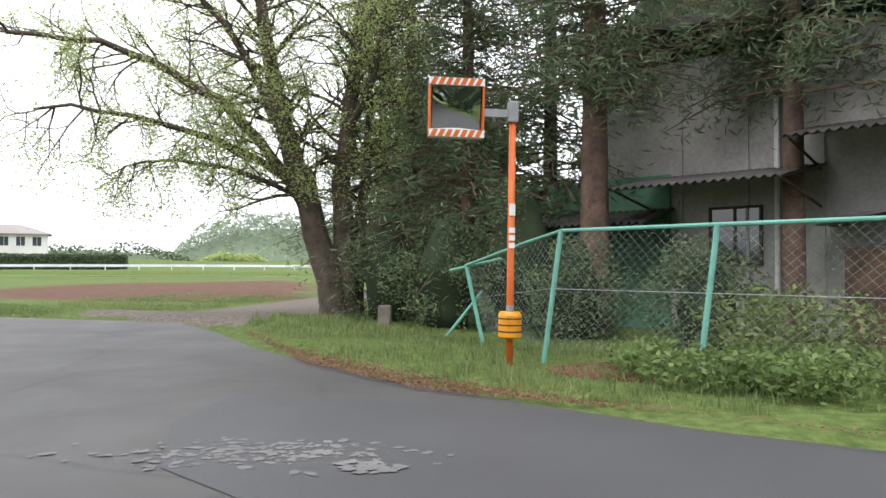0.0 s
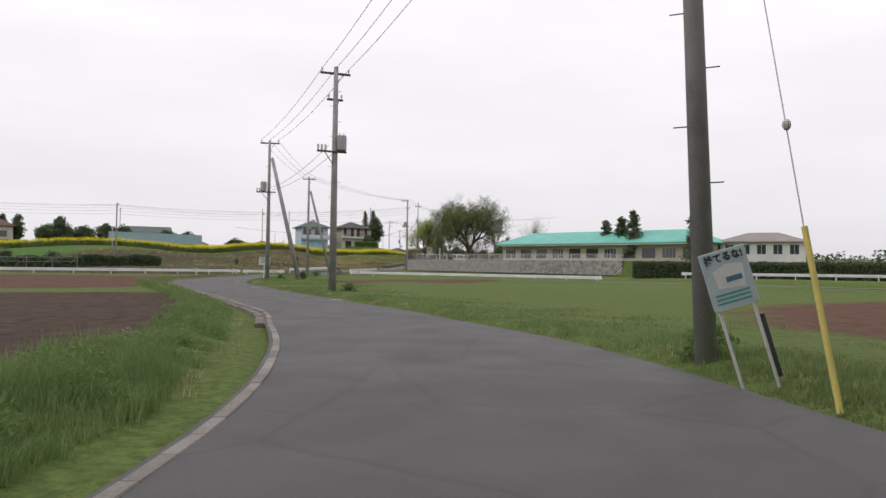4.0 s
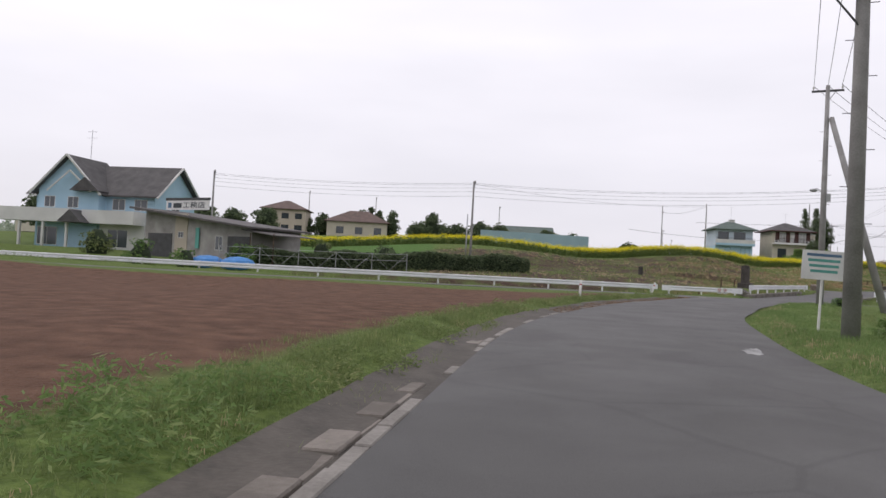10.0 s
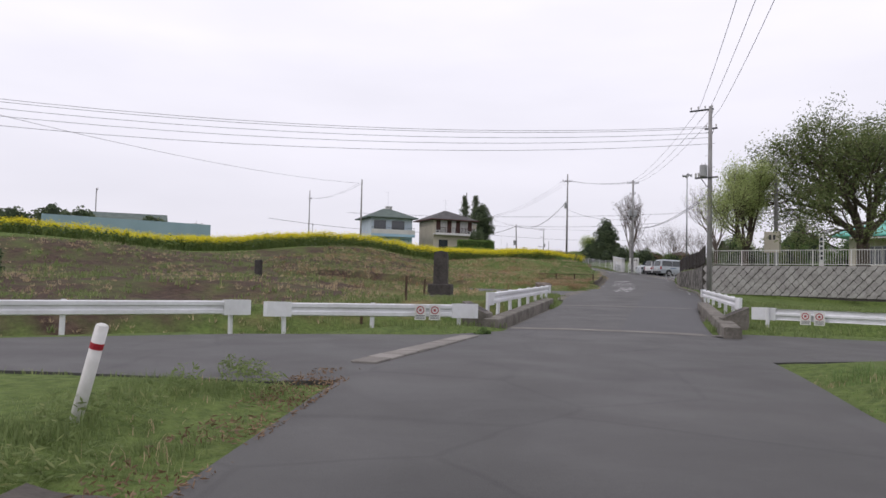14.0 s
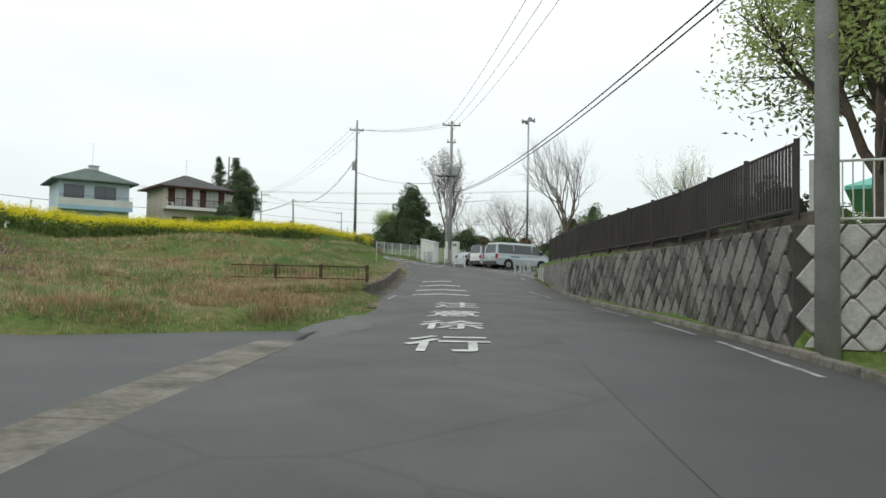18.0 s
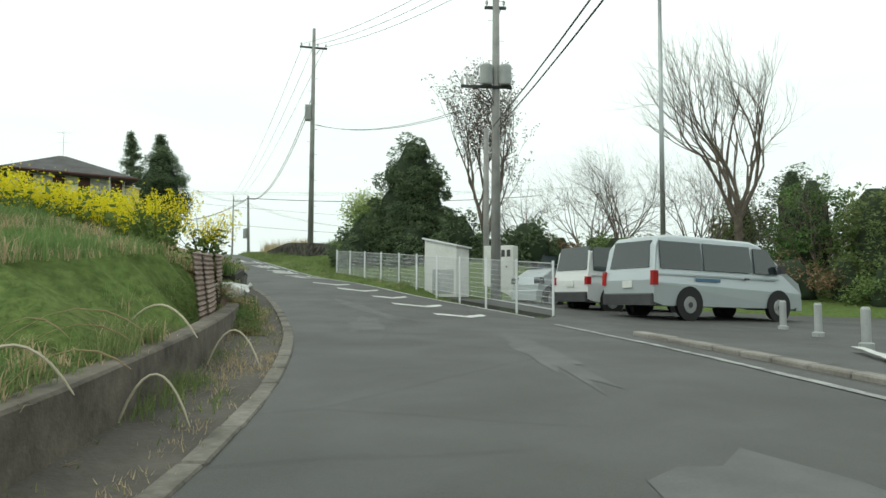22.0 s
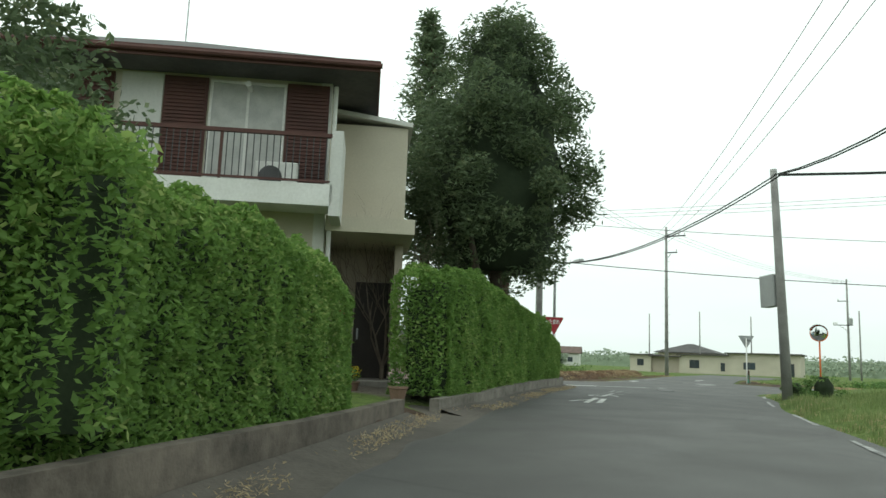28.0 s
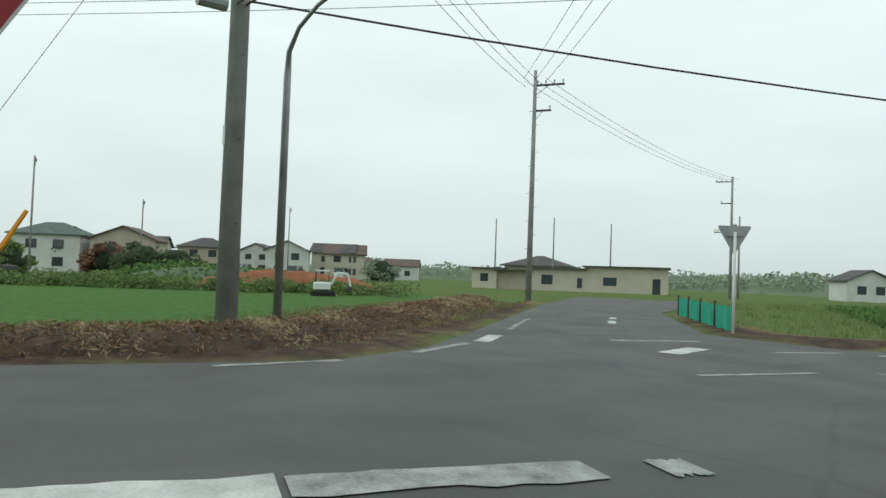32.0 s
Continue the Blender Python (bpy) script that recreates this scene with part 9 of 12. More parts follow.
for x, y, w, h, wa, ro, st, lab in ((-326.0, 124.0, 9.5, 5.2, WALL_WHITE, ROOF_GREEN, "hip", "pale two-storey house with a green hipped roof"), (-322.0, 134.2, 9.0, 4.9, WALL_BEIGE, ROOF_BROWN, "gable_y", "brown gabled house behind a reddish shrub"),
                                    (-346.0, 165.0, 8.0, 5.0, WALL_WHITE, ROOF_GREY, "gable_y", "white gabled house in the far street"), (-352.0, 150.0, 9.0, 5.0, WALL_BEIGE, ROOF_GREY, "hip", "beige house in the far street"),
                                    (-350.0, 178.0, 8.0, 5.0, WALL_CREAM, ROOF_BROWN, "gable_x", "cream house in the far street"), (-358.0, 140.0, 8.0, 5.0, WALL_WHITE, ROOF_GREY, "gable_x", "white house in the far street")):
    e = simple_house("house", pose(x, y, 5.6, 0, 0, 70), w, 7.0, h, lab, wa, ro, 1.8, st, 0.5, group="far houses")
    for k in range(2):
        for z in (0.7, 3.2):
            window(e, w * (k + 0.8) / 2.6, z, 1.5, 1.3, sill=False, frame_m=DARK_METAL)
crane = thing("mobile_crane", pose(-275.4, 124.6, 5.7, 0, 0, 64), "yellow mobile crane with a raised boom", "crane")
part("boom", Geo().tube([(1.0, 0, 0.9), (2.3, 0, 2.5), (4.1, 0, 5.4)], [0.26, 0.22, 0.17], 4), AMBER, crane)
part("cab", Geo().box(-1.6, 0.4, -1.0, 1.0, 0.9, 2.6, 0.12), AMBER, crane)
part("chassis", Geo().box(-3.4, 3.0, -1.1, 1.1, 0.5, 0.95, 0.08), DARK_METAL, crane)
for x in (-2.4, 2.0):
    for y in (-1.05, 1.05):
        part("wheel", Geo().tube([(x, y - 0.15, 0.45), (x, y + 0.15, 0.45)], 0.45, 14), BLACK, crane)
dg = thing("mini_excavator", pose(-245.6, 144.4, gz(-245.6, 144.4), 0, 0, 70) @ Matrix.Scale(0.8, 4), "small white excavator beside the red earth heaps", "excavator")
part("body", Geo().box(-0.7, 0.5, -0.55, 0.55, 0.5, 1.0, 0.1), WHITE_CAR, dg)
part("canopy", Geo().box(-0.6, 0.4, -0.5, 0.5, 1.75, 1.85, 0.03), WHITE_CAR, dg)
for x, y in ((-0.55, -0.45), (-0.55, 0.45), (0.35, 0.45)):
    part("canopy_post", Geo().tube([(x, y, 1.0), (x, y, 1.78)], 0.03, 6), DARK_METAL, dg)
for y in (-0.5, 0.5):
    part("track", Geo().box(-0.85, 0.85, y - 0.13, y + 0.13, 0.0, 0.42, 0.12), BLACK, dg)
part("boom", Geo().tube([(0.5, 0, 0.8), (1.0, 0, 1.7), (1.7, 0, 1.6)], 0.09, 6), WHITE_CAR, dg)
part("dipper", Geo().tube([(1.7, 0, 1.6), (1.9, 0, 0.7)], 0.08, 6), WHITE_CAR, dg)
part("bucket", Geo().side_prism([(1.7, 0.75), (2.05, 0.75), (1.95, 0.35), (1.6, 0.4)], -0.22, 0.22), DARK_METAL, dg)
shp = thing("field_shelter", pose(-246.0, 200.0, 5.7, 0, 0, 45), "open field shelter with a flat sheet roof", "shed")
part("roof", Geo().side_prism([(-0.5, 2.1), (13.5, 2.3), (13.5, 2.42), (-0.5, 2.22)], -1.0, 4.0), ROOF_SHEET, shp)
for k in range(5):
    part("post", Geo().box(0.2 + k * 3.2, 0.35 + k * 3.2, 0, 0.15, -0.4, 2.2), DARK_METAL, shp)
part("back_wall", Geo().box(0, 13, 3.5, 3.6, -0.4, 2.1), DARK_METAL, shp)
rh = simple_house("house", pose(-225.0, 206.0, 5.8, 0, 0, 35), 9, 8, 3.4, "dark timber house with a tiled roof", DARK_METAL, ROOF_BROWN, 1.6, "hip", 0.9)
gn = thing("netted_fence", Matrix(), "bright green netting on a row of stakes", "fence")
for k in range(5):
    a = Vector((-217.9, 145.9)).lerp(Vector((-225.2, 151.3)), k / 4)
    part("stake", Geo().tube([(a.x, a.y, 5.6), (a.x, a.y, 6.75)], 0.03, 6), RUST, gn)
    if k < 4:
        b = Vector((-217.9, 145.9)).lerp(Vector((-225.2, 151.3)), (k + 1) / 4)
        g = Geo()
        for q in range(9):
            p = a.lerp(b, q / 8)
            wv = math.sin(q * 1.9) * 0.04
            g.v += [(p.x + wv, p.y + wv, 5.75), (p.x - wv, p.y + wv, 6.65 + wv), (p.x + wv + 0.01, p.y + wv + 0.015, 5.75), (p.x - wv + 0.01, p.y + wv + 0.015, 6.65 + wv)]
        g.f = [(4 * q, 4 * q + 4, 4 * q + 5, 4 * q + 1) for q in range(8)] + [(4 * q + 2, 4 * q + 3, 4 * q + 7, 4 * q + 6) for q in range(8)]
        part("net", g, GREEN_NET, gn)


# ---------------------------------------------------------------- vehicles
def wheel(parent, x, y, r, side):
    w = part("wheel", Geo().tube([(x, y - 0.1, r), (x, y - 0.08, r), (x, y + 0.08, r), (x, y + 0.1, r)], [r * 0.9, r, r, r * 0.9], 22), BLACK, parent, "black tyre")
    s = -1 if side < 0 else 1
    part("rim", Geo().tube([(x, y + s * 0.09, r), (x, y + s * 0.115, r)], [r * 0.66, r * 0.6], 18), RIM, w)
    part("hub", Geo().tube([(x, y + s * 0.11, r), (x, y + s * 0.13, r)], r * 0.2, 10), DARK_METAL, w)


def loft(profile, widths):
    """A car body: side outline (x, z) with a half width at each point, mirrored over y."""
    n = len(profile)
    g = Geo()
    cols = [-1, -0.92, 0.92, 1]
    for c in cols:
        for (x, z), w in zip(profile, widths):
            edge = abs(c) == 1
            zz_ = z - (0.05 if edge and z > 0.6 else 0)
            g.v.append((x, c * w, zz_))
    for k in range(3):
        for i in range(n):
            a, b = k * n + i, k * n + (i + 1) % n
            g.f.append((a, a + n, b + n, b))
    g.f += [tuple(range(n)), tuple(range(4 * n - 1, 3 * n - 1, -1))]
    return g


def van(m, label, paint, L=5.1, Wd=0.93, H=2.02, wb=3.1, group=""):
    """A cab-over van; +x is forward, the base at the ground."""
    e = thing("van", m, label, "van", group)
    hl = L / 2
    prof = [(-hl, 0.38), (-hl - 0.02, 0.9), (-hl + 0.1, 1.75), (-hl + 0.25, H - 0.06), (-hl + 0.6, H), (hl - 1.75, H - 0.02), (hl - 1.4, H - 0.1), (hl - 0.55, 1.28), (hl - 0.12, 1.02), (hl, 0.75), (hl - 0.02, 0.4), (hl - 0.3, 0.3), (-hl + 0.3, 0.3)]
    wd = [Wd * 0.97, Wd, Wd * 0.9, Wd * 0.82, Wd * 0.8, Wd * 0.8, Wd * 0.82, Wd * 0.93, Wd * 0.96, Wd * 0.95, Wd * 0.95, Wd * 0.95, Wd * 0.95]
    part("body", loft(prof, wd), paint, e, smooth=False)
    yq = lambda z: Wd * (1 - 0.2 * np.clip((z - 1.0) / 1.1, 0, 1)) + 0.012

    def side_glass(x0, x1, z0, z1, cut=0.0, nm="side_window"):
        for s in (-1, 1):
            g = Geo()
            vs = [(x0, z0), (x1, z0), (x1 - cut, z1), (x0 + 0.04, z1)]
            g.v = [(x, s * yq(z), z) for x, z in vs] + [(x, s * (yq(z) - 0.03), z) for x, z in vs]
            f = [(0, 1, 2, 3), (0, 4, 5, 1), (1, 5, 6, 2), (2, 6, 7, 3), (3, 7, 4, 0)]
            g.f = [tuple(reversed(q)) for q in f] if s > 0 else f
            part(nm, g, CAR_GLASS, e)

    side_glass(-hl + 0.2, -hl + 1.55, 1.18, 1.85)
    side_glass(-hl + 1.6, hl - 1.85, 1.18, 1.85)
    side_glass(hl - 1.75, hl - 0.78, 1.18, 1.82, 0.42, "front_side_window")
    part("windscreen", Geo().add([(hl - 0.56, -0.78, 1.3), (hl - 0.56, 0.78, 1.3), (hl - 1.35, 0.68, H - 0.13), (hl - 1.35, -0.68, H - 0.13), (hl - 0.53, -0.78, 1.28), (hl - 0.53, 0.78, 1.28), (hl - 1.32, 0.68, H - 0.09), (hl - 1.32, -0.68, H - 0.09)], [(4, 5, 6, 7), (0, 4, 7, 3), (5, 1, 2, 6), (7, 6, 2, 3)]), CAR_GLASS, e)
    part("rear_window", Geo().add([(-hl - 0.005, -0.7, 1.2), (-hl - 0.005, 0.7, 1.2), (-hl + 0.12, 0.64, 1.86), (-hl + 0.12, -0.64, 1.86), (-hl + 0.06, -0.7, 1.2), (-hl + 0.06, 0.7, 1.2), (-hl + 0.2, 0.64, 1.86), (-hl + 0.2, -0.64, 1.86)], [(0, 3, 2, 1), (0, 1, 5, 4), (3, 7, 6, 2), (0, 4, 7, 3), (1, 2, 6, 5)]), CAR_GLASS, e)
    part("rear_bumper", Geo().box(-hl - 0.1, -hl + 0.1, -Wd * 0.95, Wd * 0.95, 0.3, 0.58, 0.03), DARK_METAL, e)
    part("front_bumper", Geo().box(hl - 0.15, hl + 0.06, -Wd * 0.94, Wd * 0.94, 0.26, 0.58, 0.03), paint, e)
    for s in (-1, 1):
        part("tail_lamp", Geo().box(-hl - 0.05, -hl + 0.1, s * (Wd - 0.05) - 0.05, s * (Wd - 0.05) + 0.065, 0.78, 1.12 if H > 1.9 else 1.0), TAIL, e, "red tail lamp")
        part("headlamp", Geo().box(hl - 0.2, hl - 0.01, s * 0.68 - 0.17, s * 0.68 + 0.17, 0.78, 0.98, 0.02), CAR_GLASS, e)
        part("door_mirror", Geo().box(hl - 1.0, hl - 0.85, s * (Wd + 0.1) - 0.08, s * (Wd + 0.1) + 0.08, 1.2, 1.42, 0.02), DARK_METAL, e)
        for x in (-wb / 2, wb / 2):
            wheel(e, x + 0.1, s * (Wd - 0.1), 0.33, s)
            part("wheel_arch", Geo().tube([(x + 0.1, s * (Wd - 0.02), 0.36), (x + 0.1, s * (Wd + 0.006), 0.36)], 0.42, 20), BLACK, e)
        part("sill_line", Geo().box(-hl + 0.1, hl - 0.9, s * Wd * 0.985 - 0.012, s * Wd * 0.985 + 0.012, 1.02, 1.06), DARK_METAL if False else paint, e)
        part("door_handle", Geo().box(0.4, 0.56, s * (Wd + 0.005) - 0.02, s * (Wd + 0.005) + 0.02, 1.0, 1.04), DARK_METAL, e)
        part("side_lettering_bar", Geo().box(-hl + 1.3, -hl + 2.1, s * (Wd + 0.004) - 0.006, s * (Wd + 0.004) + 0.006, 0.9, 0.98), SIGN_BLUE, e)
    part("number_plate", Geo().box(-hl - 0.05, -hl - 0.02, -0.17, 0.17, 0.72, 0.89), SIGN_WHITE, e)
    return e


VD = math.degrees(math.atan2(0.949, 0.315))
van(pose(-145.75, 115.4, 2.34, 0, 1.2, VD), "silver passenger van parked in the car park", SILVER)
van(pose(-148.7, 116.4, 2.42, 0, 1.2, VD), "white compact minivan parked beside a van", WHITE_CAR, L=4.0, Wd=0.8, H=1.78, wb=2.5, group="parked cars")
van(pose(-151.3, 117.4, 2.5, 0, -1.2, VD + 180), "silver compact car parked by the fence", SILVER, L=3.8, Wd=0.78, H=1.55, wb=2.45, group="parked cars")
for x, y in ((-300, 158), (-296, 150), (-305, 166)):
    van(pose(x, y, 5.7, 0, 0, 150), "white car parked by far houses", WHITE_CAR, L=3.9, Wd=0.8, H=1.6, wb=2.5, group="far parked cars")


# ---------------------------------------------------------------- plants
def branch(g, rng, p, d, length, r, depth, tips, kids=3, up=0.12, spread=0.65, wob=0.22, shrink=0.68, sides=5):
    """A limb with its side branches; tips collects the ends."""
    pts, q, v = [p.copy()], p.copy(), d.normalized()
    seg = 4 if depth > 1 else (3 if depth else 2)
    dirs = []
    for k in range(seg):
        v = (v + Vector(rng.normal(size=3)) * wob + Vector((0, 0, up))).normalized()
        q = q + v * (length / seg)
        pts.append(q.copy())
        dirs.append(v.copy())
    g.tube(pts, [r * (1 - 0.55 * k / seg) for k in range(seg + 1)], (max(3, sides - 1) if depth > 1 else 3), False)
    if depth <= 0:
        tips.append(pts[-1])
        tips.append(pts[-2])
        return
    for k in range(kids):
        f = 0.35 + 0.65 * (k + 0.5 * rng.random()) / kids
        i = min(seg, max(1, int(round(f * seg))))
        side = dirs[i - 1].orthogonal().normalized()
        side.rotate(Matrix.Rotation(2.4 * k + rng.random() * 2.0, 3, dirs[i - 1]))
        nd = (dirs[i - 1] + side * spread * (0.7 + 0.6 * rng.random())).normalized()
        branch(g, rng, pts[i], nd, length * shrink * (0.8 + 0.4 * rng.random()), r * 0.55, depth - 1, tips, kids, up, spread, wob, shrink, sides - 1)
    branch(g, rng, pts[-1], dirs[-1], length * shrink, r * 0.45, depth - 1, tips, kids, up, spread, wob, shrink, sides - 1)


def leaf_cloud(rng, tips, n, radius):
    t = np.array([tuple(p) for p in tips])
    c = np.repeat(t, n, axis=0)
    return c + rng.normal(size=c.shape) * radius


def plain_tree(name, x, y, z, h, r, label, leaf, seed, depth=4, kids=2, size=0.06, per_tip=10, radius=0.22, fork=0.25, trunk_r=0.18, spread=0.6, up=0.14, bark=BARK, group="", lean=(0, 0), stretch=1.3, shrink=0.72, stemn=5, droop=0.1):
    """A broad tree: a short trunk that forks into upswept limbs."""
    rng = np.random.default_rng(seed)
    e = thing(name, pose(x, y, z), label, "tree", group)
    tips, fz = [], h * fork
    part("trunk", Geo().tube([(0, 0, -0.4), (0.02, 0.0, 0.25), (lean[0] * 0.5, lean[1] * 0.5, fz * 0.6), (lean[0], lean[1], fz)], [trunk_r * 1.35, trunk_r * 1.05, trunk_r * 0.95, trunk_r * 0.9], 12, False), bark, e, smooth=True)
    for k in range(stemn):
        a = 2 * math.pi * (k + rng.random() * 0.5) / stemn
        out = r / max(0.3, h - fz) * (0.35 + 0.65 * rng.random())
        g = Geo()
        L0 = math.hypot(r, h - fz) * 0.42
        branch(g, rng, Vector((lean[0], lean[1], fz * (0.85 + 0.13 * rng.random()))), Vector((math.cos(a) * out, math.sin(a) * out, 1.0)), L0, trunk_r * 0.6, depth, tips, kids, up, spread, 0.16, shrink, 6)
        part("limb", g, bark, e, smooth=True)
    if leaf:
        part("crown", quads_mesh("crown", leaf_cloud(rng, tips, per_tip, radius), size, leaf, rng, stretch, 0, droop), leaf, e)
    return e


def lump(rng, c, r, n):
    """Points in a rounded clump, denser towards its skin."""
    v = rng.normal(size=(n, 3))
    v /= np.linalg.norm(v, axis=1)[:, None]
    return np.asarray(c) + v * np.asarray(r) * (0.55 + 0.45 * rng.random((n, 1)) ** 0.5)


def bushy_tree(name, x, y, z, profile, label, leaf, seed, leaves=6000, size=0.08, clumps=90, clump_r=0.5, trunk=(0.15, 1.0), bark=BARK, category="tree", group="", stretch=1.3, droop=0.0, core=0.72, oval=1.0, stems=()):
    """A dense tree or shrub: profile gives (height, radius) rings from below upward."""
    rng = np.random.default_rng(seed)
    hs, rs = [p[0] for p in profile], [p[1] for p in profile]
    e = thing(name, pose(x, y, z), label, category, group)
    if trunk[0] > 0:
        part("trunk", Geo().tube([(0, 0, -0.3), (0.03, 0.02, trunk[1] * 0.5), (0, 0, hs[0] + (hs[-1] - hs[0]) * 0.6)], [trunk[0] * 1.2, trunk[0], trunk[0] * 0.4], 9, False), bark, e, smooth=True)
    for k, s in enumerate(stems):
        part("limb", Geo().tube([(0, 0, 0.1), tuple(np.array(s) * 0.55 + np.array([0, 0, 0.1])), s], [trunk[0], trunk[0] * 0.7, trunk[0] * 0.35], 7, False), bark, e, smooth=True)
    # added solid core, its dark colour standing for the crown's inner shade
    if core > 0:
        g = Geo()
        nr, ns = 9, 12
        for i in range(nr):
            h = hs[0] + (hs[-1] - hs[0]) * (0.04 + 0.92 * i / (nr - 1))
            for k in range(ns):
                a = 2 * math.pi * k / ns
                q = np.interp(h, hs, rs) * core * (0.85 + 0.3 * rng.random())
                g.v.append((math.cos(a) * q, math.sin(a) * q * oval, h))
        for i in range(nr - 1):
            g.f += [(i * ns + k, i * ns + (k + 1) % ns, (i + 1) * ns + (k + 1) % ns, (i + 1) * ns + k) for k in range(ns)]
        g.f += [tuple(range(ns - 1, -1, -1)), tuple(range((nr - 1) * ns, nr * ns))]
        part("inner_shade_mass", g, CORE, e, smooth=True)
    pts = []
    area = np.cumsum([np.interp(h, hs, rs) + 0.1 for h in np.linspace(hs[0], hs[-1], 40)])
    for k in range(clumps):
        h = np.interp(rng.random() * area[-1], area, np.linspace(hs[0], hs[-1], 40))
        a = rng.random() * 6.283
        q = np.interp(h, hs, rs) * (0.8 + 0.3 * rng.random())
        s = clump_r * (0.6 + 0.7 * rng.random())
        pts.append(lump(rng, (math.cos(a) * q, math.sin(a) * q * oval, h), (s, s, s * 0.8), max(4, leaves // clumps)))
    part("crown", quads_mesh("crown", np.vstack(pts), size, leaf, rng, stretch, 0, droop), leaf, e)
    return e


def conifer(name, x, y, z, h, r, label, seed, leaf=L_CEDAR, first=0.12, whorls=26, per=6, sprays=26, size=0.12, trunk_r=0.2, bark=BARK_RED, group="", droop=0.35, stretch=2.2, rise=-0.12):
    """A conifer: straight trunk, whorls of drooping boughs set with sprays."""
    rng = np.random.default_rng(seed)
    e = thing(name, pose(x, y, z), label, "tree", group)
    part("trunk", Geo().tube([(0, 0, -0.4), (0, 0, 0.3), (0.04, 0.03, h * 0.5), (0, 0, h)], [trunk_r * 1.4, trunk_r, trunk_r * 0.65, 0.02], 11, False), bark, e, smooth=True)
    g, pts = Geo(), []
    for k in range(whorls):
        f = first + (1 - first) * k / whorls
        zz = h * f
        ln = r * (1 - f) ** 0.7 * (0.8 + 0.4 * rng.random()) + 0.2
        for j in range(per):
            a = rng.random() * 6.283
            d = np.array([math.cos(a), math.sin(a), rise + 0.25 * f])
            L1 = ln * (0.7 + 0.5 * rng.random())
            b0 = np.array([0, 0, zz + rng.normal() * 0.2])
            mid, end = b0 + d * L1 * 0.55, b0 + d * L1 + np.array([0, 0, -0.14 * L1])
            g.tube([b0, mid, end], [0.035 * (1.2 - f), 0.02, 0.006], 4, False)
            s = (0.15 + 0.85 * rng.random(sprays))[:, None]
            c = np.where(s < 0.55, b0 + (mid - b0) * s / 0.55, mid + (end - mid) * (s - 0.55) / 0.45)
            c = c + rng.normal(size=c.shape) * np.array([0.2, 0.2, 0.16]) * (0.5 + L1 * 0.35)
            c[:, 2] -= 0.1
            pts.append(c)
    tagged(part("bough_frame", g, bark, e), kind="stuff")
    part("crown", quads_mesh("crown", np.vstack(pts), size, leaf, rng, stretch, 0, droop), leaf, e)
    return e


# the spring tree at the first bend
st = thing("spring_tree", pose(-3.6, 17.8, -0.25), "old multi-stemmed tree with sparse fresh spring leaves", "tree")
rng = np.random.default_rng(41)
STEMS = [  # polyline from the base, start radius, side branch length
    ([(0.0, 0.0, -0.3), (0.0, 0.0, 0.3), (-0.35, -0.05, 1.6), (-0.75, -0.15, 2.9), (-1.15, -0.3, 4.2), (-1.5, -0.4, 6.0), (-1.7, -0.5, 8.2)], 0.36, 1.6),
    ([(0.25, 0.15, -0.3), (0.2, 0.1, 1.2), (0.1, 0.05, 3.0), (0.35, 0.1, 5.0), (0.55, 0.25, 7.5), (0.5, 0.3, 9.2)], 0.3, 1.6),
    ([(-0.55, -0.1, 2.2), (-1.3, -0.45, 3.5), (-2.3, -0.9, 4.6), (-3.4, -1.4, 5.4), (-4.6, -2.2, 5.7), (-5.8, -3.1, 5.6)], 0.15, 1.5),
    ([(-0.9, -0.2, 3.0), (-1.8, -0.9, 3.6), (-2.9, -1.6, 4.0), (-4.0, -2.3, 4.2), (-5.2, -3.2, 4.15)], 0.1, 1.35),
    ([(-0.6, -0.15, 2.5), (-1.3, -0.8, 2.95), (-2.1, -1.3, 3.2), (-3.0, -1.8, 3.3), (-4.0, -2.3, 3.15)], 0.07, 1.1),
    ([(-1.1, -0.3, 4.1), (-2.1, -0.5, 6.0), (-3.3, -0.9, 7.6), (-4.4, -1.2, 8.6)], 0.12, 1.6),
    ([(0.2, 0.1, 4.2), (0.9, -0.6, 5.2), (1.3, -1.2, 6.6), (1.2, -1.6, 8.2)], 0.1, 1.4),
    ([(-1.2, -0.3, 4.6), (-1.9, 0.8, 6.2), (-2.6, 1.8, 7.4)], 0.1, 1.5),
    ([(0.45, 0.3, -0.3), (0.5, 0.35, 1.5), (0.62, 0.5, 3.5), (0.7, 0.7, 5.8)], 0.2, 1.2)]
tips = []
for k, (pts, r, bl) in enumerate(STEMS):
    g = Geo()
    fine = [Vector(p) for p in resample(pts, 0.55)]
    fine = [p + (Vector(rng.normal(size=3)) * 0.035 if i else Vector()) for i, p in enumerate(fine)]
    n = len(fine)
    g.tube(fine, [r * (1.12 if i == 0 else 1.0) * (1 - 0.72 * i / (n - 1)) for i in range(n)], 11, False)
    for i in range(2, n):
        if fine[i].z < 2.7:
            continue
        a = (fine[i] - fine[i - 1]).normalized()
        for j in range(3):
            s = a.orthogonal().normalized()
            s.rotate(Matrix.Rotation(rng.random() * 6.283, 3, a))
            flat = Vector((s.x, s.y, s.z * 0.5 - 0.05)).normalized()
            branch(g, rng, fine[i] - a * rng.random() * 0.4, (a * 0.5 + flat * 0.9).normalized(), bl * (0.45 + 0.5 * rng.random()), 0.03 * r / 0.2 + 0.012, 2, tips, 2, -0.01, 0.7, 0.2, 0.6, 4)
    part("trunk" if k < 2 else "limb", g, BARK, st, smooth=True)
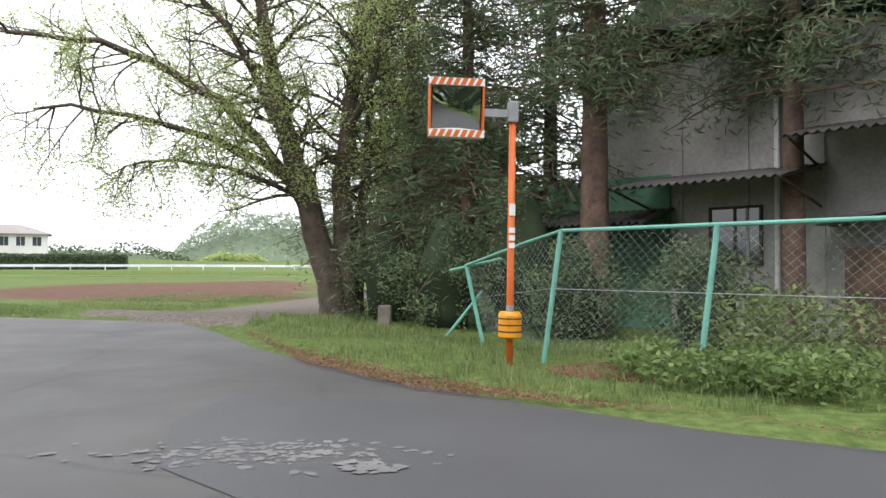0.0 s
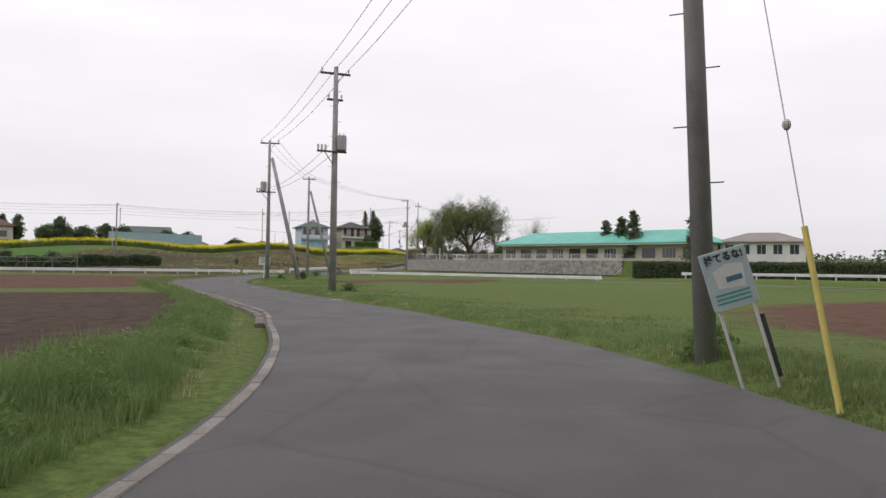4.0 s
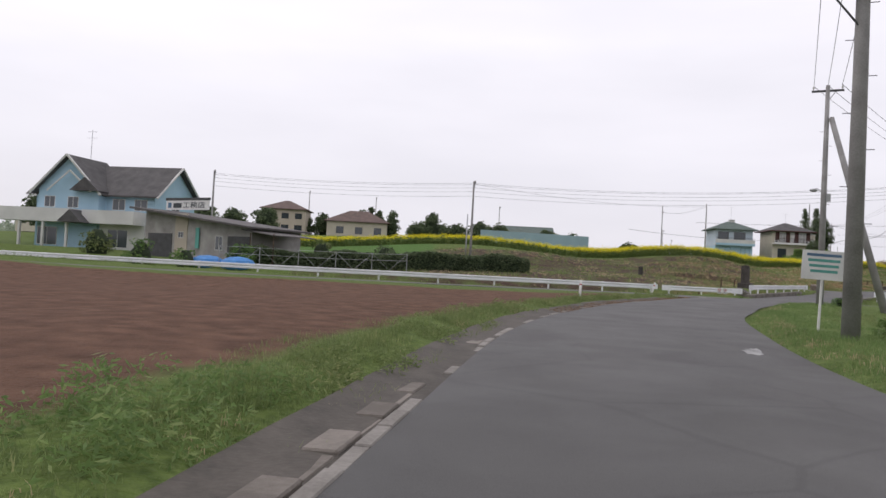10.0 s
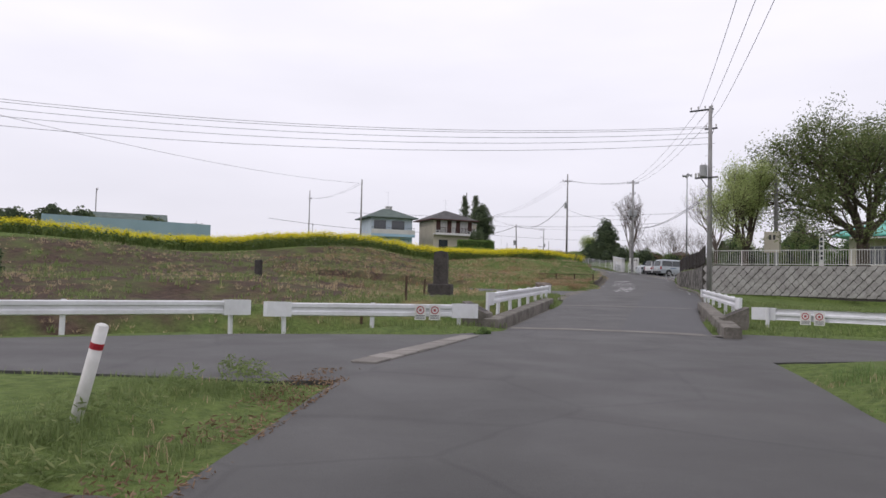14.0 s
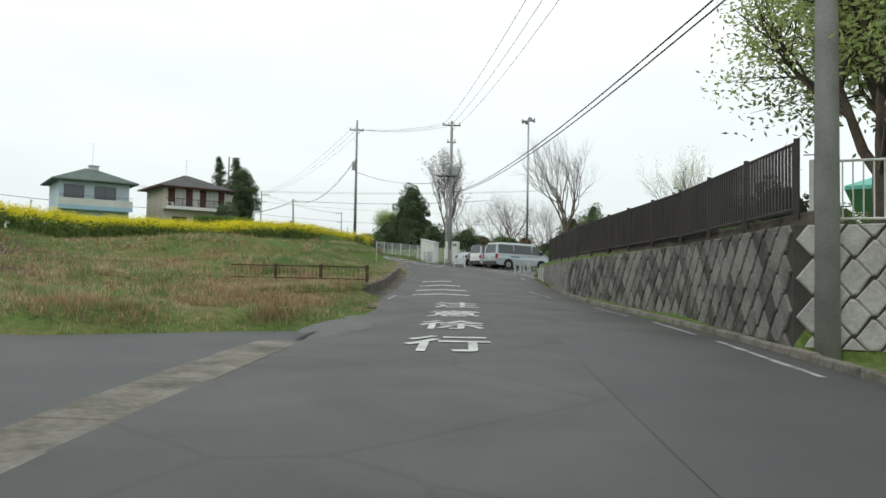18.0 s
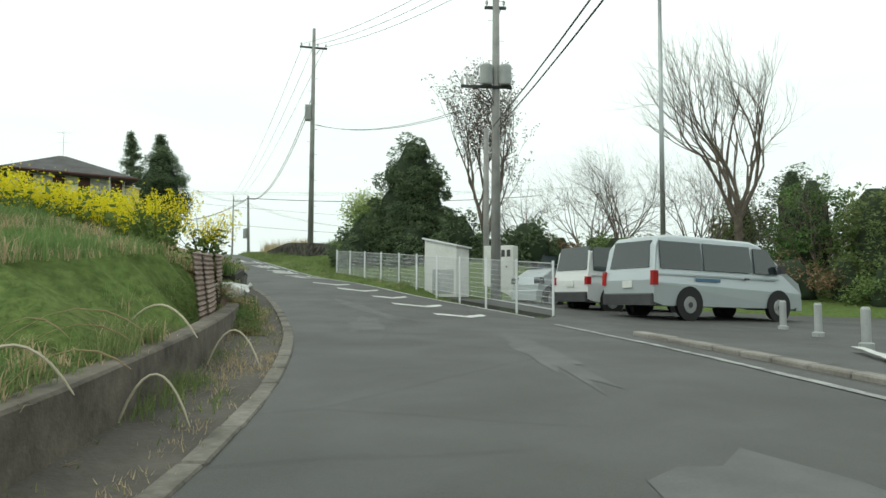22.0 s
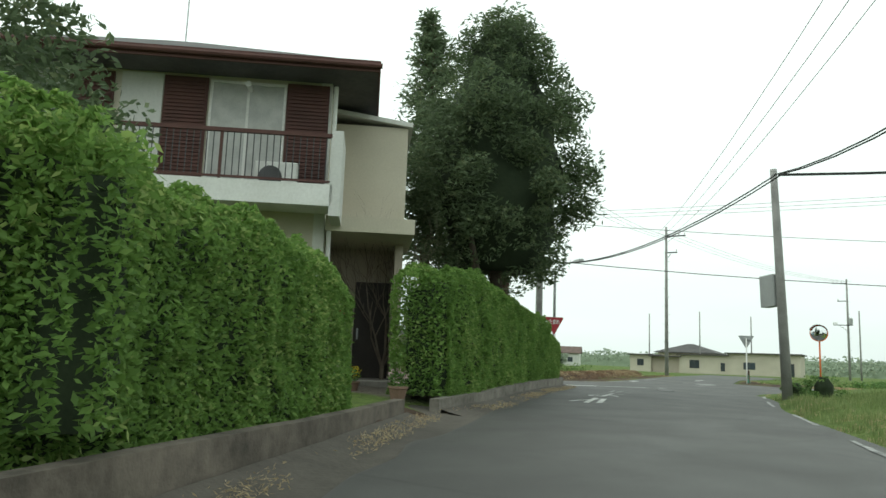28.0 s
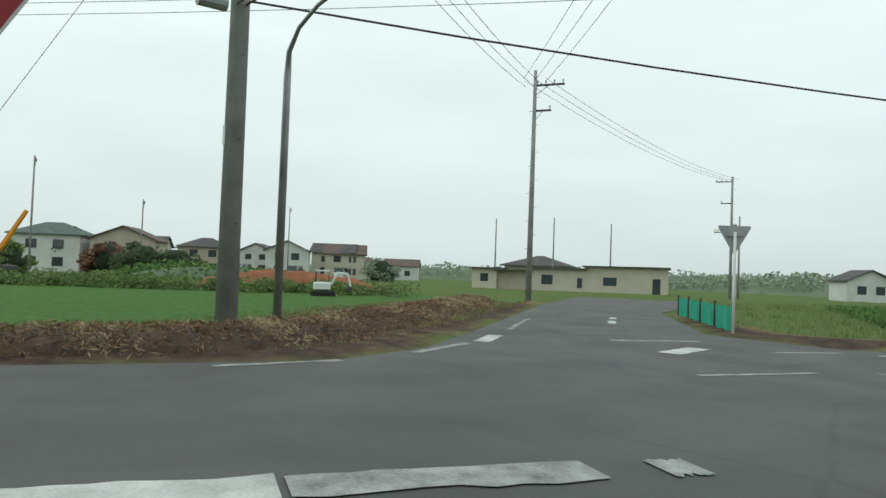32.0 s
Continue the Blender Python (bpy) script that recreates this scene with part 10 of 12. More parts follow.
part("crown", quads_mesh("crown", leaf_cloud(rng, tips, 15, 0.12), 0.026, L_SPRING, rng, 1.5, 0, 0.15), L_SPRING, st)

# the dark stand behind the fence
for k, (x, y, h, r, s) in enumerate(((-2.0, 19.6, 12.5, 3.0, 1), (-0.6, 17.2, 12.0, 2.6, 2), (1.3, 17.6, 13.0, 3.0, 3), (1.75, 14.7, 12.5, 2.4, 4), (4.7, 13.0, 12.0, 2.4, 5), (7.2, 10.6, 12.0, 2.4, 6), (5.9, 16.8, 13.0, 2.8, 7), (-3.0, 22.5, 11.0, 2.8, 9))):
    conifer("cedar_tree", x, y, -0.35, h, r, "tall dark cedar with reddish trunk behind the wire fence", 300 + s, trunk_r=0.3 if k == 3 else 0.2, group="cedars behind the fence", first=(0.13 if x < 1.5 else 0.36), whorls=30, per=7, sprays=84, size=0.031, stretch=3.6)
for x, y, h, r, s in ((-2.3, 16.9, 2.6, 1.0, 1), (-1.0, 15.4, 2.3, 1.1, 2), (0.4, 15.2, 2.8, 1.2, 3), (1.2, 13.4, 1.7, 0.8, 4), (2.9, 11.9, 1.5, 0.8, 5)):
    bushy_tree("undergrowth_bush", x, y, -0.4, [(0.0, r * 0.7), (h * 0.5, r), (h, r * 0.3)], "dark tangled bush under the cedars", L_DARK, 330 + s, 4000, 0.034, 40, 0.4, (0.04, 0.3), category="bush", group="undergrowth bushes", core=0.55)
for k, (x, y, h, r) in enumerate(((-9.5, -13.0, 14.0, 4.2), (-7.5, -22.0, 15.0, 4.2), (9.0, -15.0, 14.0, 4.2), (1.0, -46.0, 34.0, 9.0), (-11.0, -44.0, 32.0, 8.0), (13.0, -42.0, 32.0, 8.0), (-24.0, -38.0, 26.0, 8.0), (24.0, -34.0, 26.0, 8.0), (-17.0, -12.0, 12.0, 4.0), (9.0, -26.0, 15.0, 4.2), (13.0, 15.0, 9.0, 3.5), (-1.0, 33.0, 9.0, 3.5), (7.0, 24.0, 11.0, 4.0))):
    bushy_tree("evergreen_tree", x, y, -0.4, [(0.3, r * 0.8), (h * 0.35, r), (h * 0.8, r * 0.95), (h, r * 0.4)], "dense dark evergreen tree near the junction", L_DARK, 350 + k, 3200, 0.2, 80, 0.9, (0.25, 1.0), group="junction evergreens")


# ---------------------------------------------------------------- hedges
def hedge(name, line, width, z0, z1, label, leaf, seed, density=1650, size=0.031, left=True):
    """A clipped hedge over a plan line; z0, z1: foot and top as functions of the way along (0 to 1). The line runs along its road face."""
    rng = np.random.default_rng(seed)
    p = resample(line, 0.25)
    n = len(p)
    t = np.gradient(p, axis=0)
    t /= np.linalg.norm(t, axis=1)[:, None]
    nr = np.stack([-t[:, 1], t[:, 0]], 1) * (1 if left else -1)
    e = thing(name, Matrix(), label, "hedge")
    # outline of a dark core that paints the shade inside the hedge
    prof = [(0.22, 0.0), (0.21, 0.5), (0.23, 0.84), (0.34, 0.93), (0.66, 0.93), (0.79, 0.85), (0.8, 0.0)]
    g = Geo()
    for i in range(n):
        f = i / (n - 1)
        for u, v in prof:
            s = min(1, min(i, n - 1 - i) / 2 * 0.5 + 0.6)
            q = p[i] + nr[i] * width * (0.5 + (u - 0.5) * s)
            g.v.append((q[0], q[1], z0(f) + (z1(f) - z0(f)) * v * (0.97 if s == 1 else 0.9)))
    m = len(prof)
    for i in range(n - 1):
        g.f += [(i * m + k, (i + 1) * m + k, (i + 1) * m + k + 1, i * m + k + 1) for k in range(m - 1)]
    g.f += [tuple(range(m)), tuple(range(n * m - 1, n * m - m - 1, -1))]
    part("inner_shade_mass", g, CORE, e)
    length = float(np.sum(np.linalg.norm(np.diff(p, axis=0), axis=1)))
    hgt = z1(0.5) - z0(0.5)
    cnt = int(density * length * (hgt * 1.5 + width))
    f = rng.random(cnt)
    w = rng.random(cnt) * (hgt * 1.5 + width + 0.4)
    fi = f * (n - 1)
    i = np.clip(fi.astype(int), 0, n - 2)
    base = p[i] + (p[i + 1] - p[i]) * (fi - i)[:, None]
    nn = nr[i]
    zz0 = np.array([z0(a) for a in f])
    zz1 = np.array([z1(a) for a in f])
    v = np.where(w < hgt, w / hgt, np.where(w < hgt + width, 1.0, np.clip(1 - (w - hgt - width) / (hgt * 0.5), 0, 1)))
    u = np.where(w < hgt, 0.0, np.where(w < hgt + width, (w - hgt) / width, 1.0))
    # rounded shoulders and a lumpy face
    rnd = np.clip((v - 0.82) / 0.18, 0, 1) ** 2 * 0.12
    u = np.where(u < 0.5, np.maximum(u, rnd), np.minimum(u, 1 - rnd))
    along = f * length
    lumps = np.array([noise.noise(Vector((a * 1.1, b * 2.4, c * 3.0 + seed))) + 0.6 * noise.noise(Vector((a * 3.3, b * 6.0, c * 5.0 + seed))) for a, b, c in zip(along, v, u)])
    depth = np.abs(rng.normal(size=cnt)) * 0.045
    off = np.where(lumps > 0, 0.17, 0.1) * lumps - depth
    q = base + nn * (width * u)[:, None]
    q = q + nn * np.where(u < 0.5, -off, off)[:, None] * (v < 0.999)[:, None]
    zt = zz0 + (zz1 - zz0) * v + np.where(v >= 0.999, off * 1.2, 0)
    for s, k in ((0, 1), (1, -1)):
        end = np.clip(1 - np.abs(along - (0 if s == 0 else length)) / 0.3, 0, 1)
        q = q + t[i] * (k * end ** 2 * 0.1)[:, None]
    pts = np.column_stack([q, zt])
    for s in (0, n - 1):
        c = int(density * hgt * width * 0.9)
        uu, vv = rng.random(c), rng.random(c)
        f0 = 0.0 if s == 0 else 1.0
        b = p[s] + nr[s] * (width * (0.06 + uu * 0.88))[:, None] - t[s] * (1 if s == 0 else -1) * (0.02 + rng.normal(size=c) * 0.05)[:, None]
        pts = np.vstack([pts, np.column_stack([b, z0(f0) + (z1(f0) - z0(f0)) * vv * 0.97])])
    part("foliage", quads_mesh("foliage", pts, size, leaf, rng, 1.25, 0, 0.0, 0.7), leaf, e)
    return e


def wall_geo(line, z0, z1, thick):
    """A low wall along a plan line, thickened to its left."""
    g = Geo()
    p = resample(line, 0.8)
    t = np.gradient(p, axis=0)
    t /= np.linalg.norm(t, axis=1)[:, None]
    n = len(p)
    for i in range(n):
        q = p[i] + np.array([-t[i, 1], t[i, 0]]) * thick
        zt = z1(i / (n - 1)) + noise.noise(Vector((p[i, 0], p[i, 1], 0))) * 0.012
        g.v += [(p[i, 0], p[i, 1], z0), (p[i, 0], p[i, 1], zt), (q[0], q[1], zt), (q[0], q[1], z0)]
    for i in range(n - 1):
        g.f += [(i * 4 + k, i * 4 + (k + 1) % 4, i * 4 + 4 + (k + 1) % 4, i * 4 + 4 + k) for k in range(4)]
    g.f += [(0, 1, 2, 3), (n * 4 - 1, n * 4 - 2, n * 4 - 3, n * 4 - 4)]
    return g


lin = lambda a, b: (lambda f: a + (b - a) * f)
hedge("clipped_hedge", [(-187.5, 118.1), (-188.5, 118.75), (-190.2, 119.55), (-193.2, 120.9)], 1.2, lin(6.2, 6.2), lambda f: np.interp(f, [0, 0.3, 0.6, 0.9, 1], [8.4, 8.2, 8.25, 8.05, 7.9]) + 0.05 * math.sin(f * 17), "tall clipped green hedge on a low concrete wall", L_HEDGE, 61)
hedge("clipped_hedge", [(-187.45, 118.6), (-187.7, 116.5), (-188.9, 112.0)], 1.0, lin(6.45, 6.45), lin(8.3, 8.3), "clipped green hedge beside the garden", L_HEDGE, 62, density=1000, left=False)
hedge("clipped_hedge", [(-194.9, 122.7), (-196.4, 123.75), (-200.35, 126.0), (-202.6, 127.3), (-205.2, 128.95), (-207.1, 130.1)], 1.1, lin(6.3, 6.22), lambda f: np.interp(f, [0, 0.12, 0.5, 0.8, 0.86, 1], [8.4, 8.55, 8.35, 8.2, 7.8, 7.6]), "clipped green hedge on a concrete kerb wall at the corner", L_HEDGE, 63, density=1750)
whole("kerb_hedge", wall_geo([(-186.9, 118.3), (-188.1, 118.9), (-190.15, 120.05), (-191.8, 120.85), (-193.7, 121.75)], 5.7, lambda f: 6.32, 0.16), WALL_STAINED, "low stained concrete wall at the hedge's foot", "wall", kind="structure", smooth=False)
whole("kerb_hedge_corner", wall_geo([(-194.4, 122.45), (-196.35, 123.88), (-200.45, 126.2), (-202.56, 127.42), (-205.0, 128.95), (-207.25, 130.3)], 5.8, lambda f: 6.3 + 0.06 * min(1.0, f * 3), 0.16), CONCRETE_DIRTY, "low pale concrete wall at the hedge's foot", "wall", kind="structure")
whole("kerb_garden", wall_geo([(-186.85, 118.3), (-187.15, 116.3)], 5.7, lambda f: 6.5, 0.18), CONCRETE, "low block wall at the garden's corner", "wall", kind="structure")

SLOPE_F = np.linspace(0, 1, 12)
SLOPE_Z = ground_height(np.column_stack([-113.6 - 7.9 * SLOPE_F, 15.0 + 27.0 * SLOPE_F]))
hedge("field_hedge", [(-113.6, 15.0), (-116.0, 25.0), (-119.0, 36.0), (-121.5, 42.0)], 1.5, lambda f: np.interp(f, SLOPE_F, SLOPE_Z) - 0.1, lambda f: np.interp(f, SLOPE_F, SLOPE_Z) + 1.45 + 0.15 * math.sin(f * 23), "dark uneven hedge row across the slope", L_DARK, 64, density=150, size=0.1)
hedge("far_field_hedge", [(-70.0, 85.5), (-57.0, 95.0), (-45.0, 101.0)], 2.0, lin(0.2, 0.2), lin(2.2, 2.25), "dark hedge row behind the far guard rail", L_DARK, 65, density=110, size=0.12)
tl = thing("vine_trellis", Matrix(), "rusty grey steel trellis frame before the hedge row", "trellis")
tp = [np.array(p) for p in resample([(-110.8, 14.5), (-114.6, 29.5)], 3.2)]
for k, a in enumerate(tp):
    za = gz(*a)
    part("post", Geo().tube([(a[0], a[1], za - 0.3), (a[0], a[1], za + 1.55)], 0.03, 6), GREY_METAL, tl)
    if k < len(tp) - 1:
        b = tp[k + 1]
        zb = gz(*b)
        c = (a + b) / 2
        for h in (1.5, 0.95):
            part("rail", Geo().tube([(a[0], a[1], za + h), (b[0], b[1], zb + h)], 0.018, 6), GREY_METAL, tl)
        for q, zq in ((a, za), (b, zb)):
            part("brace", Geo().tube([(q[0], q[1], zq + 1.5), (c[0], c[1], (za + zb) / 2 + 0.1)], 0.015, 5), GREY_METAL, tl)

# trees and pots by the cream house
bushy_tree("oval_evergreen", -201.4, 125.7, 6.3, [(2.6, 1.0), (3.4, 1.9), (5.2, 2.3), (7.5, 1.9), (9.2, 0.9), (10.0, 0.3)], "dense oval evergreen tree above the hedge", L_DARK, 71, 42000, 0.044, 240, 0.5, (0.2, 2.4), stretch=1.8, core=0.7, stems=((1.0, -1.0, 3.6), (-0.9, -1.2, 3.4)))
for x, y, h, s in ((-205.8, 124.8, 11.9, 1), (-206.1, 127.6, 12.3, 2)):
    conifer("spire_conifer", x, y, 6.3, h, 1.7, "slim pointed conifer behind the hedge", 720 + s, first=0.3, whorls=26, per=6, sprays=60, size=0.06, group="pointed conifers", rise=0.35, droop=0.0)
bushy_tree("garden_evergreen", -190.3, 116.9, 6.4, [(0.8, 0.7), (1.8, 1.2), (3.0, 1.1), (3.9, 0.4)], "small rounded evergreen in the garden", L_DARK, 74, 15000, 0.045, 110, 0.42, (0.08, 0.8), core=0.0)
for k, (x, y, h, r, leaf, lab) in enumerate(((-327.0, 131.0, 6.5, 3.2, L_DARK, "dark round tree between far houses"), (-309.0, 135.6, 4.2, 2.8, L_RED, "reddish-brown shrub before a far house"), (-304.0, 139.7, 4.0, 3.4, L_DARK, "dark shrubbery before the far houses"), (-302.3, 143.4, 3.6, 3.2, L_DARK, "dark shrubbery before the far houses"), (-317.0, 177.0, 3.6, 3.0, L_WOOD, "pale far tree behind the paddy"), (-300.0, 125.0, 3.4, 3.0, L_WEED, "leafy shrub by the paddy's margin"))):
    bushy_tree("far_tree", x, y, 5.5, [(0.1, r * 0.7), (h * 0.4, r), (h * 0.8, r * 0.7), (h, r * 0.25)], lab, leaf, 760 + k, 1500, 0.2, 40, 0.7, (0.2, 0.6), group="far village trees")
for x, y, s in ((-205.6, 126.6, 1), (-204.2, 125.0, 2), (-199.2, 122.4, 3)):
    plain_tree("bare_shrub", x, y, 6.3, 3.4, 1.5, "leafless garden shrub with fine brown twigs", None, 740 + s, 4, 2, fork=0.12, trunk_r=0.05, bark=TWIG, group="bare shrubs")
for (x, y, mm, lab) in ((-196.5, 121.35, FLOWER_Y, "terracotta pot of yellow flowers by the hedge"), (-194.95, 121.9, FLOWER_P, "terracotta pot of pink and white flowers by the porch"), (-196.9, 121.15, FLOWER_P, "small pot of pale flowers by the porch")):
    e = thing("flower_pot", pose(x, y, 6.18), lab, "flower pot", group="porch pots")
    part("pot", Geo().tube([(0, 0, 0), (0, 0, 0.22), (0, 0, 0.24), (0, 0, 0.27)], [0.1, 0.15, 0.17, 0.165], 14), TERRACOTTA, e)
    r3 = np.random.default_rng(int(-x * 100))
    part("leaves", quads_mesh("leaves", lump(r3, (0, 0, 0.36), (0.17, 0.17, 0.13), 160), 0.03, L_BROAD, r3), L_BROAD, e)
    part("flowers", quads_mesh("flowers", lump(r3, (0, 0, 0.42), (0.18, 0.18, 0.14), 90), 0.024, mm, r3, 1.0), mm, e)

# the nursery's trees
plain_tree("cherry_tree", -109.5, 90.0, 2.45, 9.2, 6.8, "broad cherry tree in new leaf in the nursery yard", L_CHERRY, 81, 4, 3, 0.065, 17, 0.3, 0.2, 0.42, 0.85, 0.02, stemn=6, stretch=1.5, droop=0.4, shrink=0.64)
plain_tree("young_tree", -114.0, 84.0, 2.45, 6.2, 3.9, "upswept tree with fresh yellow-green leaves", L_SPRING, 82, 4, 3, 0.045, 8, 0.26, 0.2, 0.2, 0.55, 0.08, stemn=6, stretch=1.5, droop=0.3, shrink=0.62)
for x, y, h, s in ((-92.0, 112.0, 9.0, 2), (-95.5, 113.0, 8.0, 3), (-99.0, 113.0, 7.5, 4), (-80.0, 112.0, 8.0, 5)):
    conifer("garden_conifer", x, y, 2.4, h, 1.8, "dark pointed conifer behind the nursery roof", 830 + s, first=0.1, whorls=22, per=5, sprays=14, size=0.2, group="nursery conifers", rise=0.2, droop=0.0)
for x, y, s in ((-120.0, 93.6, 1), (-123.4, 96.0, 2), (-117.4, 89.0, 3)):
    bushy_tree("yard_shrub", x, y, 2.45, [(0.1, 0.6), (0.9, 0.9), (1.7, 0.4)], "evergreen shrub behind the slatted fence", L_DARK, 840 + s, 1300, 0.07, 26, 0.35, (0.05, 0.3), category="shrub", group="yard shrubs")

# beside the car park
bushy_tree("conical_evergreen", -164.2, 122.0, 4.6, [(0.2, 1.6), (1.2, 2.1), (2.8, 1.9), (4.4, 1.3), (5.8, 0.6), (6.3, 0.25)], "broad dark evergreen above the car park fence", L_DARK, 91, 26000, 0.052, 150, 0.5, (0.2, 0.6), stretch=1.9, core=0.78)
for x, y, h, r, s in ((-167.3, 121.6, 2.2, 1.3, 1), (-162.6, 120.6, 1.9, 1.4, 2), (-165.6, 119.6, 1.7, 1.2, 3), (-160.2, 121.2, 2.2, 1.2, 4), (-157.6, 123.0, 2.0, 1.3, 5)):
    bushy_tree("broadleaf_shrub", x, y, gz(x, y) - 0.1, [(0.0, r * 0.8), (h * 0.5, r), (h, r * 0.35)], "dark green shrub at the foot of the evergreen", L_BROAD if s in (1,) else L_DARK, 910 + s, 2600, 0.07, 50, 0.4, (0.05, 0.3), category="shrub", group="car park shrubs")
plain_tree("fresh_shrub", -168.4, 122.4, 5.2, 3.0, 1.5, "young shrub with bright fresh leaves on the bank", L_SPRING, 92, 3, 3, 0.06, 9, 0.18, 0.15, 0.06, 0.6, 0.02)
plain_tree("budding_tree", -160.7, 123.6, 4.5, 9.6, 2.3, "leafless upswept tree with tufts of buds", TWIG, 93, 4, 2, 0.05, 7, 0.09, 0.12, 0.16, 0.42, 0.22, bark=TWIG, stemn=6, shrink=0.66)
plain_tree("bare_tree", -151.5, 131.0, 3.2, 11.5, 4.2, "tall leafless tree with fine spreading twigs", None, 94, 5, 2, fork=0.3, trunk_r=0.2, bark=TWIG, spread=0.5, stemn=6, shrink=0.68)
plain_tree("bare_tree", -141.0, 134.5, 3.0, 9.5, 3.2, "half-bare tree with first pale leaves", L_SPRING, 95, 4, 2, 0.05, 3, 0.2, 0.25, 0.16, 0.5, bark=TWIG, stemn=5)
for x, y, h, r, s in ((-155.6, 127.6, 5.2, 3.0, 1), (-158.6, 129.4, 5.0, 2.8, 2), (-151.6, 127.0, 4.6, 2.6, 3), (-147.4, 128.8, 4.4, 2.4, 4), (-162.6, 128.4, 4.4, 2.4, 5)):
    plain_tree("bare_bush", x, y, gz(x, y), h, r, "purple-grey leafless bush with dense twigs", None, 950 + s, 5, 2, fork=0.08, trunk_r=0.09, bark=TWIG, spread=0.75, up=0.03, group="bare bushes", stemn=7, shrink=0.7)
for x, y, h, r, lf, s in ((-147.9, 130.0, 5.2, 1.7, L_BROAD, 1), (-145.2, 129.4, 4.4, 1.9, L_CHERRY, 2), (-150.0, 133.6, 6.4, 1.7, L_DARK, 3), (-141.2, 131.6, 5.0, 1.6, L_BROAD, 4), (-139.6, 129.6, 4.2, 1.8, L_CHERRY, 5), (-152.6, 134.0, 4.8, 1.6, L_CHERRY, 6), (-136.6, 130.6, 5.2, 2.0, L_BROAD, 7)):
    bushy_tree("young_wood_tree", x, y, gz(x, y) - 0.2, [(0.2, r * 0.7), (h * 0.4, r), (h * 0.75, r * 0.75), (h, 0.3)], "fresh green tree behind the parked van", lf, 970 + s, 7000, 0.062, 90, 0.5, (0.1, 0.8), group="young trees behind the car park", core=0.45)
for k in range(14):
    x, y = -160.0 + k * 1.75, 125.6 + 0.12 * k + 0.5 * (k % 3)
    r = 1.0 + 0.25 * (k % 4)
    bushy_tree("bank_bramble", x, y, gz(x, y) - 0.2, [(0.0, r * 0.9), (0.8, r), (1.7, r * 0.35)], "brown-green bramble along the back of the car park", (L_WEED, L_BROWN, L_CHERRY)[k % 3], 1070 + k, 2200, 0.05, 34, 0.45, (0.04, 0.3), category="shrub", group="car park brambles", core=0.55)
rngw = np.random.default_rng(99)
for k in range(22):
    f = k / 21
    x, y = -148 + 46 * f + rngw.normal() * 1.2, 139.0 + 6 * math.sin(k * 1.7) + (0 if f < 0.6 else -3)
    h = 3.8 + 3.6 * rngw.random()
    r = 1.8 + 1.1 * rngw.random()
    bushy_tree("wood_tree", x, y, gz(x, y) - 0.2, [(0.1, r * 0.8), (h * 0.45, r), (h * 0.8, r * 0.7), (h, 0.4)], "green tree at the edge of the wood", (L_CHERRY, L_BROAD, L_DARK, L_CHERRY, L_BROAD)[k % 5], 1000 + k, 2600, 0.11, 50, 0.7, (0.12, 0.8), group="trees behind the car park", core=0.6)
for k in range(13):
    x, y = -168 + k * 2.6, 131.5 + 1.6 * (k % 2) + 0.25 * k
    if math.hypot(x + 147.5, y - 132.5) < 4.5:
        continue
    r = 1.3 + 0.5 * rngw.random()
    bushy_tree("bank_shrub", x, y, gz(x, y) - 0.2, [(0.0, r * 0.9), (0.9, r), (1.9, r * 0.3)], "tangled brown-green shrub on the bank", (L_WEED, L_CHERRY)[k % 2], 1050 + k, 1800, 0.07, 34, 0.5, (0.05, 0.3), category="shrub", group="bank shrubs", core=0.6)

# round the houses on the ridge
for x, y, z, h, r, s in ((-206.0, 41.0, 6.4, 6.4, 2.0, 1), (-213.8, 33.0, 6.5, 6.2, 1.6, 2), (-216.0, 18.0, 6.4, 5.5, 1.6, 3), (-204.0, 37.6, 6.3, 3.6, 1.6, 4), (-222.0, 45.0, 6.3, 5.0, 2.4, 5), (-232.0, 60.0, 6.3, 5.5, 3.0, 6), (-228.0, 78.0, 6.2, 5.0, 2.4, 7), (-216.0, 88.0, 6.0, 3.0, 2.0, 8),
                         (-196.0, 8.0, 6.0, 5.0, 2.6, 9), (-190.0, -2.0, 5.6, 5.0, 2.6, 10), (-186.0, -14.0, 5.2, 5.6, 3.0, 11), (-205.0, -6.0, 5.9, 6.0, 3.0, 12), (-178.0, -26.0, 4.6, 5.0, 3.0, 13), (-211.6, 39.2, 6.4, 4.4, 2.4, 14), (-208.5, 46.5, 6.4, 4.2, 2.6, 15), (-207.2, 51.5, 6.4, 5.2, 2.6, 16), (-206.6, 55.5, 6.4, 4.6, 2.2, 17), (-216.0, 14.0, 6.4, 4.4, 2.2, 18), (-219.0, 26.5, 6.4, 6.8, 1.0, 19), (-219.5, 28.6, 6.4, 7.2, 0.9, 20), (-219.5, 30.4, 6.4, 6.6, 0.9, 21), (-209.0, 0.0, 6.2, 5.2, 2.8, 22), (-200.0, 64.5, 6.3, 3.6, 2.4, 23)):
    bushy_tree("ridge_tree", x, y, z - 0.2, [(0.2, r * 0.6), (h * 0.4, r), (h * 0.75, r * 0.7), (h, 0.25)], "dark evergreen tree beside the ridge houses", L_DARK, 1100 + s, 1800, 0.2, 50, 0.7, (0.14, 0.8), group="ridge trees")
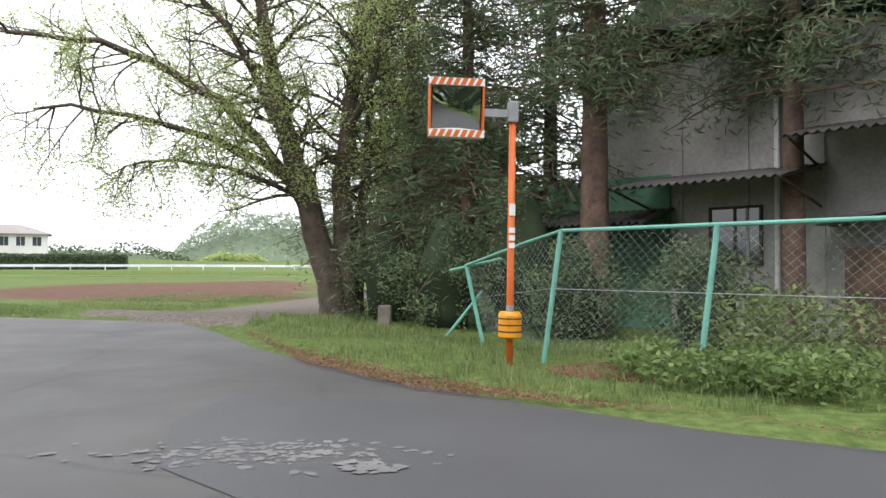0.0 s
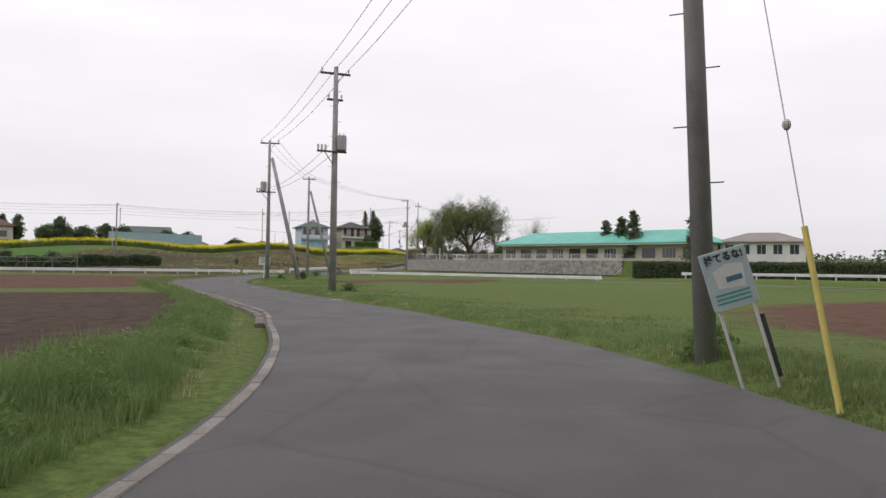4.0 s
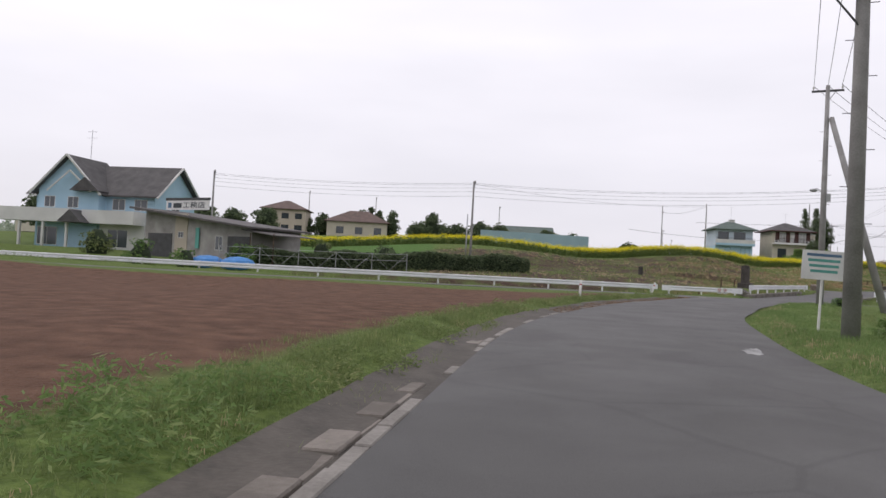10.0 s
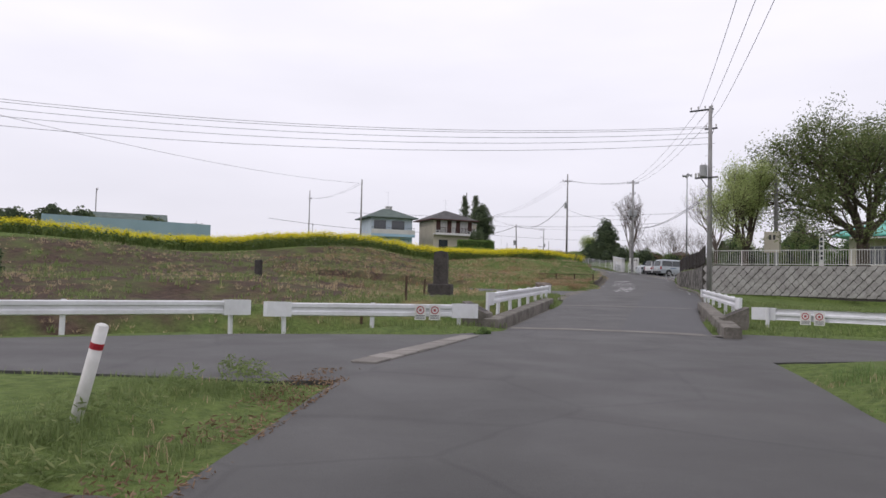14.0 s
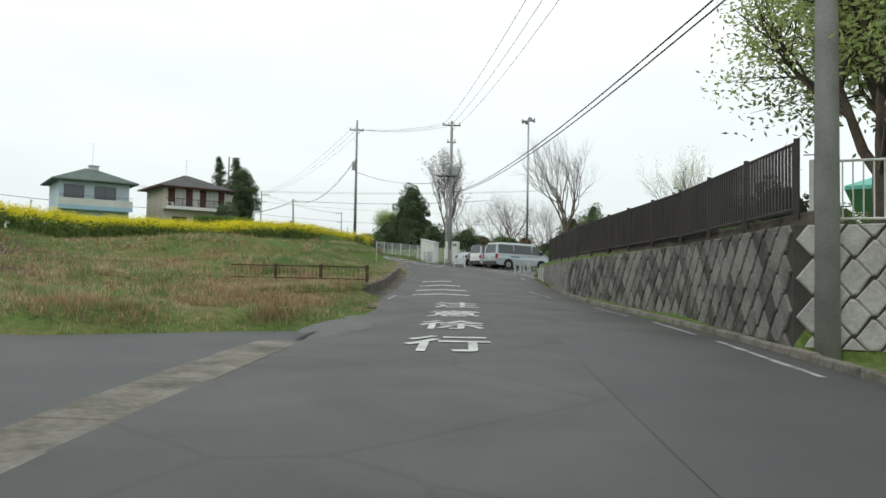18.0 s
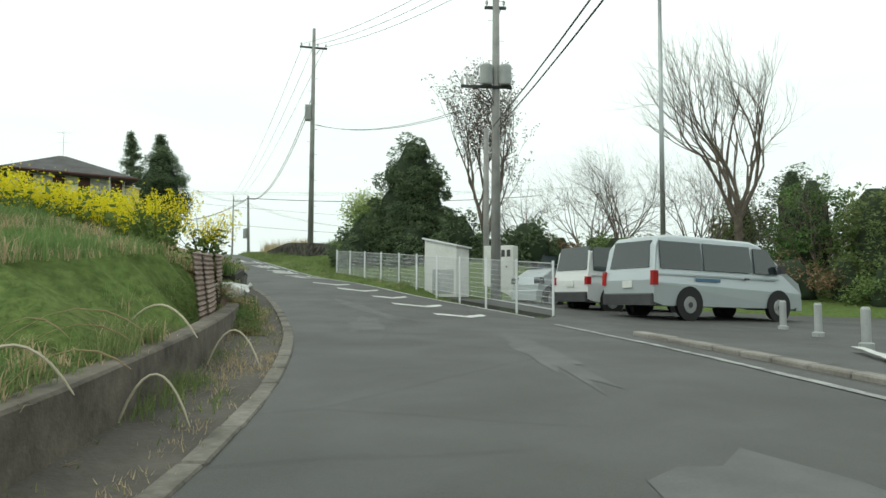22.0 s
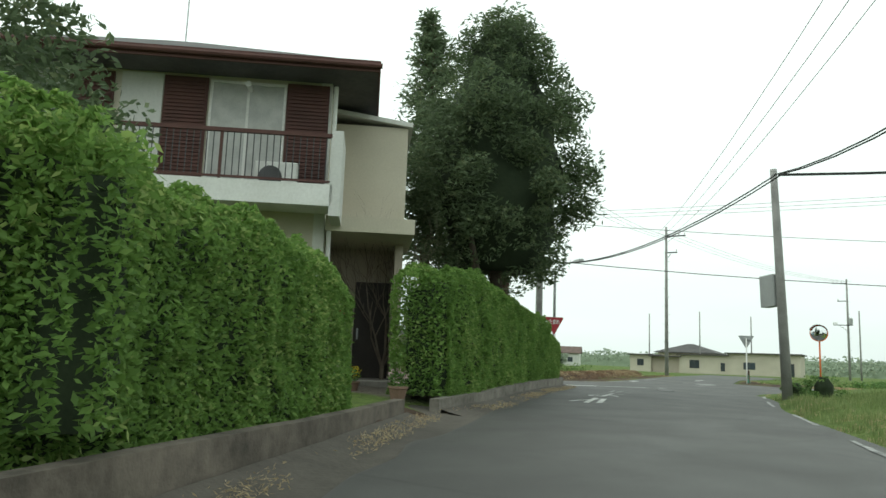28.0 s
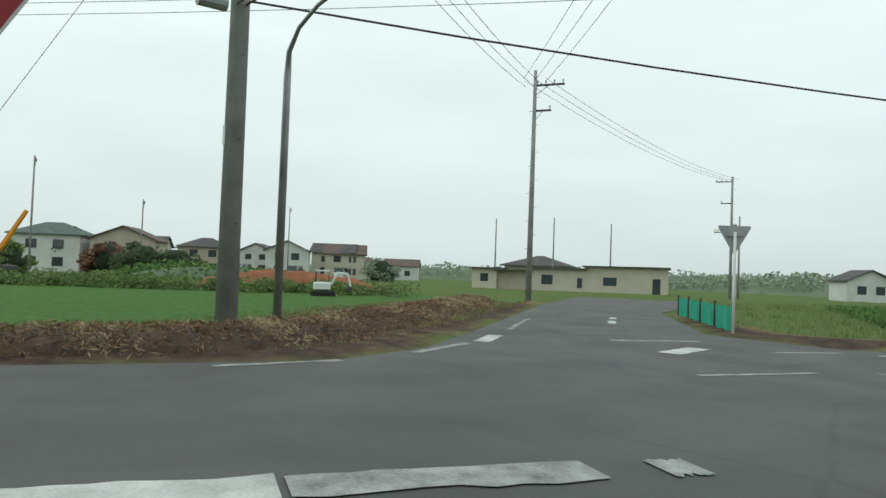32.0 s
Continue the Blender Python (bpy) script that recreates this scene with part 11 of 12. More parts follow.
for x, y, r, s in ((-112.9, 16.0, 1.0, 1), (-121.0, 16.5, 1.3, 2), (-110.6, 12.0, 1.1, 7), (-120.8, 22.0, 1.4, 8), (-124.0, 28.0, 1.2, 9), (-113.0, 8.0, 1.2, 10), (-118.0, 3.0, 1.4, 11)):
    bushy_tree("garden_bush", x, y, gz(x, y) - 0.15, [(0.0, r * 0.8), (r * 0.9, r), (r * 1.7, r * 0.3)], "rounded green bush in front of the blue house", (L_DARK, L_BROAD, L_CHERRY)[s % 3], 1130 + s, 800, 0.1, 26, 0.4, (0.05, 0.2), category="bush", group="garden bushes", core=0.65)
for x, y, r, lf, s in ((-62.7, 37.0, 0.55, L_LUSH, 1), (-65.2, 36.2, 0.35, L_LUSH, 2), (-40.4, 28.9, 0.35, L_LUSH, 3), (-86.0, 49.6, 0.4, L_BROAD, 4), (-14.4, 20.2, 0.3, L_LUSH, 5), (-97.6, 50.6, 0.16, L_LUSH, 6), (-200.6, 135.2, 0.5, L_BROAD, 7), (-201.9, 135.4, 0.35, L_LUSH, 8)):
    bushy_tree("weed_clump", x, y, gz(x, y) - 0.05, [(0.0, r * 0.8), (r * 0.7, r), (r * 1.3, r * 0.4)], "lush green weed clump at the pole's foot", lf, 1160 + s, 700, 0.035, 20, r * 0.4, (0.0, 0.1), category="weeds", group="weed clumps", core=0.5)


# ---------------------------------------------------------------- grass, crops, far woods
PADS = (START_PAD, CROSS_PAD, SIDE_LEFT, SIDE_RIGHT, DRIVE_LEFT, CAR_PARK)


def clear_of_roads(p, gap=0.06):
    ok = road_dist(p)[0] > gap
    for pad in PADS:
        ok &= edge_dist(p, pad) > gap
    return ok


def strip_points(rng, side, x0, x1, o0, o1, density, power=1.0):
    """Random places along an edge of the road, between two distances from it."""
    ln = edge_line(side, row_at(x0), row_at(x1), 0.0)
    far = edge_line(side, row_at(x0), row_at(x1), 1.0)
    nr = far[:, :2] - ln[:, :2]
    seg = np.linalg.norm(np.diff(ln[:, :2], axis=0), axis=1)
    cum = np.concatenate([[0], np.cumsum(seg)])
    n = int(cum[-1] * (o1 - o0) * density)
    s = rng.random(n) * cum[-1]
    i = np.clip(np.searchsorted(cum, s) - 1, 0, len(seg) - 1)
    f = ((s - cum[i]) / seg[i])[:, None]
    o = (o0 + (o1 - o0) * rng.random(n) ** power)[:, None]
    p = ln[i, :2] * (1 - f) + ln[i + 1, :2] * f + nr[i] * o
    return p


def poly_points(rng, poly, density):
    q = np.array(poly)
    lo, hi = q.min(0), q.max(0)
    n = int((hi[0] - lo[0]) * (hi[1] - lo[1]) * density)
    p = lo + rng.random((n, 2)) * (hi - lo)
    return p[inside(p, poly)]


def clumped(rng, p, scale, keep, seed=0.0):
    """Thin out places by a slow noise, so that growth is patchy."""
    v = np.array([noise.noise(Vector((x / scale, y / scale, seed))) for x, y in p])
    return p[v + rng.normal(size=len(p)) * 0.12 > keep]


def grass(name, p, h0, h1, leaf, label, seed, blades=6, width=0.006, lean=0.7, spread=0.06, gap=0.06, sink=0.04):
    rng = np.random.default_rng(seed)
    p = p[clear_of_roads(p, gap)]
    if not len(p):
        return
    z = ground_height(p) - sink
    v = np.array([noise.noise(Vector((x * 0.6, y * 0.6, seed))) for x, y in p])
    h = (h0 + (h1 - h0) * np.clip(0.5 + v, 0, 1)) * (0.7 + 0.6 * rng.random(len(p)))
    whole(name, blades_mesh(name, np.column_stack([p, z]), h, leaf, rng, blades, width, lean, spread), leaf, label, "grass", kind="stuff")


gr = np.random.default_rng(500)
# near the first bend and the fields
FENCE_VERGE = [(-5.2, 17.0), (-4.6, 14.2), (-3.0, 11.0), (-1.8, 8.9), (0.0, 7.0), (1.2, 6.6), (3.2, 5.2), (7.0, 2.7), (8.5, 3.5), (5.0, 7.2), (2.0, 10.6), (-0.6, 13.6), (-3.2, 17.6)]
grass("verge_grass", clumped(gr, poly_points(gr, FENCE_VERGE, 46), 1.5, -0.25), 0.08, 0.22, L_GRASS, "short green grass in front of the wire fence", 501, 6, 0.005)
NEEDLES = [(-4.6, 13.6), (-2.6, 9.4), (-1.2, 7.6), (1.0, 6.45), (3.0, 5.0), (7.2, 2.3), (7.6, 3.0), (3.6, 5.8), (1.4, 7.3), (0.9, 8.8), (-0.6, 8.6), (-2.0, 10.2), (-4.2, 14.2)]
p = poly_points(gr, NEEDLES, 2600)
p = np.vstack([p, poly_points(gr, [(-0.2, 8.6), (1.0, 7.5), (2.2, 8.6), (0.8, 10.0)], 1600)])
p = p[(edge_dist(p, START_PAD) < 0.12 + 0.4 * gr.random(len(p)) ** 1.6) | (np.hypot(p[:, 0] - 0.9, p[:, 1] - 8.7) < 0.8)]
p = p[clear_of_roads(p, -0.25)]
z = np.maximum(ground_height(p), -0.262) + 0.012 + 0.02 * gr.random(len(p))
whole("dead_needles", quads_mesh("dead_needles", np.column_stack([p, z]), 0.008, L_RED, gr, 3.0), L_RED, "red-brown dead cedar needles along the asphalt edge", "litter", kind="stuff")
p = clumped(gr, poly_points(gr, [(0.7, 7.6), (3.4, 5.6), (7.6, 2.9), (9.4, 4.4), (5.4, 6.8), (2.4, 9.4), (1.0, 9.6)], 34), 0.8, -0.15)
wp = [lump(gr, (x, y, gz(x, y) + 0.16 + 0.1 * gr.random()), (0.14, 0.14, 0.18), 26) for x, y in p]
whole("broad_weeds", quads_mesh("broad_weeds", np.vstack(wp), 0.035, L_WEED, gr, 1.3), L_WEED, "knee-high broad-leaved weeds under the fence", "weeds", kind="stuff")
p = clumped(gr, poly_points(gr, [(1.6, 9.0), (6.4, 4.4), (8.6, 5.4), (3.2, 11.0)], 14), 0.9, -0.1)
wp = [lump(gr, (x, y, gz(x, y) + 0.35 + 0.3 * gr.random()), (0.2, 0.2, 0.4), 40) for x, y in p]
whole("climbing_ivy", quads_mesh("climbing_ivy", np.vstack(wp), 0.04, L_CHERRY, gr, 1.2), L_CHERRY, "ivy and bramble tangled behind the wire fence", "weeds", kind="stuff")
grass("lush_grass", clumped(gr, strip_points(gr, 0, -11, -46, 0.75, 2.0, 80), 1.5, -0.15), 0.12, 0.32, L_LUSH, "lush green grass between kerb and soil", 502, 12, 0.0026, gap=0.4)
grass("verge_grass", clumped(gr, strip_points(gr, 0, -40, -92, 0.34, 1.8, 80), 1.4, -0.2), 0.08, 0.22, L_GRASS, "green grass along the kerb and the red field", 503, 9, 0.003, gap=0.26)
grass("dry_verge_grass", clumped(gr, strip_points(gr, 0, -11, -92, 0.5, 1.2, 16), 1.1, 0.1, 3.0), 0.08, 0.2, L_STRAW, "dry straw-coloured grass along the gutter", 504, 8, 0.003, gap=0.4)
p = clumped(gr, strip_points(gr, 0, -11, -58, 0.85, 2.1, 11), 1.3, -0.05, 12.0)
wp = [lump(gr, (x, y, zz + 0.05 + 0.14 * gr.random()), (0.2, 0.2, 0.17), 85) for (x, y), zz in zip(p, ground_height(p))]
whole("leafy_weeds", quads_mesh("leafy_weeds", np.vstack(wp), 0.017, L_LUSH, gr, 2.2), L_LUSH, "soft bright green weeds beside the gutter", "weeds", kind="stuff")
p = clumped(gr, strip_points(gr, 0, -56, -92, 0.6, 1.6, 8), 1.2, 0.0, 13.0)
wp = [lump(gr, (x, y, zz + 0.04 + 0.1 * gr.random()), (0.18, 0.18, 0.12), 70) for (x, y), zz in zip(p, ground_height(p))]
whole("leafy_weeds", quads_mesh("leafy_weeds", np.vstack(wp), 0.017, L_GRASS, gr, 2.2), L_GRASS, "green weeds along the red field", "weeds", kind="stuff")
grass("field_edge_grass", clumped(gr, poly_points(gr, [(-11, 8.4), (-15, 11.0), (-19, 13.2), (-18.0, 14.4), (-14.5, 12.9), (-11.2, 10.6)], 150), 0.9, -0.3), 0.18, 0.42, L_LUSH, "tall lush grass at the field corner", 505, 13, 0.0026, gap=0.5)
grass("verge_grass", clumped(gr, strip_points(gr, 1, -10, -92, 0.04, 2.8, 48, 1.2), 2.0, -0.35), 0.06, 0.18, L_LUSH, "green verge grass beside the asphalt", 506, 9, 0.003)
grass("verge_grass", clumped(gr, strip_points(gr, 1, -20, -90, 2.4, 6.5, 16), 3.0, -0.15), 0.08, 0.2, L_GRASS, "rough grass at the field edge", 507, 6, 0.006)
grass("dry_verge_grass", clumped(gr, strip_points(gr, 1, -10, -92, 0.0, 0.9, 26), 1.0, 0.0, 7.0), 0.06, 0.15, L_STRAW, "dry grass blades along the asphalt edge", 508, 8, 0.003, gap=0.02)
TRACK_EDGE = [(-9.6, 17.4), (-8.7, 19.2), (-8.0, 24.0), (-7.0, 32.0), (-13.0, 33.0), (-15.0, 24.0), (-14.0, 19.6), (-11.6, 17.6)]
grass("verge_grass", clumped(gr, poly_points(gr, TRACK_EDGE, 44), 1.6, -0.3), 0.06, 0.17, L_GRASS, "lush grass beside the gravel track", 509, 8, 0.005)
grass("river_bank_grass", clumped(gr, poly_points(gr, [(-100, 46), (-92, 62), (-84, 66), (-92, 74), (-104, 70), (-113, 68), (-112, 54), (-104, 42)], 16), 1.6, -0.2), 0.12, 0.3, L_GRASS, "rough green grass on the stream banks", 510, 6, 0.007)
grass("river_bank_grass", clumped(gr, strip_points(gr, 0, -90, -98, 0.3, 5.0, 14), 1.2, -0.2), 0.06, 0.16, L_GRASS, "grass round the guard rail posts", 511, 8, 0.005)
rail = resample([(-101.0, 46.2), (-100.7, 40.0), (-99.6, 31.0), (-99.2, 21.0), (-102.0, 8.0), (-108.6, -3.5)], 0.12)[:, :2]
grass("rail_grass", rail + gr.normal(size=rail.shape) * 0.35, 0.15, 0.35, L_GRASS, "tufts of grass under the long guard rail", 512, 6, 0.012)
grass("fine_turf", clumped(gr, strip_points(gr, 0, -11, -92, 0.42, 2.4, 60), 2.6, -0.35, 2.0), 0.05, 0.13, L_GRASS, "short fine turf along the kerb", 513, 5, 0.0045, gap=0.3)
grass("fine_turf", clumped(gr, strip_points(gr, 1, -10, -92, 0.05, 2.4, 48), 2.6, -0.35, 3.0), 0.05, 0.13, L_GRASS, "short fine turf beside the asphalt", 514, 5, 0.0045)
grass("fine_turf", clumped(gr, poly_points(gr, FENCE_VERGE, 90), 2.0, -0.5), 0.04, 0.12, L_GRASS, "short fine turf in front of the fence", 515, 5, 0.004)
p = clumped(gr, strip_points(gr, 0, -70, -92, -0.1, 0.6, 420, 1.3), 0.9, -0.15, 6.0)
whole("verge_litter", quads_mesh("verge_litter", np.column_stack([p, np.maximum(ground_height(p), road_dist(p)[1] - 0.02) + 0.015 + 0.03 * gr.random(len(p))]), 0.012, L_BROWN, gr, 2.4), L_BROWN, "brown dead leaves and straw along the asphalt edge", "litter", kind="stuff")
p = strip_points(gr, 0, -131.5, -143, 0.7, 1.3, 1.6)
for (x, y), zz in zip(p, ground_height(p)):
    ang, h, reach = gr.random() * 0.9 + 0.3, 0.32 + 0.2 * gr.random(), 0.45 + 0.3 * gr.random()
    ca, sa = math.cos(ang) * reach, math.sin(ang) * reach
    whole("arching_stalk", Geo().tube([(x + ca * f, y + sa * f, zz - 0.03 + h * (1 - (1.25 * f - 0.75) ** 2 / 0.5625)) for f in np.linspace(0, 1.15, 12)], [0.0095] * 11 + [0.004], 5), DRY_STALK, "pale dry arching stalk above the low wall", "stalk", group="arching stalks")
# meadow
grass("bank_lush_grass", clumped(gr, strip_points(gr, 0, -128.5, -150, 1.05, 5.0, 60), 1.5, -0.15, 8.0), 0.12, 0.34, L_LUSH, "fresh green grass above the low wall", 526, 7, 0.004, gap=1.0)
grass("meadow_grass", clumped(gr, strip_points(gr, 0, -121, -150, 0.1, 5.0, 30), 1.8, -0.15), 0.1, 0.26, L_GRASS, "long green grass on the meadow bank", 520, 8, 0.005, gap=0.15)
grass("dry_meadow_grass", clumped(gr, strip_points(gr, 0, -121, -151, 0.3, 4.6, 42), 1.6, -0.1, 5.0), 0.1, 0.3, L_STRAW, "dry straw-coloured grass on the meadow bank", 521, 8, 0.004, gap=0.25, lean=1.0)
MEAD = [(-113, 61), (-120, 58), (-140, 60), (-157, 74), (-152, 98), (-147, 102), (-137, 91), (-124, 76), (-121, 71), (-128, 64), (-119, 66)]
far_off = lambda q: q[road_dist(q)[0] > 5.0]
grass("meadow_grass", clumped(gr, far_off(poly_points(gr, MEAD, 7.0)), 3.5, -0.1), 0.18, 0.4, L_GRASS, "patchy green meadow grass", 522, 7, 0.016)
grass("dry_meadow_grass", clumped(gr, far_off(poly_points(gr, MEAD, 7.5)), 3.2, -0.1, 9.0), 0.14, 0.34, L_STRAW, "patches of dry brown meadow grass", 523, 7, 0.014, lean=1.0)
MEAD2 = [(-108, 56), (-104, 40), (-106, 20), (-130, 20), (-150, 36), (-157, 66), (-140, 60), (-120, 58)]
grass("meadow_grass", clumped(gr, poly_points(gr, MEAD2, 2.6), 4.0, -0.05), 0.15, 0.4, L_GRASS, "rough green meadow grass by the stream", 524, 7, 0.022)
grass("dry_meadow_grass", clumped(gr, poly_points(gr, MEAD2, 2.0), 5.0, 0.0, 4.0), 0.14, 0.32, L_STRAW, "dry brown grass patches by the stream", 525, 7, 0.02, lean=1.0)
grass("drive_grass", clumped(gr, strip_points(gr, 0, -112, -128, 0.45, 5.0, 34), 1.4, -0.3, 4.0), 0.07, 0.2, L_GRASS, "green grass beside the drive mouth", 527, 7, 0.005, gap=0.1)
grass("dry_drive_grass", clumped(gr, strip_points(gr, 0, -112, -128, 0.3, 4.5, 34), 1.0, -0.05, 6.0), 0.07, 0.2, L_STRAW, "dry straw grass beside the drive mouth", 528, 7, 0.004, gap=0.1, lean=1.0)
p = clumped(gr, strip_points(gr, 0, -122, -150, 0.0, 0.24, 130), 0.8, 0.0, 6.0)
whole("gutter_moss", blades_mesh("gutter_moss", np.column_stack([p, road_dist(p)[1] - 0.02]), 0.03 + 0.05 * gr.random(len(p)), L_STRAW, gr, 6, 0.003, 1.0, 0.05), L_STRAW, "dry moss and grass along the gutter's edge", "grass", kind="stuff")
grass("dead_brush", clumped(gr, strip_points(gr, 0, -119, -130, 0.9, 5.5, 34), 1.5, -0.05, 14.0), 0.16, 0.42, L_TAN, "tangled tan dead brush below the bamboo fence", 538, 9, 0.004, gap=0.5, lean=1.5, spread=0.12)
grass("dead_brush", clumped(gr, far_off(poly_points(gr, MEAD, 4.5)), 3.0, -0.05, 15.0), 0.14, 0.36, L_TAN, "brown dead stalks across the meadow", 539, 7, 0.009, lean=1.3)
grass("tall_dry_grass", clumped(gr, strip_points(gr, 0, -122, -131, 1.2, 4.5, 26), 1.3, 0.0, 2.0), 0.14, 0.32, L_STRAW, "clumps of tall straw-coloured grass by the bamboo fence", 533, 7, 0.0035, gap=0.9, lean=0.8)
for pad, seed in ((SIDE_LEFT, 535), (SIDE_RIGHT, 536)):
    q = resample(pad + pad[:1], 0.035)[:, :2]
    q = q[(np.hypot(q[:, 0] + 94, q[:, 1] - 48) < 22)]
    grass("lane_edge_grass", q + gr.normal(size=q.shape) * 0.12, 0.05, 0.13, L_GRASS, "grass tufts along the lane's edge", seed, 7, 0.004, gap=0.02)
fb = Geo()
FOOT = edge_line(0, row_at(-145.0), row_at(-151.2), 0.0)
outs = (0.42, 0.55, 0.7, 0.85, 1.04)
for out in outs:
    ln = edge_line(0, row_at(-145.0), row_at(-151.2), out)
    for k, a in enumerate(ln):
        ease = min(1.0, k / 2, (len(ln) - 1 - k) / 1.5)
        fb.v.append((a[0], a[1], a[2] - 0.04 + ease * (out - 0.42) * 0.95 + 0.04 * noise.noise(Vector((a[0] * 2, a[1] * 2, out)))))
m = len(FOOT)
fb.f = [(i + 1 + k * m, i + k * m, i + (k + 1) * m, i + 1 + (k + 1) * m) for k in range(len(outs) - 1) for i in range(m - 1)]
whole("foot_bank", fb, SOIL, "weedy earth heaped against the rusty sheets", "bank", kind="structure", smooth=True)
co = np.array(fb.v)
i = gr.integers(len(co), size=150)
wp = [lump(gr, co[k] + gr.normal(size=3) * 0.08 + np.array([0, 0, 0.08]), (0.13, 0.13, 0.11), 60) for k in i]
whole("foot_weeds", quads_mesh("foot_weeds", np.vstack(wp), 0.014, L_GRASS, gr, 2.4), L_GRASS, "low weeds on the earth below the rusty sheets", "weeds", kind="stuff")
i = gr.integers(len(co), size=420)
whole("foot_straw", blades_mesh("foot_straw", co[i] + gr.normal(size=(420, 3)) * np.array([0.12, 0.12, 0.0]), 0.12 + 0.14 * gr.random(420), L_STRAW, gr, 8, 0.003, 1.2, 0.07), L_STRAW, "dry grass on the earth below the rusty sheets", "grass", kind="stuff")
grass("bank_foot_grass", clumped(gr, strip_points(gr, 0, -139, -152.5, 0.5, 1.1, 120), 0.9, -0.3, 9.0), 0.1, 0.32, L_GRASS, "long grass and weeds below the rusty sheets", 534, 8, 0.0035, gap=0.3, sink=0.02)
grass("dry_bank_foot_grass", clumped(gr, strip_points(gr, 0, -139, -152.5, 0.4, 1.0, 90), 0.7, -0.05, 4.0), 0.08, 0.22, L_STRAW, "dry grass below the rusty sheets", 537, 8, 0.003, gap=0.25, sink=0.02, lean=1.1)
# above the stone bank
p = resample(WALL_LEFT, 0.02)
d = np.gradient(p, axis=0)
d /= np.linalg.norm(d, axis=1)[:, None]
nl = np.stack([-d[:, 1], d[:, 0]], 1)
q = p + nl * (0.3 + 2.6 * gr.random(len(p)) ** 1.4)[:, None]
grass("bank_top_straw", clumped(gr, q, 1.2, -0.25, 2.0), 0.1, 0.28, L_STRAW, "dry mown straw along the wall's top", 530, 8, 0.004, lean=1.1)
q = p + nl * (1.0 + 5.5 * gr.random(len(p)))[:, None]
grass("bank_top_grass", clumped(gr, q, 1.4, -0.2, 6.0), 0.15, 0.4, L_GRASS, "green grass and weeds above the stone wall", 531, 8, 0.005)
q = p + nl * (3.5 + 6.0 * gr.random(len(p)))[:, None]
q = clumped(gr, q, 1.2, 0.0, 8.0)[::4]
whole("garden_weeds", quads_mesh("garden_weeds", np.vstack([lump(gr, (x, y, zz + 0.3), (0.35, 0.35, 0.35), 40) for (x, y), zz in zip(q, ground_height(q))]), 0.06, L_BROAD, gr, 1.3), L_BROAD, "leafy garden weeds above the stone wall", "weeds", kind="stuff")
# the uphill verge, both sides
grass("hill_verge_grass", clumped(gr, strip_points(gr, 1, -146.5, -186, 0.1, 2.8, 40, 1.2), 1.6, -0.25), 0.08, 0.26, L_GRASS, "green verge below the bank and fence", 540, 10, 0.003)
grass("dry_verge_grass", clumped(gr, strip_points(gr, 1, -146.5, -206, 0.05, 1.2, 26), 1.0, 0.0, 3.0), 0.06, 0.16, L_STRAW, "dry grass along the uphill road edge", 541, 8, 0.003, gap=0.03)
BANKR = [(-168, 121.2), (-171, 121.0), (-174, 121.6), (-177, 122.2), (-185, 126.5), (-196, 132.5), (-201, 136), (-196, 141), (-184, 136), (-168, 128)]
grass("bank_grass", clumped(gr, poly_points(gr, BANKR, 16), 1.5, -0.3), 0.18, 0.5, L_GRASS, "tall grass and weeds on top of the bank", 542, 10, 0.0035)
grass("dry_bank_grass", clumped(gr, poly_points(gr, [(-176, 121.4), (-179.5, 122.6), (-183, 125.5), (-180, 127), (-175, 123.5)], 30), 1.0, -0.2), 0.5, 1.0, L_STRAW, "tall dry grass stalks on the bank", 543, 8, 0.004)
grass("hill_verge_grass", clumped(gr, strip_points(gr, 1, -184, -205, 0.1, 4.0, 26), 1.8, -0.25), 0.1, 0.26, L_GRASS, "green verge beside the crossroads approach", 544, 10, 0.0032)
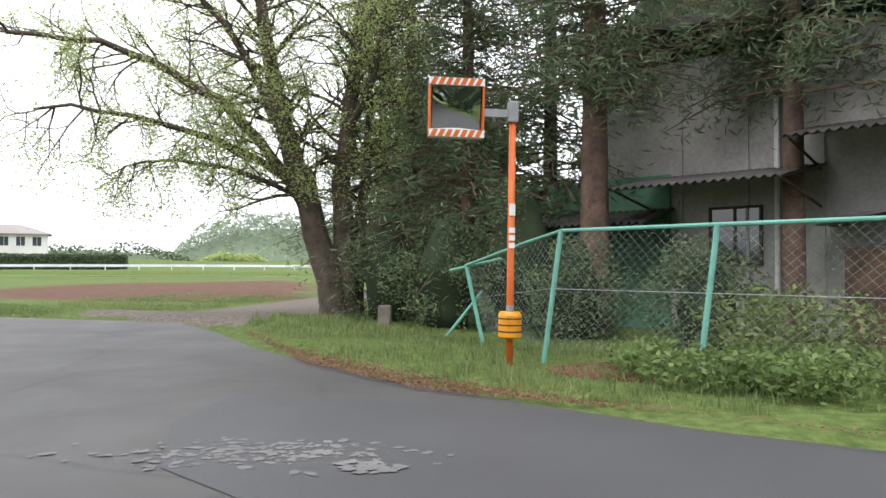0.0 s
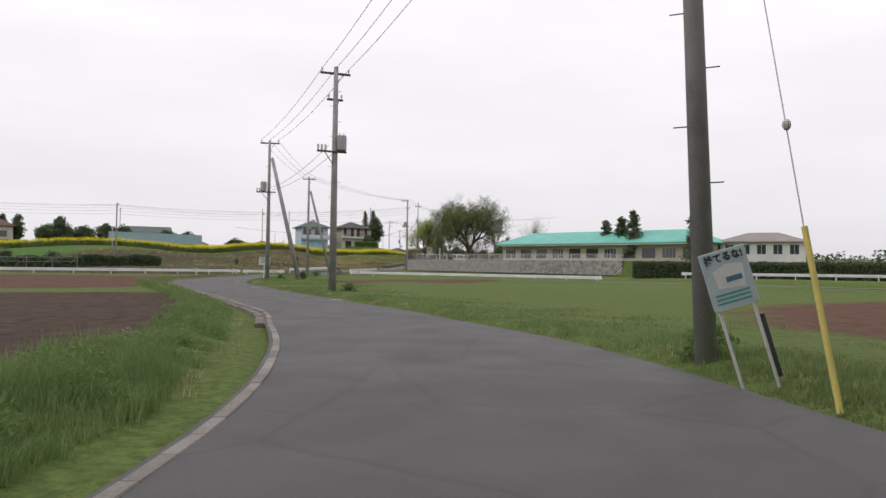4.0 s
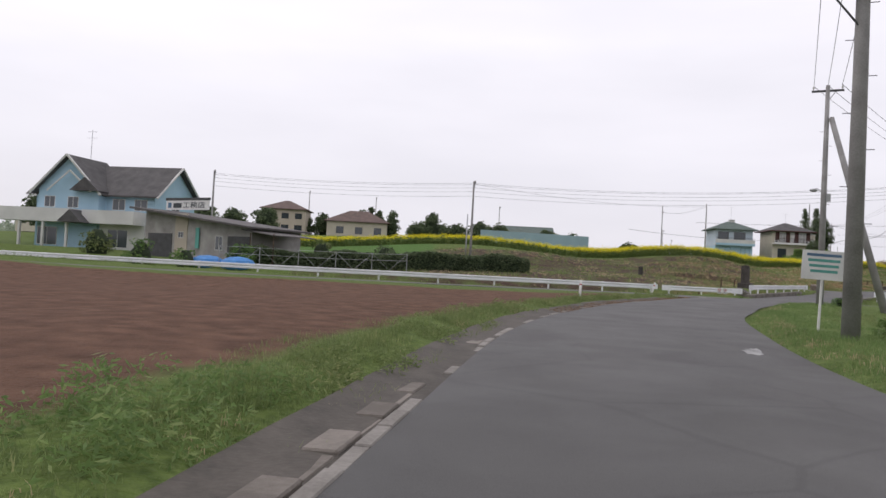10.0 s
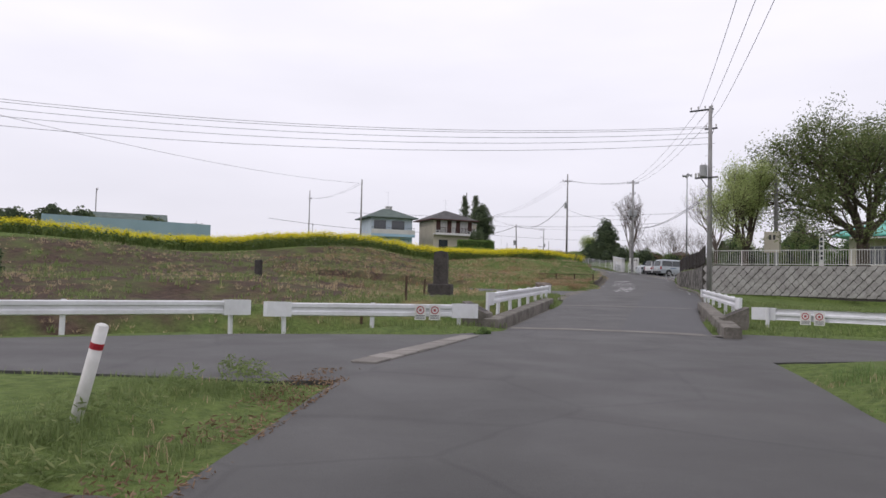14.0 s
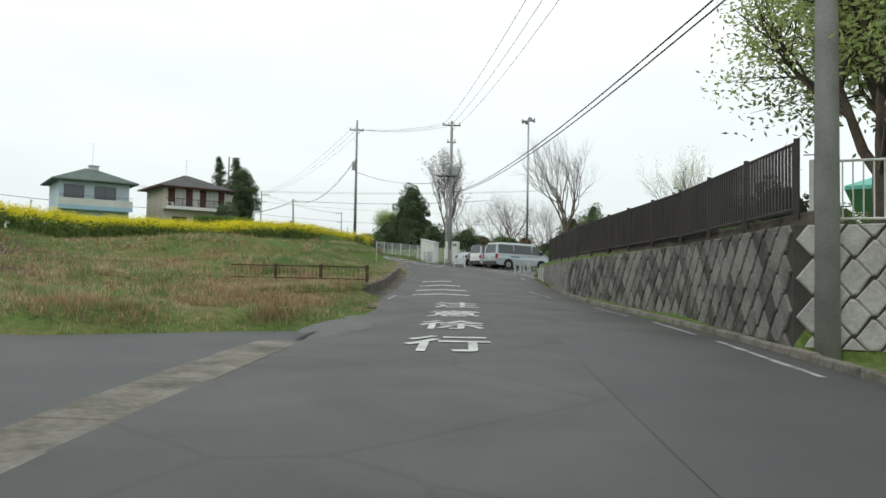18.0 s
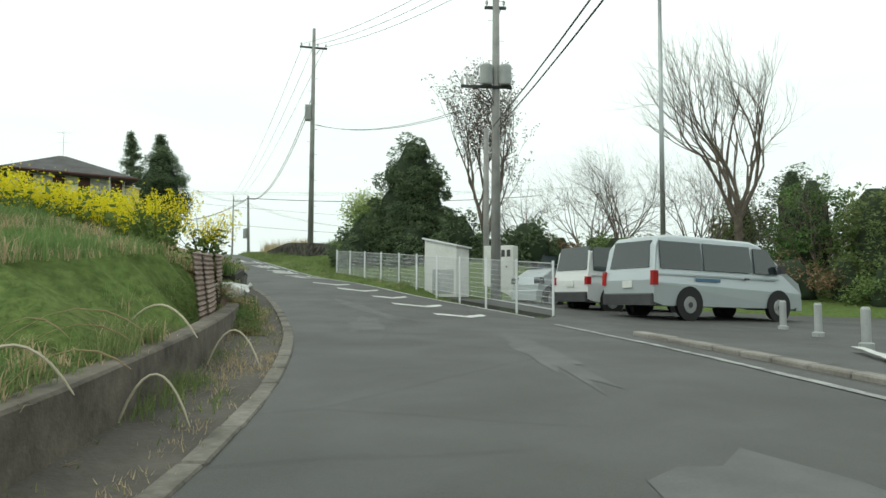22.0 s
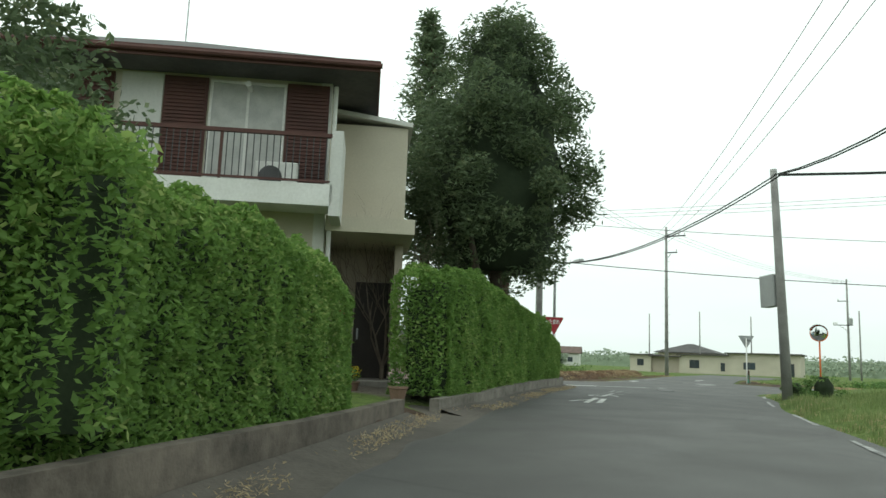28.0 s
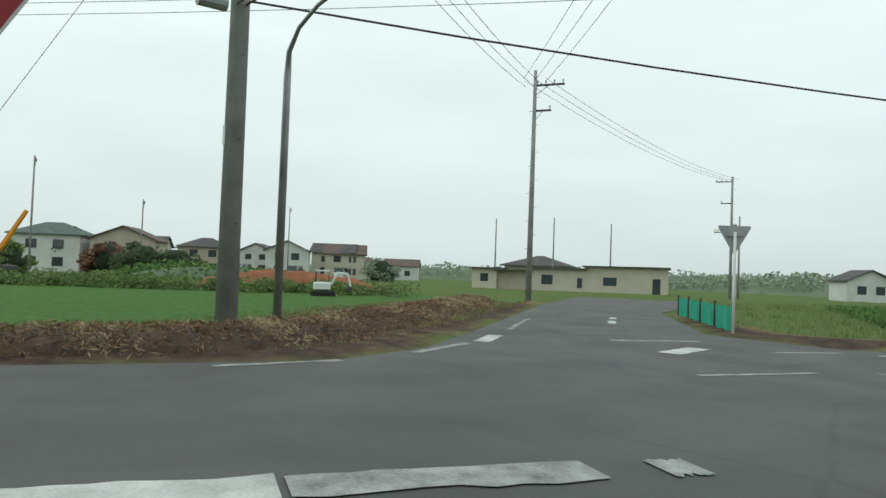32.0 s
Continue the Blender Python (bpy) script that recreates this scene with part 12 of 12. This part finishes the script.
for foot_line in ([(-187.0, 118.42), (-188.1, 119.02), (-190.15, 120.17), (-191.8, 120.97), (-193.6, 121.85)], [(-194.45, 122.5), (-196.3, 123.98), (-200.4, 126.3), (-202.5, 127.52), (-204.9, 129.02), (-206.9, 130.28)]):
    hf = Geo()
    HEDGE_FOOT = resample(foot_line, 0.3)
    hd = np.gradient(HEDGE_FOOT, axis=0)
    hd /= np.linalg.norm(hd, axis=1)[:, None]
    for q, (dx, dy) in zip(HEDGE_FOOT, hd):
        reach = 0.36 + 0.2 * noise.noise(Vector((q[0] * 0.8, q[1] * 0.8, 3.0)))
        for k in range(6):
            o = -0.08 + (reach + 0.08) * k / 5
            x, y = q[0] + dy * o, q[1] - dx * o
            hf.v.append((x, y, road_z_at(x, y) + 0.1 * (1 - k / 5) ** 1.3 - (0.02 if k == 5 else 0.0) + 0.012 * noise.noise(Vector((x * 5, y * 5, 0.0)))))
    hf.f = [(i * 6 + k, i * 6 + k + 1, (i + 1) * 6 + k + 1, (i + 1) * 6 + k) for i in range(len(HEDGE_FOOT) - 1) for k in range(5)]
    whole("hedge_foot_dirt", hf, GUTTER_DIRT, "dark dirt drifted along the hedge wall's foot", "dirt", kind="structure", smooth=True)
    n = 550 * len(HEDGE_FOOT) // 6
    i = gr.integers(len(HEDGE_FOOT), size=n)
    p = HEDGE_FOOT[i] + np.column_stack([hd[i, 1], -hd[i, 0]]) * (0.02 + 0.42 * gr.random(n) ** 1.4)[:, None] + hd[i] * gr.normal(size=(n, 1)) * 0.15
    p = clumped(gr, p, 0.9, -0.05, 4.0)
    whole("hedge_litter", quads_mesh("hedge_litter", np.column_stack([p, road_dist(p)[1] + 0.02 + 0.06 * gr.random(len(p))]), 0.009, L_STRAW, gr, 3.0), L_STRAW, "dry grass cuttings along the hedge wall", "litter", kind="stuff")
grass("dry_verge_grass", clumped(gr, strip_points(gr, 0, -187, -206.5, 0.05, 0.42, 60), 0.8, 0.0, 2.0), 0.05, 0.14, L_STRAW, "dry mown grass at the hedge wall's foot", 545, 8, 0.003, gap=0.02, lean=1.2)
grass("dry_verge_grass", strip_points(gr, 0, -195.2, -198.5, 0.05, 0.9, 60), 0.05, 0.16, L_GRASS, "short green grass at the entrance", 546, 8, 0.004, gap=0.02, lean=1.0)
# beyond the crossroads
CORNER = [(-214.9, 122), (-215.0, 130), (-215.0, 134.4), (-218.8, 138.2), (-232, 149), (-240, 155), (-243, 150), (-224, 134), (-219, 122)]
mb = Geo()
BANK = resample([(-214.75, 121.0), (-214.85, 131.0), (-215.05, 133.3), (-216.7, 135.7), (-222.6, 140.4), (-231.8, 147.5)], 0.25)
bd = np.gradient(BANK, axis=0)
bd /= np.linalg.norm(bd, axis=1)[:, None]
for k, (q, (dx, dy)) in enumerate(zip(BANK, bd)):
    fade = min(1.0, (len(BANK) - k) / 30)
    for o, h in ((-0.06, -0.12), (0.1, 0.06), (0.35, 0.2), (0.7, 0.3), (1.1, 0.31), (1.5, 0.2), (2.0, -0.06)):
        x, y = q[0] - dy * o, q[1] + dx * o
        rough = 0.11 * noise.noise(Vector((x * 1.4, y * 1.4, 0.0))) + 0.05 * noise.noise(Vector((x * 5.0, y * 5.0, 1.0)))
        mb.v.append((x, y, 5.97 + (h + rough * (1.0 if h > 0 else 0.2)) * fade - 0.06 * (1 - fade)))
mb.f = [((i + 1) * 7 + k, (i + 1) * 7 + k + 1, i * 7 + k + 1, i * 7 + k) for i in range(len(BANK) - 1) for k in range(6)]
whole("mulch_bank", mb, SOIL, "low bank of brown earth and rotting straw beside the road", "bank", kind="structure", smooth=True)
i = gr.integers(len(BANK), size=16000)
o = 1.7 * gr.random(16000)
p = BANK[i] + np.column_stack([-bd[i, 1], bd[i, 0]]) * o[:, None] + gr.normal(size=(16000, 2)) * 0.12
top = 5.99 + np.interp(o, [0, 0.1, 0.35, 0.7, 1.1, 1.5, 2.0], [-0.03, 0.06, 0.2, 0.3, 0.31, 0.2, 0.0]) + 0.1 * gr.random(16000)
v = np.array([noise.noise(Vector((x * 0.8, y * 0.8, 5.0))) for x, y in p])
for sel, leaf, lab in ((v > 0.12, L_STRAW, "loose heaps of dry straw on the earth bank"), (v < 0.28, L_BROWN, "brown rotting mulch on the earth bank")):
    whole("straw_mulch", quads_mesh("straw_mulch", np.column_stack([p[sel], top[sel]]), 0.022, leaf, gr, 3.2), leaf, lab, "mulch", kind="stuff")
sc = resample([(-264.0, 118.0), (-262.3, 124.3), (-254.9, 138.9), (-249.0, 150.4)], 0.5)
wp = [lump(gr, (x + gr.normal() * 1.2, y + gr.normal() * 1.2, 5.8 + 0.3 * gr.random()), (0.7, 0.7, 0.35 + 0.35 * gr.random()), 60) for x, y in np.repeat(sc, 3, axis=0)]
whole("field_margin_scrub", quads_mesh("field_margin_scrub", np.vstack(wp), 0.11, L_WEED, gr, 1.4), L_WEED, "scrub and weeds along the paddy's far margin", "scrub", kind="stuff")
grass("corner_straw", clumped(gr, poly_points(gr, CORNER, 22), 1.2, -0.1), 0.06, 0.16, L_BROWN, "brown mulch and dead grass along the far corner", 550, 5, 0.007, lean=1.0)
grass("corner_grass", clumped(gr, poly_points(gr, CORNER, 18), 1.2, 0.05, 3.0), 0.08, 0.2, L_GRASS, "green grass along the far corner", 551, 7, 0.01)
CROP = [(-207.5, 147), (-206.5, 152), (-203.0, 200), (-180, 200), (-184, 160), (-196, 146), (-203, 140.5)]
CROP2 = [(-219.5, 147.6), (-216, 146), (-214, 149), (-213, 170), (-211, 205), (-250, 205), (-247, 172), (-228, 155)]
grass("crop_edge_grass", clumped(gr, poly_points(gr, CROP2, 3.0), 2.0, -0.3), 0.15, 0.35, L_GRASS, "rough grass round the vegetable plot", 552, 7, 0.016)
grass("crop_edge_grass", clumped(gr, poly_points(gr, CROP, 3.0), 2.0, -0.3), 0.15, 0.35, L_GRASS, "rough grass along the crossing road", 553, 7, 0.016)
rows_c = []
for k in range(26):
    a = np.array([-216.0 - 1.0 * k * 0.9, 150.5 + k * 1.1])
    for s in np.arange(0, 20, 0.45):
        q = a + np.array([0.35, 0.94]) * s * 0.6 + np.array([0.9, -0.2]) * 0
        rows_c.append((q[0] + gr.normal() * 0.06, q[1] + gr.normal() * 0.06, 5.95))
rows_c = np.array(rows_c)
rows_c = rows_c[clear_of_roads(rows_c[:, :2], 0.8)]
whole("vegetable_crop", quads_mesh("vegetable_crop", np.vstack([lump(gr, (x, y, gz(x, y) + 0.22), (0.22, 0.22, 0.22), 22) for x, y, _ in rows_c[::1]]), 0.07, L_BROAD, gr, 1.2), L_BROAD, "rows of leafy green vegetables", "crop", kind="stuff")
cab = []
for k in range(9):
    for s in np.arange(0, 16, 0.5):
        cab.append((-160.5 - s * 0.95 + k * 0.3, 103.6 + s * 0.33 - k * 0.75))
cab = np.array(cab)
whole("cabbage_rows", quads_mesh("cabbage_rows", np.vstack([lump(gr, (x, y, zz + 0.12), (0.22, 0.22, 0.16), 20) for (x, y), zz in zip(cab, ground_height(cab))]), 0.09, CABBAGE, gr, 1.1), CABBAGE, "rows of blue-green cabbages above the wall", "crop", kind="stuff")

# rapeseed
rp_ = resample([(-172.0, 14.0), (-166.5, 38.0), (-163.5, 58.0), (-160.0, 75.0), (-156.5, 92.0), (-153.4, 103.2)], 0.05)
tt = np.gradient(rp_, axis=0)
tt /= np.linalg.norm(tt, axis=1)[:, None]
nn_ = np.stack([-tt[:, 1], tt[:, 0]], 1)


def rape(sel, per_m2, tag, flowers, size, stem_w, leaves):
    w = 6.6
    n = int(len(sel) * 0.05 * w * per_m2)
    i = sel[gr.integers(len(sel), size=n)]
    p = rp_[i] + nn_[i] * ((gr.random(n) - 0.5) * w)[:, None] + gr.normal(size=(n, 2)) * 0.15
    z = ground_height(p)
    h = 1.15 + 0.35 * gr.random(n) + 0.25 * np.array([noise.noise(Vector((x * 0.5, y * 0.5, 1.0))) for x, y in p])
    h *= np.interp(p[:, 1], [88, 94, 104], [1.0, 0.8, 0.72])
    whole("rapeseed_stems", blades_mesh("rapeseed_stems", np.column_stack([p, z - 0.05]), h * 0.95, L_RAPE_GREEN, gr, 7, stem_w, 0.25, 0.12), L_RAPE_GREEN, "green stems of the rapeseed strip", "crop", kind="stuff")
    c = np.repeat(np.column_stack([p, z + h * 0.55]), leaves, axis=0)
    c += gr.normal(size=c.shape) * np.array([0.16, 0.16, 0.22])
    whole("rapeseed_leaves", quads_mesh("rapeseed_leaves", c, size * 2.2, L_RAPE_GREEN, gr, 1.5), L_RAPE_GREEN, "leaves of the rapeseed strip", "crop", kind="stuff")
    c = np.repeat(np.column_stack([p, z + h * 0.93]), flowers, axis=0)
    c += gr.normal(size=c.shape) * np.array([0.2, 0.2, 0.15])
    whole("rapeseed_flowers", quads_mesh("rapeseed_flowers", c, size, L_RAPE, gr, 1.0), L_RAPE, "bright yellow rapeseed in full bloom", "crop", kind="stuff")


ii = np.arange(len(rp_))
rape(ii[rp_[:, 1] > 88], 15, "near", 60, 0.032, 0.008, 14)
rape(ii[(rp_[:, 1] <= 88) & (rp_[:, 1] > 60)], 6, "mid", 44, 0.05, 0.014, 8)
rape(ii[rp_[:, 1] <= 60], 4, "far", 20, 0.07, 0.02, 6)
for x, y, s in ((-150.8, 104.0, 1), (-151.6, 103.0, 2), (-149.8, 102.6, 3)):
    r3 = np.random.default_rng(1200 + s)
    e = thing("mustard_bush", pose(x, y, gz(x, y)), "tall loose yellow-flowered mustard plant above the wall", "plant", group="mustard plants")
    g = Geo()
    fl, lf = [], []
    for k in range(22):
        a, o = r3.random() * 6.28, 0.25 + 0.4 * r3.random()
        hh = 0.75 + 0.4 * r3.random()
        top = (math.cos(a) * o, math.sin(a) * o, hh)
        g.tube([(math.cos(a) * 0.05, math.sin(a) * 0.05, -0.05), (math.cos(a) * o * 0.5, math.sin(a) * o * 0.5, hh * 0.55), top], [0.012, 0.009, 0.004], 4, False)
        fl.append(lump(r3, (top[0], top[1], hh - 0.08), (0.13, 0.13, 0.24), 70))
        lf.append(lump(r3, (top[0] * 0.6, top[1] * 0.6, hh * 0.5), (0.15, 0.15, 0.35), 12))
    part("stem_bundle", g, L_RAPE_GREEN, e)
    part("leaves", quads_mesh("leaves", np.vstack(lf), 0.05, L_RAPE_GREEN, r3, 1.5), L_RAPE_GREEN, e)
    tagged(part("flowers", quads_mesh("flowers", np.vstack(fl), 0.022, L_RAPE, r3, 1.0), L_RAPE, e), kind="stuff")

# dry stalks leaning over the low wall
g = Geo()
ln = edge_line(0, row_at(-124), row_at(-140), 1.15)
for k in range(34):
    i = int(gr.integers(len(ln) - 1))
    b, a = ln[i], edge_line(0, row_at(-124) + i, row_at(-124) + i + 1, 0.0)[0]
    o = Vector((a[0] - b[0], a[1] - b[1], 0)).normalized()
    p0 = Vector((b[0] + gr.normal() * 0.4, b[1] + gr.normal() * 0.4, 0))
    p0.z = gz(p0.x, p0.y)
    if p0.z < b[2] + 0.2:
        p0.z = b[2] + 0.4
    L1 = 0.5 + 0.55 * gr.random()
    side = Vector((-o.y, o.x, 0)) * gr.normal() * 0.25
    arc = [p0 + (o * u + side * u) * L1 * 0.9 + Vector((0, 0, L1 * (1.5 * u - 1.15 * u * u))) for u in (0, 0.14, 0.3, 0.46, 0.62, 0.78, 0.9, 1.0)]
    g.tube(arc, [0.0022, 0.002, 0.002, 0.0018, 0.003, 0.006, 0.005, 0.0015], 4, False)
whole("dry_stalks", g, L_STRAW, "arching dry grass stalks above the low wall", "grass", kind="stuff")
q = edge_line(0, row_at(-143.6), row_at(-151.0), 0.98)[:, :2]
q = np.repeat(q, 110, axis=0) + gr.normal(size=(len(q) * 110, 2)) * 0.2
q = q[(road_dist(q)[0] > 0.75) & (road_dist(q)[0] < 1.2)]
grass("dry_tangle", clumped(gr, q, 0.8, -0.1), 0.15, 0.42, L_STRAW, "tangle of dry stalks before the rusty sheets", 560, 6, 0.0025, lean=0.7, gap=0.7)
grass("bank_weeds", clumped(gr, q, 0.8, -0.1, 5.0), 0.12, 0.36, L_LUSH, "green weeds before the rusty sheets", 561, 7, 0.004, gap=0.7)
wl = []
for a in edge_line(0, row_at(-146.5), row_at(-151.2), 0.82)[::1]:
    for k in range(3):
        x, y = a[0] + gr.normal() * 0.15, a[1] + gr.normal() * 0.12
        wl.append(lump(gr, (x, y, max(a[2], gz(x, y)) + 0.12 + 0.1 * gr.random()), (0.22, 0.2, 0.2), 90))
whole("sheet_foot_weeds", quads_mesh("sheet_foot_weeds", np.vstack(wl), 0.03, L_LUSH, gr, 1.5), L_LUSH, "low leafy weeds at the foot of the rusty sheets", "weeds", kind="stuff")
for x, y, z, rx, rz_, L1 in ((-149.75, 103.95, 3.0, 0, 62, 0.36), (-149.35, 103.75, 2.92, 70, 40, 0.3)):
    sack = thing("plastic_sack", pose(x, y, z, rx, 0, rz_), "crumpled white plastic sack before the rusty sheets", "sack", group="white sacks")
    g = Geo()
    r3 = np.random.default_rng(int(-x * 50))
    for i in range(9):
        for k in range(12):
            a = 2 * math.pi * k / 12
            q = 0.13 * math.sin(math.pi * (0.08 + 0.84 * i / 8)) ** 0.5 * (0.85 + 0.3 * r3.random())
            g.v.append((L1 * (i / 4 - 1), math.cos(a) * q, math.sin(a) * q * 0.8))
    g.f = [(i * 12 + k, i * 12 + (k + 1) % 12, (i + 1) * 12 + (k + 1) % 12, (i + 1) * 12 + k) for i in range(8) for k in range(12)] + [tuple(range(11, -1, -1)), tuple(range(96, 108))]
    part("sack_body", g, SIGN_WHITE, sack)
    part("tied_neck", Geo().tube([(L1 * 0.95, 0, 0), (L1 * 1.1, 0, 0.02), (L1 * 1.25, 0.02, 0.05)], [0.06, 0.025, 0.06], 8), SIGN_WHITE, sack)
stump = thing("tree_stump", pose(-115.5, 67.8, 0.35, 4, 6, 0), "weathered grey tree stump beside the drive", "stump")
part("wood", Geo().tube([(0, 0, -0.2), (0, 0, 0.05), (0.02, 0, 0.5), (0.05, 0.02, 0.72), (0.05, 0.02, 0.76)], [0.62, 0.5, 0.44, 0.46, 0.36], 14), STUMP_WOOD, stump)

# red earth beyond the paddy, far woods, hill
g = Geo()
hr = np.random.default_rng(77)
for i in range(15):
    for k in range(7):
        u, v = i / 14, k / 6
        x, y = -268 + 7.5 * u + 3.0 * v, 141 + 15 * u - 3.0 * v
        g.v.append((x, y, 5.4 + 1.6 * math.sin(math.pi * v) * math.sin(math.pi * (0.06 + 0.88 * u)) * (0.8 + 0.4 * hr.random())))
g.f = [(i * 7 + k, (i + 1) * 7 + k, (i + 1) * 7 + k + 1, i * 7 + k + 1) for i in range(14) for k in range(6)]
whole("earth_heap", g, RED_HEAP, "long heap of bare red earth beyond the field", "earth heap", smooth=True)


def far_wood(name, centre, length, depth, ang, base, height, label, leaf, seed, n=5000, size=0.8, mound=True):
    """A far wooded rise: a mound under a skin of crowns."""
    r = np.random.default_rng(seed)
    u, v = r.random(n) * 2 - 1, r.random(n) * 2 - 1
    ca, sa = math.cos(radians(ang)), math.sin(radians(ang))
    x, y = centre[0] + u * length / 2 * ca - v * depth / 2 * sa, centre[1] + u * length / 2 * sa + v * depth / 2 * ca
    crown = np.array([noise.cell_vector(Vector((a / 5.0, b / 5.0, seed)))[0] for a, b in zip(x, y)])
    top = base + height * np.clip(1.15 * (1 - np.abs(u) ** 2.6), 0, 1) * (0.8 + 0.3 * crown) * (0.7 + 0.3 * (1 - np.abs(v)))
    z = top - np.abs(r.normal(size=n)) * 1.1
    low = r.random(n) < 0.35
    z = np.where(low, base + (top - base) * r.random(n), z)
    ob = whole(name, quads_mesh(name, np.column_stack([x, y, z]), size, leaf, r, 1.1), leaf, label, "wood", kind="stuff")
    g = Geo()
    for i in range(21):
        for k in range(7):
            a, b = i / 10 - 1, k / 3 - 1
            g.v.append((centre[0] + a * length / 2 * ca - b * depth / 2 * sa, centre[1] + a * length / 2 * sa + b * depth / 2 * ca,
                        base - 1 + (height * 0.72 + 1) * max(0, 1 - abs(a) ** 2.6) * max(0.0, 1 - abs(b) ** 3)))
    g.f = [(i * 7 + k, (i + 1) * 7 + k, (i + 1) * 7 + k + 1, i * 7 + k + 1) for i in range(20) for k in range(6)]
    whole(name + "_floor", g, WOOD_FLOOR, "ground under the far trees, haze in its pale colour", "wood", kind="stuff", smooth=True)


def heading(dist, left):
    """A place at a distance from the start, so many degrees left of straight ahead."""
    return (-dist * math.sin(radians(left)), dist * math.cos(radians(left)))


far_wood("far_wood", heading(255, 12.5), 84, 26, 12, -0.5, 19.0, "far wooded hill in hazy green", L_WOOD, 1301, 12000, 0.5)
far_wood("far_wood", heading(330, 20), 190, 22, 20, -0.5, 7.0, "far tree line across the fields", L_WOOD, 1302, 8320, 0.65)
far_wood("far_wood", heading(215, 16.5), 24, 8, 16, -0.5, 5.0, "pale green willow clump on the plain", L_SPRING, 1303, 2400, 0.5)
far_wood("far_wood", heading(200, 6.0), 60, 8, 8, -0.5, 3.2, "low green scrub along the far field", L_CHERRY, 1304, 2600, 0.5)
far_wood("far_wood", heading(190, 27), 60, 6, 27, -0.5, 6.5, "dark conifers and hedges behind the field", L_DARK, 1312, 3000, 0.4)
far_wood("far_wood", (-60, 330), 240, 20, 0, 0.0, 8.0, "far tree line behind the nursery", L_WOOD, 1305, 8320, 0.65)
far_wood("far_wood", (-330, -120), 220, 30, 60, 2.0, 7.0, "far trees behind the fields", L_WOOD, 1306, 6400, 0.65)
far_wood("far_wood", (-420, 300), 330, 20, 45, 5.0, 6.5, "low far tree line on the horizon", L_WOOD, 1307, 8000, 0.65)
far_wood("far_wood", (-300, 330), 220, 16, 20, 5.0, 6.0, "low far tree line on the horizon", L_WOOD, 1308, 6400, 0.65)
far_wood("far_wood", (-288, 146), 26, 6, 75, 5.4, 2.2, "green scrub beyond the earth heap", L_BROAD, 1309, 2200, 0.25)
far_wood("far_wood", (120, 120), 200, 30, -45, 0.0, 9.0, "trees closing the view behind the start", L_WOOD, 1310, 2500, 1.2)
far_wood("far_wood", (60, -140), 220, 30, 30, 0.0, 9.0, "trees closing the view behind the start", L_WOOD, 1311, 2500, 1.2)
